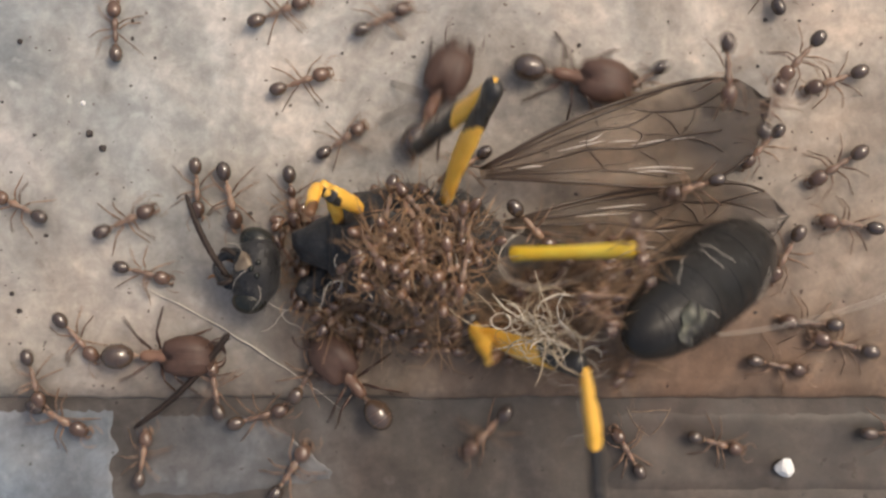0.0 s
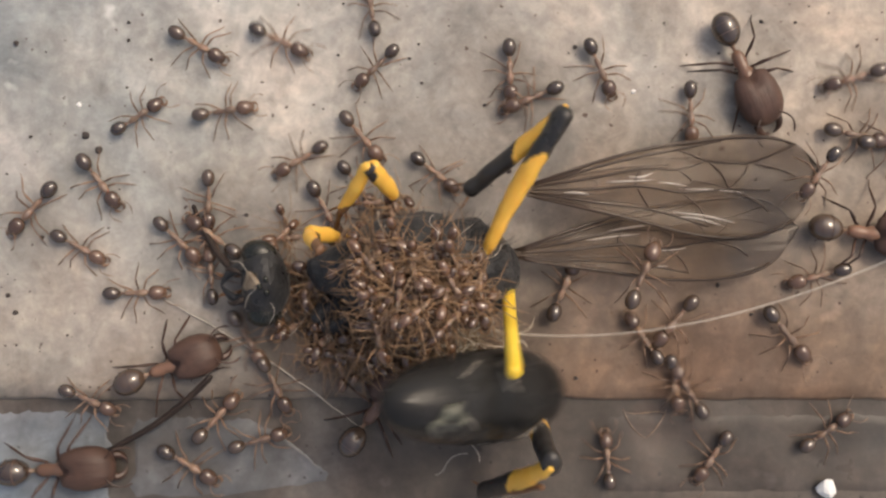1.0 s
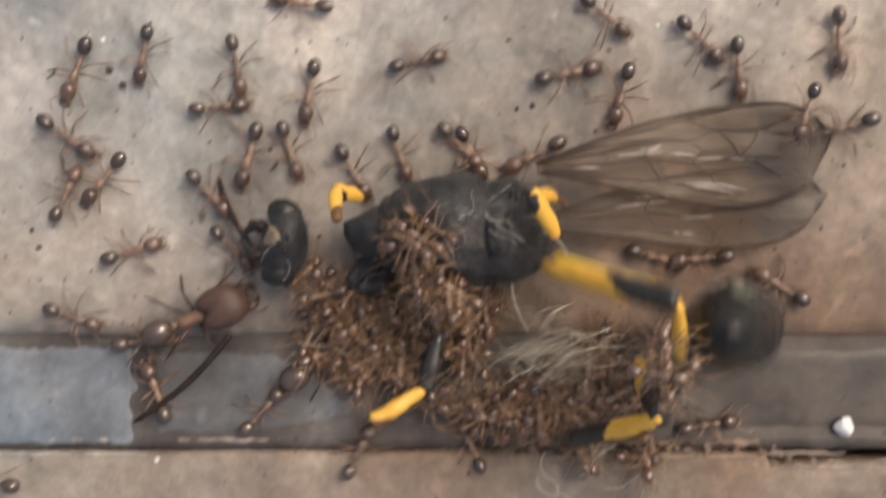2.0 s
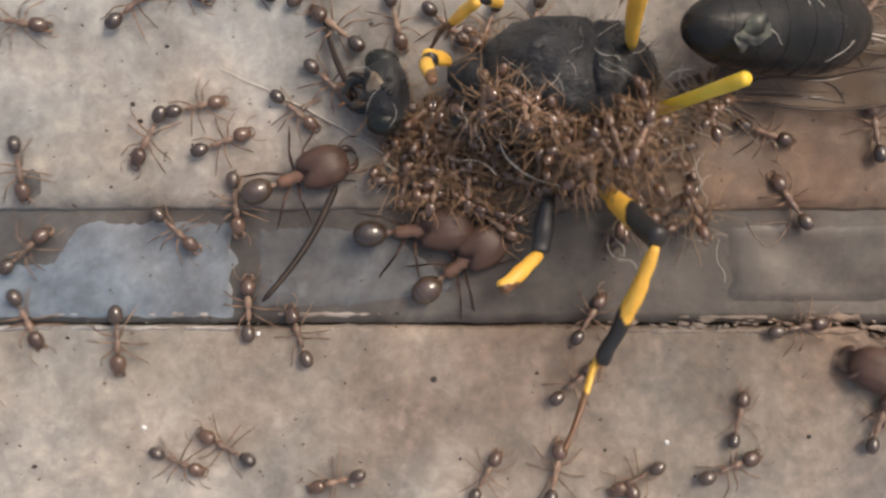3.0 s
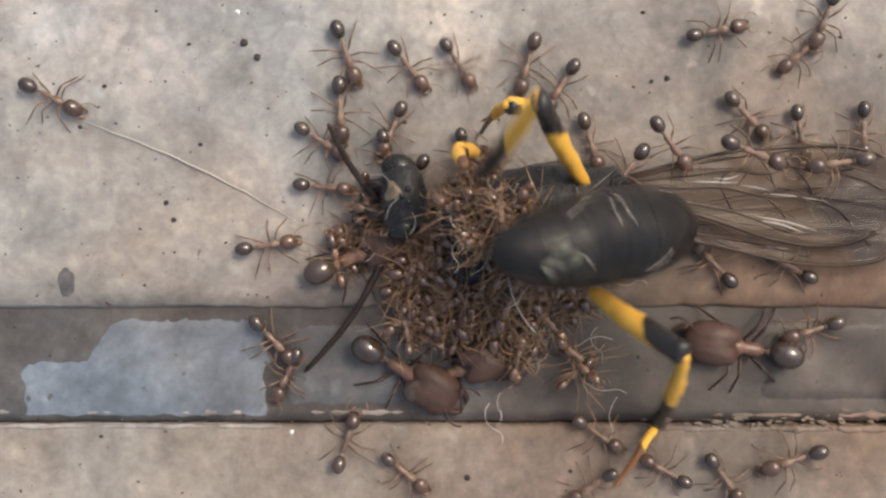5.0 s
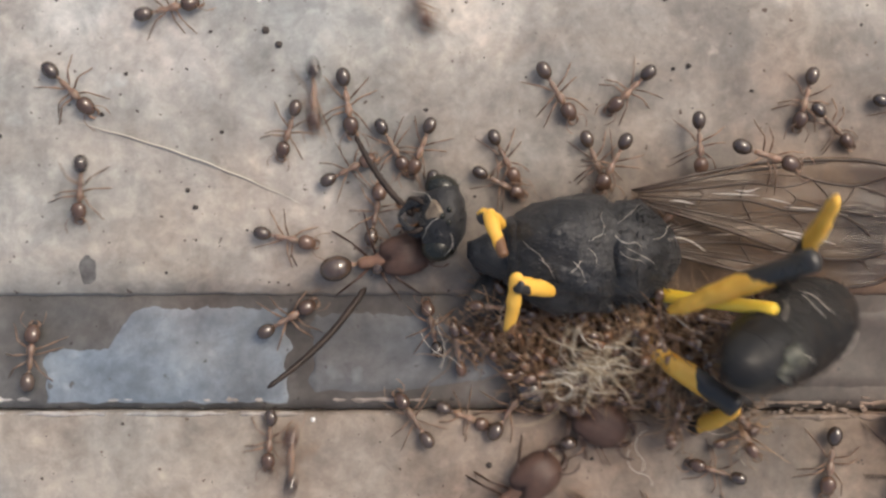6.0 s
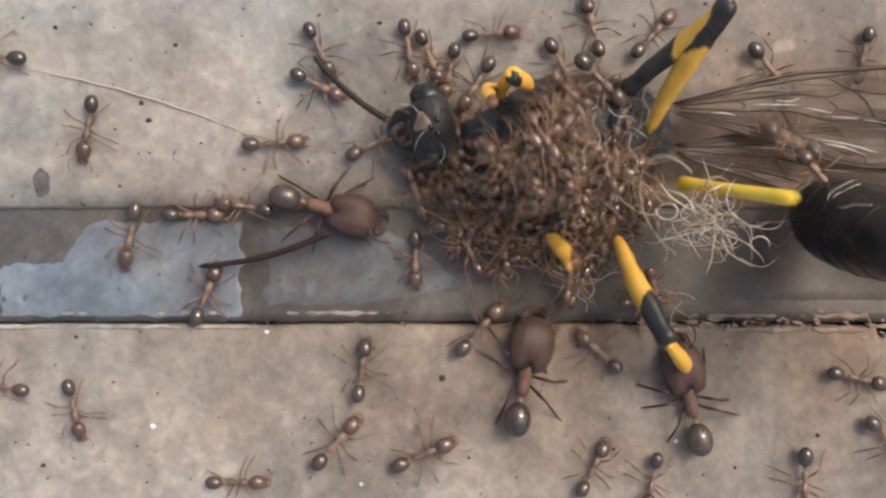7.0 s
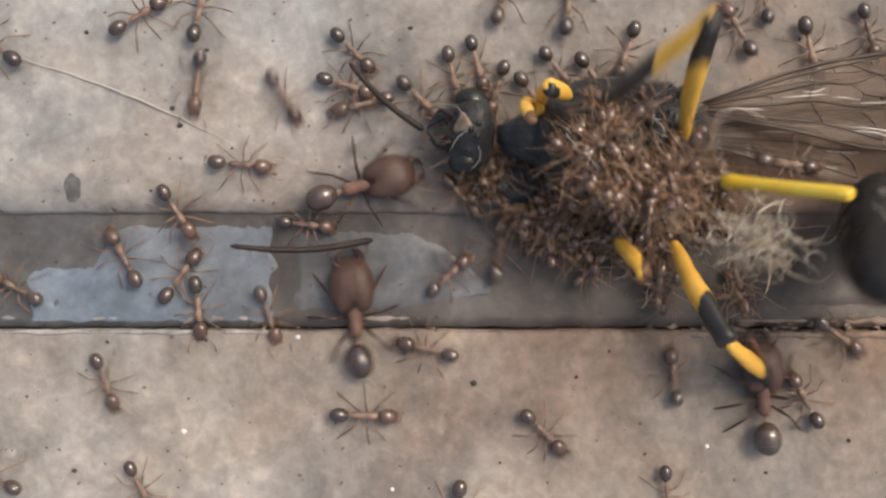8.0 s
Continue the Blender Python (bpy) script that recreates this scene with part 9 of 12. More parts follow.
    walk(workers[41], [
        (0, mm(-17.25, 15.77, 0.00, 0, 0, 0)), (0.5, mm(-11.80, 15.77, 0.00, 0, 0, 75)), (0.67, mm(-4.44, 17.32, 0.00, 0, 0, 20)), (0.83, mm(2.91, 18.86, 0.00, 0, 0, -35)),
        (1, mm(10.26, 20.41, 0.00, 0, 0, -90)), (1.25, mm(10.26, 18.75, 0.00, 0, 0, -44)), (1.5, mm(10.26, 17.09, 0.00, 0, 0, 3)), (2, mm(-22.05, 7.23, 0.00, 0, 0, 0)),
        (3.5, mm(-16.01, 7.23, 0.00, 0, 0, -23)), (3.67, mm(-15.82, 7.52, 0.00, 0, 0, -75)), (3.83, mm(-15.63, 7.82, 0.00, 0, 0, -126)), (4, mm(-15.44, 8.12, 0.00, 0, 0, -178)),
        (4.25, mm(-17.50, 8.14, 0.00, 0, 0, -225)), (4.5, mm(-19.57, 8.17, 0.00, 0, 0, -272)), (4.75, mm(-21.25, 8.17, 0.00, 0, 0, -226)), (5, mm(-22.93, 8.17, 0.00, 0, 0, -180)),
        (5.75, mm(-4.23, -4.85, 0.00, 0, 0, -225)), (6.5, mm(14.48, -17.87, 0.00, 0, 0, -270)), (7, mm(14.48, -17.87, 0.00, 0, 0, -270)), (7.17, mm(14.48, -15.70, 0.00, 0, 0, -324)),
        (7.33, mm(14.48, -13.52, 0.00, 0, 0, -378)), (7.5, mm(14.48, -11.35, 0.00, 0, 0, -433)), (8, mm(14.48, -17.24, 0.00, 0, 0, -450)),
    ])
    walk(workers[42], [
        (0, mm(-22.05, 0.64, 0.00, 0, 0, 0)), (0.5, mm(-22.05, 0.64, 0.00, 0, 0, 0)), (1, mm(-22.05, 0.64, 0.00, 0, 0, 0)), (1.5, mm(-22.05, 0.64, 0.00, 0, 0, 0)),
        (2, mm(-22.05, 0.64, 0.00, 0, 0, 0)), (2.75, mm(-19.03, 0.64, 0.00, 0, 0, -54)), (3.5, mm(-16.01, 0.64, 0.00, 0, 0, -107)), (4, mm(-14.87, 0.62, 0.00, 0, 0, -67)),
        (4.5, mm(-16.01, 1.73, 0.00, 0, 0, -113)), (4.75, mm(-19.71, 2.69, 0.00, 0, 0, -56)), (5, mm(-23.40, 3.65, 0.00, 0, 0, 0)), (5.75, mm(-19.41, 3.65, 0.00, 0, 0, -62)),
        (6.5, mm(-15.42, 3.65, 0.00, 0, 0, -125)), (7, mm(-15.12, 2.41, 0.00, 0, 0, -100)), (7.5, mm(-20.25, 2.10, 0.00, 0, 0, -122)), (8, mm(-23.56, 2.10, 0.00, 0, 0, -180)),
    ])
    walk(workers[43], [
        (0, mm(-10.71, -17.05, 0.00, 0, 0, 90)), (0.5, mm(-10.71, -17.05, 0.00, 0, 0, 90)), (1, mm(-10.71, -17.05, 0.00, 0, 0, 90)), (1.5, mm(-10.71, -17.05, 0.00, 0, 0, 90)),
        (2, mm(-10.71, -17.05, 0.00, 0, 0, 90)), (2.5, mm(-10.71, -14.76, 0.00, 0, 0, 34)), (3, mm(-10.71, -12.47, 0.00, 0, 0, -23)), (3.5, mm(-10.71, -10.18, 0.00, 0, 0, -79)),
        (4, mm(-10.28, -9.27, 0.00, 0, 0, -85)), (4.5, mm(0.35, 16.18, 0.00, 0, 0, -90)), (5, mm(0.35, 9.80, 0.00, 0, 0, -57)), (6.5, mm(1.82, 4.88, 0.00, 0, 0, -77)),
        (7, mm(1.07, 4.93, 0.00, 0, 0, -103)), (7.5, mm(0.72, 3.83, 0.00, 0, 0, -86)), (8, mm(1.81, 4.40, 0.00, 0, 0, -107)),
    ])
    walk(workers[44], [
        (0, mm(-22.24, -9.25, 0.00, 0, 0, 0)), (0.5, mm(-22.24, -9.25, 0.00, 0, 0, 0)), (1, mm(-22.24, -9.25, 0.00, 0, 0, 0)), (1.5, mm(-22.24, -9.25, 0.00, 0, 0, 0)),
        (2, mm(-22.24, -9.25, 0.00, 0, 0, 0)), (3.5, mm(-15.48, -9.25, 0.00, 0, 0, -47)), (4, mm(11.89, 15.22, 0.00, 0, 0, -90)), (4.17, mm(11.89, 14.02, 0.00, 0, 0, -147)),
        (4.33, mm(11.89, 12.83, 0.00, 0, 0, -204)), (4.5, mm(11.89, 11.64, 0.00, 0, 0, -261)), (4.75, mm(11.92, 11.47, 0.00, 0, 0, -304)), (5, mm(11.94, 11.29, 0.00, 0, 0, -348)),
        (5.75, mm(11.94, 13.85, 0.00, 0, 0, -309)), (6.5, mm(11.94, 16.40, 0.00, 0, 0, -270)), (6.67, mm(6.81, 14.73, 0.00, 0, 0, -210)), (6.83, mm(1.68, 13.07, 0.00, 0, 0, -150)),
        (7, mm(-3.45, 11.40, 0.00, 0, 0, -90)), (7.5, mm(-3.45, 5.73, 0.00, 0, 0, -50)), (8, mm(-1.60, 3.94, 0.00, 0, 0, -44)),
    ])
    walk(workers[45], [
        (0, mm(-4.18, 20.54, 0.00, 0, 0, -90)), (0.5, mm(-4.18, 20.54, 0.00, 0, 0, -90)), (1, mm(-4.18, 14.83, 0.00, 0, 0, -30)), (1.5, mm(-4.40, 14.94, 0.00, 0, 0, -95)),
        (1.75, mm(-2.50, 14.35, 0.00, 0, 0, -142)), (2, mm(-0.61, 13.77, 0.00, 0, 0, -189)), (2.75, mm(6.90, 13.53, 0.00, 0, 0, -139)), (3.5, mm(14.40, 13.30, 0.00, 0, 0, -90)),
        (4, mm(14.40, 8.43, 0.00, 0, 0, -31)), (4.5, mm(14.04, 8.49, 0.00, 0, 0, -76)), (5, mm(13.32, 7.44, 0.00, 0, 0, -47)), (5.75, mm(14.43, 7.59, 0.00, 0, 0, -92)),
        (6.5, mm(15.54, 7.74, 0.00, 0, 0, -137)), (7, mm(15.65, 1.71, 2.15, 0, 0, -205)), (7.5, mm(11.20, -4.28, -0.30, 0, 0, -221)), (7.75, mm(12.75, -1.68, 0.72, 0, 0, -295)),
        (8, mm(14.31, 0.91, 1.75, 0, 0, -369)),
    ])
    walk(workers[46], [
        (0, mm(3.83, 21.28, 0.00, 0, 0, -90)), (0.5, mm(3.83, 21.28, 0.00, 0, 0, -90)), (1, mm(3.83, 13.86, 0.00, 0, 0, -136)), (1.25, mm(3.70, 14.06, 0.00, 0, 0, -68)),
        (1.5, mm(3.56, 14.26, 0.00, 0, 0, -0)), (2, mm(4.63, 11.17, 0.00, 0, 0, 13)), (2.75, mm(11.80, 12.94, 0.00, 0, 0, -39)), (3.5, mm(18.97, 14.72, 0.00, 0, 0, -90)),
        (3.75, mm(18.97, 12.20, 0.00, 0, 0, -20)), (4, mm(18.97, 9.67, 0.00, 0, 0, 50)), (4.5, mm(17.89, 7.29, 0.00, 0, 0, 39)), (4.75, mm(16.79, 6.97, 0.00, 0, 0, -20)),
        (5, mm(15.69, 6.64, 0.00, 0, 0, -79)), (6.5, mm(17.31, 6.27, 0.00, 0, 0, -36)), (7, mm(19.61, 5.65, 0.00, 0, 0, -103)), (7.5, mm(18.75, 6.04, 0.00, 0, 0, -80)),
        (8, mm(18.48, 6.95, 0.00, 0, 0, -75)),
    ])
    walk(workers[47], [
        (0, mm(3.58, 20.56, 0.00, 0, 0, -90)), (0.5, mm(3.58, 20.56, 0.00, 0, 0, -90)), (0.67, mm(3.58, 19.21, 0.00, 0, 0, -147)), (0.83, mm(3.58, 17.86, 0.00, 0, 0, -203)),
        (1, mm(3.58, 16.51, 0.00, 0, 0, -260)), (1.25, mm(3.56, 16.89, 0.00, 0, 0, -303)), (1.5, mm(3.53, 17.26, 0.00, 0, 0, -347)), (1.75, mm(8.98, 0.02, 0.00, 0, 0, -309)),
        (2, mm(14.42, -17.22, 0.00, 0, 0, -270)), (3.5, mm(14.42, -8.23, 0.00, 0, 0, -309)), (4, mm(12.09, -11.39, 0.00, 0, 0, -359)), (4.25, mm(11.31, -10.61, 0.00, 0, 0, -304)),
        (4.5, mm(10.53, -9.82, 0.00, 0, 0, -250)), (5, mm(9.61, -8.44, 0.00, 0, 0, -209)), (6.5, mm(11.44, -10.40, 0.00, 0, 0, -180)), (6.75, mm(10.80, -11.91, 0.00, 0, 0, -140)),
        (7, mm(10.16, -13.42, 0.00, 0, 0, -101)), (7.25, mm(9.35, -13.33, 0.00, 0, 0, -50)), (7.5, mm(8.54, -13.24, 0.00, 0, 0, 0)), (7.75, mm(9.00, -13.51, 0.00, 0, 0, -42)),
        (8, mm(9.45, -13.78, 0.00, 0, 0, -84)),
    ])
    walk(workers[48], [
        (0, mm(18.96, -9.04, 0.00, 0, 0, 90)), (0.5, mm(18.96, -9.04, 0.00, 0, 0, 90)), (0.75, mm(18.96, -6.37, -0.15, 0, 0, 163)), (1, mm(18.96, -3.69, -0.30, 0, 0, 236)),
        (1.5, mm(18.96, -7.83, 0.00, 0, 0, 270)), (1.67, mm(19.54, -10.74, 0.00, 0, 0, 210)), (1.83, mm(20.13, -13.66, 0.00, 0, 0, 150)), (2, mm(20.71, -16.58, 0.00, 0, 0, 90)),
        (3.5, mm(20.71, -8.71, 0.00, 0, 0, 57)), (4, mm(24.86, -8.71, 0.00, 0, 0, 0)), (4.25, mm(18.59, -11.24, 0.00, 0, 0, 45)), (4.5, mm(12.32, -13.77, 0.00, 0, 0, 90)),
        (4.75, mm(12.32, -11.28, 0.00, 0, 0, 18)), (5, mm(12.32, -8.80, 0.00, 0, 0, -54)), (5.75, mm(11.56, -10.54, 0.00, 0, 0, -14)), (6.5, mm(10.81, -12.29, 0.00, 0, 0, 27)),
        (6.67, mm(15.32, -9.41, -0.10, 0, 0, 78)), (6.83, mm(19.84, -6.53, -0.20, 0, 0, 129)), (7, mm(24.36, -3.64, -0.30, 0, 0, 180)), (7.25, mm(19.42, -3.64, -0.30, 0, 0, 108)),
        (7.5, mm(14.48, -3.64, -0.30, 0, 0, 36)), (8, mm(17.15, -6.68, 0.00, 0, 0, -36)),
    ])
    walk(workers[49], [
        (0, mm(-0.51, 19.90, 0.00, 0, 0, -90)), (0.5, mm(-0.51, 19.90, 0.00, 0, 0, -90)), (1, mm(-0.51, 15.02, 0.00, 0, 0, -26)), (1.5, mm(2.78, 12.48, 0.00, 0, 0, -16)),
        (1.75, mm(1.27, 11.13, 0.00, 0, 0, -58)), (2, mm(-0.23, 9.79, 0.00, 0, 0, -100)), (2.5, mm(-0.23, 12.04, 0.00, 0, 0, -157)), (3, mm(-0.23, 14.29, 0.00, 0, 0, -213)),
        (3.5, mm(-0.23, 16.54, 0.00, 0, 0, -270)), (4, mm(-0.23, 16.54, 0.00, 0, 0, -270)), (4.5, mm(-0.23, 16.54, 0.00, 0, 0, -270)), (5, mm(-0.23, 16.54, 0.00, 0, 0, -270)),
        (6.5, mm(-10.84, -17.32, 0.00, 0, 0, -270)), (7, mm(-10.84, -17.32, 0.00, 0, 0, -270)), (7.25, mm(-10.84, -12.93, 0.00, 0, 0, -205)),
        (7.5, mm(-10.84, -8.53, 0.00, 0, 0, -141)), (8, mm(-11.64, -5.45, -0.30, 0, 0, -84)),
    ])
    walk(workers[50], [
        (0, mm(-1.50, -9.03, 0.00, 0, 0, 90)), (0.5, mm(-1.50, -9.03, 0.00, 0, 0, 90)), (1, mm(-1.50, -2.93, -0.30, 0, 0, 16)), (1.5, mm(-2.02, -2.96, -0.30, 0, 0, 18)),
        (2, mm(1.98, -6.31, 0.00, 0, 0, 63)), (3.5, mm(7.29, -9.06, 0.00, 0, 0, 32)), (4, mm(3.95, -8.26, 0.00, 0, 0, 66)), (4.5, mm(2.40, -9.00, 0.00, 0, 0, 40)),
        (5, mm(6.64, -6.80, 0.00, 0, 0, -34)), (6.5, mm(4.87, -9.64, 0.00, 0, 0, 39)), (7, mm(7.51, -12.81, 0.00, 0, 0, 63)), (7.5, mm(5.32, -11.81, 0.00, 0, 0, 5)),
        (8, mm(3.92, -10.98, 0.00, 0, 0, -45)),
    ])
    walk(workers[51], [
        (0, mm(-22.60, -6.12, -0.30, 0, 0, 0)), (0.5, mm(-22.60, -6.12, -0.30, 0, 0, 0)), (1, mm(-22.60, -6.12, -0.30, 0, 0, 0)), (1.5, mm(-22.60, -6.12, -0.30, 0, 0, 0)),
        (2, mm(-22.60, -6.12, -0.30, 0, 0, 0)), (2.75, mm(-19.05, -6.12, -0.30, 0, 0, -43)), (3.5, mm(-15.51, -6.12, -0.30, 0, 0, -86)), (4, mm(-14.26, -7.91, 0.00, 0, 0, -88)),
        (4.5, mm(-16.83, -11.87, 0.00, 0, 0, -105)), (5, mm(-13.63, 15.43, 0.00, 0, 0, -90)), (5.5, mm(-13.63, 13.57, 0.00, 0, 0, -38)), (6, mm(-13.63, 11.70, 0.00, 0, 0, 14)),
        (6.5, mm(-13.63, 9.83, 0.00, 0, 0, 67)), (6.67, mm(-13.73, 10.52, 0.00, 0, 0, 14)), (6.83, mm(-13.83, 11.20, 0.00, 0, 0, -38)), (7, mm(-13.93, 11.88, 0.00, 0, 0, -90)),
        (7.17, mm(-13.93, 10.73, 0.00, 0, 0, -146)), (7.33, mm(-13.93, 9.57, 0.00, 0, 0, -201)), (7.5, mm(-13.93, 8.41, 0.00, 0, 0, -257)), (8, mm(-14.22, 7.71, 0.00, 0, 0, -328)),
    ])
    walk(workers[52], [
        (0, mm(-3.39, -9.50, 0.00, 0, 0, 90)), (0.5, mm(-3.39, -9.50, 0.00, 0, 0, 90)), (1, mm(-3.39, -1.92, -0.30, 0, 0, 48)), (1.5, mm(-7.26, -1.70, -0.30, 0, 0, 36)),
        (1.75, mm(-7.22, -2.68, -0.30, 0, 0, 74)), (2, mm(-7.18, -3.66, -0.30, 0, 0, 111)), (3.5, mm(-7.74, -5.93, -0.30, 0, 0, 82)), (4, mm(-3.95, -2.07, -0.30, 0, 0, 81)),
        (4.25, mm(-2.09, -2.67, -0.30, 0, 0, 21)), (4.5, mm(-0.23, -3.26, -0.30, 0, 0, -39)), (4.75, mm(-1.37, -1.21, -0.15, 0, 0, 33)), (5, mm(-2.52, 0.84, 0.00, 0, 0, 105)),
        (5.75, mm(-3.13, 0.93, 0.00, 0, 0, 65)), (6.5, mm(-3.74, 1.03, 0.00, 0, 0, 25)), (7, mm(-2.21, 1.77, 0.00, 0, 0, 27)), (7.25, mm(-2.52, 3.23, 0.00, 0, 0, -47)),
        (7.5, mm(-2.82, 4.69, 0.00, 0, 0, -120)), (8, mm(-4.25, 3.71, 0.00, 0, 0, -166)),
    ])
    walk(workers[53], [
        (0, mm(30.27, 10.32, 0.00, 0, 0, 180)), (0.5, mm(30.27, 10.32, 0.00, 0, 0, 180)), (0.67, mm(29.15, 10.32, 0.00, 0, 0, 238)), (0.83, mm(28.03, 10.32, 0.00, 0, 0, 295)),
        (1, mm(26.92, 10.32, 0.00, 0, 0, 353)), (1.5, mm(27.08, 9.06, 0.00, 0, 0, 341)), (1.67, mm(28.01, 4.66, -0.10, 0, 0, 287)), (1.83, mm(28.95, 0.26, -0.20, 0, 0, 234)),
        (2, mm(29.88, -4.13, -0.30, 0, 0, 180)), (2.5, mm(26.87, -4.13, -0.30, 0, 0, 237)), (3, mm(23.87, -4.13, -0.30, 0, 0, 293)), (3.5, mm(20.86, -4.13, -0.30, 0, 0, 350)),
        (4, mm(24.35, -4.13, -0.30, 0, 0, 360)), (4.25, mm(19.85, -9.66, -0.15, 0, 0, 405)), (4.5, mm(15.35, -15.19, 0.00, 0, 0, 450)), (4.75, mm(15.35, -11.58, 0.00, 0, 0, 505)),
        (5, mm(15.35, -7.96, 0.00, 0, 0, 559)), (6.5, mm(16.62, -10.02, 0.00, 0, 0, 630)), (7, mm(16.98, -13.44, 0.00, 0, 0, 630)), (7.5, mm(15.99, -13.62, 0.00, 0, 0, 624)),
        (8, mm(15.99, -17.81, 0.00, 0, 0, 630)),
    ])
    walk(workers[54], [
        (0, mm(-16.09, 12.83, 0.00, 0, 0, 0)), (0.25, mm(-13.77, 12.83, 0.00, 0, 0, -69)), (0.5, mm(-11.46, 12.83, 0.00, 0, 0, -139)), (1, mm(-11.56, 7.48, 0.00, 0, 0, -132)),
        (1.25, mm(-11.34, 7.37, 0.00, 0, 0, -83)), (1.5, mm(-11.11, 7.26, 0.00, 0, 0, -33)), (2, mm(-11.09, 7.77, 0.00, 0, 0, -35)), (2.75, mm(-12.22, 8.02, 0.00, 0, 0, 17)),
        (3.5, mm(-13.36, 8.28, 0.00, 0, 0, 69)), (4, mm(-14.68, 9.38, 0.00, 0, 0, 3)), (4.5, mm(-17.46, 7.85, 0.00, 0, 0, -34)), (5, mm(-17.86, 8.29, 0.00, 0, 0, -27)),
        (6.5, mm(-18.46, 7.66, 0.00, 0, 0, -89)), (6.75, mm(-18.93, 6.66, 0.00, 0, 0, -137)), (7, mm(-19.39, 5.66, 0.00, 0, 0, -186)), (7.5, mm(-20.43, 5.51, 0.00, 0, 0, -185)),
        (8, mm(-20.79, 6.42, 0.00, 0, 0, -215)),
    ])
    walk(workers[55], [
        (0, mm(-16.04, 11.92, 0.00, 0, 0, 0)), (0.5, mm(-8.49, 11.92, 0.00, 0, 0, 27)), (1, mm(-6.86, 11.63, 0.00, 0, 0, 33)), (1.25, mm(-6.18, 11.60, 0.00, 0, 0, -13)),
        (1.5, mm(-5.51, 11.58, 0.00, 0, 0, -60)), (2, mm(-7.68, 11.46, 0.00, 0, 0, -100)), (2.5, mm(-7.53, 10.25, 0.00, 0, 0, -159)), (3, mm(-7.38, 9.04, 0.00, 0, 0, -218)),
        (3.5, mm(-7.23, 7.84, 0.00, 0, 0, -277)), (3.67, mm(-7.64, 7.13, 0.00, 0, 0, -225)), (3.83, mm(-8.05, 6.42, 0.00, 0, 0, -173)), (4, mm(-8.45, 5.72, 0.00, 0, 0, -120)),
        (4.5, mm(-2.53, 5.10, 0.00, 0, 0, -96)), (5, mm(-2.71, 5.57, 0.00, 0, 0, -72)), (6.5, mm(-4.22, 5.55, 0.00, 0, 0, -60)), (7, mm(-4.74, 5.90, 0.00, 0, 0, -64)),
        (7.5, mm(-4.71, 5.70, 0.00, 0, 0, -61)), (8, mm(-4.63, 6.11, 0.00, 0, 0, -45)),
    ])
    cling(56, [
        (0, mm(2.73, 3.03, 0.84, -2, 2, -4)), (0.5, mm(3.25, 1.84, 0.84, -0, 6, -8)), (1, mm(2.23, 2.46, 0.84, -4, 6, 15)), (1.5, mm(1.58, 2.52, 0.84, -2, 1, 26)),
        (2, mm(2.55, -1.99, 0.84, 12, 2, 28)), (3.5, mm(0.94, 1.19, 0.84, 12, 6, 12)), (4, mm(1.17, -1.76, 0.84, -1, 6, -14)), (4.5, mm(0.95, -6.62, 0.84, 14, 2, -19)),
        (5, mm(-0.68, 0.13, 0.84, 16, 8, -54)), (6.5, mm(5.74, -5.92, 0.84, 10, 18, -23)), (7, mm(4.25, -1.32, 0.84, 0, 3, -11)), (7.5, mm(3.65, 0.83, 4.32, 12, -1, -41)),
        (8, mm(4.32, -0.66, 0.84, 14, 19, -13)),
    ])
    cling(57, [
        (0, mm(2.38, 4.59, 0.81, -9, 3, 64)), (0.5, mm(3.17, 3.50, 0.81, -5, 3, 46)), (1, mm(2.15, 4.40, 0.81, -20, 14, 25)), (1.5, mm(1.45, 4.70, 0.81, -24, 10, 55)),
        (2, mm(2.45, 0.53, 0.81, -18, 7, 80)), (3.5, mm(0.18, 3.32, 0.81, -24, -4, 75)), (4, mm(0.62, 0.72, 0.81, -1, 15, 48)), (4.5, mm(0.41, -4.03, 0.81, -16, 3, 20)),
        (5, mm(-2.05, 2.67, 0.81, -19, 3, 30)), (6.5, mm(3.73, -3.33, 0.81, -15, -3, 3)), (7, mm(2.20, 1.02, 0.81, -5, 4, -19)), (7.5, mm(0.89, 3.45, 0.81, -15, 7, 2)),
        (8, mm(2.07, 1.07, 0.81, -13, 1, 16)),
    ])
    cling(58, [
        (0, mm(-0.65, 4.89, 0.08, 3, 10, 184)), (0.5, mm(0.31, 3.27, 0.08, -1, 25, 181)), (1, mm(-0.39, 4.43, 0.08, -3, 6, 201)), (1.5, mm(-1.14, 4.29, 0.08, 2, 5, 208)),
        (2, mm(0.16, -0.12, 0.08, -12, 5, 179)), (3.5, mm(-1.11, 2.53, 0.08, -0, 24, 203)), (4, mm(-1.25, 0.15, 0.08, -16, 22, 235)), (4.5, mm(-1.20, -4.56, 0.08, 2, 26, 235)),
        (5, mm(-3.61, 1.80, 0.08, 3, 10, 205)), (6.5, mm(2.68, -4.70, 0.08, 2, 13, 182)), (7, mm(1.22, -0.16, 0.08, -6, 6, 173)), (7.5, mm(0.42, 2.16, 0.08, 1, 8, 173)),
        (8, mm(2.07, 0.28, 0.08, -4, 16, 186)),
    ])
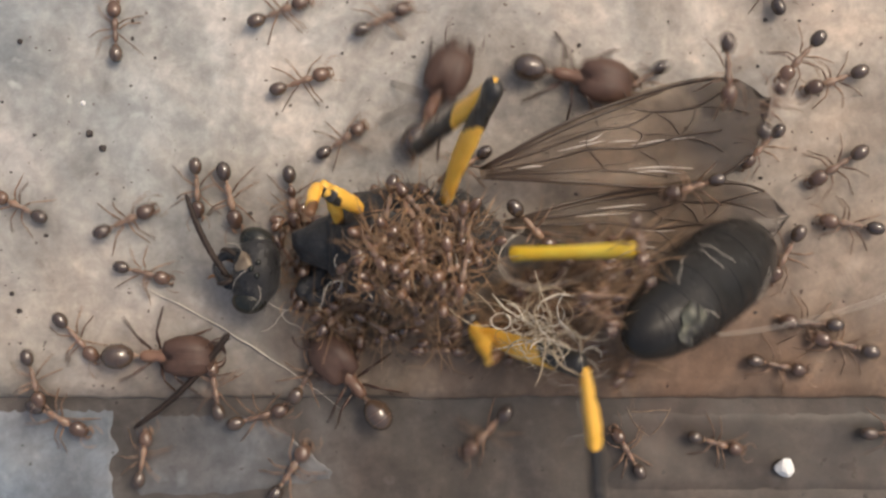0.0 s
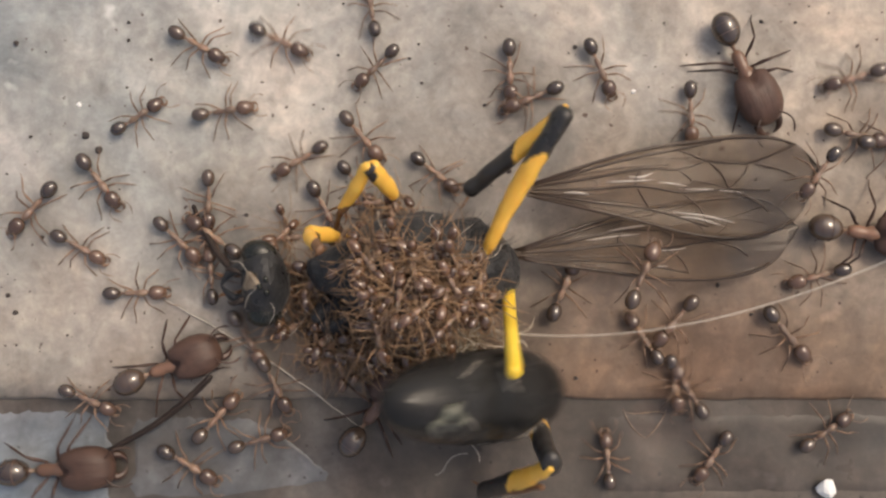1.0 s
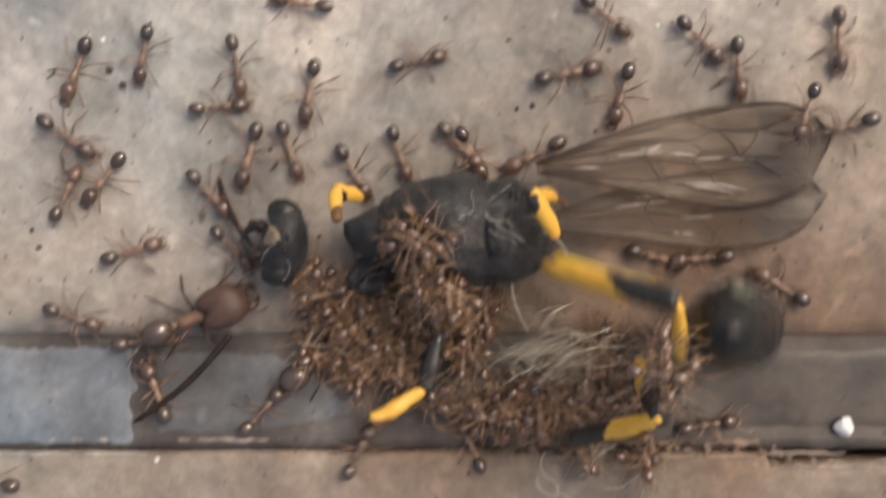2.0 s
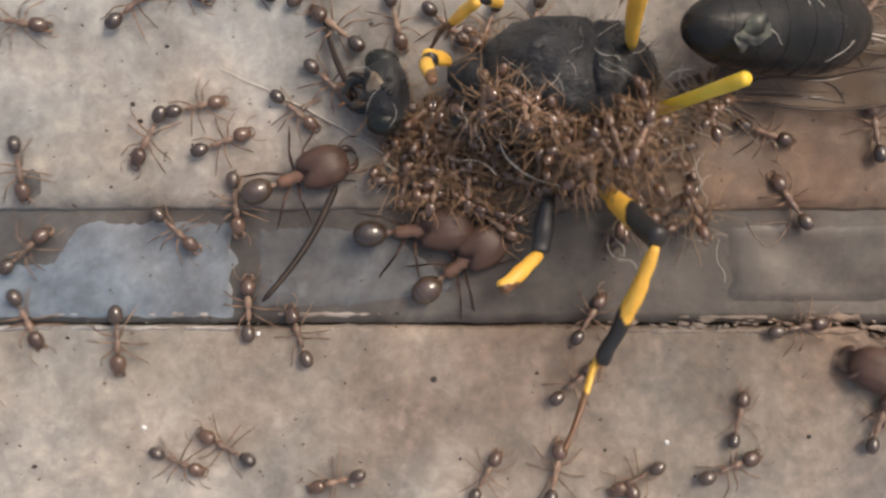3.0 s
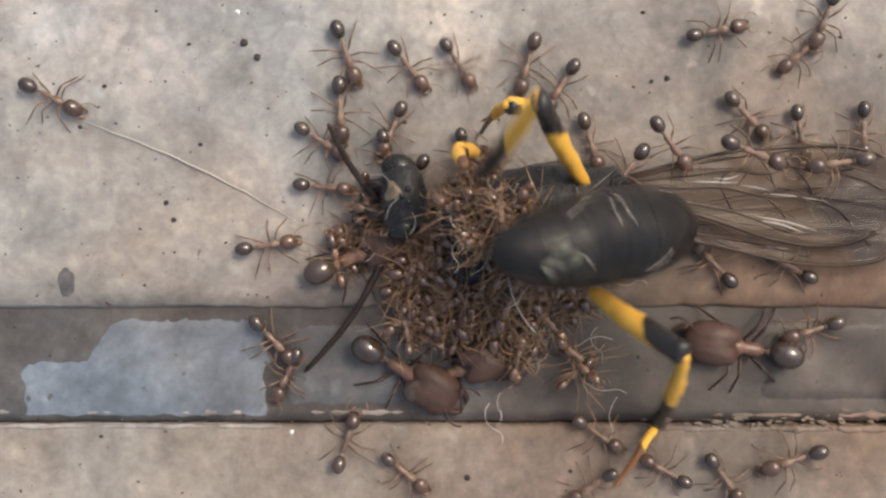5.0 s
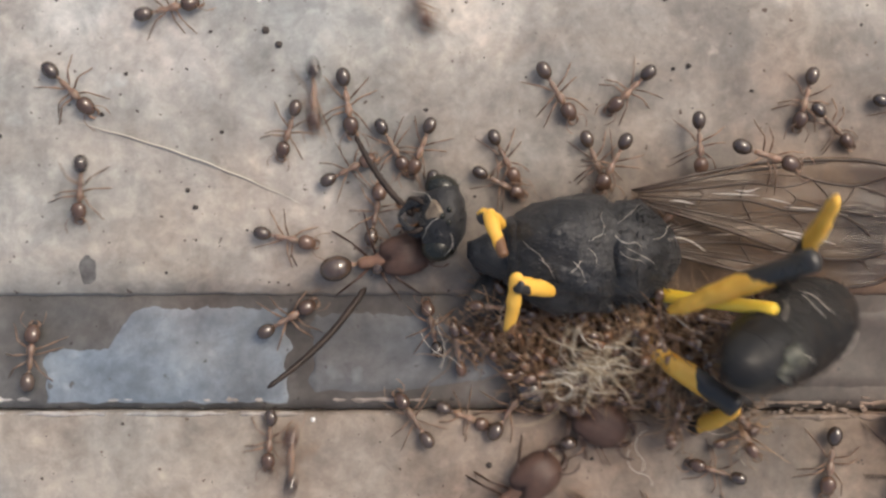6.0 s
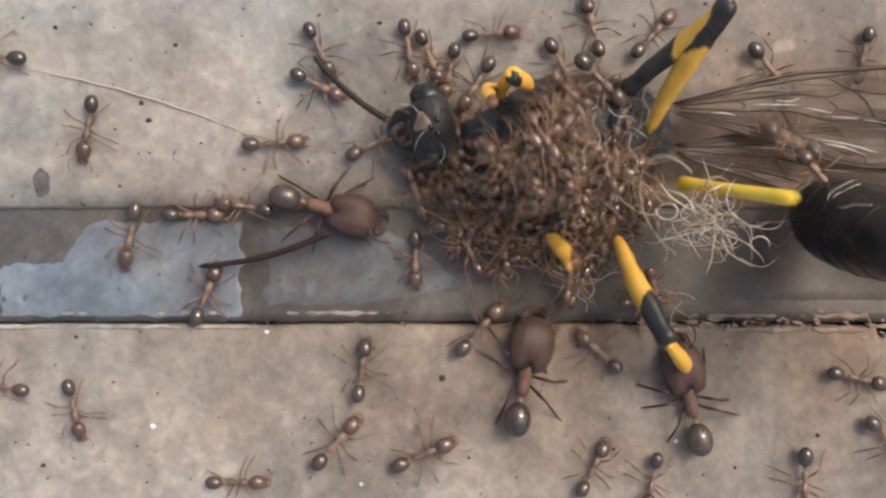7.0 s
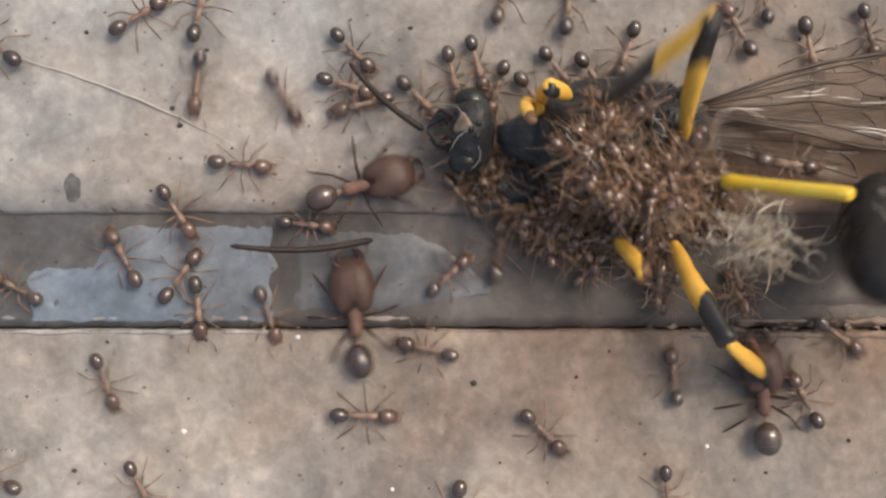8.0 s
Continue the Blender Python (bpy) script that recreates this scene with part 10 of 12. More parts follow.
    cling(59, [
        (0, mm(-0.24, 7.05, 0.16, 7, 12, 36)), (0.5, mm(0.09, 5.84, 0.16, 8, 22, 15)), (1, mm(-0.50, 6.30, 0.16, 13, 26, 46)), (1.5, mm(-1.44, 6.00, 0.16, 3, 17, 52)),
        (2, mm(-0.52, 1.69, 0.16, 11, 24, 44)), (3.5, mm(-1.88, 4.65, 0.16, 17, 17, 19)), (4, mm(-1.35, 2.35, 0.16, 14, 23, 43)), (4.5, mm(-1.69, -2.70, 0.16, 26, 17, 68)),
        (5, mm(-3.87, 3.55, 0.16, 19, 29, 49)), (6.5, mm(2.43, -2.77, 0.16, 9, 10, 73)), (7, mm(1.61, 2.30, 0.16, 9, 26, 88)), (7.5, mm(0.06, 4.39, 0.16, 5, 8, 75)),
        (8, mm(1.60, 1.95, 0.16, 17, 22, 98)),
    ])
    cling(60, [
        (0, mm(5.22, 4.60, 5.03, -27, -2, 207)), (0.5, mm(6.18, 3.04, 3.72, -8, -6, 218)), (1, mm(5.30, 3.59, 5.22, -11, -1, 249)), (1.5, mm(4.22, 3.91, 5.20, -23, 10, 262)),
        (2, mm(4.66, -0.21, 0.47, -27, 3, 294)), (3.5, mm(2.85, 3.06, 0.47, -16, -4, 284)), (4, mm(3.07, 0.61, 0.47, -8, 7, 294)), (4.5, mm(3.29, -4.13, 0.47, -21, 9, 267)),
        (5, mm(0.57, 2.55, 3.63, -18, -1, 274)), (6.5, mm(7.35, -3.70, 0.47, -11, 5, 252)), (7, mm(5.33, 0.38, 5.48, -20, 13, 268)), (7.5, mm(4.27, 2.56, 4.51, -11, 0, 236)),
        (8, mm(5.40, 0.29, 5.17, -11, 0, 225)),
    ])
    cling(61, [
        (0, mm(4.25, 5.22, 4.66, -25, 18, 52)), (0.5, mm(4.77, 4.29, 4.17, -32, 9, 74)), (1, mm(3.86, 5.09, 4.16, -30, 6, 52)), (1.5, mm(3.55, 5.00, 4.46, -14, 23, 72)),
        (2, mm(3.74, 0.86, 0.29, -20, 23, 64)), (3.5, mm(1.85, 3.34, 0.29, -24, 14, 77)), (4, mm(2.72, 0.76, 0.29, -19, 12, 93)), (4.5, mm(2.60, -4.08, 0.29, -23, 1, 95)),
        (5, mm(0.17, 2.75, 0.29, -22, 23, 95)), (6.5, mm(6.80, -3.72, 0.29, -20, 1, 122)), (7, mm(4.99, 0.42, 5.33, -22, 22, 112)), (7.5, mm(4.47, 2.91, 3.80, -32, 20, 100)),
        (8, mm(6.18, 0.85, 5.35, -17, 8, 107)),
    ])
    cling(62, [
        (0, mm(5.39, 7.43, 4.54, 8, -9, 130)), (0.5, mm(5.83, 6.47, 4.72, 14, 3, 130)), (1, mm(4.76, 7.30, 0.93, 13, -8, 116)), (1.5, mm(3.81, 7.41, 0.93, 12, 0, 144)),
        (2, mm(4.73, 3.18, 5.13, 8, 6, 151)), (3.5, mm(2.62, 6.09, 0.93, 8, -9, 126)), (4, mm(3.02, 3.51, 0.93, 6, -9, 119)), (4.5, mm(3.13, -1.26, 0.93, 14, -3, 118)),
        (5, mm(1.21, 5.24, 0.93, 13, -12, 133)), (6.5, mm(7.47, -0.98, 0.93, 15, -9, 165)), (7, mm(5.65, 2.98, 4.60, 5, 5, 174)), (7.5, mm(5.13, 5.99, 0.93, 26, -5, 158)),
        (8, mm(6.20, 2.87, 4.54, 19, -4, 141)),
    ])
    cling(63, [
        (0, mm(6.26, 3.66, 4.57, -40, -16, 185)), (0.5, mm(7.04, 1.63, 1.05, -30, -12, 213)), (1, mm(6.54, 2.68, 5.15, -34, -17, 242)), (1.5, mm(5.93, 2.59, 5.18, -21, -29, 273)),
        (2, mm(6.50, -2.19, 1.05, -19, -28, 265)), (3.5, mm(4.67, 1.09, 1.05, -29, -10, 282)), (4, mm(4.85, -1.51, 1.05, -23, -20, 273)), (4.5, mm(5.12, -6.58, 1.05, -27, -15, 256)),
        (5, mm(2.74, -0.03, 1.05, -25, -31, 248)), (6.5, mm(8.99, -5.79, 1.05, -39, -26, 246)), (7, mm(7.35, -0.85, 1.05, -21, -21, 270)), (7.5, mm(6.24, 1.34, 4.77, -33, -30, 298)),
        (8, mm(7.36, -0.76, 4.90, -28, -29, 291)),
    ])
    cling(64, [
        (0, mm(6.44, 3.87, 4.14, -10, -1, 24)), (0.5, mm(6.51, 2.22, 0.26, -18, 13, 28)), (1, mm(6.07, 3.11, 4.78, -31, 14, 30)), (1.5, mm(5.97, 3.01, 4.76, -28, 16, 3)),
        (2, mm(6.57, -1.48, 0.26, -13, 9, -26)), (3.5, mm(4.90, 1.95, 0.26, -25, 9, -16)), (4, mm(5.70, -0.92, 0.26, -19, 14, -20)), (4.5, mm(5.44, -5.66, 0.26, -15, -4, -40)),
        (5, mm(2.80, 1.02, 4.02, -20, 12, -51)), (6.5, mm(9.12, -4.93, 0.26, -28, 2, -56)), (7, mm(7.71, -0.50, 0.26, -31, -1, -22)), (7.5, mm(7.07, 1.93, 0.26, -12, 18, -45)),
        (8, mm(8.29, -0.41, 4.39, -23, 17, -37)),
    ])
    cling(65, [
        (0, mm(7.59, 6.15, 5.34, -13, 11, 308)), (0.5, mm(8.03, 4.72, 5.54, -2, 10, 323)), (1, mm(7.42, 5.20, 5.23, -9, 27, 341)), (1.5, mm(6.59, 5.12, 5.31, -10, 19, 358)),
        (2, mm(7.77, 0.54, 0.53, -1, 32, 328)), (3.5, mm(5.69, 3.11, 5.32, -14, 16, 362)), (4, mm(5.78, 0.93, 5.47, -9, 29, 359)), (4.5, mm(5.67, -3.81, 0.53, 2, 16, 344)),
        (5, mm(3.03, 2.72, 5.59, -14, 22, 326)), (6.5, mm(9.77, -3.38, 0.53, -13, 27, 329)), (7, mm(8.43, 1.00, 3.86, 6, 10, 326)), (7.5, mm(8.29, 3.54, 0.53, -9, 10, 304)),
        (8, mm(9.25, 0.83, 4.81, -12, 28, 308)),
    ])
    cling(66, [
        (0, mm(1.79, 4.38, 0.05, -1, 14, 184)), (0.5, mm(1.78, 3.09, 0.05, 9, 2, 204)), (1, mm(1.77, 3.87, 0.05, 17, 17, 181)), (1.5, mm(0.49, 4.21, 0.05, 15, 10, 178)),
        (2, mm(1.08, 0.12, 0.05, 0, 12, 172)), (3.5, mm(-0.92, 3.16, 0.05, 4, 6, 207)), (4, mm(-1.31, 0.39, 0.05, -1, 3, 228)), (4.5, mm(-1.74, -4.68, 0.05, 16, 18, 230)),
        (5, mm(-3.58, 1.90, 0.05, 9, 7, 237)), (6.5, mm(2.53, -3.75, 0.05, -2, 11, 222)), (7, mm(0.65, 0.97, 0.05, 19, 11, 213)), (7.5, mm(-0.28, 3.32, 0.05, 5, 15, 192)),
        (8, mm(1.24, 0.50, 0.05, 18, 3, 179)),
    ])
    cling(67, [
        (0, mm(1.85, 3.93, 0.14, 29, -12, 71)), (0.5, mm(2.03, 2.95, 0.14, 17, -23, 95)), (1, mm(1.80, 3.69, 0.14, 28, -23, 127)), (1.5, mm(1.10, 3.50, 0.14, 40, -26, 130)),
        (2, mm(2.30, -1.30, 0.14, 33, -14, 159)), (3.5, mm(1.08, 1.52, 0.14, 21, -25, 134)), (4, mm(1.50, -1.01, 0.14, 40, -17, 156)), (4.5, mm(1.82, -5.97, 0.14, 41, -23, 148)),
        (5, mm(-0.32, 0.56, 0.14, 25, -8, 122)), (6.5, mm(6.23, -6.13, 0.14, 41, -6, 93)), (7, mm(4.53, -1.93, 0.14, 28, -13, 75)), (7.5, mm(3.71, 0.18, 4.01, 35, -11, 62)),
        (8, mm(4.95, -1.99, 0.14, 27, -17, 67)),
    ])
    cling(68, [
        (0, mm(4.41, 5.69, 5.20, 15, -21, 368)), (0.5, mm(5.23, 4.52, 5.07, 30, -23, 337)), (1, mm(5.00, 5.53, 4.99, 33, -9, 303)), (1.5, mm(4.19, 5.62, 4.66, 22, -15, 305)),
        (2, mm(4.74, 1.62, 4.31, 21, -16, 280)), (3.5, mm(2.46, 3.77, 4.44, 32, -3, 267)), (4, mm(3.01, 1.63, 4.54, 32, -19, 293)), (4.5, mm(2.66, -2.94, 0.64, 17, -10, 266)),
        (5, mm(0.78, 3.70, 0.64, 20, -13, 251)), (6.5, mm(7.40, -2.40, 0.64, 19, -11, 277)), (7, mm(5.03, 1.46, 5.65, 28, -24, 247)), (7.5, mm(3.89, 3.32, 4.01, 18, -20, 272)),
        (8, mm(5.22, 1.28, 5.32, 30, -8, 275)),
    ])
    cling(69, [
        (0, mm(1.91, 3.91, 0.55, -14, 3, 170)), (0.5, mm(2.56, 2.53, 0.55, -12, 1, 178)), (1, mm(1.43, 3.47, 0.55, -7, 12, 145)), (1.5, mm(0.87, 3.80, 0.55, -9, 11, 168)),
        (2, mm(1.86, -0.16, 0.55, -8, 16, 141)), (3.5, mm(0.34, 2.33, 0.55, -5, -4, 127)), (4, mm(0.68, -0.24, 0.55, 0, -1, 93)), (4.5, mm(0.45, -5.22, 0.55, -9, 9, 78)),
        (5, mm(-1.89, 1.35, 0.55, 4, 11, 89)), (6.5, mm(3.89, -4.93, 0.55, 4, -4, 60)), (7, mm(2.33, -0.35, 0.55, 2, 14, 25)), (7.5, mm(0.89, 1.76, 0.55, 2, -1, 14)),
        (8, mm(2.87, -0.64, 0.55, -19, 17, 6)),
    ])
    cling(70, [
        (0, mm(0.10, 4.38, 0.09, 2, 16, 86)), (0.5, mm(0.47, 2.57, 0.09, -11, 16, 66)), (1, mm(-0.30, 3.06, 0.09, 8, 24, 74)), (1.5, mm(-1.19, 2.84, 0.09, -3, 10, 91)),
        (2, mm(-0.26, -1.15, 0.09, 6, 26, 69)), (3.5, mm(-1.69, 1.94, 0.09, -9, 7, 43)), (4, mm(-1.65, -0.65, 0.09, 7, 23, 10)), (4.5, mm(-1.82, -5.62, 0.09, -10, 9, -21)),
        (5, mm(-4.15, 1.23, 0.09, -11, 8, -37)), (6.5, mm(1.92, -4.85, 0.09, 3, 8, -41)), (7, mm(0.55, -0.09, 0.09, 4, 12, -30)), (7.5, mm(-0.91, 2.38, 0.09, -3, 4, -27)),
        (8, mm(0.93, 0.37, 0.09, 0, 9, -7)),
    ])
    cling(71, [
        (0, mm(5.99, 5.99, 5.27, 34, -10, 329)), (0.5, mm(6.41, 4.85, 5.23, 30, 2, 345)), (1, mm(5.31, 5.68, 4.55, 28, -7, 344)), (1.5, mm(4.57, 5.80, 4.22, 19, -0, 349)),
        (2, mm(5.13, 1.23, 3.61, 38, -5, 353)), (3.5, mm(3.32, 3.89, 4.90, 24, -18, 387)), (4, mm(3.74, 1.84, 4.80, 29, -5, 400)), (4.5, mm(3.86, -2.42, 0.24, 26, -16, 382)),
        (5, mm(1.26, 3.69, 4.07, 21, -9, 386)), (6.5, mm(7.37, -2.48, 0.24, 20, -17, 365)), (7, mm(5.59, 1.39, 5.22, 21, -16, 364)), (7.5, mm(5.68, 3.86, 3.90, 30, -9, 366)),
        (8, mm(6.56, 1.45, 5.20, 40, -16, 336)),
    ])
    cling(72, [
        (0, mm(5.68, 5.32, 5.48, 21, -2, 99)), (0.5, mm(6.15, 4.58, 5.36, 18, -8, 120)), (1, mm(5.63, 5.07, 5.35, 39, -17, 137)), (1.5, mm(5.04, 4.81, 5.43, 22, -13, 156)),
        (2, mm(6.11, 0.91, 4.01, 28, -9, 147)), (3.5, mm(4.07, 3.37, 5.31, 29, -11, 142)), (4, mm(4.67, 1.10, 5.36, 31, -20, 134)), (4.5, mm(4.29, -3.48, 0.47, 36, -8, 152)),
        (5, mm(2.13, 2.92, 5.29, 34, -3, 143)), (6.5, mm(9.17, -3.66, 0.47, 33, -14, 122)), (7, mm(7.43, 0.39, 4.72, 32, -11, 139)), (7.5, mm(6.67, 2.20, 5.05, 37, -22, 115)),
        (8, mm(8.60, -0.00, 4.85, 25, -14, 81)),
    ])
    cling(73, [
        (0, mm(6.50, 4.85, 5.19, -29, -13, 266)), (0.5, mm(7.45, 3.39, 4.52, -33, -2, 299)), (1, mm(6.75, 4.32, 5.36, -36, -10, 295)), (1.5, mm(5.83, 4.20, 5.38, -32, -19, 316)),
        (2, mm(6.29, -0.04, 0.29, -28, -14, 304)), (3.5, mm(4.49, 2.50, 4.45, -37, -8, 270)), (4, mm(4.92, 0.51, 4.88, -26, -4, 254)), (4.5, mm(5.07, -4.28, 0.29, -40, -2, 255)),
        (5, mm(3.00, 2.00, 5.18, -28, -6, 255)), (6.5, mm(10.53, -4.80, 0.29, -38, -12, 251)), (7, mm(9.20, -0.45, 2.04, -30, -15, 286)), (7.5, mm(8.41, 1.90, 0.29, -31, -21, 316)),
        (8, mm(10.48, 0.06, 0.29, -41, -5, 330)),
    ])
    cling(74, [
        (0, mm(2.51, 3.25, 0.33, -11, -2, 81)), (0.5, mm(3.05, 2.24, 0.33, -16, 5, 52)), (1, mm(3.00, 2.87, 0.33, -22, 16, 61)), (1.5, mm(2.50, 2.59, 0.33, -12, 3, 26)),
        (2, mm(2.99, -1.44, 0.33, -23, 8, 41)), (3.5, mm(1.11, 1.12, 0.33, -28, 5, 8)), (4, mm(1.18, -1.72, 0.33, -16, 16, -9)), (4.5, mm(1.33, -6.73, 0.33, -33, -1, -10)),
        (5, mm(-1.07, 0.01, 0.33, -30, -4, -5)), (6.5, mm(4.97, -6.14, 0.33, -13, 7, -27)), (7, mm(3.65, -1.52, 0.33, -16, 11, -38)), (7.5, mm(3.22, 0.74, 4.12, -29, -1, -48)),
        (8, mm(3.79, -1.08, 0.33, -17, -4, -69)),
    ])
    cling(75, [
        (0, mm(3.27, 6.70, 0.41, 6, -20, 174)), (0.5, mm(3.99, 5.76, 0.41, 7, -21, 201)), (1, mm(3.65, 6.65, 0.41, -2, -2, 220)), (1.5, mm(3.14, 6.93, 0.41, -6, -21, 206)),
        (2, mm(4.24, 2.97, 4.08, -8, -14, 186)), (3.5, mm(2.35, 5.91, 0.41, 7, -17, 216)), (4, mm(2.96, 3.37, 0.41, -14, -3, 208)), (4.5, mm(3.15, -1.98, 0.41, -11, -3, 190)),
        (5, mm(0.86, 4.48, 0.41, -3, -11, 178)), (6.5, mm(6.86, -1.65, 0.41, 4, -2, 171)), (7, mm(5.17, 2.52, 4.61, -10, -20, 189)), (7.5, mm(5.22, 5.43, 0.41, 6, -11, 165)),
        (8, mm(6.25, 2.68, 4.22, 6, -18, 138)),
    ])
    cling(76, [
        (0, mm(2.21, 2.01, 0.22, -15, 11, 305)), (0.5, mm(2.78, 0.58, 0.22, -10, -4, 311)), (1, mm(2.21, 1.28, 0.22, -15, -2, 337)), (1.5, mm(1.00, 1.20, 0.22, -15, 2, 324)),
        (2, mm(1.84, -2.65, 0.22, -5, 7, 323)), (3.5, mm(0.41, -0.11, 0.22, -12, 4, 297)), (4, mm(0.94, -2.50, 0.22, -15, 4, 298)), (4.5, mm(0.67, -7.23, 0.22, -11, 6, 264)),
        (5, mm(-1.60, -0.45, 0.22, 0, -2, 262)), (6.5, mm(4.92, -7.00, 0.22, -17, -3, 287)), (7, mm(4.01, -1.94, 0.22, -2, 18, 290)), (7.5, mm(3.50, 0.12, 3.88, -5, 6, 259)),
        (8, mm(4.74, -1.12, 0.22, -7, 16, 276)),
    ])
    cling(77, [
        (0, mm(2.41, 5.00, 0.97, -32, 19, 17)), (0.5, mm(2.26, 3.74, 0.97, -32, 19, -15)), (1, mm(1.41, 4.82, 0.97, -20, 2, 2)), (1.5, mm(-0.26, 4.85, 0.97, -32, 16, -19)),
        (2, mm(0.70, 0.95, 0.97, -24, 18, -45)), (3.5, mm(-1.14, 4.22, 0.97, -16, 9, -71)), (4, mm(-0.44, 1.25, 0.97, -26, 11, -90)), (4.5, mm(-0.49, -3.29, 0.97, -29, 20, -88)),
        (5, mm(-2.72, 3.19, 0.97, -15, 19, -69)), (6.5, mm(2.87, -3.27, 0.97, -27, 7, -62)), (7, mm(1.38, 1.04, 0.97, -28, 25, -90)), (7.5, mm(-0.13, 3.19, 0.97, -22, 17, -80)),
        (8, mm(1.12, 1.03, 0.97, -17, 6, -80)),
    ])
    cling(78, [
        (0, mm(4.09, 5.73, 5.27, -10, -1, 41)), (0.5, mm(4.79, 4.53, 5.00, -8, 9, 46)), (1, mm(4.00, 5.33, 4.75, 3, 5, 43)), (1.5, mm(3.49, 5.33, 4.74, -1, -13, 55)),
        (2, mm(3.97, 0.95, 0.92, 2, -0, 76)), (3.5, mm(2.32, 3.65, 4.20, -5, -13, 75)), (4, mm(2.56, 1.27, 0.92, -5, -14, 79)), (4.5, mm(2.67, -3.57, 0.92, 8, -0, 47)),
        (5, mm(0.37, 3.33, 0.92, -11, 4, 28)), (6.5, mm(6.76, -2.78, 0.92, -6, -8, 9)), (7, mm(5.08, 1.53, 5.92, -9, -4, 35)), (7.5, mm(5.23, 3.61, 4.10, 7, 8, 49)),
        (8, mm(5.67, 1.83, 5.54, -6, -7, 63)),
    ])
    cling(79, [
        (0, mm(4.59, 4.59, 5.12, 23, -15, 61)), (0.5, mm(4.72, 3.03, 0.87, 19, 5, 44)), (1, mm(4.75, 4.11, 5.61, 11, -4, 61)), (1.5, mm(4.07, 4.30, 5.59, 11, -2, 78)),
        (2, mm(4.67, -0.03, 0.87, 18, -5, 59)), (3.5, mm(2.60, 2.95, 0.87, 26, 5, 38)), (4, mm(3.29, 0.67, 4.42, 7, 4, 44)), (4.5, mm(3.95, -3.96, 0.87, 12, -11, 68)),
        (5, mm(1.64, 2.18, 5.29, 16, 3, 78)), (6.5, mm(7.88, -4.38, 0.87, 19, -7, 68)), (7, mm(5.63, -0.24, 5.44, 15, -10, 72)), (7.5, mm(5.01, 2.03, 5.66, 9, -12, 106)),
        (8, mm(6.62, 0.29, 5.84, 8, 1, 122)),
    ])
    cling(80, [
        (0, mm(1.44, 4.77, 0.64, 20, 14, 195)), (0.5, mm(2.05, 3.51, 0.64, 16, 14, 201)), (1, mm(1.42, 4.02, 0.64, -0, 11, 207)), (1.5, mm(1.01, 4.07, 0.64, 8, 17, 190)),
        (2, mm(1.61, -0.01, 0.64, 18, 17, 182)), (3.5, mm(0.36, 2.65, 0.64, -3, 12, 200)), (4, mm(1.02, 0.02, 0.64, 18, 14, 199)), (4.5, mm(1.18, -4.55, 0.64, 18, 8, 186)),
        (5, mm(-0.92, 2.06, 0.64, 3, 17, 157)), (6.5, mm(4.75, -3.95, 0.64, 11, 7, 130)), (7, mm(3.34, 0.56, 5.19, 12, 6, 148)), (7.5, mm(3.41, 2.81, 4.14, -3, 3, 141)),
        (8, mm(4.66, 0.79, 4.98, 1, 17, 122)),
    ])
    cling(81, [
        (0, mm(6.19, 1.80, 0.49, 8, -7, 343)), (0.5, mm(6.56, 0.07, 0.49, 12, -14, 348)), (1, mm(5.73, 0.48, 0.49, 19, -21, 319)), (1.5, mm(4.67, 0.51, 0.49, 28, -23, 300)),
        (2, mm(5.04, -3.29, 0.49, 16, -23, 326)), (3.5, mm(3.26, -0.35, 0.49, 10, -6, 303)), (4, mm(3.97, -2.55, 0.49, 21, -3, 330)), (4.5, mm(3.73, -7.24, 0.49, 8, -22, 344)),
        (5, mm(1.37, -0.66, 0.49, 30, -10, 326)), (6.5, mm(7.80, -6.70, 0.49, 28, -1, 343)), (7, mm(6.94, -2.38, 0.49, 29, -5, 327)), (7.5, mm(5.73, -0.15, 4.19, 13, -14, 320)),
        (8, mm(7.93, -2.56, 0.49, 8, -1, 337)),
    ])
    cling(82, [
        (0, mm(3.75, 2.25, 0.89, 7, 11, 329)), (0.5, mm(4.55, 1.03, 0.89, -12, 3, 298)), (1, mm(3.99, 1.46, 0.89, 10, 12, 265)), (1.5, mm(3.30, 1.68, 0.89, -5, 2, 290)),
        (2, mm(3.88, -2.38, 0.89, 4, 4, 266)), (3.5, mm(1.71, 0.57, 0.89, -10, 2, 272)), (4, mm(2.18, -2.31, 0.89, 9, 6, 285)), (4.5, mm(1.68, -6.68, 0.89, -1, 14, 317)),
        (5, mm(-0.41, -0.38, 0.89, 0, 7, 330)), (6.5, mm(6.27, -6.26, 0.89, 6, -0, 341)), (7, mm(4.53, -1.29, 0.89, -14, 0, 355)), (7.5, mm(3.12, 0.52, 3.96, 0, 6, 389)),
        (8, mm(3.90, -1.25, 0.89, -1, 15, 384)),
    ])
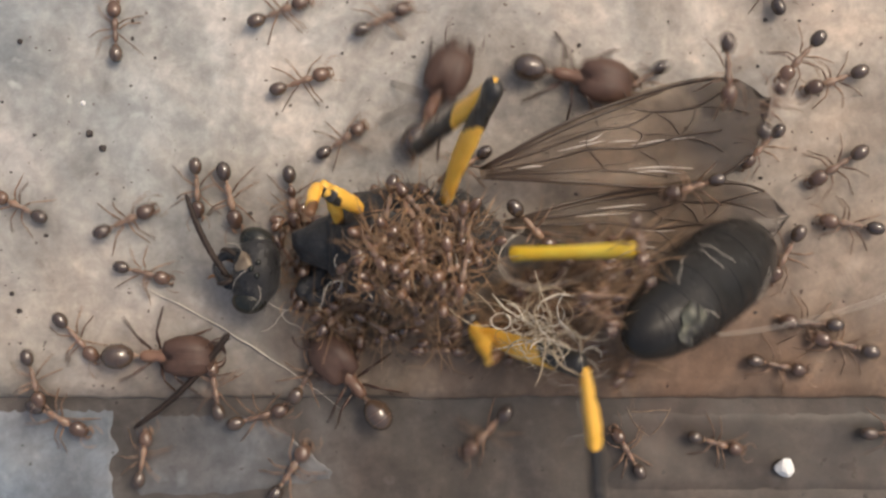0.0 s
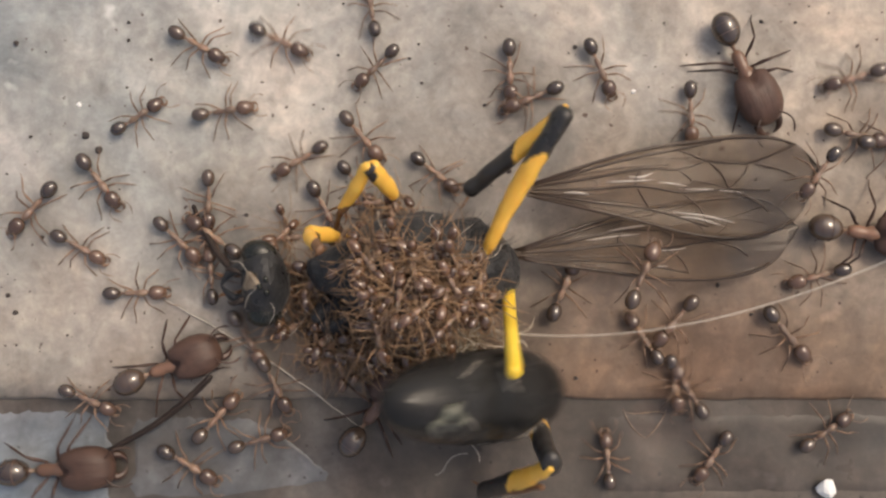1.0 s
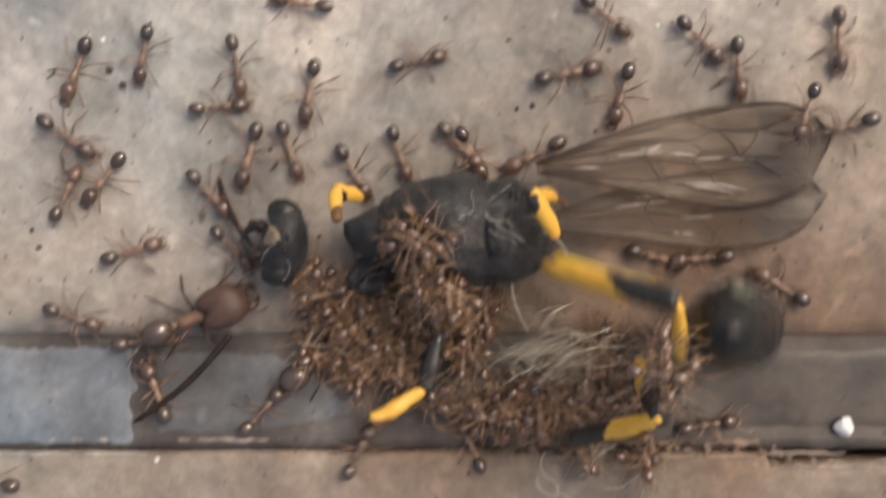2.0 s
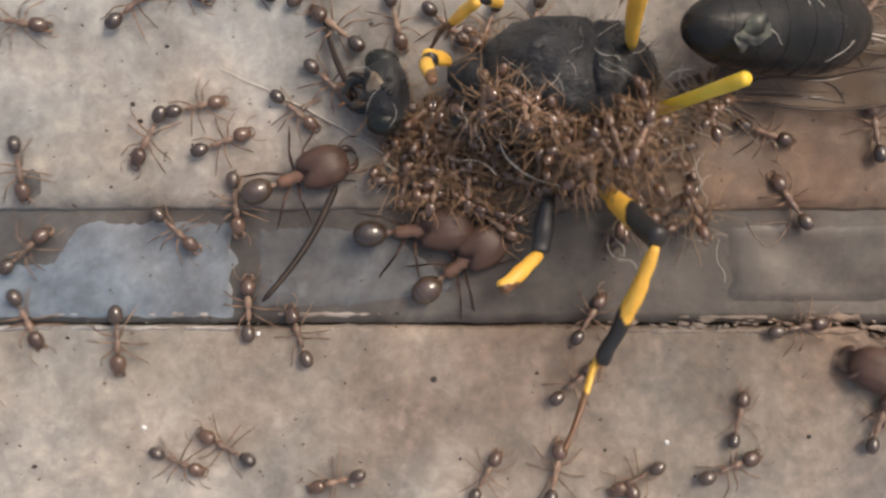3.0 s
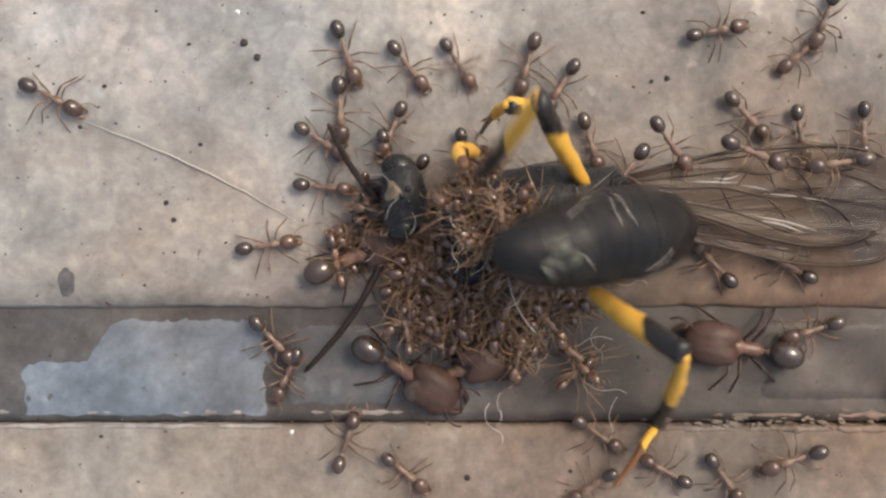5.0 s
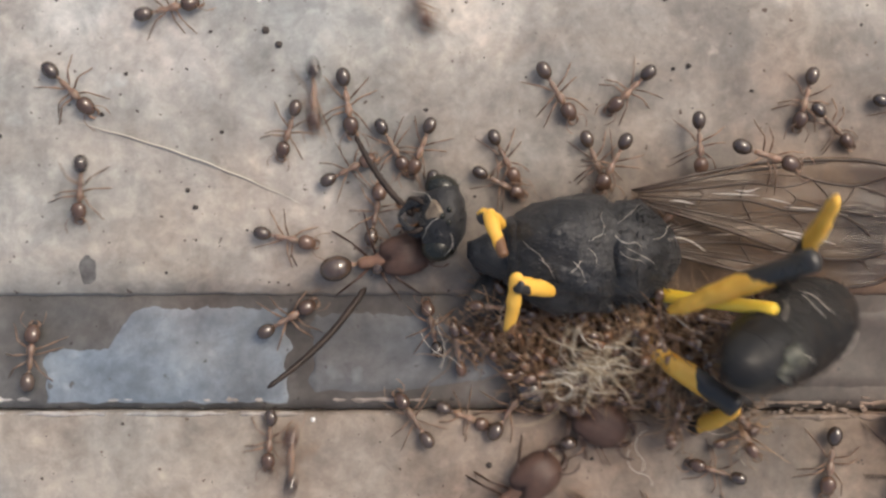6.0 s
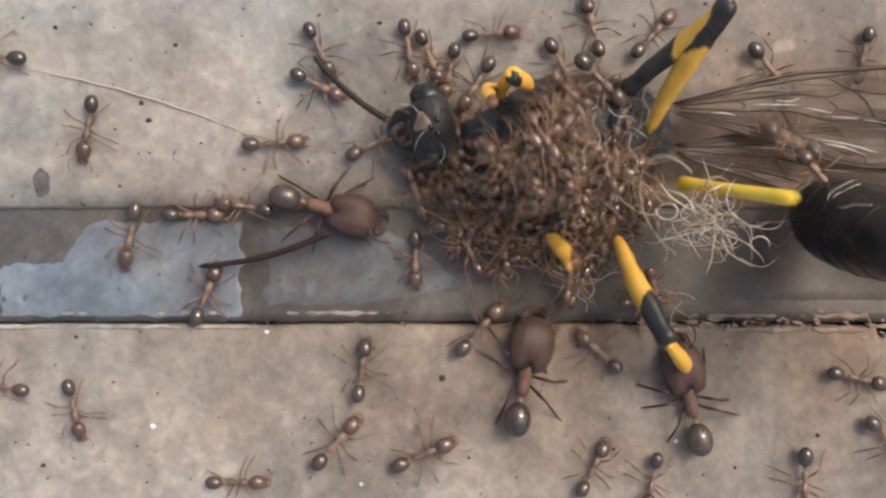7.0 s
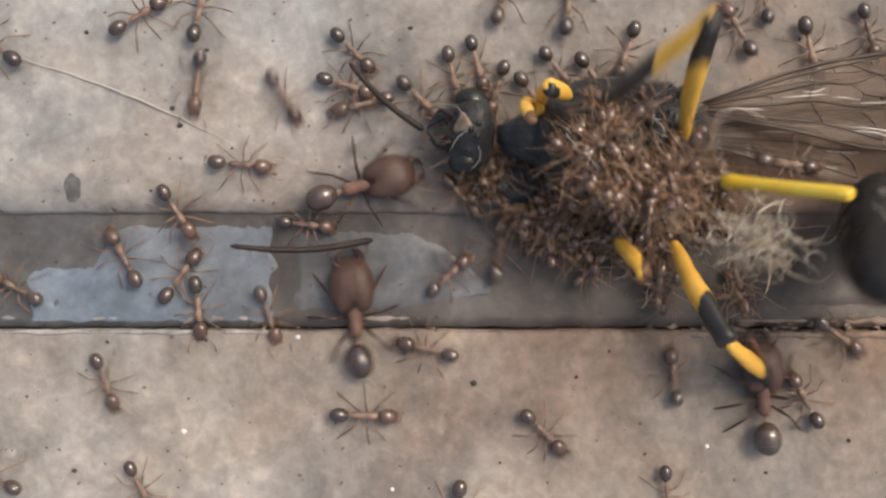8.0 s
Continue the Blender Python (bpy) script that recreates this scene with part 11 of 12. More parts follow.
    cling(83, [
        (0, mm(1.95, 2.75, 0.66, 22, -27, 300)), (0.5, mm(2.76, 1.77, 0.66, 32, -26, 282)), (1, mm(2.04, 2.39, 0.66, 28, -22, 254)), (1.5, mm(0.92, 2.37, 0.66, 30, -28, 271)),
        (2, mm(1.72, -1.81, 0.66, 22, -17, 277)), (3.5, mm(-0.51, 0.69, 0.66, 30, -26, 285)), (4, mm(0.15, -1.80, 0.66, 13, -25, 250)), (4.5, mm(0.34, -6.77, 0.66, 27, -21, 264)),
        (5, mm(-1.36, -0.04, 0.66, 26, -15, 275)), (6.5, mm(4.59, -5.92, 0.66, 25, -18, 262)), (7, mm(3.49, -1.67, 0.66, 34, -29, 279)), (7.5, mm(3.23, 0.43, 3.96, 30, -16, 262)),
        (8, mm(4.11, -1.60, 0.66, 31, -22, 232)),
    ])
    cling(84, [
        (0, mm(7.67, 6.06, 4.95, -12, 5, 117)), (0.5, mm(7.87, 4.77, 5.20, -23, 22, 104)), (1, mm(6.78, 5.43, 4.84, -27, 3, 93)), (1.5, mm(5.74, 5.01, 5.10, -13, 8, 117)),
        (2, mm(7.02, 0.46, 0.15, -22, 7, 105)), (3.5, mm(5.00, 2.55, 4.50, -30, 12, 82)), (4, mm(5.10, 0.29, 4.57, -23, 3, 91)), (4.5, mm(5.80, -4.25, 0.15, -27, 21, 114)),
        (5, mm(3.32, 2.05, 5.10, -13, 13, 93)), (6.5, mm(10.23, -4.05, 0.15, -25, 23, 65)), (7, mm(9.00, 0.71, 0.15, -12, 8, 86)), (7.5, mm(8.08, 3.52, 0.15, -32, 10, 52)),
        (8, mm(8.70, 0.72, 4.71, -14, 9, 80)),
    ])
    cling(85, [
        (0, mm(7.33, 4.84, 5.72, -23, 1, 260)), (0.5, mm(7.79, 3.57, 5.39, -7, 8, 289)), (1, mm(7.11, 4.19, 5.95, -22, 16, 301)), (1.5, mm(6.52, 4.32, 5.96, -9, 0, 285)),
        (2, mm(7.52, -0.13, 0.93, -18, 5, 281)), (3.5, mm(5.46, 2.25, 4.26, -23, 17, 284)), (4, mm(5.41, -0.26, 4.22, -17, 2, 255)), (4.5, mm(5.84, -5.08, 0.93, -30, 6, 289)),
        (5, mm(3.19, 1.36, 5.32, -11, -2, 315)), (6.5, mm(9.74, -4.72, 0.93, -18, -1, 281)), (7, mm(8.69, 0.06, 0.93, -24, 11, 288)), (7.5, mm(7.82, 2.23, 0.93, -21, 8, 302)),
        (8, mm(8.47, -0.11, 5.33, -9, 4, 286)),
    ])
    cling(86, [
        (0, mm(4.42, 4.43, 4.02, 29, -10, 74)), (0.5, mm(4.54, 3.04, 0.14, 19, -10, 62)), (1, mm(4.21, 4.27, 4.57, 22, -4, 43)), (1.5, mm(3.37, 4.29, 4.36, 31, -4, 51)),
        (2, mm(4.43, 0.09, 0.14, 19, -15, 40)), (3.5, mm(2.45, 2.96, 0.14, 13, -2, 36)), (4, mm(2.82, 0.67, 0.14, 18, 4, 19)), (4.5, mm(3.11, -4.25, 0.14, 12, -5, 15)),
        (5, mm(1.13, 2.45, 4.29, 15, -10, 44)), (6.5, mm(7.28, -3.89, 0.14, 11, -4, 23)), (7, mm(5.13, 0.71, 5.23, 20, -1, 18)), (7.5, mm(4.22, 2.91, 4.36, 12, -3, 2)),
        (8, mm(5.39, 0.55, 4.96, 31, -7, 2)),
    ])
    cling(87, [
        (0, mm(3.56, 3.68, 0.57, -19, -5, 124)), (0.5, mm(4.83, 2.45, 0.57, -18, -3, 110)), (1, mm(4.90, 3.14, 4.81, 1, -1, 99)), (1.5, mm(4.44, 3.19, 5.00, -5, -4, 109)),
        (2, mm(5.25, -1.08, 0.57, -16, -6, 134)), (3.5, mm(3.16, 1.43, 0.57, -1, -3, 140)), (4, mm(3.45, -0.98, 0.57, -2, -16, 143)), (4.5, mm(3.33, -5.62, 0.57, -16, -5, 171)),
        (5, mm(1.07, 1.09, 0.57, 0, -9, 169)), (6.5, mm(7.29, -4.72, 0.57, -10, -12, 164)), (7, mm(5.70, -0.41, 4.96, -1, -17, 162)), (7.5, mm(4.85, 1.78, 5.43, -8, -5, 133)),
        (8, mm(6.19, -0.52, 4.82, -21, 1, 148)),
    ])
    cling(88, [
        (0, mm(2.38, 3.25, 0.33, -15, 10, 257)), (0.5, mm(2.95, 1.78, 0.33, 3, 15, 288)), (1, mm(2.60, 3.15, 0.33, -13, 11, 262)), (1.5, mm(1.78, 3.29, 0.33, -8, -5, 248)),
        (2, mm(2.48, -0.63, 0.33, -18, -6, 259)), (3.5, mm(1.26, 2.31, 0.33, 2, 10, 242)), (4, mm(1.06, -0.64, 0.33, 1, 16, 216)), (4.5, mm(1.00, -5.05, 0.33, 3, 3, 239)),
        (5, mm(-1.25, 1.54, 0.33, -13, 6, 206)), (6.5, mm(5.02, -4.72, 0.33, -11, 5, 190)), (7, mm(3.56, -0.30, 4.38, -13, -6, 197)), (7.5, mm(3.20, 2.13, 4.26, 0, -8, 227)),
        (8, mm(3.89, -0.04, 0.33, -10, 10, 255)),
    ])
    cling(89, [
        (0, mm(2.43, 3.76, 0.27, -0, -6, 251)), (0.5, mm(3.07, 2.64, 0.27, 6, -4, 261)), (1, mm(2.74, 3.45, 0.27, 4, -6, 263)), (1.5, mm(1.45, 3.33, 0.27, -12, -12, 278)),
        (2, mm(2.34, -1.11, 0.27, 6, -11, 313)), (3.5, mm(0.66, 1.44, 0.27, 8, -5, 303)), (4, mm(1.00, -0.69, 0.27, -6, -8, 296)), (4.5, mm(1.08, -5.50, 0.27, 3, -8, 288)),
        (5, mm(-0.90, 1.04, 0.27, -10, -9, 256)), (6.5, mm(5.04, -4.96, 0.27, -6, -6, 234)), (7, mm(3.35, -0.28, 0.27, -5, -22, 230)), (7.5, mm(2.95, 1.97, 4.17, -3, -12, 262)),
        (8, mm(4.21, -0.06, 0.27, 7, -24, 247)),
    ])
    cling(90, [
        (0, mm(13.82, 3.46, 1.08, -12, -11, 304)), (0.5, mm(8.28, 2.97, 4.39, -19, -4, 324)), (1, mm(7.63, 3.37, 5.65, -21, -8, 356)), (1.5, mm(6.79, 3.55, 5.89, -9, -20, 350)),
        (2, mm(13.28, -1.64, 11.02, -4, -18, 352)), (3.5, mm(9.54, 4.42, 1.08, -24, -20, 352)), (4, mm(6.90, -3.17, 1.08, -6, -5, 369)), (4.5, mm(5.87, -5.14, 1.08, -9, -3, 336)),
        (5, mm(4.09, 0.95, 4.86, -13, -21, 359)), (6.5, mm(12.90, -3.43, 1.08, -14, -3, 344)), (7, mm(7.60, 0.02, 5.00, -13, -22, 356)), (7.5, mm(10.54, -1.58, 1.08, -13, -22, 335)),
        (8, mm(11.40, 0.18, 1.08, -25, -13, 345)),
    ])
    cling(91, [
        (0, mm(14.35, 0.58, 0.39, -0, 5, 322)), (0.5, mm(8.89, -0.59, 0.39, 7, 1, 337)), (1, mm(8.60, -0.36, 0.39, 3, -15, 327)), (1.5, mm(7.21, -0.85, 0.39, 1, -13, 355)),
        (2, mm(14.48, -6.57, 0.39, -3, -4, 356)), (3.5, mm(9.76, -0.08, 0.39, -3, -5, 388)), (4, mm(7.46, -7.37, 0.39, -3, -8, 387)), (4.5, mm(6.33, -9.83, 0.39, -6, -1, 366)),
        (5, mm(5.62, -4.06, 0.39, -7, 4, 400)), (6.5, mm(13.96, -8.51, 0.39, 8, -7, 371)), (7, mm(9.73, -5.25, 0.39, 8, -3, 366)), (7.5, mm(11.57, -6.83, 0.39, -11, -12, 395)),
        (8, mm(12.13, -4.96, 0.39, -14, 2, 371)),
    ])
    cling(92, [
        (0, mm(12.95, 5.17, 2.13, 11, 8, 148)), (0.5, mm(6.91, 3.92, 5.13, -5, 15, 114)), (1, mm(6.28, 3.97, 5.43, -7, 11, 88)), (1.5, mm(4.75, 3.73, 5.23, 11, 7, 94)),
        (2, mm(12.10, -2.09, 0.38, 5, 14, 112)), (3.5, mm(6.68, 4.13, 5.12, 6, 17, 129)), (4, mm(5.07, -2.52, 0.38, 4, 14, 126)), (4.5, mm(4.44, -5.24, 0.38, -7, 13, 134)),
        (5, mm(3.01, 1.01, 4.20, 14, 6, 130)), (6.5, mm(11.20, -3.51, 0.38, -8, 21, 159)), (7, mm(5.83, -0.43, 4.74, -4, 7, 140)), (7.5, mm(8.22, -1.78, 0.38, 9, 22, 125)),
        (8, mm(7.77, -0.38, 4.79, 8, 17, 155)),
    ])
    cling(93, [
        (0, mm(10.39, 3.27, 0.82, 2, -2, 206)), (0.5, mm(4.70, 2.31, 0.82, -6, -0, 219)), (1, mm(4.55, 2.85, 4.45, -1, 9, 200)), (1.5, mm(3.47, 2.82, 4.12, -1, 16, 220)),
        (2, mm(10.60, -3.40, 0.82, -10, 4, 231)), (3.5, mm(5.22, 2.97, 5.53, -15, -1, 214)), (4, mm(3.16, -3.52, 0.82, -6, 17, 214)), (4.5, mm(1.88, -6.03, 0.82, -5, 3, 232)),
        (5, mm(0.62, -0.58, 0.82, -3, 2, 209)), (6.5, mm(9.16, -5.12, 0.82, -10, 13, 212)), (7, mm(5.20, -1.82, 0.82, -17, 18, 237)), (7.5, mm(7.29, -3.66, 0.82, -17, 17, 271)),
        (8, mm(8.46, -1.66, 0.82, -12, 14, 289)),
    ])
    cling(94, [
        (0, mm(10.32, 2.61, 0.46, -13, 4, 257)), (0.5, mm(4.54, 1.64, 0.46, -19, -9, 254)), (1, mm(4.32, 2.28, 0.46, -8, 13, 248)), (1.5, mm(2.92, 1.99, 0.46, -10, -4, 270)),
        (2, mm(10.60, -3.98, 0.46, -6, -3, 277)), (3.5, mm(5.49, 2.45, 4.55, -1, 5, 253)), (4, mm(3.11, -4.51, 0.46, -17, -8, 280)), (4.5, mm(2.32, -6.99, 0.46, -1, 3, 312)),
        (5, mm(1.85, -1.06, 0.46, -17, -3, 317)), (6.5, mm(9.98, -5.31, 0.46, -17, 3, 328)), (7, mm(5.40, -1.44, 0.46, -19, 4, 297)), (7.5, mm(7.74, -3.24, 0.46, -4, 1, 304)),
        (8, mm(8.48, -2.16, 0.46, -7, 4, 320)),
    ])
    cling(95, [
        (0, mm(12.67, 3.28, 6.28, -19, -20, 144)), (0.5, mm(8.17, 2.01, 0.00, -8, -20, 149)), (1, mm(7.76, 1.82, 0.00, -19, -5, 160)), (1.5, mm(6.50, 1.59, 0.00, -12, -3, 179)),
        (2, mm(14.06, -4.28, 0.00, -12, -6, 175)), (3.5, mm(9.16, 2.83, 0.00, -31, -5, 166)), (4, mm(7.07, -4.24, 0.00, -21, -8, 199)), (4.5, mm(6.39, -6.30, 0.00, -22, -22, 172)),
        (5, mm(4.91, -0.85, 0.00, -20, -2, 150)), (6.5, mm(13.18, -5.44, 0.00, -24, -4, 128)), (7, mm(8.23, -2.19, 0.00, -21, -2, 119)), (7.5, mm(10.48, -3.65, 0.00, -22, -12, 132)),
        (8, mm(11.49, -1.59, 0.00, -20, -21, 167)),
    ])
    cling(96, [
        (0, mm(13.12, 4.31, 0.45, -2, -3, 44)), (0.5, mm(7.01, 3.13, 4.26, -5, -3, 14)), (1, mm(6.61, 3.16, 5.03, -8, 20, -4)), (1.5, mm(5.43, 3.12, 5.05, -2, 9, -19)),
        (2, mm(12.66, -2.82, 0.45, -12, 19, 0)), (3.5, mm(7.38, 3.23, 4.52, 0, 12, -17)), (4, mm(5.52, -3.74, 0.45, 0, 14, -30)), (4.5, mm(4.74, -6.53, 0.45, 3, 0, -57)),
        (5, mm(3.73, -0.42, 0.45, -6, 20, -23)), (6.5, mm(11.38, -4.31, 0.45, 6, 1, -27)), (7, mm(6.70, -0.88, 0.45, 7, 10, -53)), (7.5, mm(8.52, -2.75, 0.45, -3, 14, -54)),
        (8, mm(9.00, -0.64, 3.31, 7, 15, -60)),
    ])
    cling(97, [
        (0, mm(12.19, 1.91, 0.91, 12, -22, 151)), (0.5, mm(6.19, 0.71, 0.91, -5, -15, 116)), (1, mm(6.22, 1.45, 0.91, 11, -22, 135)), (1.5, mm(4.83, 1.31, 0.91, 11, -17, 126)),
        (2, mm(12.08, -4.36, 0.91, 1, -13, 146)), (3.5, mm(7.72, 2.15, 0.91, -2, -18, 124)), (4, mm(5.26, -4.89, 0.91, -7, -6, 144)), (4.5, mm(4.85, -7.50, 0.91, 14, -18, 128)),
        (5, mm(4.22, -1.60, 0.91, 1, -20, 131)), (6.5, mm(12.82, -5.72, 0.91, -3, -9, 98)), (7, mm(8.11, -1.99, 0.91, 9, -11, 76)), (7.5, mm(9.76, -3.50, 0.91, -7, -23, 47)),
        (8, mm(10.24, -0.95, 0.91, 3, -4, 31)),
    ])
    cling(98, [
        (0, mm(11.16, 4.00, 0.48, -1, 2, 320)), (0.5, mm(5.36, 2.65, 0.48, -2, -9, 333)), (1, mm(5.29, 3.30, 5.03, -3, -3, 353)), (1.5, mm(3.93, 3.13, 4.58, 10, -3, 350)),
        (2, mm(11.17, -3.00, 0.48, -5, 2, 330)), (3.5, mm(5.90, 3.07, 5.21, 10, -11, 352)), (4, mm(3.09, -3.76, 0.48, -4, -6, 347)), (4.5, mm(2.16, -6.24, 0.48, 9, 1, 332)),
        (5, mm(1.17, -0.85, 0.48, 9, -6, 348)), (6.5, mm(9.28, -5.63, 0.48, 10, -1, 380)), (7, mm(4.29, -2.25, 0.48, 9, 3, 410)), (7.5, mm(6.59, -4.15, 0.48, -5, -10, 379)),
        (8, mm(6.91, -2.69, 0.48, -4, -7, 401)),
    ])
    cling(99, [
        (0, mm(7.90, 2.16, 0.98, -26, 12, 186)), (0.5, mm(2.22, 0.76, 0.98, -26, 9, 205)), (1, mm(1.68, 1.38, 0.98, -16, 9, 213)), (1.5, mm(0.49, 1.20, 0.98, -5, -4, 200)),
        (2, mm(7.69, -4.58, 0.98, -17, 8, 169)), (3.5, mm(2.40, 1.67, 0.98, -6, 10, 151)), (4, mm(0.35, -5.55, 0.98, -23, 13, 118)), (4.5, mm(-0.40, -7.91, 0.98, -25, 1, 92)),
        (5, mm(-1.79, -1.99, 0.98, -24, 7, 99)), (6.5, mm(6.78, -6.28, 0.98, -10, -8, 87)), (7, mm(2.02, -2.95, 0.98, -17, 8, 116)), (7.5, mm(3.67, -4.66, 0.98, -21, -8, 103)),
        (8, mm(4.19, -2.40, 0.98, -22, 5, 97)),
    ])
    cling(100, [
        (0, mm(12.82, 5.25, 1.95, 32, 5, -1)), (0.5, mm(7.02, 4.12, 5.07, 25, 14, 11)), (1, mm(6.42, 4.37, 5.30, 23, 15, 36)), (1.5, mm(5.76, 4.34, 5.30, 28, -2, 26)),
        (2, mm(12.65, -1.73, 0.20, 37, 17, 44)), (3.5, mm(6.91, 4.09, 4.81, 29, 12, 70)), (4, mm(4.98, -2.68, 0.20, 38, 1, 51)), (4.5, mm(4.50, -4.70, 0.20, 38, 7, 55)),
        (5, mm(3.46, 1.13, 4.30, 38, 7, 25)), (6.5, mm(11.72, -3.25, 0.20, 36, 11, 21)), (7, mm(6.18, -0.00, 4.87, 38, 1, -2)), (7.5, mm(8.69, -1.23, 0.20, 39, 16, -12)),
        (8, mm(8.04, 0.19, 4.93, 29, 12, -23)),
    ])
    cling(101, [
        (0, mm(9.91, 1.68, 0.64, 1, 3, 304)), (0.5, mm(3.70, 0.52, 0.64, -5, 4, 289)), (1, mm(3.20, 1.03, 0.64, -18, 20, 281)), (1.5, mm(2.04, 0.83, 0.64, -1, 9, 246)),
        (2, mm(8.82, -4.89, 0.64, -20, 5, 241)), (3.5, mm(4.04, 1.79, 0.64, -10, 14, 235)), (4, mm(1.53, -5.61, 0.64, 1, 1, 204)), (4.5, mm(0.55, -7.88, 0.64, -7, 9, 180)),
        (5, mm(-0.62, -2.05, 0.64, -17, 12, 215)), (6.5, mm(7.48, -6.09, 0.64, -9, 23, 234)), (7, mm(2.03, -2.39, 0.64, -2, 12, 227)), (7.5, mm(4.13, -3.86, 0.64, -11, 19, 247)),
        (8, mm(4.54, -2.18, 0.64, -19, 7, 239)),
    ])
    cling(102, [
        (0, mm(13.59, 3.54, 0.88, -16, -8, -11)), (0.5, mm(7.92, 2.91, 4.14, -22, -11, 18)), (1, mm(7.18, 3.54, 5.67, -16, -5, 32)), (1.5, mm(5.68, 3.41, 5.74, -14, -3, 23)),
        (2, mm(12.68, -2.28, 0.88, -19, 7, 3)), (3.5, mm(7.34, 3.63, 5.24, -3, -8, 14)), (4, mm(6.04, -3.40, 0.88, -14, -11, -13)), (4.5, mm(4.88, -5.75, 0.88, -20, 9, -28)),
        (5, mm(3.93, -0.24, 0.88, -17, -11, -15)), (6.5, mm(12.03, -4.98, 0.88, -3, -4, -7)), (7, mm(7.10, -1.68, 0.88, -22, -2, -22)), (7.5, mm(9.59, -3.62, 0.88, -7, 0, -35)),
        (8, mm(10.17, -1.48, 0.88, -2, 4, -65)),
    ])
    cling(103, [
        (0, mm(11.98, 1.06, 0.64, 12, -15, 103)), (0.5, mm(6.27, 0.17, 0.64, 26, 2, 71)), (1, mm(5.93, -0.02, 0.64, 21, 1, 93)), (1.5, mm(4.47, -0.35, 0.64, 27, -12, 122)),
        (2, mm(12.24, -6.28, 0.64, 13, 4, 94)), (3.5, mm(7.18, 0.08, 0.64, 20, 1, 59)), (4, mm(5.28, -6.80, 0.64, 26, -5, 70)), (4.5, mm(4.25, -9.15, 0.64, 12, -7, 63)),
        (5, mm(3.24, -3.49, 0.64, 29, -11, 59)), (6.5, mm(11.21, -8.13, 0.64, 24, 3, 57)), (7, mm(6.77, -4.53, 0.64, 17, -11, 64)), (7.5, mm(8.98, -6.30, 0.64, 24, -13, 97)),
        (8, mm(9.37, -4.59, 0.64, 17, -14, 67)),
    ])
    cling(104, [
        (0, mm(10.63, 2.52, 0.19, -16, -23, 213)), (0.5, mm(4.10, 1.49, 0.19, -26, -14, 179)), (1, mm(4.06, 1.85, 0.19, -22, -7, 199)), (1.5, mm(3.09, 1.99, 0.19, -26, -9, 222)),
        (2, mm(10.49, -4.03, 0.19, -17, -15, 226)), (3.5, mm(5.61, 2.37, 4.16, -8, -21, 220)), (4, mm(3.26, -4.79, 0.19, -17, -22, 233)), (4.5, mm(2.28, -7.28, 0.19, -8, -8, 213)),
        (5, mm(1.31, -1.38, 0.19, -28, -23, 222)), (6.5, mm(8.74, -5.84, 0.19, -21, -16, 249)), (7, mm(4.17, -2.06, 0.19, -17, -16, 260)), (7.5, mm(6.81, -3.45, 0.19, -18, -22, 241)),
        (8, mm(6.95, -1.60, 0.19, -18, -23, 267)),
    ])
    cling(105, [
        (0, mm(11.21, 3.94, 1.02, -19, -31, 41)), (0.5, mm(5.31, 2.88, 1.02, -3, -17, 7)), (1, mm(5.54, 3.69, 5.89, -14, -14, 8)), (1.5, mm(4.54, 3.35, 5.66, -21, -17, 21)),
        (2, mm(11.50, -2.51, 1.02, -6, -23, 50)), (3.5, mm(6.03, 3.33, 5.84, -2, -12, 22)), (4, mm(3.89, -3.85, 1.02, 0, -32, 55)), (4.5, mm(3.17, -6.27, 1.02, -11, -16, 58)),
        (5, mm(2.10, -0.81, 1.02, -8, -30, 36)), (6.5, mm(10.53, -5.22, 1.02, 2, -28, 13)), (7, mm(5.47, -1.36, 1.02, -2, -31, 31)), (7.5, mm(7.74, -2.71, 1.02, -1, -32, 19)),
        (8, mm(7.94, -1.06, 1.02, -7, -24, 43)),
    ])
    cling(106, [
        (0, mm(10.65, 3.25, 1.02, 13, 18, 331)), (0.5, mm(5.01, 2.31, 1.02, 4, 1, 357)), (1, mm(4.93, 3.07, 5.24, 11, 4, 361)), (1.5, mm(3.47, 2.08, 1.02, 19, 10, 339)),
        (2, mm(10.82, -3.80, 1.02, -2, -5, 352)), (3.5, mm(6.08, 2.43, 4.73, 2, -4, 331)), (4, mm(4.27, -4.53, 1.02, 5, -2, 297)), (4.5, mm(3.33, -6.82, 1.02, 0, 13, 278)),
        (5, mm(2.26, -0.97, 1.02, 14, -6, 263)), (6.5, mm(10.58, -5.21, 1.02, 12, -1, 247)), (7, mm(5.58, -1.85, 1.02, -2, 7, 219)), (7.5, mm(7.30, -3.80, 1.02, 18, 4, 214)),
        (8, mm(8.00, -1.51, 1.02, 9, 9, 200)),
    ])
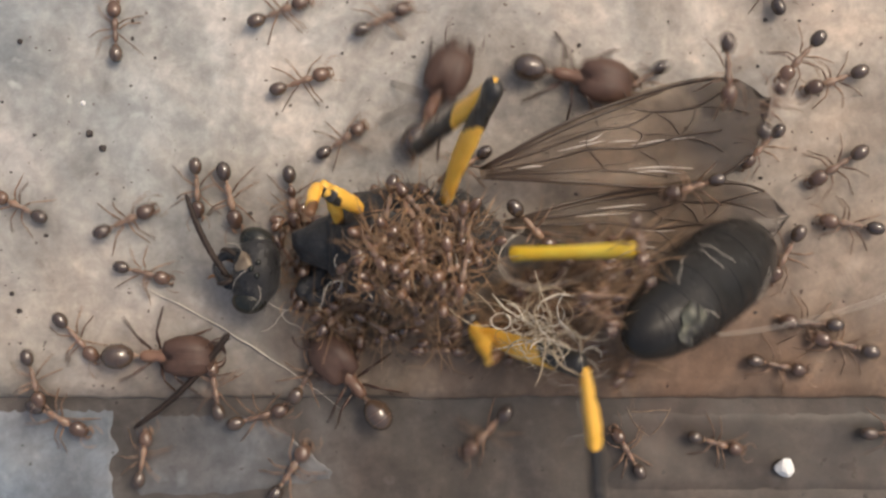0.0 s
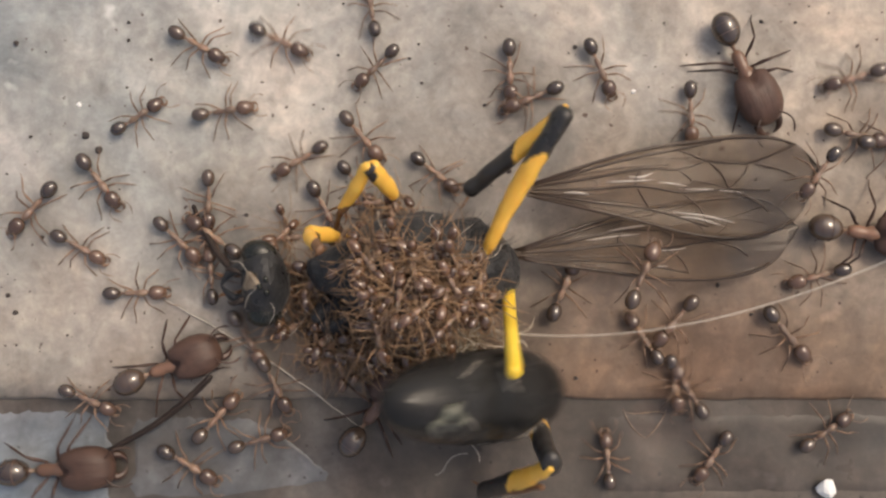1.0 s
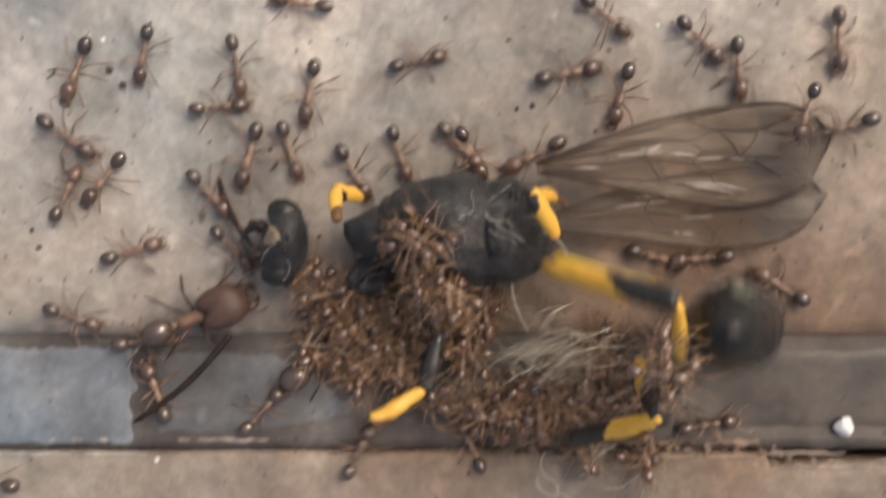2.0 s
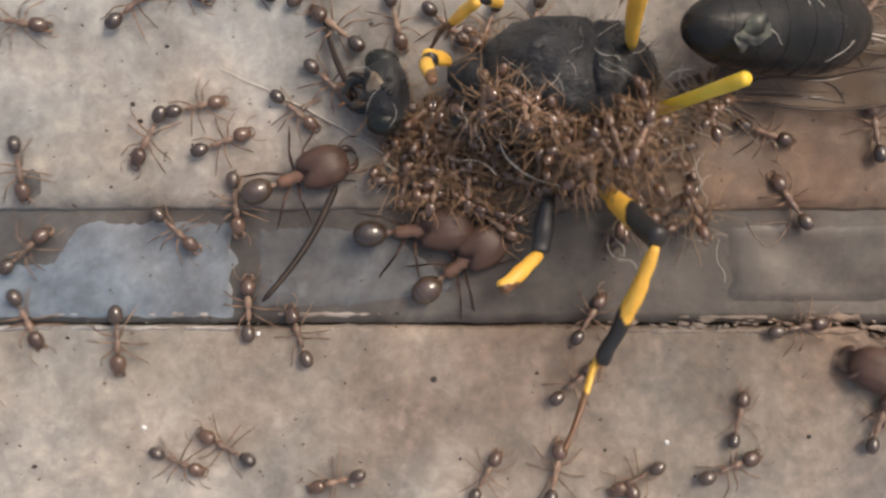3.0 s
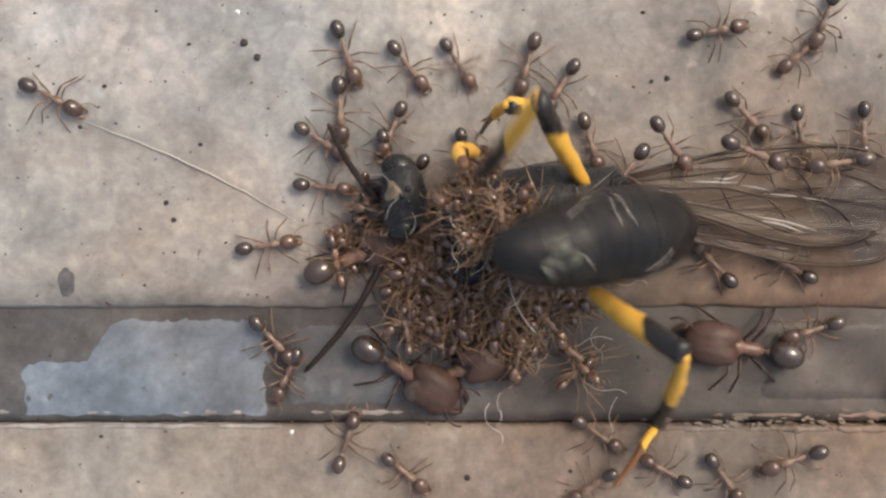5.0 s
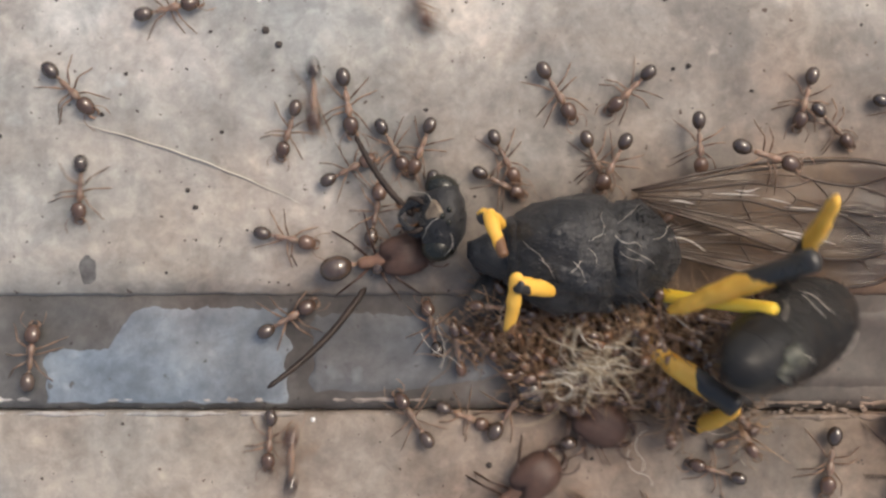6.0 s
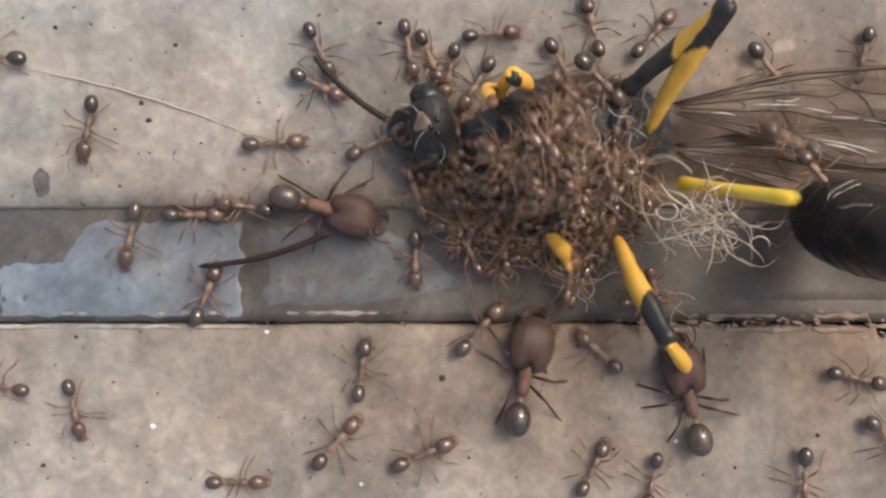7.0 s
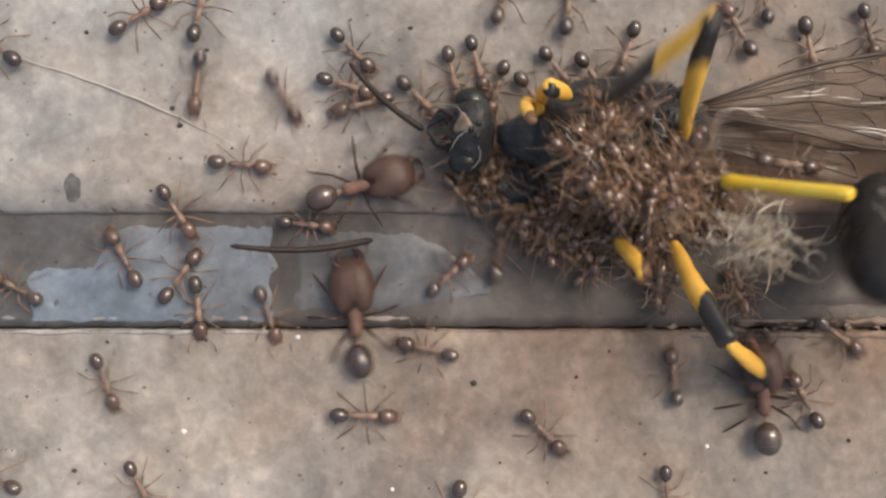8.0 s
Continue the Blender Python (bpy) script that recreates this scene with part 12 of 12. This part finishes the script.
    cling(107, [
        (0, mm(9.08, 1.77, 0.63, -6, -12, 335)), (0.5, mm(3.62, 0.94, 0.63, -14, -26, 325)), (1, mm(3.19, 1.11, 0.63, -16, -15, 297)), (1.5, mm(1.43, 1.12, 0.63, -24, -13, 329)),
        (2, mm(8.88, -4.52, 0.63, -9, -18, 331)), (3.5, mm(3.69, 1.89, 0.63, -3, -17, 351)), (4, mm(1.13, -5.16, 0.63, -1, -8, 351)), (4.5, mm(0.25, -7.44, 0.63, -2, -15, 351)),
        (5, mm(-0.07, -1.74, 0.63, -5, -15, 318)), (6.5, mm(8.15, -6.41, 0.63, -2, -15, 311)), (7, mm(3.46, -2.99, 0.63, -3, -10, 279)), (7.5, mm(5.28, -4.73, 0.63, -23, -24, 309)),
        (8, mm(5.70, -2.96, 0.63, -7, -10, 298)),
    ])
    cling(108, [
        (0, mm(8.95, 1.64, 0.32, 16, -11, 66)), (0.5, mm(2.78, 0.23, 0.32, 9, -8, 93)), (1, mm(2.29, 0.58, 0.32, 7, -20, 87)), (1.5, mm(0.39, 1.13, 0.32, 13, -11, 60)),
        (2, mm(7.45, -4.44, 0.32, 17, -9, 66)), (3.5, mm(2.62, 2.48, 0.32, 11, -24, 42)), (4, mm(-0.10, -4.69, 0.32, 18, -9, 74)), (4.5, mm(-0.78, -7.65, 0.32, 26, -11, 83)),
        (5, mm(-1.82, -1.72, 0.32, 29, -12, 98)), (6.5, mm(6.54, -5.88, 0.32, 7, -8, 74)), (7, mm(1.68, -2.38, 0.32, 18, -16, 55)), (7.5, mm(4.37, -3.90, 0.32, 22, -20, 78)),
        (8, mm(5.03, -2.18, 0.32, 19, -20, 108)),
    ])
    cling(109, [
        (0, mm(10.44, 3.33, 0.27, 1, -18, 30)), (0.5, mm(4.48, 2.27, 0.27, 1, 1, 53)), (1, mm(3.67, 2.75, 0.27, 7, 1, 40)), (1.5, mm(1.90, 2.33, 0.27, -6, -11, 9)),
        (2, mm(9.44, -3.54, 0.27, 5, -13, 14)), (3.5, mm(3.97, 2.84, 4.71, 5, -21, 10)), (4, mm(2.19, -4.14, 0.27, 3, -11, 19)), (4.5, mm(1.68, -6.24, 0.27, 6, -10, 10)),
        (5, mm(0.64, -0.24, 0.27, -16, -20, -4)), (6.5, mm(8.83, -4.59, 0.27, 2, -5, 29)), (7, mm(4.29, -1.02, 0.27, -4, -6, -3)), (7.5, mm(6.15, -2.92, 0.27, -1, -0, -4)),
        (8, mm(7.34, -0.95, 0.27, -5, -14, 23)),
    ])
    cling(110, [
        (0, mm(14.73, 4.99, 5.19, -2, -10, 281)), (0.5, mm(9.48, 3.47, 3.54, -19, -19, 302)), (1, mm(8.45, 3.54, 4.48, -2, -7, 273)), (1.5, mm(7.05, 3.58, 5.00, -9, -9, 277)),
        (2, mm(13.79, -1.87, 9.59, -2, -26, 266)), (3.5, mm(10.23, 4.17, 0.33, -7, -12, 298)), (4, mm(7.34, -3.43, 0.33, -16, -23, 313)), (4.5, mm(6.55, -5.89, 0.33, -16, -18, 298)),
        (5, mm(5.42, -0.44, 0.33, -13, -11, 306)), (6.5, mm(13.76, -4.32, 0.33, -7, -15, 272)), (7, mm(9.10, -0.86, 0.33, -9, -13, 305)), (7.5, mm(10.85, -2.55, 0.33, -10, -10, 308)),
        (8, mm(11.40, -0.53, 0.33, -1, -24, 278)),
    ])
    cling(111, [
        (0, mm(11.67, 4.31, 0.69, 38, -5, 184)), (0.5, mm(6.12, 3.01, 3.80, 37, 1, 160)), (1, mm(5.68, 2.96, 5.02, 34, -8, 192)), (1.5, mm(4.21, 2.82, 4.62, 27, 4, 163)),
        (2, mm(11.46, -3.56, 0.69, 19, -3, 144)), (3.5, mm(6.26, 2.54, 4.65, 33, -11, 151)), (4, mm(4.14, -4.33, 0.69, 16, 7, 176)), (4.5, mm(3.33, -6.41, 0.69, 32, -8, 143)),
        (5, mm(2.41, -1.00, 0.69, 39, 1, 159)), (6.5, mm(10.62, -5.65, 0.69, 35, 6, 135)), (7, mm(5.66, -2.01, 0.69, 27, -6, 127)), (7.5, mm(7.54, -3.81, 0.69, 30, -8, 159)),
        (8, mm(7.63, -2.06, 0.69, 24, -6, 131)),
    ])
    knot(0, [
        (0, mm(2.05, 3.42, 0.50, -9, 16, 100)), (0.5, mm(2.68, 2.85, 0.50, -1, -4, 71)), (1, mm(3.99, 3.39, 0.50, -5, 21, 86)), (1.5, mm(3.49, 2.90, 0.50, 24, -21, 87)),
        (2, mm(2.17, -0.96, 0.50, 1, -4, 123)), (3.5, mm(2.87, 1.98, 0.50, -13, -13, 173)), (4, mm(2.23, -0.55, 0.50, -15, -12, 167)), (4.5, mm(2.97, -5.17, 0.50, 23, 17, 147)),
        (5, mm(2.03, 0.82, 0.50, -20, -23, 159)), (6.5, mm(4.45, -4.75, 0.50, -24, 10, 142)), (7, mm(6.38, -0.30, 3.99, 18, -20, 171)), (7.5, mm(2.74, 1.66, 4.17, -18, 8, 187)),
        (8, mm(4.65, -0.26, 0.50, -8, -3, 138)),
    ])
    knot(1, [
        (0, mm(12.80, -1.02, 0.50, -17, 22, 149)), (0.5, mm(6.56, -1.21, 0.50, 5, -13, 118)), (1, mm(7.77, -1.81, 0.50, 8, 20, 150)), (1.5, mm(6.47, -2.43, 0.50, 16, -20, 199)),
        (2, mm(13.03, -7.93, 0.50, -23, 16, 230)), (3.5, mm(9.22, -0.35, 0.50, 22, 1, 215)), (4, mm(6.21, -7.80, 0.50, -7, 21, 249)), (4.5, mm(6.02, -9.26, 0.50, -1, -23, 241)),
        (5, mm(5.93, -4.32, 0.50, 11, -1, 202)), (6.5, mm(12.03, -8.13, 0.50, -9, 7, 224)), (7, mm(10.20, -4.24, 0.50, 3, 19, 190)), (7.5, mm(11.17, -6.81, 0.50, 10, -5, 213)),
        (8, mm(11.96, -4.29, 0.50, -24, -11, 173)),
    ])
    knot(2, [
        (0, mm(4.08, 5.09, 5.01, 12, 3, 259)), (0.5, mm(5.03, 4.92, 4.89, -20, -2, 286)), (1, mm(6.21, 5.81, 5.09, -2, 20, 239)), (1.5, mm(4.93, 5.20, 4.56, 19, 17, 288)),
        (2, mm(2.46, 1.34, 0.50, 24, 21, 260)), (3.5, mm(2.96, 3.37, 0.50, -15, 5, 258)), (4, mm(2.75, 1.37, 0.50, -6, 17, 247)), (4.5, mm(3.41, -3.04, 0.50, -18, 9, 270)),
        (5, mm(1.77, 2.97, 4.61, -23, -1, 270)), (6.5, mm(6.18, -2.22, 0.50, 18, -20, 244)), (7, mm(8.61, 1.90, 5.44, -18, 8, 251)), (7.5, mm(6.01, 3.49, 4.84, -19, -22, 272)),
        (8, mm(7.88, 1.46, 5.49, 9, 21, 251)),
    ])
    knot(3, [
        (0, mm(11.72, 1.53, 0.50, 17, -7, 230)), (0.5, mm(5.36, 0.81, 0.50, -10, -14, 257)), (1, mm(5.68, 0.43, 0.50, 8, 25, 222)), (1.5, mm(4.16, -0.67, 0.50, -0, -19, 204)),
        (2, mm(10.35, -6.32, 0.50, 0, -4, 234)), (3.5, mm(6.69, 0.11, 0.50, 25, 5, 204)), (4, mm(3.39, -7.75, 0.50, -13, -4, 179)), (4.5, mm(2.75, -9.64, 0.50, 22, 22, 174)),
        (5, mm(2.75, -4.67, 0.50, 12, -3, 197)), (6.5, mm(9.57, -8.03, 0.50, 15, 6, 213)), (7, mm(7.91, -3.43, 0.50, -13, -17, 198)), (7.5, mm(8.75, -6.09, 0.50, -15, -17, 148)),
        (8, mm(9.64, -4.02, 0.50, -21, -24, 130)),
    ])
    knot(4, [
        (0, mm(4.44, 5.40, 5.25, 21, -23, 251)), (0.5, mm(5.01, 4.15, 4.20, -6, 15, 246)), (1, mm(4.70, 4.94, 4.52, 2, 23, 217)), (1.5, mm(4.17, 4.36, 4.51, 25, 10, 172)),
        (2, mm(2.91, 0.99, 0.50, 1, 12, 148)), (3.5, mm(3.76, 3.44, 4.00, -16, 13, 114)), (4, mm(3.61, 0.45, 0.50, -6, -12, 111)), (4.5, mm(4.47, -3.95, 0.50, 24, -20, 151)),
        (5, mm(2.07, 1.95, 4.66, -5, -9, 181)), (6.5, mm(5.73, -4.07, 0.50, 8, -8, 198)), (7, mm(6.72, 0.99, 5.38, -13, -12, 156)), (7.5, mm(4.58, 2.25, 5.29, -10, -15, 198)),
        (8, mm(6.41, 0.68, 5.10, -11, -19, 220)),
    ])
    knot(5, [
        (0, mm(13.92, 2.95, 0.50, 10, 9, 248)), (0.5, mm(7.37, 1.48, 0.50, 6, -9, 290)), (1, mm(8.24, 1.16, 0.50, 16, 15, 308)), (1.5, mm(7.19, 1.03, 0.50, -6, -21, 318)),
        (2, mm(14.02, -4.72, 0.50, -20, 2, 362)), (3.5, mm(11.17, 2.14, 0.50, -5, 8, 390)), (4, mm(7.35, -5.54, 0.50, -7, -2, 430)), (4.5, mm(7.06, -6.93, 0.50, -7, -14, 396)),
        (5, mm(6.57, -2.00, 0.50, -0, -10, 400)), (6.5, mm(12.37, -6.16, 0.50, 6, 25, 356)), (7, mm(11.10, -2.06, 0.50, 9, 20, 376)), (7.5, mm(11.94, -4.15, 0.50, -11, 18, 413)),
        (8, mm(11.47, -1.70, 0.50, -10, -0, 365)),
    ])
    knot(6, [
        (0, mm(0.52, 3.18, 0.50, -4, 24, 254)), (0.5, mm(0.84, 2.47, 0.50, 18, -1, 232)), (1, mm(1.74, 3.28, 0.50, 18, -22, 264)), (1.5, mm(0.93, 2.72, 0.50, 4, -8, 307)),
        (2, mm(0.15, -0.75, 0.50, 4, -23, 303)), (3.5, mm(-0.41, 1.90, 0.50, 22, 4, 259)), (4, mm(-1.94, -0.00, 0.50, -9, -24, 298)), (4.5, mm(-1.71, -4.21, 0.50, -14, -1, 323)),
        (5, mm(-4.05, 1.89, 0.50, 4, -8, 363)), (6.5, mm(0.39, -4.47, 0.50, -24, 1, 353)), (7, mm(2.92, 0.13, 0.50, 18, 0, 311)), (7.5, mm(-0.04, 2.65, 0.50, 5, -25, 358)),
        (8, mm(1.35, 1.17, 0.50, 23, -12, 317)),
    ])
    knot(7, [
        (0, mm(11.78, 2.24, 0.50, 4, -24, 340)), (0.5, mm(5.62, 1.25, 0.50, 18, -11, 376)), (1, mm(6.46, 1.67, 0.50, -4, 19, 384)), (1.5, mm(5.01, 0.85, 0.50, 3, 24, 360)),
        (2, mm(11.29, -4.41, 0.50, -6, -5, 350)), (3.5, mm(7.80, 2.44, 3.80, 2, 4, 388)), (4, mm(3.65, -5.42, 0.50, 11, -13, 398)), (4.5, mm(3.14, -7.20, 0.50, -15, 9, 374)),
        (5, mm(2.21, -2.52, 0.50, -12, 9, 364)), (6.5, mm(9.07, -6.80, 0.50, 23, 2, 408)), (7, mm(7.44, -3.55, 0.50, -20, -14, 447)), (7.5, mm(9.10, -5.99, 0.50, -8, -7, 407)),
        (8, mm(9.36, -3.82, 0.50, -16, 24, 430)),
    ])
    knot(8, [
        (0, mm(4.62, 5.94, 5.36, -4, -10, 371)), (0.5, mm(4.32, 5.48, 4.61, -9, 3, 366)), (1, mm(5.21, 5.97, 4.44, 2, 6, 344)), (1.5, mm(4.73, 5.47, 4.05, -11, 22, 353)),
        (2, mm(3.63, 1.45, 0.50, 10, -12, 343)), (3.5, mm(4.14, 3.92, 4.75, -6, 15, 316)), (4, mm(3.43, 1.76, 4.59, -15, -19, 282)), (4.5, mm(3.78, -2.26, 0.50, 16, 15, 297)),
        (5, mm(1.36, 3.82, 0.50, -4, 15, 333)), (6.5, mm(5.56, -3.34, 0.50, 22, 8, 313)), (7, mm(8.37, 1.54, 5.45, 5, -10, 346)), (7.5, mm(5.08, 4.36, 0.50, 12, -23, 324)),
        (8, mm(6.29, 2.29, 5.52, -22, 4, 332)),
    ])
    knot(9, [
        (0, mm(11.74, 1.65, 0.50, 7, 13, 220)), (0.5, mm(5.27, 0.44, 0.50, -21, -2, 255)), (1, mm(6.69, 0.69, 0.50, 9, 10, 278)), (1.5, mm(5.30, 0.56, 0.50, -18, -9, 233)),
        (2, mm(12.78, -4.67, 0.50, -16, -5, 226)), (3.5, mm(9.69, 2.19, 0.50, 22, 20, 189)), (4, mm(5.44, -5.22, 0.50, -3, 17, 158)), (4.5, mm(4.82, -7.08, 0.50, 21, 15, 117)),
        (5, mm(5.07, -2.71, 0.50, 14, 18, 113)), (6.5, mm(11.14, -6.17, 0.50, 15, -18, 157)), (7, mm(8.95, -2.71, 0.50, 19, -25, 191)), (7.5, mm(9.98, -4.78, 0.50, 20, 11, 174)),
        (8, mm(9.78, -1.89, 0.50, 8, 11, 147)),
    ])
    walk(soldiers[0], [
        (0, mm(-6.09, 0.84, 0.00, 0, 0, 0)), (0.5, mm(-5.39, 0.54, 0.00, 0, 0, 16)), (1, mm(-5.51, 0.41, 0.00, 0, 0, 21)), (1.5, mm(-5.53, 0.15, 0.00, 0, 0, 28)),
        (2, mm(-5.34, -0.31, 0.00, 0, 0, 22)), (2.2, mm(-5.43, -0.11, 0.00, 0, 0, 22)), (3.3, mm(-5.47, 0.25, 0.00, 0, 0, 20)), (3.5, mm(-5.28, 0.26, 0.00, 0, 0, 28)),
        (4, mm(-4.48, 0.77, 0.00, 0, 0, 8)), (4.5, mm(-4.71, 0.78, 0.00, 0, 0, 11)), (5, mm(-4.20, 1.18, 0.00, 0, 0, 22)), (6.3, mm(-4.37, -0.49, 0.00, 0, 0, -2)),
        (6.5, mm(-4.16, -1.75, -0.30, 0, 0, -20)), (7, mm(-4.55, -1.13, 0.00, 0, 0, -15)), (7.5, mm(-5.60, 0.80, 0.00, 0, 0, 59)), (8, mm(-4.34, 0.05, 0.00, 0, 0, 17)),
    ])
    walk(soldiers[1], [
        (0, mm(12.34, 13.34, 0.00, 0, 0, -10)), (0.5, mm(18.03, 11.14, 2.15, 0, 0, -74)), (1, mm(20.19, 13.76, 0.00, 0, 0, -64)), (1.5, mm(19.00, 0.19, 0.00, 0, 0, -92)),
        (2, mm(17.13, -11.61, 0.00, 0, 0, -94)), (2.75, mm(20.54, -9.72, 0.00, 0, 0, -169)), (3.5, mm(23.95, -7.82, 0.00, 0, 0, -243)), (4, mm(25.22, -7.13, 0.00, 0, 0, -259)),
        (4.5, mm(18.27, -3.51, -0.30, 0, 0, -203)), (4.6, mm(13.89, -3.63, -0.30, 0, 0, -194)), (4.7, mm(13.63, -3.03, -0.30, 0, 0, -185)), (4.8, mm(12.76, -2.80, -0.30, 0, 0, -183)),
        (4.9, mm(13.07, -3.29, -0.30, 0, 0, -183)), (5, mm(13.18, -2.94, -0.30, 0, 0, -189)), (5.2, mm(13.38, -3.03, -0.30, 0, 0, -194)), (5.57, mm(16.24, -5.61, -0.20, 0, 0, -141)),
        (5.93, mm(19.10, -8.20, -0.10, 0, 0, -87)), (6.3, mm(21.96, -10.78, 0.00, 0, 0, -34)), (8, mm(26.56, -15.11, 0.00, 0, 0, -37)),
    ])
    walk(soldiers[2], [
        (0, mm(6.22, 12.14, 0.00, 0, 0, 64)), (0.5, mm(3.63, 3.65, 0.00, 0, 0, 27)), (1, mm(3.30, 2.56, 0.00, 0, 0, 29)), (1.5, mm(3.53, 2.46, 0.00, 0, 0, 32)),
        (2, mm(5.14, 2.30, 0.00, 0, 0, -25)), (3.5, mm(-2.06, -3.91, -0.30, 0, 0, 14)), (4, mm(-0.60, -4.12, -0.30, 0, 0, -10)), (4.5, mm(-1.72, -3.85, -0.30, 0, 0, -31)),
        (5, mm(-2.07, -3.96, -0.30, 0, 0, -31)), (6.5, mm(6.64, -7.55, 0.00, 0, 0, -16)), (6.75, mm(5.55, -8.13, 0.00, 0, 0, 32)), (7, mm(4.45, -8.71, 0.00, 0, 0, 79)),
        (7.5, mm(0.87, -6.74, 0.00, 0, 0, 124)), (8, mm(-4.54, -5.91, -0.30, 0, 0, 96)),
    ])
    walk(soldiers[3], [
        (0, mm(2.62, -0.36, 0.00, 0, 0, 129)), (0.5, mm(1.87, -0.90, 0.00, 0, 0, 117)), (1, mm(3.81, -1.48, -0.30, 0, 0, 54)), (1.5, mm(3.79, -0.44, 0.00, 0, 0, 45)),
        (2, mm(0.65, -2.08, -0.30, 0, 0, 31)), (3.5, mm(2.74, -3.91, -0.30, 0, 0, 40)), (4, mm(3.13, -4.73, -0.30, 0, 0, 36)), (4.5, mm(2.30, -5.91, -0.30, 0, 0, 45)),
        (5, mm(0.20, -4.03, -0.30, 0, 0, 24)), (6.5, mm(5.31, -12.16, 0.00, 0, 0, 66)), (7, mm(11.80, -9.72, 0.00, 0, 0, 103)), (7.5, mm(11.03, -9.73, 0.00, 0, 0, 94)),
        (8, mm(13.68, -9.42, 0.00, 0, 0, 95)),
    ])
    walk(soldiers[4], [
        (0, mm(-19.98, -3.58, -0.30, 0, 0, -6)), (0.5, mm(-18.34, -3.93, -0.30, 0, 0, -0)), (1, mm(-10.59, -4.20, -0.30, 0, 0, 3)), (1.5, mm(-9.85, -7.26, 0.00, 0, 0, -22)),
        (2, mm(-11.53, -11.36, 0.00, 0, 0, -45)), (3.5, mm(-21.00, -17.29, 0.00, 0, 0, -6)), (8, mm(-27.99, -18.26, 0.00, 0, 0, -6)),
    ])
    walk(soldiers[5], [
        (0, mm(33.56, 9.43, 0.00, 0, 0, 169)), (0.5, mm(32.42, 8.45, 0.00, 0, 0, 191)), (0.67, mm(30.17, 7.77, 0.00, 0, 0, 245)), (0.83, mm(27.91, 7.09, 0.00, 0, 0, 299)),
        (1, mm(25.65, 6.41, 0.00, 0, 0, 353)), (1.5, mm(31.44, 6.76, 0.00, 0, 0, 354)), (2.5, mm(27.63, -2.30, 0.00, 0, 0, 418)), (3.5, mm(23.83, -11.36, 0.00, 0, 0, 482)),
        (4, mm(21.75, -8.45, 0.00, 0, 0, 417)), (4.5, mm(23.26, -8.81, 0.00, 0, 0, 347)), (5, mm(22.55, -5.54, -0.30, 0, 0, 338)), (6.5, mm(26.72, -10.14, 0.00, 0, 0, 338)),
        (8, mm(27.82, -12.33, 0.00, 0, 0, 338)),
    ])
    for k, ant in enumerate(workers + [a for pair in twins for a in pair] + soldiers):
        stride(ant, k, 0.2)

motions()
